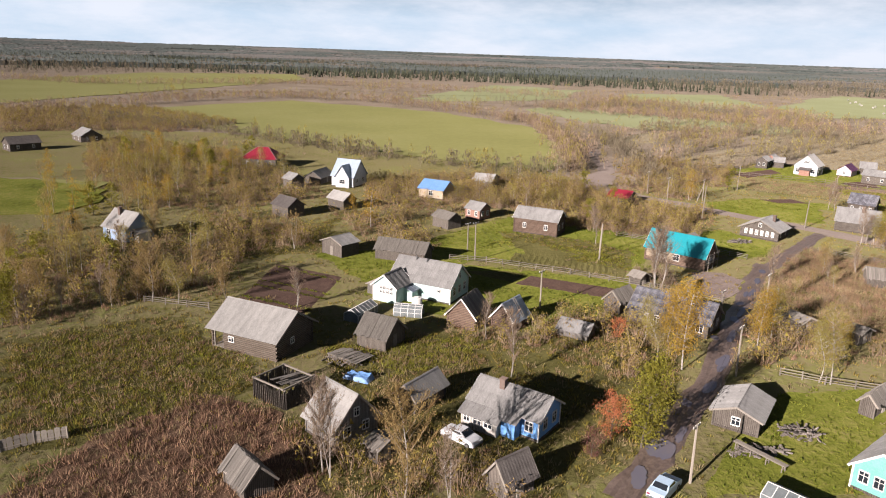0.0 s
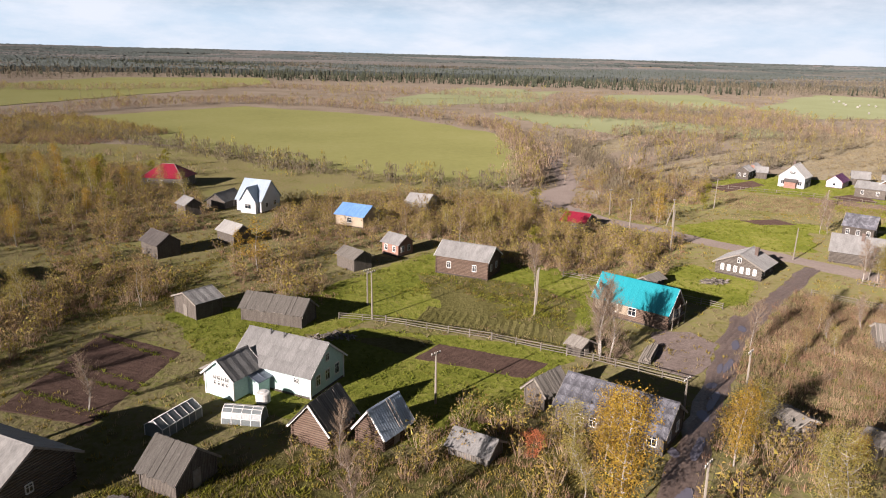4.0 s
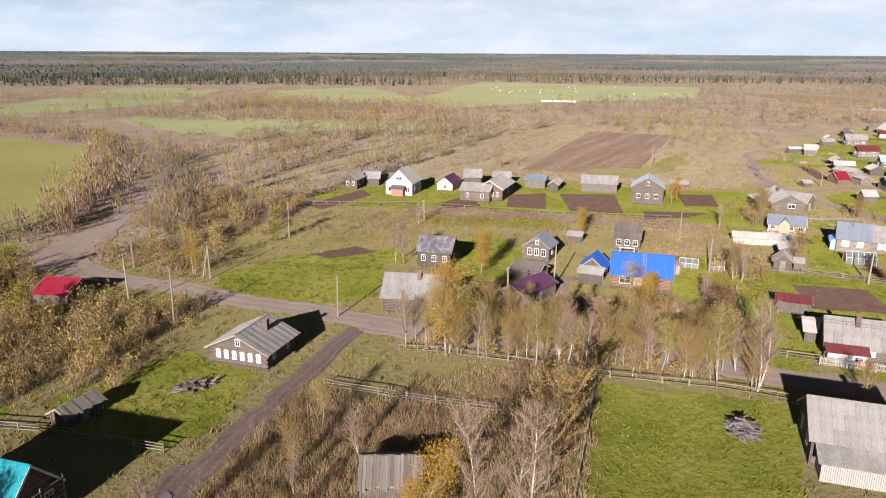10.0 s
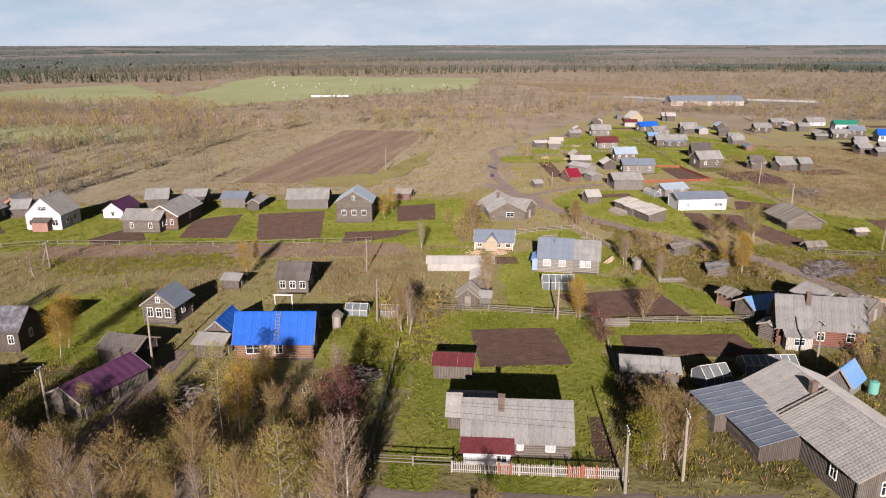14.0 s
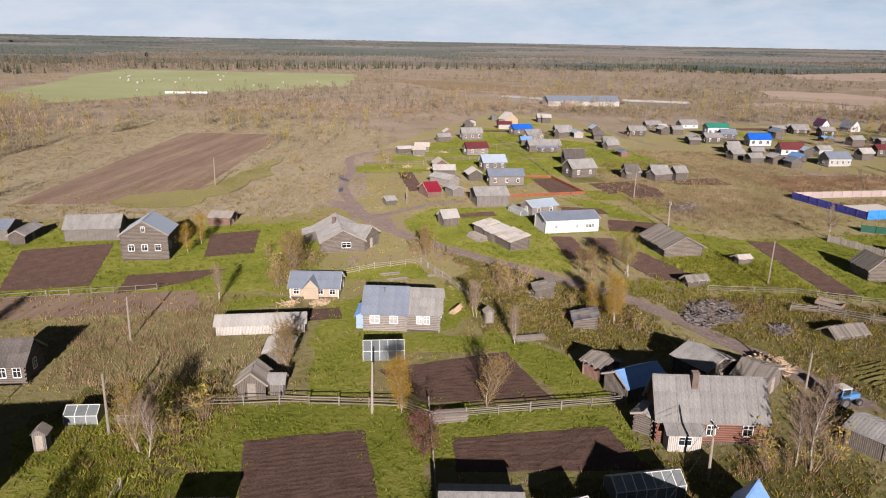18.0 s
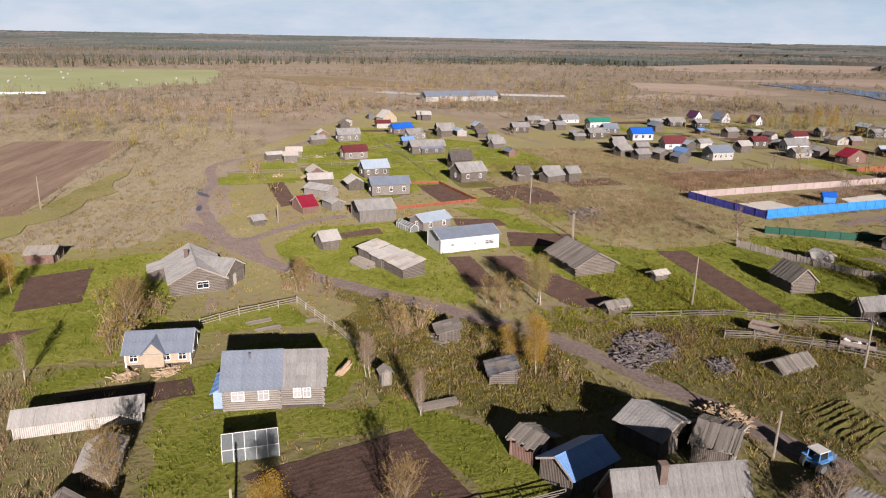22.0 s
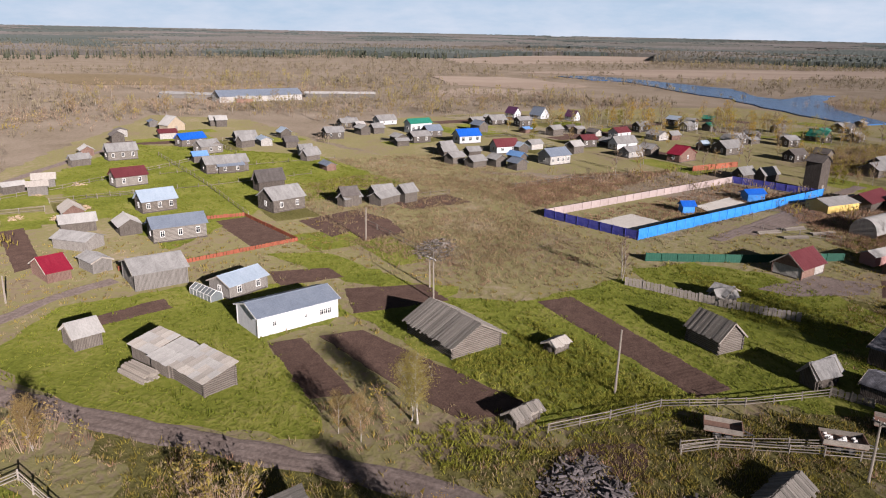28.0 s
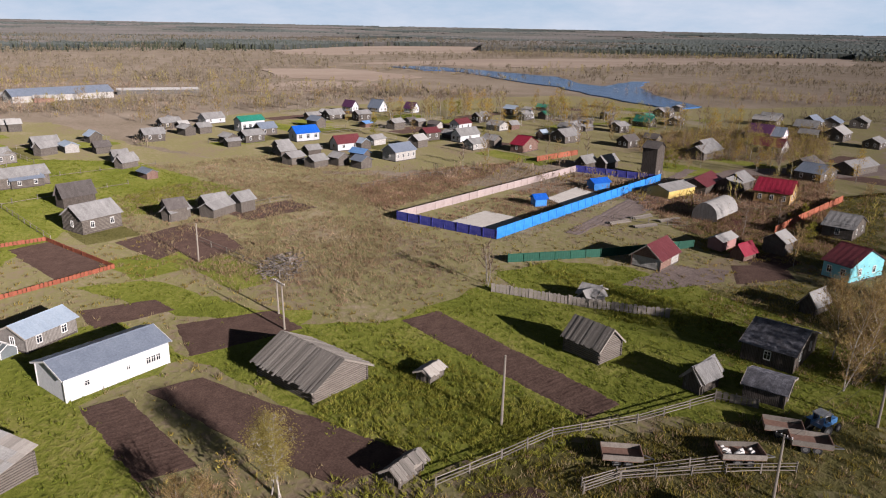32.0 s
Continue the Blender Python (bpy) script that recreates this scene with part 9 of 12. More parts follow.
grove_tree(342.8, 24.1, 3.3, "larch")
grove_tree(396.6, 32.0, 4.2, "larch")
grove_tree(365.4, 15.2, 3.8, "larch")
grove_tree(398.5, -9.3, 5.3, "rust")
grove_tree(397.8, 33.8, 5.3, "larch")
grove_tree(444.3, 36.7, 5.8, "rust")
grove_tree(431.7, 51.7, 5.6, "rust")
grove_tree(414.7, 83.6, 7.5, "bare")
grove_tree(398.1, 23.9, 7.4, "bare")
grove_tree(410.4, 63.2, 5.6, "rust")
grove_tree(397.1, 86.1, 7.4, "rust")
grove_tree(413.0, 53.4, 7.5, "bare")
grove_tree(485.6, 37.1, 6.0, "rust")
grove_tree(395.0, 93.1, 7.5, "bare")
grove_tree(444.6, 62.5, 6.0, "bare")
grove_tree(419.3, 34.9, 5.2, "rust")
grove_tree(409.3, 66.8, 6.4, "bare")
grove_tree(470.3, 75.9, 7.0, "bare")
grove_tree(505.5, 110.6, 9.1, "gold")
grove_tree(547.1, -21.0, 7.6, "rust")
grove_tree(519.2, 92.9, 9.1, "bare")
grove_tree(524.6, 39.7, 9.0, "bare")
grove_tree(497.1, 6.2, 8.2, "bare")
grove_tree(508.7, 24.7, 8.2, "rust")
grove_tree(541.8, -19.1, 9.5, "bare")
grove_tree(534.8, 79.7, 9.8, "rust")
grove_tree(554.7, -1.2, 6.1, "rust")
grove_tree(539.2, 95.6, 7.0, "thin")
grove_tree(542.1, 70.6, 9.8, "gold")
grove_tree(511.0, 74.8, 6.4, "bare")
grove_tree(469.0, 30.1, 9.5, "bare")
grove_tree(484.5, 62.2, 9.8, "thin")
grove_tree(474.6, 44.3, 9.0, "bare")
grove_tree(505.2, 22.9, 9.0, "bare")
grove_tree(348.3, 6.9, 6.3, "rust")
grove_tree(363.3, 6.7, 5.2, "rust")
grove_tree(350.9, 21.4, 5.0, "rust")
grove_tree(331.8, 35.6, 7.2, "bare")
grove_tree(310.1, 31.3, 4.2, "bare")
grove_tree(328.7, 44.1, 5.8, "bare")
grove_tree(310.7, 43.7, 7.0, "rust")
grove_tree(366.5, 18.7, 4.6, "rust")
grove_tree(464.3, 296.6, 6.9, "thin")
grove_tree(553.9, 261.1, 7.0, "rust")
grove_tree(506.0, 183.4, 5.8, "thin")
grove_tree(521.1, 258.3, 6.1, "bare")
grove_tree(506.4, 336.0, 7.9, "thin")
grove_tree(501.0, 186.7, 7.7, "rust")
grove_tree(506.8, 253.5, 7.9, "thin")
grove_tree(483.4, 210.9, 6.5, "rust")
grove_tree(618.9, 201.1, 5.8, "rust")
grove_tree(543.3, 213.2, 8.6, "bare")
grove_tree(523.9, 296.4, 6.5, "thin")
grove_tree(549.1, 226.3, 6.5, "bare")
# unseen trees outside the view, added to throw shade over the yards
tree(267.6, 54.1, 10.5, "larch")
tree(261.3, 49.6, 11, "rust")
tree(258.2, 45.2, 11.5, "larch")
tree(269.7, 34.9, 11, "larch")
tree(296.3, 19.1, 10.5, "rust")
tree(310.5, 17.0, 11, "larch")
tree(288.3, 30.5, 9.5, "rust")
tree(279.3, 24.7, 11, "larch")
tree(246.1, 56.5, 10, "rust")
for i in range(34):
    k = i / 33 + tree_rng.uniform(-0.015, 0.015)
    tree(110.2 + 31.8 * k + tree_rng.uniform(-3, 3), 140.4 + -30.4 * k + tree_rng.uniform(-3, 3), tree_rng.uniform(5.0, 8.5), tree_rng.choice(["thin", "bare", "rust", "rust", "bare", "thin"]))
for i, z in enumerate(ROUGH):
    patch("rough_grass", z, 0.01 + 0.0006 * i, M_ROUGH, "rank olive autumn grass", "grass", 2.0, 1.7)

# open land and hedge lines
FIELDS = []
FIELDS.append([(-126.1, 436.0), (-52.8, 531.9), (45.5, 465.3), (90.6, 377.0), (82.8, 286.1), (64.8, 234.7), (32.4, 250.3), (2.0, 276.5), (-88.1, 356.0), (-144.6, 384.4)])
FIELDS.append([(-136.5, 373.2), (-83.9, 456.1), (-2.4, 503.1), (90.8, 392.9), (88.1, 301.6), (69.6, 235.8), (47.5, 222.9), (23.2, 246.2), (-31.4, 274.4), (-100.5, 318.6)])
FIELDS.append([(-350.6, 577.9), (-271.1, 956.9), (-99.2, 1050.1), (-68.4, 881.1), (-151.7, 629.9), (-210.0, 452.4)])
FIELDS.append([(49.0, 633.3), (162.0, 893.5), (223.0, 856.9), (184.1, 702.0)])
FIELDS.append([(115.6, 502.8), (147.4, 542.9), (258.6, 406.6), (225.4, 373.3), (130.5, 414.4)])
FIELDS.append([(141.4, 434.6), (174.3, 498.4), (258.9, 401.0), (237.1, 379.0), (152.2, 380.3)])
FIELDS.append([(355.1, 598.2), (485.0, 735.3), (599.2, 775.3), (655.2, 566.4), (587.9, 499.1), (442.2, 508.6), (312.9, 495.7)])
FIELDS.append([(-90.2, 166.4), (-87.9, 205.7), (-68.7, 199.5), (-66.7, 172.3)])
FIELDS.append([(210.1, 252.9), (315.2, 335.7), (338.2, 302.7), (235.9, 225.5)])
FIELDS.append([(704.3, 554.9), (722.0, 445.4), (667.7, 336.1), (617.1, 423.9)])
FIELDS.append([(742.3, 214.2), (865.9, 166.8), (794.3, 142.6), (730.2, 31.8), (642.7, 16.3), (664.1, 114.1), (693.7, 190.1)])
FIELDS.append([(750.9, 217.3), (820.7, 161.1), (734.1, 128.2), (659.0, 172.8)])
FIELDS.append([(115.7, 329.3), (153.0, 369.6), (159.2, 355.8), (111.8, 292.7)])
FIELDS.append([(125.9, 271.8), (192.8, 325.9), (195.3, 311.2), (127.4, 251.1)])
FIELDS.append([(172.1, 268.0), (321.1, 385.8), (331.5, 371.8), (172.7, 244.6)])
FIELDS.append([(220.2, 285.2), (346.2, 371.6), (358.6, 358.1), (274.0, 273.9), (220.4, 251.5)])
FAR_FIELDS = [
    [(115.2, 506.2), (137.8, 533.9), (265.1, 425.7), (253.8, 382.0), (215.8, 373.8), (130.5, 430.7)],
    [(474.1, 741.2), (606.5, 871.6), (749.6, 641.5), (658.7, 557.9), (407.4, 522.7), (348.1, 544.1)],
    [(36.6, 591.0), (104.6, 737.0), (256.8, 836.3), (174.8, 633.9), (61.1, 561.4)],
    [(289.2, 775.1), (408.3, 805.3), (351.2, 576.2), (280.2, 566.6), (246.9, 663.6)],
]
for i, z in enumerate(FAR_FIELDS):
    patch("far_field", z, 0.12 + 0.02 * i, M_PALEF, "pale olive mown field before the forest", "field", 12.0, 6.0)
FIELDS += FAR_FIELDS
patch("weed_litter", WEEDS[0], 0.06, M_LITTER, "red-brown litter under withered weeds", "ground", 1.5, 1.6)
patch("rough_grass", [(29.2, 149.4), (46.2, 143.2), (53.9, 133.3), (50.8, 125.4), (45.7, 115.7), (33.4, 122.2)], 0.055, M_ROUGH, "rank olive weeds of the vegetable garden", "grass", 2.0, 0.9)
ROUGH.append([(29.2, 149.4), (46.2, 143.2), (53.9, 133.3), (50.8, 125.4), (45.7, 115.7), (33.4, 122.2)])
RIVER_FIELDS = [
    [(832.4, 232.2), (852.0, 168.2), (828.1, 137.0), (756.0, 92.9), (712.2, 132.1), (728.8, 202.4)],
    [(1261.3, 293.4), (1473.2, 222.8), (1608.1, 126.9), (1647.2, -50.7), (1322.6, -6.3), (1223.4, 106.6), (1137.5, 207.7), (1148.5, 263.3)],
    [(927.3, 174.9), (1089.8, 10.6), (1224.8, -243.9), (1335.0, -611.2), (1061.2, -439.1), (1048.7, -250.7), (911.3, -25.3), (936.5, 84.7)],
    [(614.5, 209.4), (700.2, 182.3), (690.3, 128.6), (671.2, 121.6), (622.9, 163.9)],
]
for i, z in enumerate(RIVER_FIELDS):
    patch("far_field", z, 0.4 + 0.02 * i, M_DRYF, "pale pinkish dry river meadow", "field", 15.0, 7.0)
FIELDS += RIVER_FIELDS
for gx, gy, sx, sy, n in [(504.5, 35.4, 6.2, 15.5, 26), (476.3, -7.4, 6.2, 16.9, 16), (521.6, 89.4, 5.1, 10.8, 8), (502.2, 102.5, 4.2, 7.8, 5), (530.2, 73.3, 4.5, 8.4, 6), (484.3, 22.3, 6.3, 17.1, 10), (415.1, -4.8, 3.7, 6.7, 6), (492.4, 63.3, 6.5, 17.3, 8)]:
    for i in range(n):
        grove_tree(gx + tree_rng.uniform(-sx, sx), gy + tree_rng.uniform(-sy, sy), tree_rng.uniform(6.0, 10.5), tree_rng.choice(("gold", "thin", "bare", "thin")))
for gx, gy in ((491, 78), (464, 47), (441, 25), (406, 10), (384, 2), (514, 100), (452, -16), (500, -46)):
    for i in range(7):
        grove_tree(gx + tree_rng.uniform(-14, 14), gy + tree_rng.uniform(-14, 14), tree_rng.uniform(4.5, 9.0), tree_rng.choice(("gold", "thin", "bare", "rust")))
RIVERLAND = []
RIVERLAND.append([(704.3, 554.9), (722.0, 445.4), (667.7, 336.1), (617.1, 423.9)])
RIVERLAND.append([(742.3, 214.2), (865.9, 166.8), (794.3, 142.6), (730.2, 31.8), (642.7, 16.3), (664.1, 114.1), (693.7, 190.1)])
RIVERLAND.append([(750.9, 217.3), (820.7, 161.1), (734.1, 128.2), (659.0, 172.8)])
RIVERLAND.append(RIVER)
RIVERLAND.append([(500, -60), (552, -35), (640, 0), (690, 15), (780, 60), (850, 130), (770, 125), (690, 75), (600, 35), (545, 5), (495, -20)])
VILLAGES = []
VILLAGES.append([(432.3, 195.3), (507.3, 188.9), (576.8, 113.3), (625.0, 13.2), (561.6, -61.2), (588.8, -160.8), (328.5, 15.2), (379.6, 37.5), (410.7, 60.7), (391.3, 102.6), (389.3, 141.9)])
VILLAGES.append([(273.4, 180.1), (338.6, 251.8), (414.9, 274.3), (482.5, 291.6), (480.5, 244.2), (422.5, 186.5), (356.3, 145.5), (303.9, 152.9)])
VILLAGES.append([(243.5, 176.2), (332.1, 267.8), (273.4, 180.1), (303.9, 152.9), (356.3, 145.5), (319.5, 109.0), (262.9, 105.7)])
VILLAGES.append([(123.1, 224.7), (162.9, 274.3), (208.3, 246.3), (256.8, 192.6), (211.3, 147.3), (171.4, 134.1)])
PLOTS = []
PLOTS.append([(23.5, 50.9), (30.4, 57.9), (27.5, 60.8), (20.6, 53.8)])
PLOTS.append([(29.9, 57.3), (41.2, 70.7), (38.0, 73.4), (26.7, 60.0)])
PLOTS.append([(40.7, 70.0), (48.1, 80.1), (44.7, 82.6), (37.3, 72.5)])
PLOTS.append([(47.5, 79.3), (57.8, 94.1), (54.4, 96.5), (44.1, 81.7)])
PLOTS.append([(57.2, 93.3), (74.0, 116.5), (70.6, 118.9), (53.8, 95.7)])
PLOTS.append([(73.4, 115.6), (79.4, 123.6), (76.0, 126.2), (70.0, 118.2)])
PLOTS.append([(69.8, 112.2), (77.2, 119.3), (74.4, 122.2), (67.0, 115.1)])
PLOTS.append([(76.5, 118.6), (85.8, 127.8), (82.9, 130.7), (73.6, 121.5)])
PLOTS.append([(85.0, 127.1), (94.3, 136.0), (91.6, 138.9), (82.3, 130.0)])
PLOTS.append([(93.6, 135.3), (101.8, 143.1), (99.1, 146.0), (90.9, 138.2)])
PLOTS.append([(101.1, 142.4), (106.9, 147.8), (104.2, 150.7), (98.4, 145.3)])
PLOTS.append([(120.5, 141.8), (113.6, 148.6), (108.9, 143.9), (115.8, 137.1)])
PLOTS.append([(114.5, 147.5), (108.0, 156.2), (102.8, 152.2), (109.3, 143.5)])
PLOTS.append([(108.7, 155.3), (103.2, 163.0), (97.8, 159.2), (103.3, 151.5)])
PLOTS.append([(103.6, 162.5), (95.9, 171.5), (90.9, 167.2), (98.6, 158.2)])
PLOTS.append([(96.8, 170.3), (89.2, 182.4), (83.6, 178.9), (91.2, 166.8)])
PLOTS.append([(89.6, 181.9), (80.7, 192.8), (75.6, 188.6), (84.5, 177.7)])
PLOTS.append([(81.7, 191.2), (75.7, 204.4), (69.7, 201.7), (75.7, 188.5)])
PLOTS.append([(61.2, 207.9), (71.9, 224.3), (82.6, 238.1), (85.4, 236.9), (81.1, 220.2), (75.0, 206.5), (80.6, 190.2), (74.3, 189.8), (68.2, 198.0)])
PLOTS.append([(85.5, 231.2), (92.1, 256.9), (85.7, 258.5), (79.1, 232.8)])
PLOTS.append([(91.9, 256.1), (98.7, 290.6), (92.3, 291.8), (85.5, 257.3)])
PLOTS.append([(98.6, 289.6), (103.3, 315.2), (96.8, 316.4), (92.1, 290.8)])
PLOTS.append([(103.2, 314.3), (106.4, 336.1), (99.9, 337.1), (96.7, 315.3)])
PLOTS.append([(104.0, 147.8), (108.1, 142.9), (113.2, 147.1), (109.1, 152.0)])
PLOTS.append([(107.6, 143.5), (119.2, 131.4), (123.9, 135.9), (112.3, 148.0)])
PLOTS.append([(118.6, 131.9), (134.1, 118.2), (138.5, 123.1), (123.0, 136.8)])
PLOTS.append([(132.9, 119.6), (141.6, 106.1), (147.1, 109.7), (138.4, 123.2)])
PLOTS.append([(141.3, 106.5), (150.6, 95.8), (155.6, 100.1), (146.3, 110.8)])
PLOTS.append([(150.1, 96.3), (158.1, 88.2), (162.8, 92.9), (154.8, 101.0)])
PLOTS.append([(157.3, 89.0), (165.1, 80.6), (170.0, 85.1), (162.2, 93.5)])
PLOTS.append([(258.9, 200.7), (255.9, 192.1), (259.8, 190.7), (262.8, 199.3)])
PLOTS.append([(256.3, 193.2), (250.3, 180.0), (254.1, 178.3), (260.1, 191.5)])
PLOTS.append([(250.6, 180.8), (246.1, 167.9), (250.0, 166.5), (254.5, 179.4)])
PLOTS.append([(246.3, 168.7), (244.9, 163.5), (249.0, 162.5), (250.4, 167.7)])
PLOTS.append([(245.1, 164.3), (242.5, 148.2), (246.7, 147.6), (249.3, 163.7)])
PLOTS.append([(242.7, 149.2), (240.8, 134.4), (244.9, 133.8), (246.8, 148.6)])
PLOTS.append([(240.9, 135.3), (239.7, 123.0), (243.8, 122.6), (245.0, 134.9)])
PLOTS.append([(239.9, 124.3), (237.1, 112.8), (241.2, 111.8), (244.0, 123.3)])
PLOTS.append([(237.6, 114.1), (232.6, 102.9), (236.4, 101.2), (241.4, 112.4)])
PLOTS.append([(233.0, 103.9), (228.0, 93.2), (231.8, 91.4), (236.8, 102.1)])
PLOTS.append([(228.6, 94.3), (223.8, 86.5), (227.4, 84.3), (232.2, 92.1)])
PLOTS.append([(224.1, 87.1), (222.0, 81.7), (225.9, 80.1), (228.0, 85.5)])
PLOTS.append([(255.0, 179.3), (263.4, 192.7), (260.3, 194.6), (251.9, 181.2)])
PLOTS.append([(262.7, 191.7), (273.8, 205.8), (271.0, 208.0), (259.9, 193.9)])
PLOTS.append([(272.9, 204.8), (285.9, 216.7), (283.5, 219.4), (270.5, 207.5)])
PLOTS.append([(284.9, 215.9), (296.3, 223.5), (294.3, 226.5), (282.9, 218.9)])
PLOTS.append([(295.8, 223.1), (310.2, 237.7), (307.7, 240.2), (293.3, 225.6)])
PLOTS.append([(308.9, 236.8), (321.4, 242.9), (319.9, 246.1), (307.4, 240.0)])
PLOTS.append([(319.7, 242.5), (337.7, 242.4), (337.7, 246.0), (319.7, 246.1)])
PLOTS.append([(337.0, 242.3), (359.7, 246.2), (359.1, 249.8), (336.4, 245.9)])
PLOTS.append([(358.6, 246.1), (393.0, 250.5), (392.6, 254.0), (358.2, 249.6)])
PLOTS.append([(253.1, 178.9), (264.1, 178.5), (264.3, 182.1), (253.3, 182.5)])
PLOTS.append([(263.0, 178.6), (274.5, 177.2), (274.9, 180.7), (263.4, 182.1)])
PLOTS.append([(273.0, 177.6), (282.2, 173.4), (283.7, 176.6), (274.5, 180.8)])
PLOTS.append([(265.7, 201.2), (257.3, 187.2), (262.9, 182.1), (260.4, 176.5), (251.3, 167.1), (245.1, 167.0), (249.7, 177.2), (255.3, 188.2)])
PLOTS.append([(177.7, 130.7), (187.2, 122.3), (179.1, 113.4), (169.6, 121.5)])
PLOTS.append([(190.6, 114.8), (202.9, 103.0), (197.8, 96.3), (186.1, 111.0)])
PLOTS.append([(197.7, 130.6), (212.2, 120.8), (204.5, 110.2), (194.8, 120.9)])
PLOTS.append([(201.9, 126.0), (211.5, 119.6), (205.0, 110.9), (196.5, 118.4)])
PLOTS.append([(288.0, 110.6), (291.9, 104.7), (265.8, 86.6), (262.4, 91.7)])
PLOTS.append([(265.7, 143.0), (268.7, 139.1), (255.8, 127.8), (253.3, 133.1)])
PLOTS.append([(269.3, 137.2), (272.5, 132.3), (256.9, 108.9), (252.4, 115.1), (257.3, 122.9)])
PLOTS.append([(287.2, 139.9), (292.2, 127.0), (285.9, 122.4), (277.6, 135.3)])
PLOTS.append([(292.0, 154.2), (296.4, 144.6), (292.6, 140.7), (285.6, 149.8)])
PLOTS.append([(267.1, 170.3), (277.6, 163.6), (274.4, 160.3), (265.9, 166.5)])
PLOTS.append([(318.8, 177.4), (324.5, 172.6), (311.2, 156.8), (303.5, 162.2)])
PLOTS.append([(301.5, 212.8), (305.7, 209.9), (286.5, 190.8), (282.1, 192.7)])
PLOTS.append([(323.1, 152.1), (330.2, 143.2), (320.5, 137.3), (312.6, 144.2)])
PLOTS.append([(194.6, 213.6), (208.5, 204.9), (192.7, 185.0), (182.1, 193.7)])
PLOTS.append([(171.6, 206.2), (182.1, 219.4), (193.1, 216.6), (178.7, 198.6)])
PLOTS.append([(223.1, 196.7), (232.3, 191.4), (220.5, 179.4), (212.6, 184.8)])
PLOTS.append([(157.7, 218.3), (172.4, 223.8), (166.6, 209.2), (157.6, 211.9)])
PLOTS.append([(127.7, 233.1), (149.7, 246.1), (148.7, 236.9), (129.3, 225.8)])
PLOTS.append([(203.4, 174.8), (192.4, 178.8), (198.5, 186.0), (212.3, 175.5)])
PLOTS.append([(112.3, 188.7), (123.3, 189.9), (125.6, 183.7), (115.1, 183.5)])
PLOTS.append([(15.7, 123.7), (20.9, 122.9), (42.5, 111.6), (39.8, 106.5), (25.0, 112.4)])
PLOTS.append([(25.7, 128.2), (29.0, 134.1), (46.3, 122.6), (45.9, 116.4), (37.1, 121.1)])
PLOTS.append([(-15.9, 111.6), (-11.9, 118.7), (-0.6, 110.2), (-5.7, 101.9), (-12.3, 102.6)])
PLOTS.append([(-18.0, 108.3), (-12.6, 125.4), (-4.1, 117.1), (-8.7, 101.8)])
PLOTS.append([(21.8, 131.7), (32.8, 141.1), (42.7, 130.2), (29.3, 122.6)])
PLOTS.append([(311.3, 54.6), (311.3, 44.7), (304.4, 46.5), (301.8, 58.0)])
PLOTS.append([(336.5, 102.0), (347.3, 92.1), (340.2, 84.1), (330.5, 91.9)])
PLOTS.append([(359.2, 76.5), (371.4, 66.7), (362.3, 62.3), (350.6, 73.4)])
HEDGES = []
HEDGES.append(([(-139.3, 371.4), (-84.9, 344.7), (-14.1, 274.6), (2.5, 259.2), (31.4, 239.1), (58.2, 229.2), (68.8, 228.2)], 8, 0.16))
HEDGES.append(([(68.5, 235.0), (84.2, 278.9), (93.5, 341.8), (90.6, 405.3), (47.2, 487.1), (-5.9, 547.4), (-56.2, 560.1), (-105.6, 525.3), (-155.1, 431.9), (-179.8, 391.3)], 12, 0.1))
HEDGES.append(([(92.0, 210.0), (98.0, 243.8), (109.0, 299.4), (114.0, 344.9)], 6, 0.2))
HEDGES.append(([(70.9, 232.0), (79.0, 262.8), (88.0, 319.5), (95.0, 413.7)], 5, 0.24))
HEDGES.append(([(152.2, 380.3), (192.6, 378.2), (245.8, 363.2), (264.4, 376.7)], 14, 0.1))
HEDGES.append(([(142.7, 329.5), (167.5, 348.1), (210.2, 363.0), (247.7, 356.1)], 10, 0.1))
HEDGES.append(([(134.1, 283.7), (157.4, 303.1), (203.7, 329.9), (241.1, 348.7)], 5, 0.06))
HEDGES.append(([(-348.4, 731.8), (-229.6, 685.0), (-104.8, 775.5), (22.3, 759.3), (179.3, 683.1), (254.5, 600.6)], 25, 0.05))
HEDGES.append(([(119.7, 525.7), (212.8, 559.9), (270.8, 490.8), (287.1, 416.2)], 18, 0.06))
HEDGES.append(([(188.5, 574.2), (254.5, 574.7), (311.8, 526.2), (294.5, 459.3)], 30, 0.08))
HEDGES.append(([(289.4, 463.6), (315.4, 418.6), (343.8, 353.5), (398.3, 347.9)], 14, 0.05))
HEDGES.append(([(381.1, 400.0), (408.3, 379.4), (435.6, 361.0), (445.6, 320.8)], 12, 0.06))
HEDGES.append(([(509.3, 269.0), (556.0, 227.9), (633.2, 179.8), (606.9, 109.9)], 14, 0.06))
HEDGES.append(([(600.1, 156.9), (622.0, 110.0), (600.0, 70.0)], 14, 0.06))
HEDGES.append(([(520.0, -70.0), (512.1, -109.0)], 14, 0.06))
HEDGES.append(([(633.1, -33.9), (641.0, -79.5), (596.1, -109.9), (588.8, -160.8)], 20, 0.06))
HEDGES.append(([(1281.4, 2.6), (1182.1, -110.4), (1221.6, -281.6), (1312.5, -496.2)], 30, 0.04))
HEDGES.append(([(468.9, 329.1), (495.0, 307.9), (516.2, 278.6), (510.3, 239.9)], 22, 0.035))
HEDGES.append(([(519.0, 229.6), (546.6, 198.5), (540.4, 157.4)], 20, 0.035))
HEDGES.append(([(574.8, 410.9), (621.0, 332.4), (619.8, 237.9)], 40, 0.015))
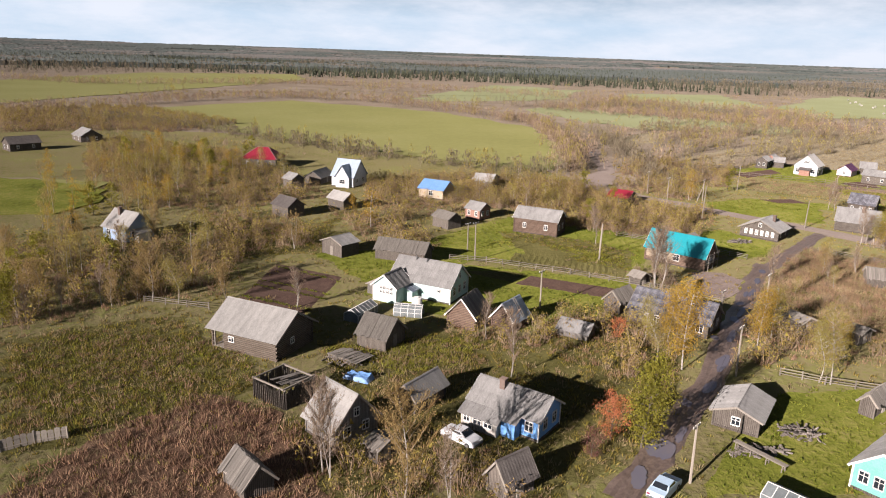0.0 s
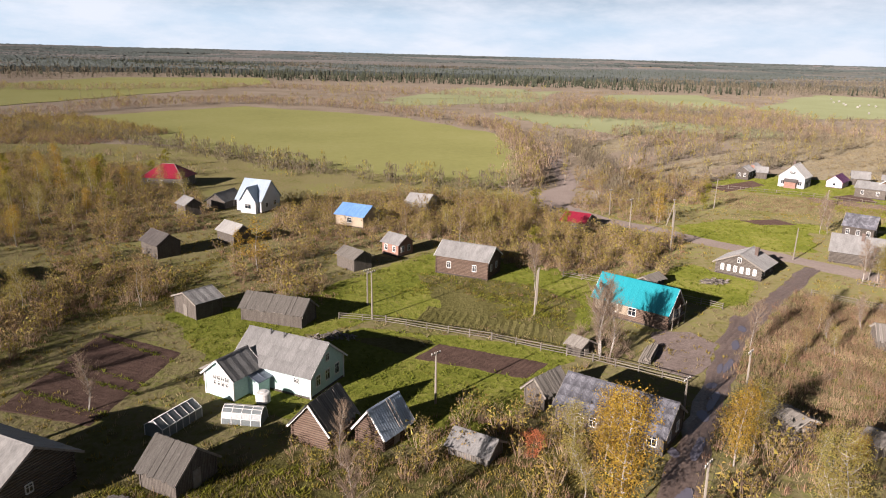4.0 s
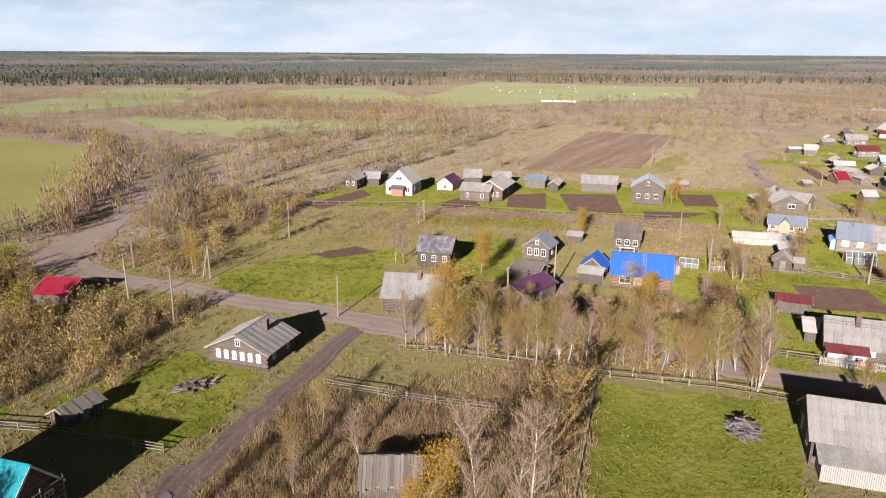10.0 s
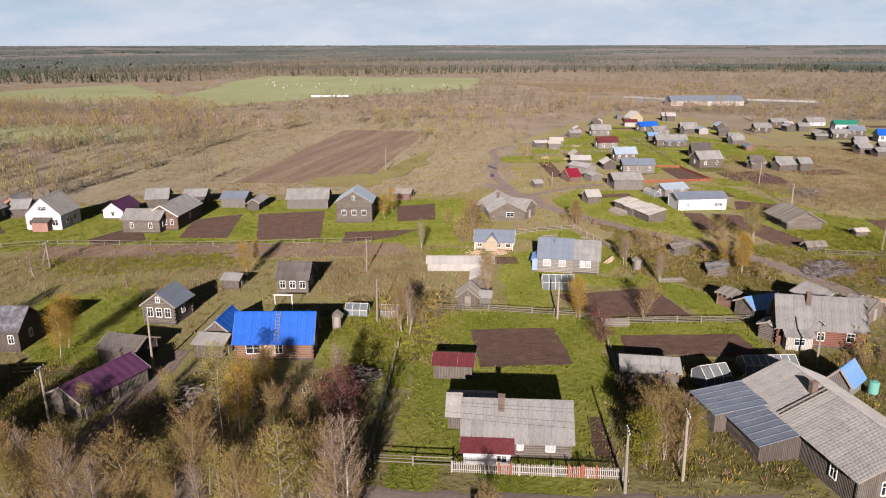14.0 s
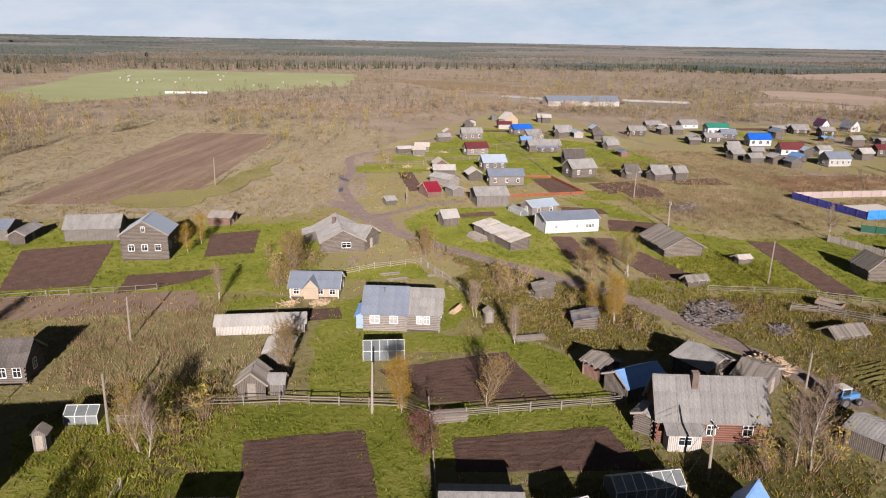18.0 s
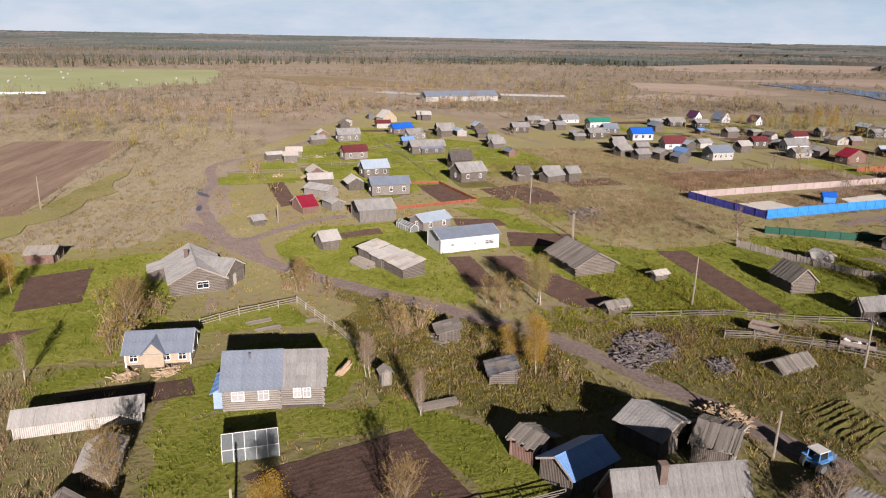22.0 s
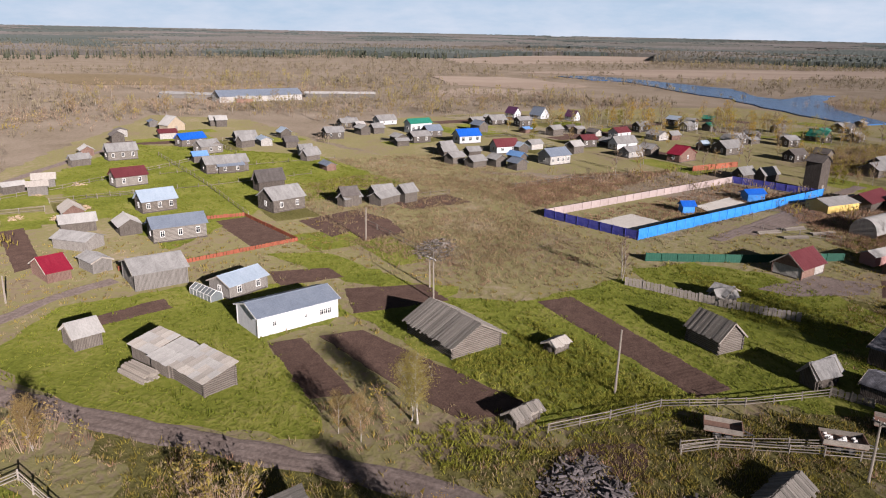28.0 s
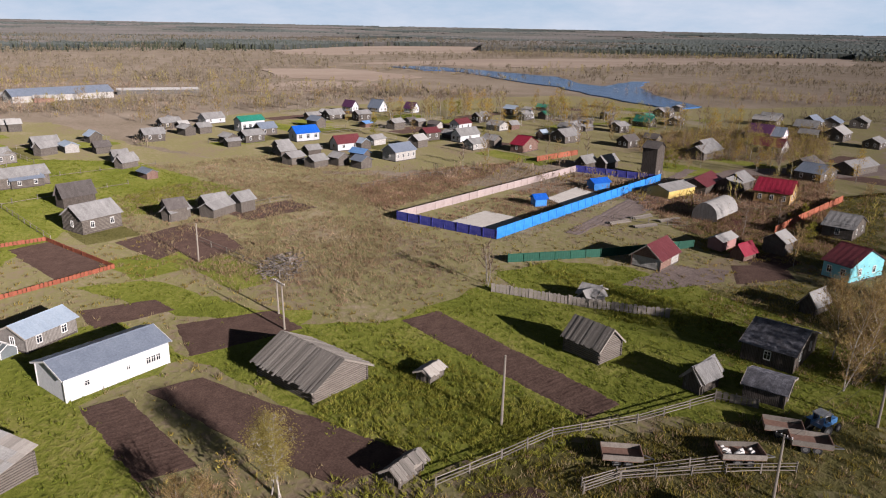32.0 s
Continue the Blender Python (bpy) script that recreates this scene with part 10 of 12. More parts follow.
HEDGES.append(([(624.1, 162.4), (650.0, 130.0)], 25, 0.03))
for row in ([(97, 240), (165, 322), (236, 403)], [(100, 219), (160, 264), (228, 312)], [(96, 299), (150, 369), (194, 425)], [(120, 259), (215, 313), (312, 365)]):
    HEDGES.append((row, 2.4, 0.13))
HEDGES.append(([(138.3, 519.1), (183.5, 487.4), (227.2, 448.7), (263.2, 410.7), (290.0, 380.0)], 34, 0.09))
FOOTS = []
for ob in [q for q in scene.objects if q.type == "EMPTY" and q.name.split(".")[0] in ("house", "barn", "shed", "water_tower")]:
    wq = [c for c in ob.children if c.name.startswith(("wall", "end_wall"))][0]
    bx = [Vector(c) for c in wq.bound_box]
    k = [(bx[0].x, bx[0].y), (bx[4].x, bx[4].y), (bx[6].x, bx[6].y), (bx[2].x, bx[2].y)]
    FOOTS.append([tuple((ob.matrix_basis @ Vector((a, b, 0)))[:2]) for a, b in k])

# ---- scrub, weeds and grass in mass ----
nr = np.random.RandomState(5)


def blades(n, h, spread_, w, r, curve=0.25):
    """A tuft of bent triangle blades."""
    vs, fs = [], []
    for i in range(n):
        a, d = r.uniform(0, 2 * math.pi), r.uniform(0, spread_)
        x, y = d * math.cos(a), d * math.sin(a)
        b = r.uniform(0, 2 * math.pi)
        hh = h * r.uniform(0.5, 1.1)
        dx, dy = curve * hh * math.cos(a) * r.uniform(0.2, 1.3), curve * hh * math.sin(a) * r.uniform(0.2, 1.3)
        k = len(vs)
        vs += [(x - w * math.cos(b), y - w * math.sin(b), 0), (x + w * math.cos(b), y + w * math.sin(b), 0), (x + dx, y + dy, hh)]
        fs.append((k, k + 1, k + 2))
    return vs, fs


def shrub(stems, leaves, h, w, leaf, r):
    """Upright shrub: fans of thin stems and small leaf triangles; returns stems and leaves apart."""
    sv, sf, lv, lf = [], [], [], []
    for i in range(stems):
        a, d = r.uniform(0, 2 * math.pi), w * math.sqrt(r.uniform(0, 1))
        hh = h * r.uniform(0.55, 1.05) * (1 - 0.35 * d / w)
        x0, y0 = 0.35 * d * math.cos(a), 0.35 * d * math.sin(a)
        x1, y1 = d * math.cos(a) + r.normal(0, 0.08 * w), d * math.sin(a) + r.normal(0, 0.08 * w)
        b = r.uniform(0, 2 * math.pi)
        t = 0.022
        k = len(sv)
        sv += [(x0 - t * math.cos(b), y0 - t * math.sin(b), 0), (x0 + t * math.cos(b), y0 + t * math.sin(b), 0), (x1, y1, hh)]
        sf.append((k, k + 1, k + 2))
        for j in range(2):
            q = r.uniform(0.45, 0.95)
            px_, py_, pz_ = x0 + (x1 - x0) * q, y0 + (y1 - y0) * q, hh * q
            ln = r.uniform(0.2, 0.5) * h * 0.35
            c = r.uniform(0, 2 * math.pi)
            k = len(sv)
            sv += [(px_, py_, pz_ - 0.02), (px_, py_, pz_ + 0.03), (px_ + ln * 0.6 * math.cos(c), py_ + ln * 0.6 * math.sin(c), pz_ + ln)]
            sf.append((k, k + 1, k + 2))
    for i in range(leaves):
        a, d = r.uniform(0, 2 * math.pi), w * r.uniform(0, 1) ** 0.5
        z = h * r.uniform(0.18, 1.0) * (1 - 0.3 * d / w)
        p = np.array([d * math.cos(a) * (0.45 + 0.55 * z / h), d * math.sin(a) * (0.45 + 0.55 * z / h), z])
        q = r.normal(0, leaf, (3, 3))
        k = len(lv)
        lv += [tuple(p + q[0]), tuple(p + q[1]), tuple(p + q[2])]
        lf.append((k, k + 1, k + 2))
    return (sv, sf), (lv, lf)


def fill(name, zones, per, template, material, label, category, lo, hi, seed, lean=0.1, off=(), squash=None):
    pts = [spread(z, per, nr, off) for z in zones]
    pts = np.concatenate([p for p in pts if len(p)] or [np.zeros((0, 2))])
    n = len(pts)
    if per > 0.06:
        pts = pts + nr.normal(0, 0.8, (n, 2))
    return smear(name, template, pts, nr.uniform(lo, hi, n), nr.uniform(0, 6.28, n), material, label, category, 0.0, lean, seed)


KEEP = PLOTS + FOOTS
sr = np.random.RandomState(11)
for i in range(4):
    st, lf = shrub(24, 78, 3.2, 1.35, 0.105, sr)
    lo, hi = (0.55, 1.25) if i else (0.8, 1.7)
    st_seed = nr.get_state()
    fill("shrub_stems", SCRUB, 0.034, st, M_TWIG, "bare grey-brown shrub stems in a thicket", "shrub", lo, hi, 40 + i, 0.08, KEEP)
    nr.set_state(st_seed)
    fill("shrub_leaves", SCRUB, 0.034, lf, (M_OLIVEB, M_RUSTL, M_OLIVEB, M_THIN)[i], "last olive and yellow leaves of the thicket", "shrub", lo, hi, 40 + i, 0.08, KEEP)
fill("weeds", [HERB, HERB_B, HERB_C, VERGE], 1.5, blades(14, 0.9, 0.55, 0.022, sr, 0.3), M_WEED, "tall pinkish-brown withered herbs", "weeds", 0.6, 1.3, 70, 0.15, KEEP)
fill("weeds", [HERB, HERB_B], 1.5, blades(12, 0.85, 0.55, 0.025, sr, 0.4), M_TALL, "straw-coloured stalks among the herbs", "weeds", 0.6, 1.3, 71, 0.15, KEEP)
fill("green_weeds", [HERB, HERB_B, HERB_C], 0.35, blades(12, 0.5, 0.6, 0.03, sr, 0.5), M_YELW, "yellow-green grass among the herbs", "weeds", 0.6, 1.2, 73, 0.15, KEEP)
fill("shrub_stems", [[(50.5, 121.0), (56.5, 120.5), (53.9, 108.5), (48.0, 109.8)]], 0.35, shrub(40, 10, 2.2, 1.2, 0.1, sr)[0], M_FINE, "bare brown brush before the turquoise-roofed house", "shrub", 0.5, 1.2, 74, 0.1, KEEP)
fill("weeds", [[(340, 107), (388, 62), (377, 48), (330, 92)]], 0.7, blades(12, 0.7, 0.7, 0.045, sr, 0.5), M_WEED, "brown withered weeds inside the fenced yard", "weeds", 0.6, 1.2, 75, 0.15, KEEP)
fill("shrub_stems", [HERB, HERB_B, HERB_C, HERB_C, VERGE, VERGE, VERGE], 0.018, shrub(40, 10, 2.6, 1.3, 0.1, sr)[0], M_FINE, "bare brown saplings among the herbs", "shrub", 0.5, 1.2, 72, 0.1, KEEP)
fill("weeds", WEEDS[:1] + WEEDS[2:], 1.7, blades(12, 0.75, 0.7, 0.045, sr, 0.6), M_WEED, "waist-high red-brown withered weeds", "weeds", 0.6, 1.3, 50, 0.12, KEEP)
fill("weeds", WEEDS[1:2], 0.35, blades(12, 0.6, 0.7, 0.035, sr, 0.6), M_WEED, "loose red-brown withered weeds", "weeds", 0.6, 1.3, 48, 0.12, KEEP)
fill("green_weeds", WEEDS[1:2], 1.6, blades(10, 0.4, 0.6, 0.04, sr, 0.7), M_YELW, "yellow-green grass of the fallow garden", "weeds", 0.6, 1.2, 47, 0.12, KEEP)
fill("green_weeds", WEEDS, 0.2, blades(12, 0.45, 0.6, 0.04, sr, 0.7), M_YELW, "yellow-green grass among the weeds", "weeds", 0.6, 1.2, 49, 0.12, KEEP)
fill("weeds", WEEDS, 0.3, blades(12, 0.7, 0.6, 0.035, sr, 0.5), M_TALL, "straw-coloured withered weeds", "weeds", 0.6, 1.2, 51, 0.12, KEEP)
fill("tall_grass", TALL, 0.75, blades(12, 0.65, 0.75, 0.032, sr, 0.5), M_TALL, "tall straw-coloured autumn grass", "grass", 0.6, 1.3, 52, 0.2, KEEP)
fill("tall_grass", SCRUB, 0.6, blades(11, 0.8, 0.6, 0.035, sr, 0.35), M_WEED, "rank brown grass under the bushes", "grass", 0.5, 1.2, 53, 0.2, KEEP)
fill("tall_grass", TALL, 0.3, blades(10, 0.6, 0.6, 0.03, sr, 0.5), M_WEED, "brown weeds among the dry grass", "grass", 0.6, 1.3, 54, 0.2, KEEP)
fill("green_weeds", YELLOW, 2.2, blades(14, 0.42, 0.45, 0.06, sr, 0.9), M_YELW, "yellow-green leafy weeds", "weeds", 0.6, 1.3, 55, 0.15, KEEP)
fill("grass_tufts", LAWNS, 0.75, blades(8, 0.26, 0.5, 0.06, sr, 0.8), M_TUFT, "short green grass tufts", "grass", 0.6, 1.5, 56, 0.2, KEEP)
fill("rank_grass", ROUGH, 0.95, blades(9, 0.38, 0.6, 0.045, sr, 0.8), M_RANK, "rank olive grass and weeds", "grass", 0.5, 1.4, 61, 0.2, KEEP)
fill("rank_grass", ROUGH, 0.42, blades(9, 0.5, 0.5, 0.04, sr, 0.6), M_TALL, "straw stalks in the rank grass", "grass", 0.4, 1.2, 65, 0.2, KEEP)
fill("rank_grass", ROUGH, 0.08, blades(9, 0.6, 0.45, 0.04, sr, 0.5), M_WEED, "brown stalks in the rank grass", "grass", 0.5, 1.3, 62, 0.2, KEEP)
fill("grass_tufts", LAWNS, 0.12, blades(9, 0.24, 0.5, 0.04, sr, 0.8), M_YELW, "taller yellow-green clumps in the grass", "grass", 0.5, 1.2, 57, 0.2, KEEP)
fill("dry_tufts", STRAW, 0.20, blades(7, 0.5, 1.0, 0.06, sr, 0.6), M_TALL, "pale dry grass clumps of the meadow", "grass", 0.5, 1.3, 63, 0.2, KEEP + [FIELDS[8]])
fill("dry_tufts", STRAW, 0.06, blades(7, 0.5, 1.0, 0.06, sr, 0.6), M_FARS, "brown stalks of the meadow", "grass", 0.5, 1.3, 64, 0.2, KEEP + [FIELDS[8]])
NEAR = [(-60, 40), (20, 35), (200, 70), (330, 20), (345, 130), (260, 250), (120, 260), (40, 230), (-70, 200)]
fill("grass_tufts", [NEAR], 0.2, blades(10, 0.45, 0.5, 0.05, sr, 0.5), M_TALL, "loose dry grass clumps", "grass", 0.5, 1.2, 58, 0.2, KEEP + LAWNS + TALL)
fill("grass_tufts", [NEAR], 0.22, blades(10, 0.4, 0.5, 0.05, sr, 0.5), M_OLIVEB, "loose olive grass clumps", "grass", 0.5, 1.3, 59, 0.2, KEEP + LAWNS + TALL)

for i, (kind, trees) in enumerate(sorted(GROVE.items())):
    at = np.array([q for q in trees if not inside([q[0]], [q[1]], RIVERLAND[-1])[0]])
    _, cv, cf, mb, ml = grow(kind, i, True)
    turns = nr.uniform(0, 6.28, len(at))
    smear("grove_crowns", (cv, cf), at[:, :2], at[:, 2], turns, ml, "autumn crowns of the groves behind the gardens", "grove", 0.0, 0.02, 120 + i)
    stem = ([(-0.012, 0, 0), (0.012, 0, 0), (0, 0.002, 0.97), (0, -0.012, 0), (0, 0.012, 0), (0.002, 0, 0.97)], [(0, 1, 2), (3, 4, 5)])
    smear("grove_trunks", stem, at[:, :2], at[:, 2], turns, mb, "thin pale trunks of the groves", "grove", 0.0, 0.02, 120 + i)


THICKETS = [
    ([(109.5, 137.0), (119.5, 126.5), (126.0, 119.5), (139.0, 107.0), (141.5, 109.5), (129.0, 123.0), (122.0, 130.0), (112.0, 140.0)], 24, 5.0, 8.5, ("rust", "thin", "rust")),
    ([(129.0, 143.0), (139.0, 133.0), (149.0, 123.0), (153.0, 128.0), (144.0, 138.0), (134.0, 149.0)], 9, 2.6, 4.6, ("rust", "thin", "rust")),
    ([(-60.0, 120.0), (-45.0, 92.0), (-30.0, 106.0), (-22.0, 110.0), (-24.0, 138.0), (-40.0, 150.0)], 12, 4.5, 8.0, ("thin", "rust", "rust")),
    ([(-83.0, 223.0), (-100.0, 270.0), (-46.0, 262.0), (-23.0, 219.0), (-28.0, 172.0), (-50.0, 170.0)], 18, 5.5, 9.5, ("thin", "thin", "gold")),
    ([(62.0, 96.0), (76.0, 116.0), (90.0, 130.0), (98.0, 120.0), (74.0, 88.0)], 6, 3.0, 5.5, ("bare", "thin", "rust")),
]
GROWN = {}
th = np.random.RandomState(77)
for poly, many, lo, hi, kinds in THICKETS:
    xs, ys = [q[0] for q in poly], [q[1] for q in poly]
    got = 0
    while got < many:
        x, y = th.uniform(min(xs), max(xs)), th.uniform(min(ys), max(ys))
        if inside([x], [y], poly)[0] and not any(inside([x], [y], q)[0] for q in KEEP):
            GROWN.setdefault(kinds[got % 3], []).append((x, y, th.uniform(lo, hi)))
            got += 1
for i, (kind, trees) in enumerate(sorted(GROWN.items())):
    at = np.array(trees)
    g, cv, cf, mb, ml = grow(kind, 5 + i)
    turns = th.uniform(0, 6.28, len(at))
    smear("thicket_crowns", (cv, cf), at[:, :2], at[:, 2], turns, ml, "thin autumn crowns of a birch thicket", "thicket", 0.0, 0.03, 130 + i)
    quads = [f if len(f) == 4 else (*f, f[-1]) for f in g.f if len(f) in (3, 4)]
    tris = [(f[0], f[1], f[2]) for f in quads] + [(f[0], f[2], f[3]) for f in quads if f[2] != f[3]]
    smear("thicket_trunks", (g.v, tris), at[:, :2], at[:, 2], turns, mb, "slender pale trunks and twigs of a birch thicket", "thicket", 0.0, 0.03, 130 + i)

# ---- hedges, copses and the forest beyond ----
HUB = np.array([110.0, 85.0])


def polar(n, r0, r1, a0, a1, r, power=1.0):
    """Random points in a sector; angles clockwise from +y."""
    rad = r0 + (r1 - r0) * r.uniform(0, 1, n) ** power
    a = np.radians(r.uniform(a0, a1, n))
    return HUB + np.stack([np.sin(a) * rad, np.cos(a) * rad], 1), rad


def clump_noise(p, s, seed):
    return np.array([noise.noise((x * s, y * s, seed)) for x, y in p])


def airy(n_leaf, h, w, leaf, r, low=0.2):
    """A small far tree: thin trunk and an uneven cloud of leaf triangles."""
    vs = [(-0.06, 0, 0), (0.06, 0, 0), (0, 0.02, h * 0.95)]
    fs = [(0, 1, 2)]
    for i in range(n_leaf):
        z = h * (low + (1.0 - low) * r.uniform(0, 1))
        k = math.sin(math.pi * min(1, (z / h - low) / (1.03 - low)) ** 0.7) + 0.1
        a, d = r.uniform(0, 2 * math.pi), w * k * math.sqrt(r.uniform(0, 1))
        p = np.array([d * math.cos(a), d * math.sin(a), z])
        if i % 3:
            t, ln = leaf * 0.38, leaf * r.uniform(3.0, 6.0)
            c = r.uniform(0, 2 * math.pi)
            e = np.array([t * math.cos(c), t * math.sin(c), 0])
            q = [-e, e, np.array([d * math.cos(a) * 0.25 + r.normal(0, 0.3 * leaf), d * math.sin(a) * 0.25 + r.normal(0, 0.3 * leaf), ln])]
            p[2] = min(z, h * 1.05 - ln)
        else:
            q = r.normal(0, leaf * 0.7, (3, 3))
        b = len(vs)
        vs += [tuple(p + q[0]), tuple(p + q[1]), tuple(p + q[2])]
        fs.append((b, b + 1, b + 2))
    return vs, fs


def cone_tree(h, w, r, tiers=3):
    vs, fs = [], []
    for j in range(tiers):
        z0, z1 = h * (0.06 + 0.36 * j), h * (0.62 if j < tiers - 1 else 1.0)
        rad = w * (1 - 0.35 * j)
        k = len(vs)
        for q in range(6):
            a = q * math.pi / 3 + j
            rr = rad * r.uniform(0.8, 1.2)
            vs.append((rr * math.cos(a), rr * math.sin(a), z0 + r.uniform(-0.3, 0.3)))
        vs.append((0, 0, z1))
        fs += [(k + q, k + (q + 1) % 6, k + 6) for q in range(6)]
    return vs, fs


def clear(p, polys):
    ok = np.ones(len(p), bool)
    for q in polys:
        ok &= ~inside(p[:, 0], p[:, 1], q)
    return p[ok]


fr = np.random.RandomState(21)
VILLAGE = [NEAR] + VILLAGES
OPEN = FIELDS + VILLAGE + RIVERLAND
p, _ = polar(36000, 120, 760, -45, 145, fr, 0.75)
p = clear(p, OPEN)
dense = clump_noise(p, 0.011, 2.0) + 0.55 * clump_noise(p, 0.05, 4.0)
road_out = np.abs(p[:, 0] - np.interp(p[:, 1], [200, 260, 340, 420], [80, 92, 103, 108])) < 9
old_fields = inside(p[:, 0], p[:, 1], [(95, 215), (95, 300), (195, 430), (330, 372), (240, 235), (125, 212)]) | inside(p[:, 0], p[:, 1], STRAW[3])
shr = p[(dense > 0.1) & ~road_out & ~(old_fields & (fr.uniform(0, 1, len(p)) < 0.8))]
for i in range(3):
    sel = shr[i::3]
    n = len(sel)
    smear("far_shrubs", airy(19, 2.8, 1.9, 0.27, fr, 0.02), sel, fr.uniform(0.3, 1.1, n), fr.uniform(0, 6.28, n), (M_FARS, M_OLIVEB, M_TWIG)[i], "brown and olive scrub on the old fields", "scrub", 0, 0.05, 60 + i)
p, _ = polar(9000, 150, 800, -45, 145, fr, 0.8)
p = clear(p, OPEN)
dn = clump_noise(p, 0.008, 7.0) + 0.3 * clump_noise(p, 0.04, 1.0)
sel = p[dn > 0.2]
for i in range(2):
    s2 = sel[i::2]
    n = len(s2)
    smear("far_birches", airy(46, 8.0, 1.5, 0.26, fr), s2, fr.uniform(0.55, 1.15, n), fr.uniform(0, 6.28, n), (M_FARS, M_THIN)[i], "copse of thin autumn birches", "birch wood", 0, 0.03, 70 + i)
# hedgerows round the meadows and along the roads out
for i, (line, wid, per) in enumerate(HEDGES):
    pts = np.array(smooth_line(line, 3.0))
    n = int(len(pts) * 3.4 * wid * per)
    k = fr.randint(0, len(pts), n)
    q = pts[k] + fr.normal(0, wid / 2.2, (n, 2))
    n = len(q)
    smear("hedge_shrubs", airy(34, 4.0, 1.7, 0.22, fr, 0.04), q, fr.uniform(0.5, 1.5, n), fr.uniform(0, 6.28, n), (M_FARS, M_TWIG)[i % 2], "hedgerow of brown autumn shrubs", "hedge", 0, 0.05, 80 + i)
    q2 = q[:: 4]
    n = len(q2)
    smear("hedge_birches", airy(60, 7.5, 1.4, 0.22, fr), q2, fr.uniform(0.5, 1.1, n), fr.uniform(0, 6.28, n), (M_THIN, M_THIN, M_FARS)[i % 3], "slender birches in the hedgerow", "birch", 0, 0.03, 90 + i)


def rise(p):
    d = np.hypot(*(p - HUB).T)
    t = np.clip((d - 1700) / 3100, 0, 1)
    return 27 * t * t * (1.6 - 0.6 * t)


def wood(name, pts, temp, mats, lo, hi, label, cat, seed):
    z = rise(pts)
    n = len(pts)
    ob = smear(name, temp, pts, fr.uniform(lo, hi, n), fr.uniform(0, 6.28, n), mats, label, cat, 0, 0.02, seed)
    k = len(temp[0])
    co = np.empty(len(ob.data.vertices) * 3)
    ob.data.vertices.foreach_get("co", co)
    co = co.reshape(-1, 3)
    co[:, 2] += np.repeat(z, k)
    ob.data.vertices.foreach_set("co", co.ravel())
    ob.data.update()


def canopy(name, keep, low, high, material, label, seed):
    """The crowns of the far forest as one uneven sheet, a tree or two wide in every cell, with a front where it begins."""
    r = np.random.RandomState(seed)
    m, n = len(CAN_R), len(CAN_A)
    z = CAN_Z + low + (high - low) * r.uniform(0, 1, (m, n)) ** 1.6
    xy = CAN_XY + r.normal(0, 0.5, (m, n, 2))
    top = np.concatenate([xy, z[..., None]], 2).reshape(-1, 3)
    foot = np.concatenate([xy, CAN_Z[..., None]], 2).reshape(-1, 3)
    a, b = np.nonzero(keep)
    q = a * n + b
    faces = np.stack([q, q + n, q + n + 1, q + 1], 1)
    front = (a == 0) | ~keep[np.maximum(a - 1, 0), b]
    w = q[front]
    faces = np.concatenate([faces, np.stack([w, w + 1, w + 1 + m * n, w + m * n], 1)])
    used, back = np.unique(faces, return_inverse=True)
    co = np.concatenate([top, foot])[used]
    ob = obj(name, co.tolist(), back.reshape(-1, 4).tolist(), material)
    tagged(ob, label, "forest", kind="stuff")


CAN_R = 1150 * 1.031 ** np.arange(47)
CAN_A = np.radians(np.arange(-48, 150, 0.13))
CAN_XY = np.stack([HUB[0] + np.outer(CAN_R, np.sin(CAN_A)), HUB[1] + np.outer(CAN_R, np.cos(CAN_A))], 2)
CAN_Z = rise(CAN_XY.reshape(-1, 2)).reshape(len(CAN_R), -1)
CELL = CAN_XY[:-1, :-1].reshape(-1, 2)


def edge_of(ang):
    """How far off the forest begins, by the direction."""
    return np.interp(ang, [-48, 0, 25, 45, 60, 80, 100, 150], [900, 880, 800, 950, 1050, 1150, 1250, 1300])


def greener(p, ang):
    """Above 0 where spruce outweighs bare birch."""
    return clump_noise(p, 0.0016, 3.0) + 0.5 * clump_noise(p, 0.006, 8.0) + np.interp(ang, [0, 45, 60, 95, 110], [0.1, 0.12, -0.1, -0.12, 0.12])


cell_ang = np.degrees(np.arctan2(CELL[:, 0] - HUB[0], CELL[:, 1] - HUB[1]))
cell_d = np.hypot(*(CELL - HUB).T)
wooded = (cell_d > edge_of(cell_ang) + 60) & (clump_noise(CELL, 0.0021, 15.0) + 0.4 * clump_noise(CELL, 0.012, 9.0) > -0.42)
for q in FIELDS + RIVERLAND:
    wooded &= ~inside(CELL[:, 0], CELL[:, 1], q)
green = greener(CELL, cell_ang) > 0.02
shape = (len(CAN_R) - 1, len(CAN_A) - 1)
canopy("far_spruce_forest", (wooded & green).reshape(shape), 6.2, 8.6, M_DARKCAN, "dark spruce forest reaching to the horizon, bluish haze painted in", 5)
canopy("far_birch_forest", (wooded & ~green).reshape(shape), 5.8, 7.8, M_CANOPY, "grey-brown mixed forest reaching to the horizon, grey haze painted in", 6)
p, rad = polar(38000, 640, 1900, -48, 150, fr, 0.85)
p = clear(p, FIELDS + RIVERLAND)
ang = np.degrees(np.arctan2(p[:, 0] - HUB[0], p[:, 1] - HUB[1]))
p, ang = p[np.hypot(*(p - HUB).T) > edge_of(ang)], ang[np.hypot(*(p - HUB).T) > edge_of(ang)]
tall = greener(p, ang) + fr.normal(0, 0.12, len(p)) > 0.03
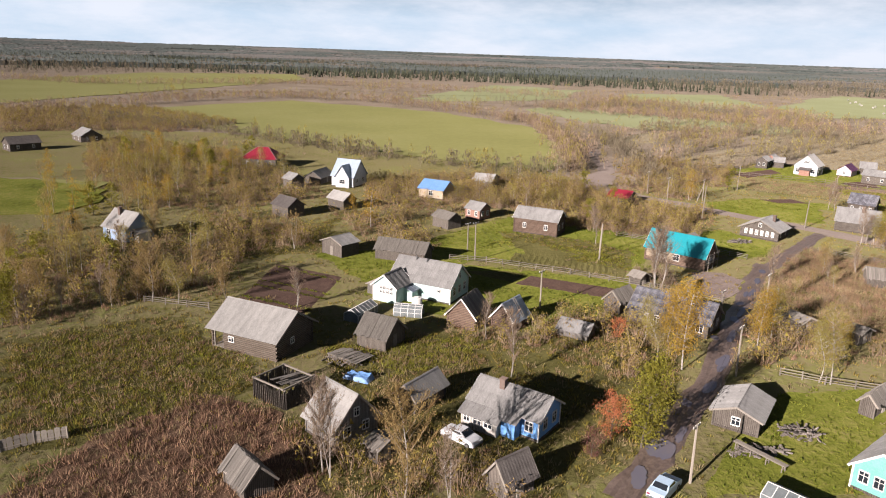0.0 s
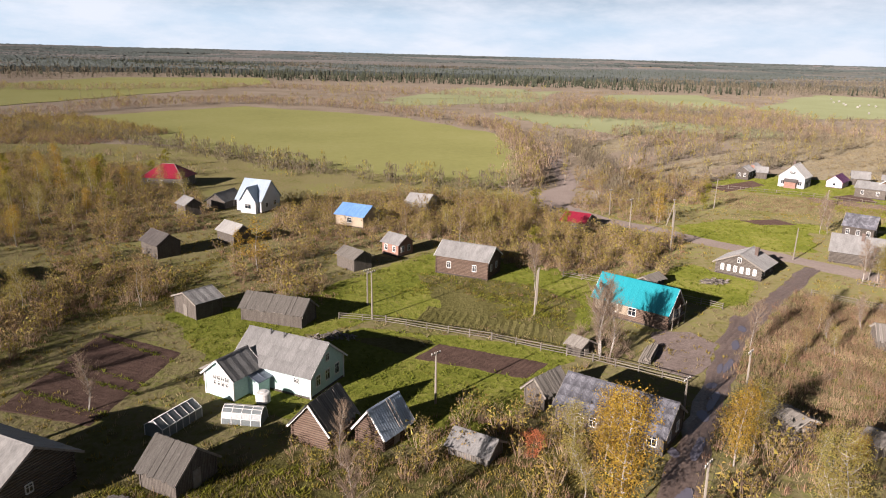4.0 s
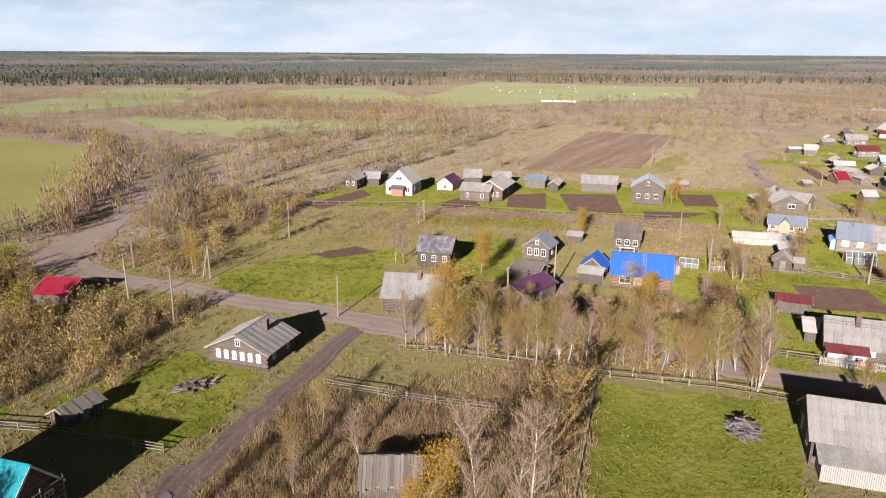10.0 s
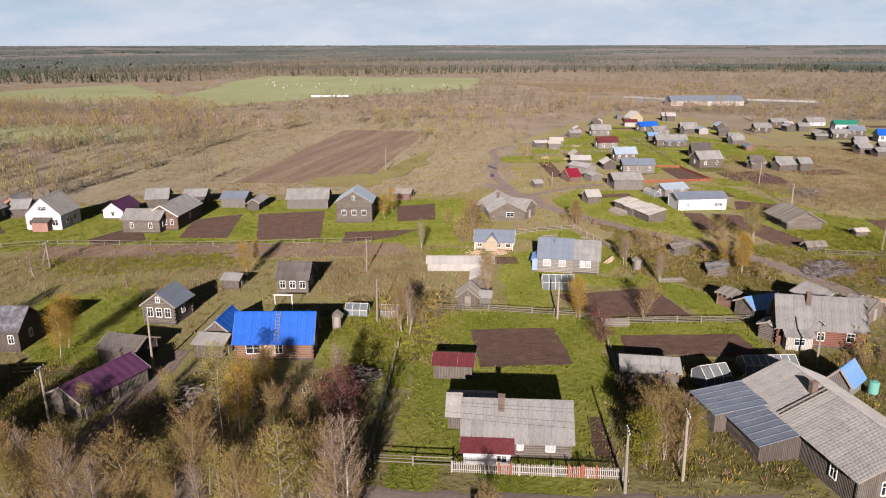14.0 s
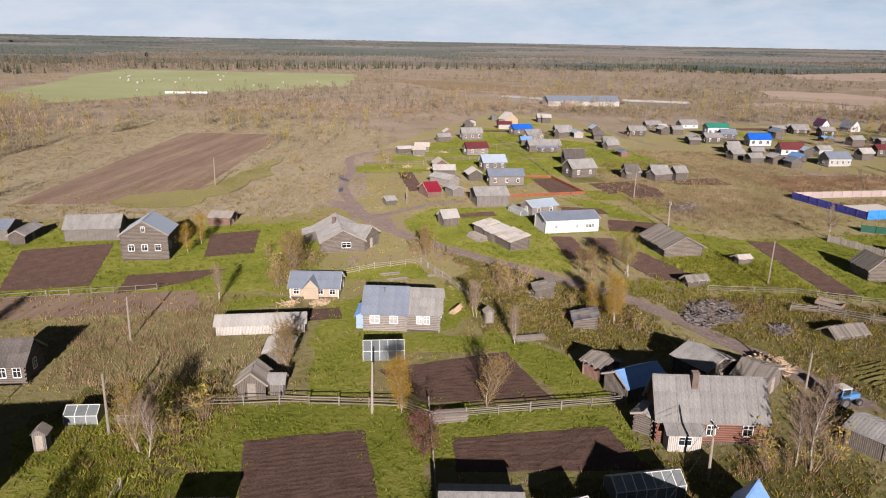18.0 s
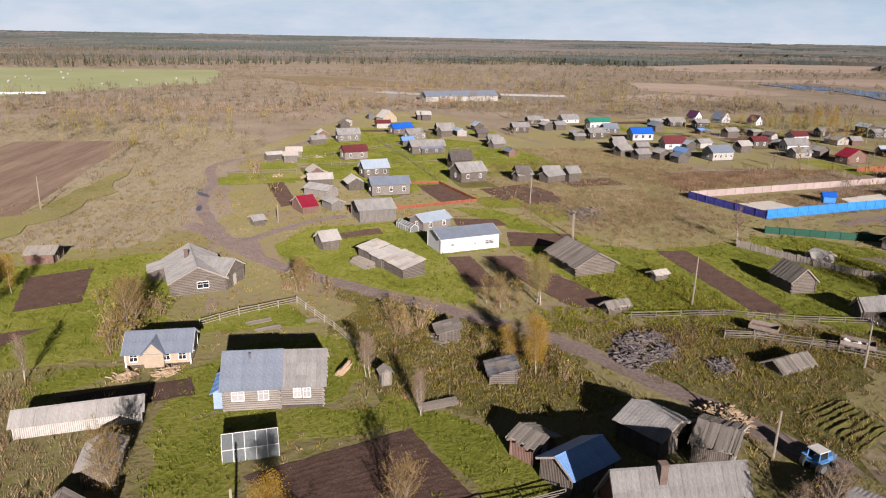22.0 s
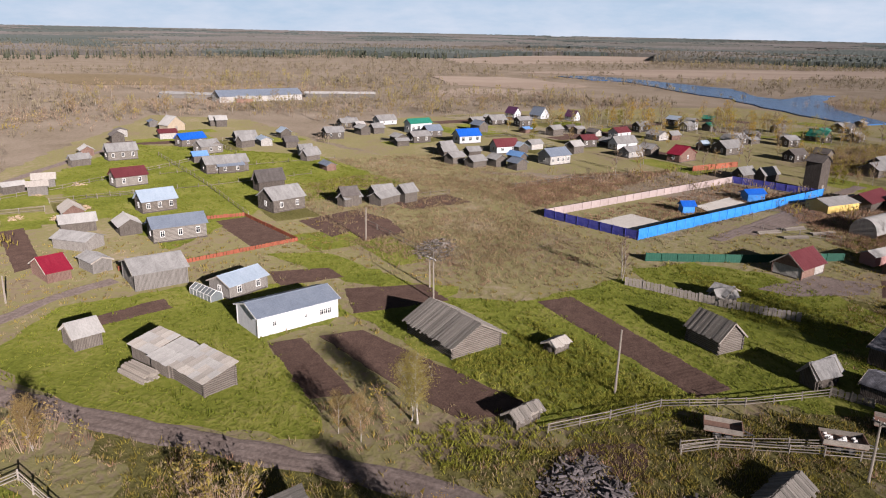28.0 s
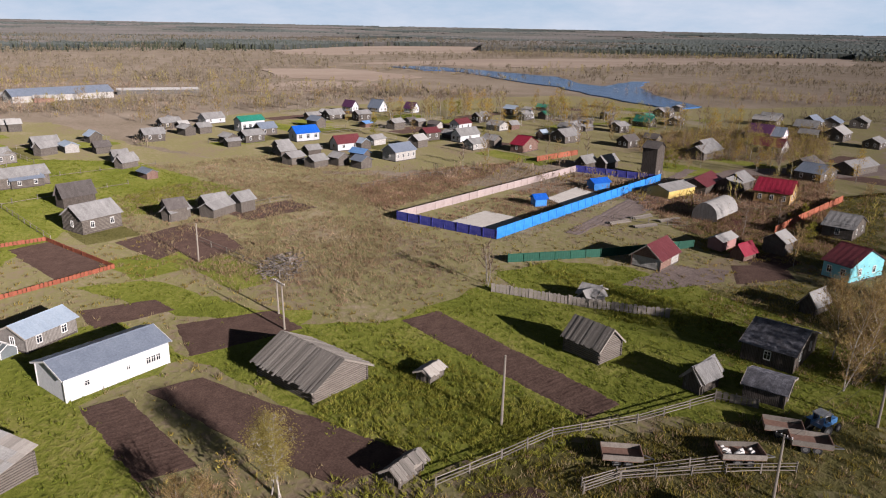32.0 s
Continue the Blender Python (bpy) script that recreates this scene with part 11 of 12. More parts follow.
for i in range(2):
    wood("far_spruces", p[tall][i::2], cone_tree(11.0, 1.6, fr, 2), M_SPRUCE, 0.4, 1.05, "dark spruces at the edge of the forest", "forest", 100 + i)
wood("far_birches_bare", p[~tall], airy(11, 10.0, 2.2, 0.8, fr, 0.1), M_FARW, 0.6, 1.2, "grey-brown leafless birches at the edge of the forest", "forest", 110)
p, rad = polar(15000, 430, 1400, 30, 150, fr, 0.9)
p = clear(p, FIELDS + RIVERLAND + VILLAGES)
dn = clump_noise(p, 0.006, 12.0)
q = p[dn + 0.4 * clump_noise(p, 0.03, 5.0) > -0.08]
wood("far_scrub", q, airy(16, 4.8, 2.4, 0.5, fr, 0.05), M_FARS, 0.5, 1.3, "brown willow scrub on the river flats", "scrub", 111)


# ---- fences, poles, vehicles and yard things ----
UNIT = {}


def unit(key, maker, material):
    """A shared mesh of unit size."""
    k = (key, material.name)
    if k not in UNIT:
        g = Geo()
        maker(g)
        me = bpy.data.meshes.new(key)
        me.from_pydata(g.v, [], g.f)
        me.materials.append(material)
        UNIT[k] = me
    return UNIT[k]


def stick(name, a, b, w, h, material, parent, r=None):
    """A beam from a to b that shares one unit mesh."""
    a, b = Vector(a), Vector(b)
    d = b - a
    q = d.to_track_quat("X", "Z").to_matrix().to_4x4()
    me = unit("beam", lambda g: g.box(0, 1, -0.5, 0.5, -0.5, 0.5), material)
    return share(name, me, parent, Matrix.Translation(a) @ q @ Matrix.Diagonal((d.length, w, h, 1)))


def log_piece(name, a, b, rad, material, parent):
    a, b = Vector(a), Vector(b)
    d = b - a
    q = d.to_track_quat("Z", "Y").to_matrix().to_4x4()
    me = unit("round", lambda g: g.tube([(0, 0, 0), (0, 0, 1)], [1, 1], 8), material)
    return share(name, me, parent, Matrix.Translation(a) @ q @ Matrix.Diagonal((rad, rad, d.length, 1)))


def fence(line, rails=3, high=1.1, label="weathered grey rail fence", gap=3.2, material=None, kind="rail", seed=1):
    """A fence along a line of ground points: posts with rails, pickets, boards or sheets."""
    material = material or M_RAIL
    r = random.Random(seed + int(line[0][0] * 10))
    x0, y0 = line[0]
    f = thing("fence", x0, y0, 0, 0, label, "fence")
    for (ax, ay), (bx, by) in zip(line, line[1:]):
        d = math.hypot(bx - ax, by - ay)
        n = max(1, round(d / gap))
        pts = [(ax + (bx - ax) * i / n - x0, ay + (by - ay) * i / n - y0) for i in range(n + 1)]
        for i, (px_, py_) in enumerate(pts):
            hh = high * r.uniform(0.95, 1.12)
            stick("post", (px_, py_, -0.2), (px_ + r.uniform(-0.05, 0.05), py_ + r.uniform(-0.05, 0.05), hh), 0.12, 0.12, material, f)
        for (px_, py_), (qx, qy) in zip(pts, pts[1:]):
            if kind == "rail":
                for j in range(rails):
                    z = high * (0.3 + 0.62 * j / max(1, rails - 1))
                    stick("rail", (px_, py_, z + r.uniform(-0.06, 0.06)), (qx, qy, z + r.uniform(-0.06, 0.06)), 0.045, 0.08, material, f)
            elif kind == "sheet":
                e = Vector((qx - px_, qy - py_, 0))
                s = Vector((-e.y, e.x, 0)).normalized() * 0.03
                stick("panel", Vector((px_, py_, high / 2 + 0.05)) + s, Vector((qx, qy, high / 2 + 0.05)) + s, 0.03, high, material, f)
            else:
                k = 0.17 if kind == "picket" else 0.55
                m = max(2, int(d / n / k))
                for j in (0.3, 0.8):
                    stick("rail", (px_, py_, high * j), (qx, qy, high * j), 0.04, 0.08, material, f)
                w = 0.08 if kind == "picket" else 0.5
                yaw = math.degrees(math.atan2(qy - py_, qx - px_))
                me = unit("picket", lambda g: g.add([(-0.5, 0, 0), (0.5, 0, 0), (0.5, 0.025, 0), (-0.5, 0.025, 0), (-0.5, 0, 0.93), (0.5, 0, 0.93), (0.5, 0.025, 0.93), (-0.5, 0.025, 0.93), (0, 0, 1), (0, 0.025, 1)],
                                                    [(0, 1, 5, 8, 4), (2, 3, 7, 9, 6), (1, 2, 6, 5), (3, 0, 4, 7), (5, 6, 9, 8), (7, 4, 8, 9), (3, 2, 1, 0)]), material)
                for j in range(m):
                    t = (j + 0.5) / m
                    share("picket" if kind == "picket" else "board", me, f, pose(px_ + (qx - px_) * t, py_ + (qy - py_) * t, 0.06, r.uniform(-1.5, 1.5), r.uniform(-2, 2), yaw) @ Matrix.Diagonal((w, 1, high * r.uniform(0.93, 1.05), 1)))
    return f


POLES = []


def pole(x, y, h, arm=True, lean=0.0, turn=40, stay=False):
    """A wooden power pole with a crossarm and insulators."""
    e = thing("utility_pole", x, y, 0, turn, "weathered wooden power pole with short crossarm" if arm else "bare weathered wooden pole", "utility pole")
    g = Geo().tube([(0, 0, -0.3), (0, lean * h * 0.5, h * 0.5), (0, lean * h, h)], [0.14, 0.12, 0.095], 8)
    g.out("post", M_POLE, e)
    if arm:
        for z in (h - 0.25,):
            Geo().box(-0.75, 0.75, lean * h - 0.05, lean * h + 0.05, z, z + 0.1).out("crossarm", M_POLE, e)
        for q in (-0.65, -0.25, 0.25, 0.65):
            Geo().tube([(q, lean * h, h - 0.15), (q, lean * h, h + 0.03)], [0.04, 0.05], 6).out("insulator", M_TRIM, e, "white insulator")
    if stay:
        Geo().tube([(0, 1.6, -0.2), (0, 0.1, h * 0.85)], [0.11, 0.08], 7).out("strut", M_POLE, e)
    POLES.append((x, y, h))
    return e


def wire(a, b, sag=0.5):
    """Thin sagging power lines between two pole tops."""
    (ax, ay, az), (bx, by, bz) = a, b
    e = thing("power_line", ax, ay, 0, 0, "thin dark power lines strung between poles", "power line")
    d = Vector((bx - ax, by - ay, 0))
    s = Vector((-d.y, d.x, 0)).normalized()
    for q in (-0.5, 0.5):
        pts = [Vector((0, 0, az - 0.05)) * (1 - k) + Vector((bx - ax, by - ay, bz - 0.05)) * k + s * q - Vector((0, 0, sag * 4 * k * (1 - k))) for k in [i / 12 for i in range(13)]]
        Geo().tube(pts, [0.014] * 13, 4).out("cable", M_RUBBER, e)
    return e


def greenhouse(x, y, yaw, L, W, h, label="glazed wooden greenhouse with pale frame", arch=False):
    e = thing("greenhouse", x, y, 0, yaw, label, "greenhouse")
    n = max(2, int(L / 0.9))
    low = h * 0.6
    prof = [(-W / 2, 0), (-W / 2, low), (0, h), (W / 2, low), (W / 2, 0)]
    if arch:
        prof = [(-W / 2 * math.cos(a), h * math.sin(a)) for a in [math.pi * i / 8 for i in range(9)]]
    for i in range(n + 1):
        xx = -L / 2 + L * i / n
        g = Geo()
        for (a, b), (c, d) in zip(prof, prof[1:]):
            g.bar((xx, a, b), (xx, c, d), 0.07)
        g.out("rib", M_TRIM, e)
    for j, ((a, b), (c, d)) in enumerate(zip(prof, prof[1:])):
        for i in range(n):
            x0, x1 = -L / 2 + L * i / n + 0.03, -L / 2 + L * (i + 1) / n - 0.03
            obj("pane", [(x0, a, b), (x1, a, b), (x1, c, d), (x0, c, d), (x0, a * 0.985, b - 0.01), (x1, a * 0.985, b - 0.01), (x1, c * 0.985, d - 0.01), (x0, c * 0.985, d - 0.01)], BOXF, M_FILM, e)
        stick("purlin", (-L / 2, c, d), (L / 2, c, d), 0.06, 0.06, M_TRIM, e)
    for s in (-1, 1):
        k = len(prof)
        vs = [(s * L / 2, a, b) for a, b in prof] + [(s * (L / 2 - 0.02), a, b) for a, b in prof]
        obj("end_pane", vs, [tuple(range(k)), tuple(reversed(range(k, 2 * k)))] + [(i, (i + 1) % k, (i + 1) % k + k, i + k) for i in range(k)], M_FILM, e)
    return e


def wheel(parent, x, y, rad, wid, hub=True):
    g = Geo().tube([(x, y - wid / 2, rad), (x, y + wid / 2, rad)], [rad, rad], 14)
    t = g.out("wheel", M_RUBBER, parent, "black rubber tyre")
    if hub:
        Geo().tube([(x, y - wid / 2 - 0.01, rad), (x, y + wid / 2 + 0.01, rad)], [rad * 0.55, rad * 0.55], 12).out("rim", M_METAL, t, "dull metal rim")


def paint(name, col, rough=0.3):
    return mat(name, [tuple(0.9 * c for c in col), col, tuple(min(1, 1.06 * c) for c in col)], scale=0.8, rough=rough, bump=0.02, spec=0.6)


M_SILVER = paint("silver_white_car_paint", (0.58, 0.59, 0.61))
M_PALEV = paint("pale_blue_cab_paint", (0.42, 0.55, 0.68))
M_TRACB = paint("tractor_blue_paint", (0.09, 0.24, 0.5))


def car(x, y, yaw, material, label, sedan=True):
    """A small saloon: bevelled body, glasshouse, lamps and wheels; x points ahead."""
    c = thing("car", x, y, 0, yaw, label, "car")
    side = [(-2.05, 0.35), (-2.08, 0.78), (-1.95, 0.95), (-1.25, 1.0), (-0.75, 1.38), (0.35, 1.42), (1.0, 0.98), (1.95, 0.82), (2.08, 0.6), (2.05, 0.33), (1.6, 0.26), (-1.6, 0.26)]
    n = len(side)
    vs = []
    for yy, k in ((-0.82, 0), (-0.74, 1), (0.74, 1), (0.82, 0)):
        for q, (a, b) in enumerate(side):
            top = b > 1.05
            vs.append((a * (1.0 if not k else 0.995), yy * (0.84 if top else 1.0), b + (0.0 if not k else 0.02 if not top else 0)))
    fs = []
    for j in range(3):
        fs += [(j * n + i, j * n + (i + 1) % n, (j + 1) * n + (i + 1) % n, (j + 1) * n + i) for i in range(n)]
    fs += [tuple(reversed(range(n))), tuple(range(3 * n, 4 * n))]
    obj("body", vs, fs, material, c)
    for s in (-1, 1):
        obj("side_window", [(-1.12, s * 0.79, 1.02), (0.75, s * 0.79, 1.02), (0.3, s * 0.70, 1.36), (-0.7, s * 0.70, 1.33), (-1.12, s * 0.80, 1.02), (0.75, s * 0.80, 1.02), (0.3, s * 0.71, 1.36), (-0.7, s * 0.71, 1.33)], BOXF, M_PANE, c)
        for xx in (-1.3, 1.3):
            wheel(c, xx, s * 0.74, 0.3, 0.18)
        Geo().box(2.03, 2.1, s * 0.58 - 0.16, s * 0.58 + 0.16, 0.6, 0.74).out("headlight", M_TRIM, c, "clear headlight")
        Geo().box(-2.1, -2.04, s * 0.62 - 0.14, s * 0.62 + 0.14, 0.65, 0.82).out("tail_light", ROOF["red"], c, "red tail light")
    obj("windscreen", [(0.40, -0.62, 1.42), (0.40, 0.62, 1.42), (0.99, 0.68, 1.02), (0.99, -0.68, 1.02), (0.43, -0.62, 1.45), (0.43, 0.62, 1.45), (1.02, 0.68, 1.05), (1.02, -0.68, 1.05)], BOXF, M_PANE, c)
    obj("rear_window", [(-0.80, -0.6, 1.37), (-1.22, -0.66, 1.04), (-1.22, 0.66, 1.04), (-0.80, 0.6, 1.37), (-0.83, -0.6, 1.40), (-1.25, -0.66, 1.07), (-1.25, 0.66, 1.07), (-0.83, 0.6, 1.40)], BOXF, M_PANE, c)
    Geo().box(-2.14, -2.04, -0.75, 0.75, 0.36, 0.52).out("bumper", M_METAL, c)
    Geo().box(2.04, 2.14, -0.75, 0.75, 0.34, 0.5).out("bumper", M_METAL, c)
    return c


def tractor(x, y, yaw, label="blue farm tractor with a white cab roof"):
    t = thing("tractor", x, y, 0, yaw, label, "tractor")
    Geo().box(0.3, 1.9, -0.32, 0.32, 0.75, 1.3).box(1.9, 1.98, -0.28, 0.28, 0.8, 1.2).out("bonnet", M_TRACB, t)
    Geo().box(-0.95, 0.35, -0.12, 0.12, 0.5, 0.75).box(0.35, 1.7, -0.18, 0.18, 0.5, 0.75).out("chassis", M_METAL, t)
    g = Geo()
    for sx, sy in ((-0.9, -0.65), (-0.9, 0.65), (0.25, -0.6), (0.25, 0.6)):
        g.bar((sx, sy, 0.95), (sx * 0.92, sy * 0.92, 2.2), 0.09)
    g.box(-0.95, 0.3, -0.68, 0.68, 0.85, 1.25)
    g.out("cab", M_TRACB, t)
    Geo().box(-1.0, 0.35, -0.68, 0.68, 2.2, 2.3).out("cab_roof", M_TRIM, t)
    for s in (-1, 1):
        obj("cab_window", [(-0.85, s * 0.62, 1.25), (0.2, s * 0.62, 1.25), (0.18, s * 0.58, 2.18), (-0.8, s * 0.58, 2.18), (-0.85, s * 0.64, 1.25), (0.2, s * 0.64, 1.25), (0.18, s * 0.60, 2.18), (-0.8, s * 0.60, 2.18)], BOXF, M_PANE, t)
        wheel(t, -0.6, s * 0.85, 0.72, 0.36)
        wheel(t, 1.6, s * 0.68, 0.42, 0.22)
        Geo().box(-1.15, 0.0, s * 0.85 - 0.2, s * 0.85 + 0.2, 1.42, 1.5).out("fender", M_TRACB, t)
    Geo().tube([(1.2, 0.2, 1.3), (1.2, 0.2, 2.1)], [0.05, 0.05], 8).out("exhaust", M_METAL, t)
    return t


def trailer(x, y, yaw, load="", L=3.6, W=2.1, label="rusty two-wheeled farm trailer with wooden sides"):
    t = thing("farm_trailer", x, y, 0, yaw, label, "trailer")
    Geo().box(-L / 2, L / 2, -W / 2, W / 2, 0.75, 0.85).out("floor_plate", M_RUST, t)
    for s in (-1, 1):
        Geo().box(-L / 2, L / 2, s * W / 2 - 0.04, s * W / 2 + 0.04, 0.85, 1.35).out("side_board", M_RAIL, t, "pale wooden side board")
        Geo().box(s * L / 2 - 0.04, s * L / 2 + 0.04, -W / 2 + 0.04, W / 2 - 0.04, 0.85, 1.3).out("end_board", M_RUST, t)
        wheel(t, -0.5, s * (W / 2 - 0.25), 0.42, 0.24)
        wheel(t, 0.55, s * (W / 2 - 0.25), 0.42, 0.24)
    Geo().bar((L / 2, -0.5, 0.7), (L / 2 + 1.2, 0, 0.55), 0.08).bar((L / 2, 0.5, 0.7), (L / 2 + 1.2, 0, 0.55), 0.08).out("drawbar", M_METAL, t)
    if load:
        r = random.Random(int(x))
        for i in range(14):
            a, b = r.uniform(-L / 2 + 0.4, L / 2 - 0.4), r.uniform(-W / 2 + 0.4, W / 2 - 0.4)
            s = r.uniform(0.18, 0.3)
            ob = obj("sack", [(a - s, b - s * 0.7, 0.86), (a + s, b - s * 0.6, 0.86), (a + s * 0.9, b + s * 0.7, 0.86), (a - s, b + s * 0.6, 0.86), (a - s * 0.6, b - s * 0.4, 0.86 + s * 1.1), (a + s * 0.6, b - s * 0.4, 0.86 + s), (a + s * 0.5, b + s * 0.4, 0.86 + s * 1.2), (a - s * 0.5, b + s * 0.4, 0.86 + s)], BOXF, M_TRIM, t, "white sack")
    return t


def log_pile(x, y, yaw, L, W, n, rad=0.14, label="pile of weathered grey logs", material=None, rows=5):
    t = thing("log_pile", x, y, 0, yaw, label, "log pile")
    r = random.Random(int(x * 3 + y))
    per = max(1, n // rows)
    for j in range(rows):
        for i in range(per - j if per > rows else per):
            yy = -W / 2 + W * (i + 0.5 + 0.5 * (j % 2)) / per + r.uniform(-0.05, 0.05)
            z = rad + j * rad * 1.7
            log_piece("log", (-L / 2 + r.uniform(-0.25, 0.25), yy, z), (L / 2 + r.uniform(-0.25, 0.25), yy + r.uniform(-0.15, 0.15), z + r.uniform(-0.04, 0.04)), rad * r.uniform(0.75, 1.15), material or M_RAIL, t)
    return t


def board_stack(x, y, yaw, L, W, h, label="stack of pale sawn boards"):
    t = thing("board_stack", x, y, 0, yaw, label, "board stack")
    r, z = random.Random(int(x * 5 + y)), 0.12
    while z < h:
        k = -W / 2
        while k < W / 2:
            w = r.uniform(0.16, 0.24)
            stick("board", (-L / 2 + r.uniform(-0.15, 0.15), k + w / 2, z), (L / 2 + r.uniform(-0.15, 0.15), k + w / 2 + r.uniform(-0.03, 0.03), z + r.uniform(-0.02, 0.02)), w - 0.02, 0.05, M_RAIL, t)
            k += w
        z += 0.1
    for q in (-L / 3, L / 3):
        stick("bearer", (q, -W / 2, 0.04), (q, W / 2, 0.04), 0.1, 0.1, M_RAIL, t)
    return t


def heap(x, y, rx, ry, h, n, material, label, category, name="rubble_heap", seed=3, yaw=0):
    """A low heap of many small pieces, as one piece of stuff."""
    r = random.Random(seed)
    g = Geo()
    c, s = math.cos(radians(yaw)), math.sin(radians(yaw))
    for i in range(n):
        a, d = r.uniform(0, 2 * math.pi), math.sqrt(r.uniform(0, 1))
        u, v = rx * d * math.cos(a), ry * d * math.sin(a)
        px_, py_ = x + u * c - v * s, y + u * s + v * c
        z = h * (1 - d) * r.uniform(0.2, 1.0) + 0.05
        b, ln = r.uniform(0, 2 * math.pi), r.uniform(0.3, 1.1)
        g.bar((px_, py_, z), (px_ + ln * math.cos(b), py_ + ln * math.sin(b), max(0.03, z + r.uniform(-0.25, 0.25))), r.uniform(0.08, 0.3), r.uniform(0.04, 0.14))
    return tagged(g.out(name, material), label, category, kind="stuff")


def puddle(x, y, rx, ry, yaw, z=0.14):
    r = random.Random(int(x * 10))
    c, s = math.cos(radians(yaw)), math.sin(radians(yaw))
    pts = []
    for i in range(22):
        a = i * 2 * math.pi / 22
        k = 1 + 0.25 * math.sin(2 * a + x) + r.uniform(-0.12, 0.12)
        u, v = rx * k * math.cos(a), ry * k * math.sin(a)
        pts.append((x + u * c - v * s, y + u * s + v * c, z))
    return tagged(obj("puddle", pts, [tuple(range(22))], M_WATER), "still rainwater puddle on the mud road", "puddle", kind="structure")


# fences
fence([(16.1, 127.5), (22.8, 125.4), (36.9, 118.2), (48.6, 110.3), (57.8, 103.0)])
fence([(107.0, 138.8), (111.1, 135.8), (119.7, 126.3), (120.2, 124.9), (125.6, 118.8), (134.5, 110.4), (139.3, 104.4)], rails=2, high=0.9)
fence([(151.4, 108.4), (161.5, 96.4)], kind='picket', high=1.2, label='dull white picket fence before the grey house', material=M_PICK)
fence([(147.3, 114.6), (152.0, 108.9)], label='open grey rail fence')
fence([(176.0, 139.9), (180.1, 138.9), (185.1, 133.2), (192.3, 122.5), (192.5, 117.8)])
fence([(195.1, 115.6), (207.9, 103.7)], label='pale rail fence along the vegetable plot', rails=4)
fence([(252.0, 107.2), (255.9, 101.0), (259.5, 95.6), (261.8, 86.5), (265.9, 76.7)], label='pale rail fence beside the meadow track')
fence([(251.5, 94.7), (252.9, 91.2), (254.7, 80.6)], label='low pale rail fence')
fence([(298.9, 96.7), (292.4, 83.6), (288.6, 73.4)], kind='board', high=1.4, label='grey weathered board fence', material=M_WOODTRIM)
fence([(221.6, 158.3), (227.0, 156.3), (234.6, 152.1), (229.2, 141.9), (225.2, 135.8)], label='dark weathered rail fence round the lawn', material=M_WOODTRIM)
fence([(266.4, 76.4), (265.4, 74.7), (264.4, 72.7)], kind='board', high=1.1, label='short grey board fence')
fence([(250.7, 94.7), (252.4, 91.0), (253.2, 81.2), (253.2, 74.7)], label='pale rail fence by the trailers')
fence([(55.3, 146.0), (66.2, 137.5), (75.7, 127.9)])
fence([(94.6, 133.6), (101.4, 125.8), (108.7, 118.5)])
fence([(129.6, 232.0), (152.8, 218.6), (173.8, 195.2), (197.8, 175.4)], label='pale two-rail roadside fence', rails=2)
fence([(-32.7, 104.5), (-22.6, 101.2)])
fence([(52.1, 76.5), (56.3, 73.7), (62.5, 71.2)])
fence([(-33.9, 63.1), (-31.4, 64.5), (-28.7, 65.4)], kind='board', high=1.3, label='dark leaning board fence', material=M_WOODTRIM)
fence([(101.1, 97.5), (122.3, 117.8)], rails=2)
fence([(166.5, 132.6), (147.1, 115.2)], rails=2, material=M_WOODTRIM, label='dark old rail fence across the lawn')
fence([(194.5, 120.1), (178.6, 107.1)], rails=2, material=M_WOODTRIM, label='dark old rail fence across the lawn')
fence([(326.1, 92.5), (378.5, 42.8)], kind='sheet', high=2.2, gap=3.0, material=M_BLUEF, label='tall bright blue sheet metal fence')
fence([(340.1, 111.1), (391.7, 62.0)], kind='sheet', high=1.7, gap=3.0, material=M_WFENCE, label='tall chalky white sheet fence')
fence([(340.1, 111.1), (326.1, 92.5)], kind='sheet', high=1.8, gap=3.0, material=M_DBLUE, label='dark blue sheet metal fence')
fence([(391.7, 62.0), (378.5, 42.8)], kind='sheet', high=1.8, gap=3.0, material=M_DBLUE, label='dark blue sheet metal fence')
fence([(312.6, 92.3), (315.6, 75.6), (321.0, 57.0)], kind='sheet', high=1.5, gap=3.0, material=M_GFENCE, label='dark green sheet metal fence')
fence([(320.2, 179.5), (324.7, 173.4), (309.7, 155.8), (292.7, 169.0), (286.8, 177.4)], kind='board', high=0.75, material=M_REDF, label='orange-red painted board fence round a plot')
fence([(341.0, 65.9), (337.2, 59.8), (335.0, 52.7)], gap=3.5, rails=2, high=1.2, label='ragged grey rail pens')
fence([(406.5, 70.1), (418.9, 55.0)], kind='sheet', high=1.6, material=M_REDF, label='orange-red painted sheet metal fence')
fence([(330.1, 37.0), (340.8, 25.3), (357.2, 6.6)], kind='sheet', high=1.6, material=M_REDF, label='orange-brown painted sheet metal fence')
fence([(324.3, 231.5), (338.0, 226.4), (371.6, 218.0), (392.5, 214.9)], rails=2, gap=4)
fence([(387.4, 230.9), (353.3, 197.9), (324.7, 172.5)], rails=2, gap=4)
fence([(331.0, 215.0), (352.0, 193.0), (372.0, 176.0)], rails=1, gap=5, label='low grey rail fence between gardens')
fence([(360.0, 214.0), (381.0, 196.0), (398.0, 178.0)], rails=1, gap=5, label='low grey rail fence between gardens')
fence([(415.0, 150.0), (432.0, 128.0), (447.0, 112.0)], rails=2, gap=5, label='grey rail fence of the far gardens')
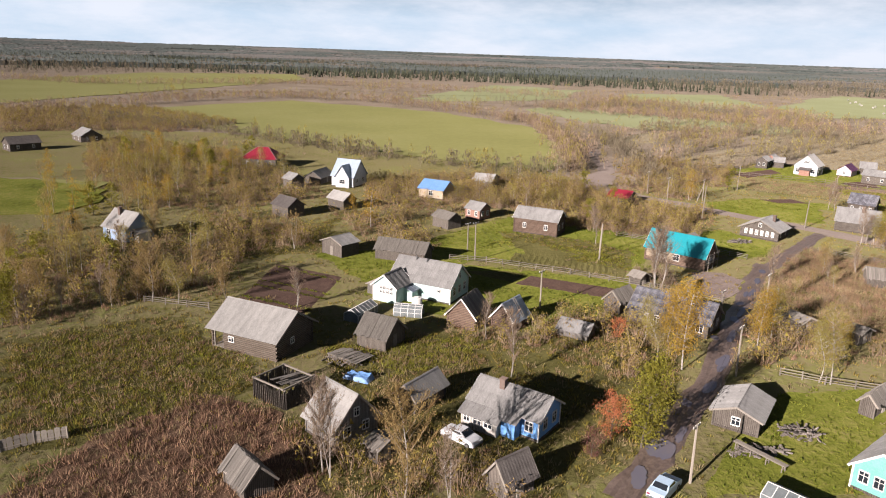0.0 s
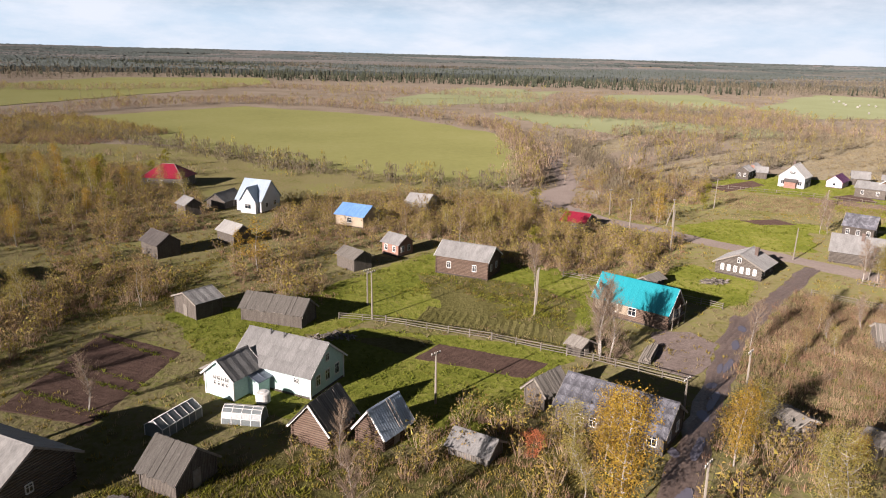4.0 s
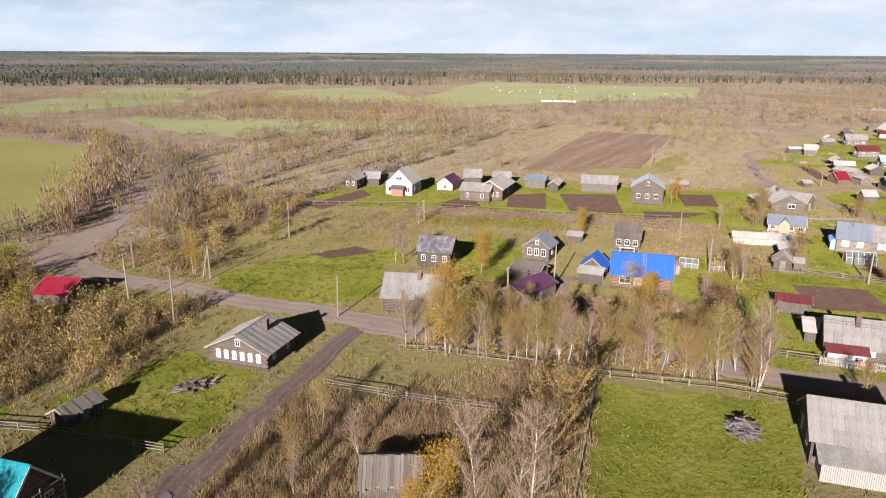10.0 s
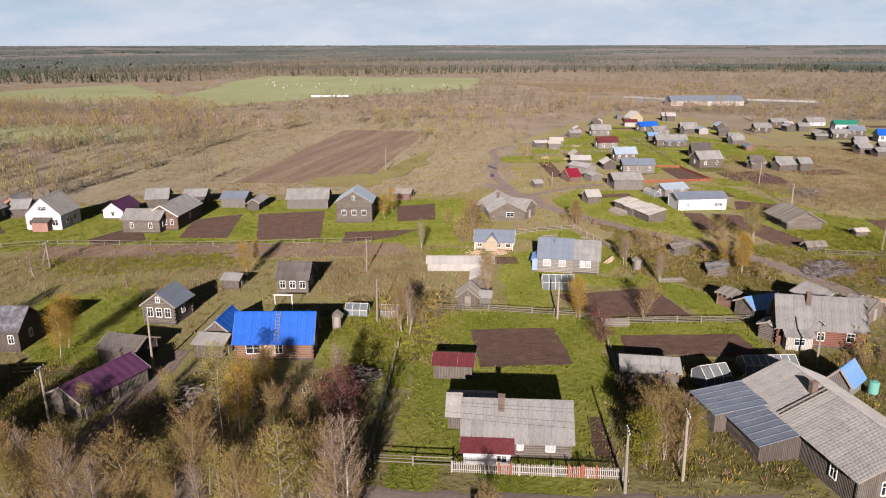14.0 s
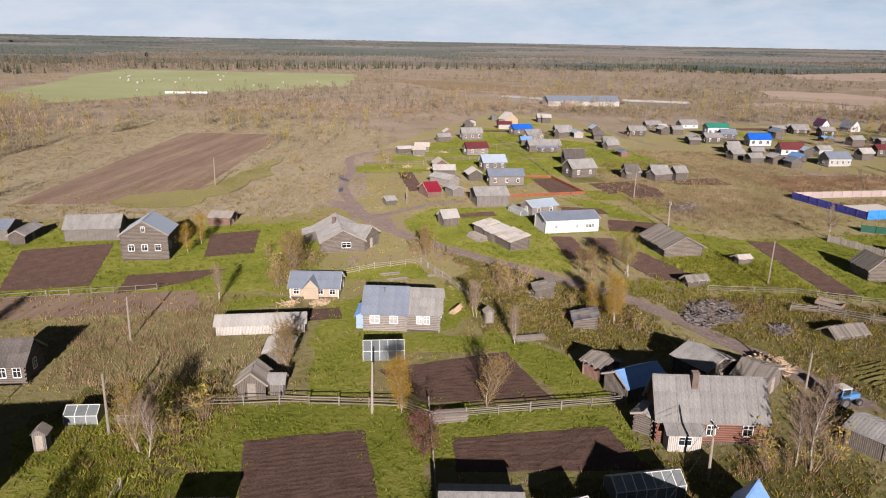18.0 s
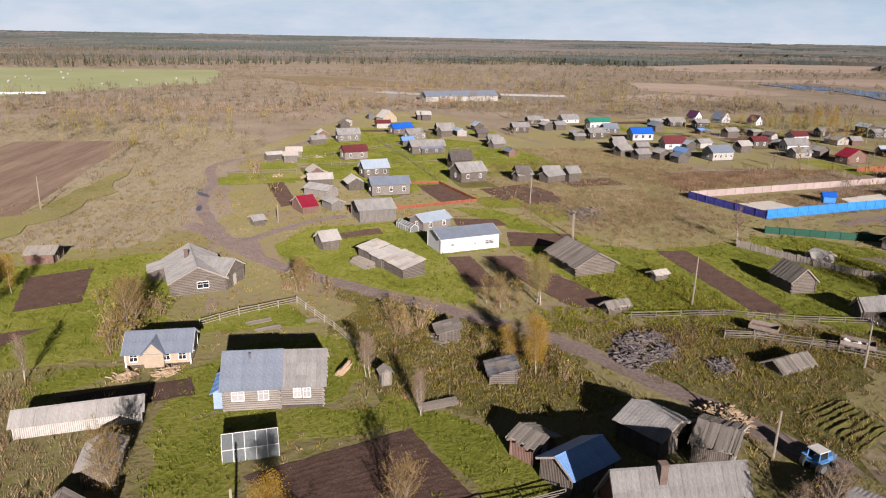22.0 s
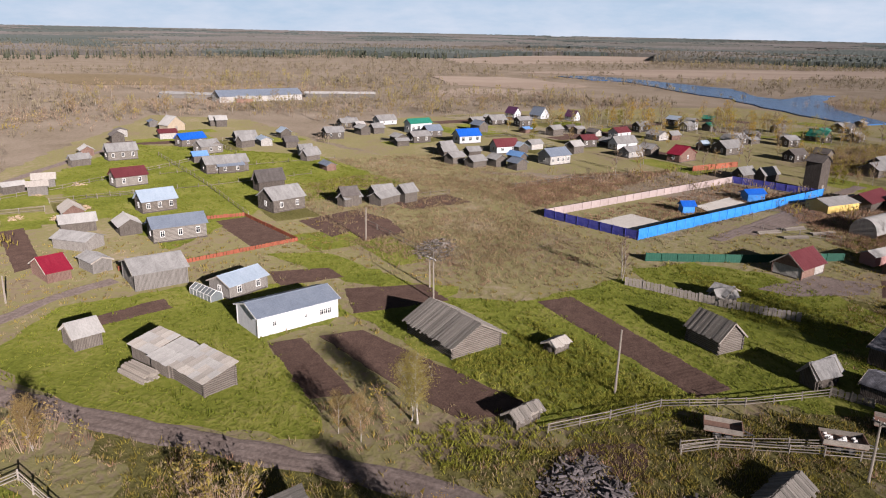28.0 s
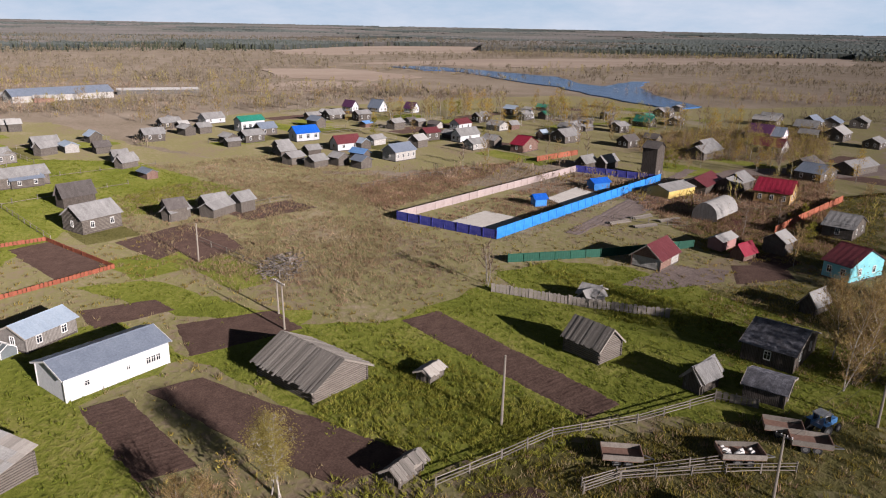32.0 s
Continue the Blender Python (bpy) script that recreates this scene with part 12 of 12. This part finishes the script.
fence([(455.0, 140.0), (470.0, 122.0), (486.0, 104.0)], rails=2, gap=5, label='grey rail fence of the far gardens')
fence([(369.6, 119.8), (380.0, 108.8), (391.9, 90.1)], rails=2, gap=4)

# power poles and lines
pole(30.2, 54.6, 6.0, True, 0.02)
pole(46.2, 76.4, 6.7, True, 0.02)
pole(62.3, 97.9, 6.5, True, 0.02)
pole(20.9, 126.9, 7.4, True, 0.02)
pole(27.1, 100.6, 6.2, True, 0.02)
pole(45.2, 127.2, 7.2, False, -0.015)
pole(-48.0, 98.4, 5.2, False, -0.015)
pole(81.9, 195.4, 6.5, True, 0.02)
pole(92.5, 182.5, 6.6, True, 0.02, stay=True)
pole(46.6, 131.4, 6.3, False, -0.015)
pole(20.4, 133.3, 5.7, True, 0.02)
pole(53.6, 95.1, 4.8, True, 0.02)
pole(78.4, 173.6, 8.5, True, 0.02)
pole(83.0, 162.8, 8.5, False, -0.015)
pole(104.7, 154.3, 6.6, False, -0.015)
pole(113.4, 202.8, 7.8, False, -0.015)
pole(127.9, 143.5, 7.0, True, 0.02)
pole(141.2, 149.0, 7.5, False, -0.015)
pole(159.9, 95.2, 6.4, True, 0.02)
pole(165.2, 92.4, 7.0, True, 0.02)
pole(146.7, 204.0, 4.6, True, 0.02, stay=True)
pole(189.7, 124.0, 5.9, False, -0.015)
pole(170.7, 141.8, 6.6, False, -0.015)
pole(199.0, 91.8, 6.0, True, 0.02)
pole(222.7, 87.9, 5.2, False, -0.015)
pole(184.7, 161.1, 6.0, False, -0.015)
pole(253.8, 235.5, 7.5, False, -0.015)
pole(290.6, 126.8, 5.0, True, 0.02)
pole(270.5, 184.1, 4.1, False, -0.015)
pole(285.4, 125.2, 6.5, True, 0.02)
pole(261.9, 100.2, 7.6, False, -0.015)
pole(249.8, 78.5, 6.2, True, 0.02)
pole(260.5, 62.2, 8.1, True, 0.02)
pole(313.0, 143.5, 6.5, False, -0.015)
wire((30.2, 54.6, 6.0), (46.2, 76.4, 6.7))
wire((46.2, 76.4, 6.7), (62.3, 97.9, 6.5))
wire((20.9, 126.9, 7.4), (27.1, 100.6, 6.2))
wire((159.9, 95.2, 6.4), (165.2, 92.4, 7.0))
wire((127.9, 143.5, 7.0), (159.9, 95.2, 6.4))
wire((127.9, 143.5, 7.0), (78.4, 173.6, 8.5))
wire((165.2, 92.4, 7.0), (199.0, 91.8, 6.0))
wire((249.8, 78.5, 6.2), (260.5, 62.2, 8.1))

# greenhouses
greenhouse(201.3, 132.3, -48, 5.1, 2.8, 2.2)
greenhouse(170.8, 146.4, -50, 3.3, 2.2, 1.7)
greenhouse(173.9, 142.8, -47, 2.7, 2.2, 1.6)
greenhouse(-0.3, 98.1, 58, 5.4, 2.4, 1.9)
greenhouse(6.7, 98.6, -14, 4.2, 2.2, 1.7, arch=True, label='pale rounded greenhouse tunnel of film')
greenhouse(194.0, 95.9, -43, 6.5, 2.6, 2.0, label='blue-white framed greenhouse of film')
greenhouse(185.5, 99.1, -30, 3.4, 2.8, 2.6, label='pale blue peaked film greenhouse')
greenhouse(37.6, 50.3, -53, 4.6, 2.6, 1.6, label='open greenhouse frame of thin laths')
greenhouse(279.4, 158.2, -120, 5.5, 2.0, 1.6)

# vehicles
car(9.9, 63.0, -45.0, M_SILVER, "silver-white saloon car parked beside the blue house")
car(27.1, 53.3, 44.0, M_PALEV, "pale blue car parked on the mud road")
tractor(259.8, 68.5, -64.0)
tractor(223.0, 84.1, -39.0, "blue farm tractor on the dirt road")
tractor(180.2, 219.4, 21.0, "blue tractor parked by the brown house")
trailer(255.3, 90.1, -99.0)
trailer(255.2, 79.0, -95.0, "sacks", 4.0, 2.2, "rusty farm trailer loaded with white sacks")
trailer(259.5, 72.7, -110.0)
trailer(256.9, 71.4, -108.0)

# timber, heaps and puddles
heap(129.0, 102.6, 2.1, 1.6, 1.5, 260, M_POLEHEAP, "round heap of dark grey firewood", "firewood", "firewood_heap", 9, 30)
log_pile(56.5, 111.4, 56.0, 5.5, 1.6, 40, 0.11, "stacked old timber under grey slabs", M_RAIL, 5)
heap(228.0, 92.5, 3.2, 2.4, 1.5, 260, M_LOGEND, "loose heap of split firewood", "firewood", "firewood_heap", 4)
heap(229.0, 94.1, 2.2, 1.6, 1.2, 160, M_LOGEND, "loose heap of split firewood", "firewood", "firewood_heap", 5)
heap(310.8, 129.5, 7.5, 3.6, 0.9, 330, M_RUBBLE, "charred timbers and rubble of a burnt house", "rubble", "rubble_heap", 6)
for i, (x, y) in enumerate(((333.5, 236.6), (331.0, 227.5), (312.6, 208.2), (343.0, 225.9), (311.1, 216.6), (322.4, 209.0))):
    heap(x, y, 1.6, 1.2, 0.8, 40, M_LOGEND, "low pale heap of boards and firewood in a yard", "firewood", "firewood_heap", 60 + i, 40 * i)
heap(206.5, 155.1, 1.3, 0.9, 0.7, 60, M_LOGEND, "pale heap of firewood before the house", "firewood", "firewood_heap", 41)
heap(209.5, 151.7, 1.4, 0.9, 0.8, 60, M_LOGEND, "pale heap of firewood before the house", "firewood", "firewood_heap", 42)
heap(239.4, 104.4, 3.8, 2.6, 1.0, 320, M_POLEHEAP, "wide purple-grey heap of brushwood", "brushwood", "brushwood_heap", 43, 20)
heap(242.4, 101.2, 2.6, 1.8, 0.8, 220, M_POLEHEAP, "dark heap of rotten boards", "rubble", "rubble_heap", 7)
heap(241.8, 94.2, 2.2, 1.6, 0.7, 150, M_POLEHEAP, "grey heap of rotten boards", "rubble", "rubble_heap", 8)
heap(233.7, 127.5, 2.4, 1.8, 0.9, 150, M_RUBBLE, "collapsed board roof in the weeds", "rubble", "rubble_heap", 9)
heap(-1.6, 83.2, 3.0, 2.0, 0.6, 120, M_RUBBLE, "fallen grey roof boards", "rubble", "rubble_heap", 10)
heap(81.2, 141.3, 2.6, 1.2, 1.0, 110, M_RUBBLE, "grey heap of boards and stones by the house", "rubble", "rubble_heap", 12)
heap(39.5, 59.4, 3.4, 0.8, 0.6, 90, M_RUBBLE, "cluttered planks beside the path", "rubble", "rubble_heap", 13)
board_stack(226.4, 152.2, -32.0, 3.4, 0.9, 0.3, "low stack of pale slabs on the lawn")
board_stack(225.1, 149.6, -32.0, 3.4, 0.9, 0.3, "low stack of pale slabs on the lawn")
board_stack(230.1, 146.1, -32.0, 1.8, 0.9, 0.3, "low stack of pale slabs on the lawn")
log_pile(219.3, 134.0, 11.0, 2.4, 1.0, 30, 0.1, "stacked split firewood by the shed", M_LOGEND, 5)
board_stack(193.6, 116.7, -44.0, 3.6, 1.4, 0.9, "stack of pale planks by the fence")
log_pile(254.6, 153.4, 64.0, 4.8, 2.2, 40, 0.15, "covered stack of old logs beside the log huts", M_RAIL, 4)
puddle(70.1, 113.9, 1.6, 0.6, 55)
puddle(56.0, 95.3, 1.5, 0.6, 55)
puddle(46.8, 80.9, 1.8, 0.8, 55)
puddle(49.4, 88.4, 1.0, 0.5, 55)
puddle(36.7, 69.7, 1.2, 0.5, 55)
puddle(29.8, 60.4, 2.6, 1.1, 55)
puddle(25.7, 55.7, 1.8, 0.8, 55)
puddle(60.6, 102.3, 1.2, 0.5, 55)
for x, y, rx, ry in ((74.3, 119.6, 1.6, 0.5), (65.6, 107.6, 2.2, 0.5), (64.1, 106.9, 1.4, 0.4), (58.9, 98.6, 2.4, 0.55), (52.2, 88.9, 2.3, 0.6), (46.0, 79.4, 2.0, 0.6), (41.3, 73.4, 2.2, 0.6), (33.0, 62.9, 1.6, 0.5)):
    puddle(x, y, rx, ry, 54, 0.146)
puddle(282.9, 216.7, 3.0, 1.0, 60)
puddle(271.8, 207.2, 2.2, 0.8, 40)
puddle(95.9, 296.7, 3.5, 1.5, 75)
puddle(92.3, 280.5, 3.0, 1.3, 75)
patch("ruts", [(241.7, 107.8), (247.3, 106.7), (251.1, 102.6), (251.7, 98.0), (247.0, 98.4), (243.9, 102.5), (239.9, 105.7)], 0.05, M_SOIL, "churned dark wheel ruts", "ruts", 1.5, 0.4)
patch("yard", [(56.2, 108.0), (60.5, 119.4), (66.0, 119.3), (67.7, 114.5), (62.5, 107.3), (58.6, 104.2)], 0.05, M_DIRT, "trodden bare yard", "yard", 1.5, 0.4)
patch("yard", [(301.7, 76.0), (311.2, 64.4), (308.4, 55.9), (303.0, 59.2), (299.3, 70.6)], 0.05, M_DIRT, "trodden bare yard", "yard", 1.5, 0.4)
patch("yard", [(337.6, 72.3), (375.9, 43.4), (395.7, 16.5), (407.3, -38.1), (389.9, -26.3), (376.7, 25.1), (357.6, 47.2), (335.6, 68.2)], 0.05, M_DIRT, "bare village street", "yard", 2.5, 0.6)

# the farm and the far quarter of the village


# small yard things
def bench_table(x, y, yaw, L, label):
    t = thing("workbench", x, y, 0, yaw, label, "workbench")
    for q in (-0.25, 0.0, 0.25):
        stick("board", (-L / 2, q, 0.8), (L / 2, q, 0.8), 0.22, 0.05, M_RAIL, t)
    for i in range(4):
        u = -L / 2 + 0.3 + (L - 0.6) * i / 3
        for s in (-0.3, 0.3):
            stick("leg", (u, s, 0), (u, s * 0.8, 0.78), 0.08, 0.08, M_RAIL, t)
        stick("brace", (u, -0.32, 0.4), (u, 0.32, 0.4), 0.06, 0.06, M_RAIL, t)
    return t


def ruin(x, y, yaw, L, W, h):
    """A roofless plank shed with half of its roof fallen in."""
    t = thing("ruined_shed", x, y, 0, yaw, "roofless weathered plank shed, half its roof fallen in", "ruined shed")
    r = random.Random(3)
    me = unit("beam", lambda g: g.box(0, 1, -0.5, 0.5, -0.5, 0.5), WALL["greyplank"])
    for s in (-1, 1):
        for a, b, n in (((-L / 2, s * W / 2), (L / 2, s * W / 2), int(L / 0.3)), ((s * L / 2, -W / 2), (s * L / 2, W / 2), int(W / 0.3))):
            for i in range(n):
                k = (i + 0.5) / n
                stick("plank", (a[0] + (b[0] - a[0]) * k, a[1] + (b[1] - a[1]) * k, -0.1), (a[0] + (b[0] - a[0]) * k + r.uniform(-0.06, 0.06), a[1] + (b[1] - a[1]) * k, h * r.uniform(0.82, 1.03)), 0.27, 0.06, WALL["plank"], t)
        stick("top_beam", (-L / 2, s * W / 2, h), (L / 2, s * W / 2, h + 0.1), 0.16, 0.16, M_RAIL, t)
        stick("cross_beam", (s * L / 2 * 0.9, -W / 2 - 0.2, h + 0.1), (s * L / 2 * 0.9, W / 2 + 0.2, h + 0.1), 0.16, 0.16, M_RAIL, t)
    for i in range(12):
        u = -L / 2 + 0.1 + i * 0.27
        stick("fallen_board", (u, -W / 2 - 0.3, h * r.uniform(0.75, 0.95)), (u + r.uniform(-0.3, 0.3), W / 2 * r.uniform(0.2, 0.9), h + r.uniform(0.1, 0.4)), 0.25, 0.04, ROOF["board"], t)
    return t


def sheet_on_ground(x, y, yaw, L, W, material, label, name="tarpaulin"):
    """A sheet thrown over low things, sagging and creased."""
    vs, fs = [], []
    nx, ny = 10, 8
    for j in range(ny + 1):
        for i in range(nx + 1):
            u, v = i / nx - 0.5, j / ny - 0.5
            edge = i in (0, nx) or j in (0, ny)
            z = 0.03 if edge else 0.55 + 0.35 * noise.noise((u * 5 + x, v * 5 + y, 1.0))
            vs.append((u * L, v * W, z))
    for j in range(ny):
        for i in range(nx):
            a = j * (nx + 1) + i
            fs.append((a, a + 1, a + nx + 2, a + nx + 1))
    ob = obj(name, vs, fs, material)
    ob.matrix_basis = pose(x, y, 0.05, 0, 0, yaw)
    return tagged(ob, label, name)


def flat_deck(x, y, yaw, L, W):
    t = thing("fallen_roof", x, y, 0, yaw, "fallen roof of weathered grey boards in the grass", "fallen roof")
    r = random.Random(8)
    for i in range(int(L / 0.3)):
        u = -L / 2 + 0.3 * i
        stick("roof_board", (u, -W / 2 + r.uniform(-0.3, 0.3), 0.35 + r.uniform(0, 0.1)), (u + r.uniform(-0.2, 0.2), W / 2 + r.uniform(-0.3, 0.3), 0.6 + r.uniform(0, 0.12)), 0.26, 0.04, ROOF["board"], t)
    for s in (-1, 1):
        stick("beam", (-L / 2, s * W / 3, 0.28 + 0.1 * s), (L / 2, s * W / 3, 0.28 + 0.1 * s), 0.16, 0.2, M_RAIL, t)
        for q in (-1, 1):
            stick("stump", (q * L / 2.2, s * W / 3, -0.1), (q * L / 2.2, s * W / 3, 0.25 + 0.1 * s), 0.2, 0.2, M_RAIL, t)
    return t


def outhouse(x, y, yaw, h=2.3):
    t = thing("outhouse", x, y, 0, yaw, "narrow grey plank outhouse with a peaked roof", "outhouse")
    obj("wall", *gable_walls(1.2, 1.2, h * 0.8, h, 0), WALL["greyplank"], t)
    for s in (-1, 1):
        vs = [(-0.8, 0, h + 0.08), (0.8, 0, h + 0.08), (0.8, s * 0.85, h * 0.74), (-0.8, s * 0.85, h * 0.74)]
        obj("roof_slope", vs + [(a, b, c + 0.05) for a, b, c in vs], BOXF, ROOF["board"], t)
    Geo().box(-0.62, -0.58, -0.32, 0.32, 0.1, 1.7).out("door", M_WOODTRIM, t, "grey plank door")
    return t


def swing_gate(x, y, yaw, w, material, label):
    t = thing("gate", x, y, 0, yaw, label, "gate")
    for s in (-1, 1):
        stick("post", (s * w / 2, 0, -0.2), (s * w / 2, 0, 1.45), 0.13, 0.13, material, t)
    for z in (0.35, 0.95):
        stick("rail", (-w / 2, 0, z), (w / 2, 0, z), 0.05, 0.09, material, t)
    n = int(w / 0.17)
    for i in range(n):
        u = -w / 2 + (i + 0.5) * w / n
        stick("picket", (u, -0.05, 0.08), (u, -0.05, 1.25), 0.08, 0.03, material, t)
    return t


BALES = [(428, 511), (542, 503), (630, 530), (645, 620), (660, 720), (545, 770), (420, 600)]


def hay_bale(x, y, turn, material, label):
    """A round bale lying on its side, with slightly sunken ends."""
    t = thing("hay_bale", x, y, 0.28, turn, label, "hay bale", "bales on the far meadow")
    ring = [(0.75 * math.cos(a), 0.75 + 0.75 * math.sin(a)) for a in (math.pi * q / 7 for q in range(14))]
    vs = [(u, c, z) for u in (-0.6, 0.6) for c, z in ring] + [(-0.5, 0, 0.75), (0.5, 0, 0.75)]
    fs = [(q, (q + 1) % 14, 14 + (q + 1) % 14, 14 + q) for q in range(14)] + [((q + 1) % 14, q, 28) for q in range(14)] + [(14 + q, 14 + (q + 1) % 14, 29) for q in range(14)]
    obj("wrapping", vs, fs, material, t)


bale_rng = np.random.RandomState(8)
for x, y in spread(BALES, 0.0006, bale_rng)[:34]:
    hay_bale(x, y, bale_rng.uniform(0, 180), M_CONC, "pale round hay bale on the far meadow")
for i in range(20):
    hay_bale(428 + 1.0 * i, 520 - 0.96 * i, -44, M_WHITEWRAP, "white wrapped hay bale in a long row")


def scaffold(x, y, yaw, w, d, h):
    """Upright poles, cross rails, a plank deck and a leaning brace."""
    t = thing("scaffold", x, y, 0, yaw, "rough pole scaffold against the gable wall", "scaffold")
    for u in (-w / 2, 0, w / 2):
        for v in (0, d):
            stick("pole", (u, v, 0), (u, v, h), 0.09, 0.09, M_POLE, t)
    for z in (h * 0.45, h * 0.9):
        for v in (0, d):
            stick("rail", (-w / 2 - 0.2, v, z), (w / 2 + 0.2, v, z), 0.07, 0.07, M_POLE, t)
    for i in range(4):
        stick("deck_plank", (-w / 2 - 0.2, d * (i + 0.5) / 4, h * 0.47), (w / 2 + 0.2, d * (i + 0.5) / 4, h * 0.47), d / 4 - 0.03, 0.04, M_RAIL, t)
    stick("brace", (w / 2 + 1.6, d * 1.4, 0), (w / 2, d, h * 0.8), 0.08, 0.08, M_POLE, t)


def goal_frame(x, y, yaw, w, h):
    t = thing("gateway", x, y, 0, yaw, "pale wooden gateway of two posts and a lintel", "gateway")
    for s in (-1, 1):
        stick("post", (s * w / 2, 0, -0.2), (s * w / 2, 0, h), 0.14, 0.14, M_TRIM, t)
    stick("lintel", (-w / 2 - 0.15, 0, h), (w / 2 + 0.15, 0, h), 0.14, 0.16, M_TRIM, t)
    return t


def tank(x, y, material, label, h=1.8, rad=0.55):
    t = thing("water_tank", x, y, 0, 0, label, "water tank")
    Geo().tube([(0, 0, 0.35), (0, 0, 0.4), (0, 0, h - 0.1), (0, 0, h)], [rad * 0.9, rad, rad, rad * 0.85], 18).out("barrel", material, t)
    Geo().tube([(0, 0, h), (0, 0, h + 0.08)], [rad * 0.4, rad * 0.4], 12).out("lid", material, t)
    for a in range(4):
        c, s = math.cos(a * math.pi / 2 + 0.7) * rad * 0.7, math.sin(a * math.pi / 2 + 0.7) * rad * 0.7
        stick("leg", (c, s, 0), (c, s, 0.36), 0.1, 0.1, M_RAIL, t)
    return t


house("shed", "low grey shed with corrugated roof among the weeds", 29.8, 90.2, 142, 4.2, 3.0, 1.3, 2.2, "greyplank", "slate", 0, 0, 1)
bench_table(38.9, 58.0, -62, 5.6, "long plank workbench cluttered with timber")
ruin(-8.7, 73.4, 139, 5.2, 4.4, 2.3)
flat_deck(-1.8, 83.4, 140, 5.0, 3.4)
sheet_on_ground(-0.5, 77.4, 150, 3.4, 1.8, ROOF["skyblue"], "blue and white tarpaulin over stacked things")
goal_frame(164.1, 155.5, 131, 2.6, 2.4)
outhouse(165.6, 144.4, 45)
outhouse(219.0, 128.0, 45, 2.1)
heap(157.7, 129.6, 3.0, 2.2, 1.6, 170, M_RUBBLE, "collapsed grey shed in the garden", "ruin", "rubble_heap", 21)
heap(140.9, 139.1, 3.6, 2.6, 1.9, 220, M_RUBBLE, "tumbled dark logs of an old barn", "ruin", "rubble_heap", 22)
heap(143.6, 134.2, 3.2, 2.2, 1.2, 150, M_RUBBLE, "dark fallen timbers under the birches", "ruin", "rubble_heap", 23)
heap(15.4, 120.6, 3.0, 1.0, 0.8, 90, M_RUBBLE, "scrap boards and white sheets beside the shed", "rubble", "rubble_heap", 24)
heap(46.0, 62.6, 2.2, 1.6, 0.8, 80, M_RUBBLE, "yard clutter of boards and iron", "rubble", "rubble_heap", 25)
swing_gate(154.6, 104.6, -50, 1.1, M_REDF, "red painted picket gate in the white fence")
swing_gate(158.7, 99.7, -50, 1.2, M_REDF, "red painted picket gate in the white fence")
swing_gate(159.6, 98.7, -50, 1.2, M_REDF, "red painted picket gate in the white fence")
tank(195.6, 84.8, WALL["turquoise"], "turquoise plastic water tank on short legs")
tank(8.2, 102.0, M_TRIM, "white round water tank beside the mint house", 1.5, 0.8)
board_stack(217.2, 120.3, -40, 4.2, 1.2, 0.5, "low stack of bleached boards")
for line in PLOT_EDGES[::4]:
    fence(line, rails=2, gap=5.0, high=1.2, label="thin grey rail fence between garden plots")
soil([(233.2, 86.0), (240.0, 81.4), (234.4, 77.0), (227.6, 80.4)], 0.9, "rows of olive green potato plants", M_ROUGH, 0.3)
heap(245.0, 104.6, 4.2, 2.4, 0.7, 300, M_POLEHEAP, "wide dark heap of rotten brushwood beside the dirt road", "rubble", "rubble_heap", 31, -30)
house("shed", "sunken grey plank shed with a decayed board roof", 245.4, 86.9, 142, 5.2, 2.8, 0.7, 1.6, "plank", "board", 0, 0, 1)
for k, (ax, ay, bx, by) in enumerate(((-17.0, 115.0, -5.6, 107.6), (-17.6, 112.6, -6.2, 105.4), (-15.0, 122.6, -4.2, 114.4), (-18.6, 107.0, -7.6, 100.6))):
    row = np.array([(ax + (bx - ax) * q, ay + (by - ay) * q) for q in np.linspace(0, 1, 26)]) + nr.normal(0, 0.12, (26, 2))
    smear("vegetable_row", blades(14, 0.4, 0.4, 0.07, sr, 0.7), row, nr.uniform(0.5, 1.2, 26), nr.uniform(0, 6.28, 26), M_TUFT, "row of leafy green vegetables in the dug plot", "vegetables", 0.0, 0.2, 140 + k)
scaffold(65.3, 121.4, 43, 4.6, 1.1, 3.4)
log_pile(338.5, 65.5, -62, 5.5, 1.4, 9, 0.13, "low stack of grey sawn beams on the ground", M_RAIL, 2)
log_pile(335.5, 61.0, -70, 5.5, 1.4, 9, 0.13, "low stack of grey sawn beams on the ground", M_RAIL, 2)
log_pile(342.5, 59.5, -60, 5.5, 1.4, 9, 0.13, "low stack of grey sawn beams on the ground", M_RAIL, 2)
log_pile(340.0, 54.5, -66, 5.5, 1.4, 9, 0.13, "low stack of grey sawn beams on the ground", M_RAIL, 2)
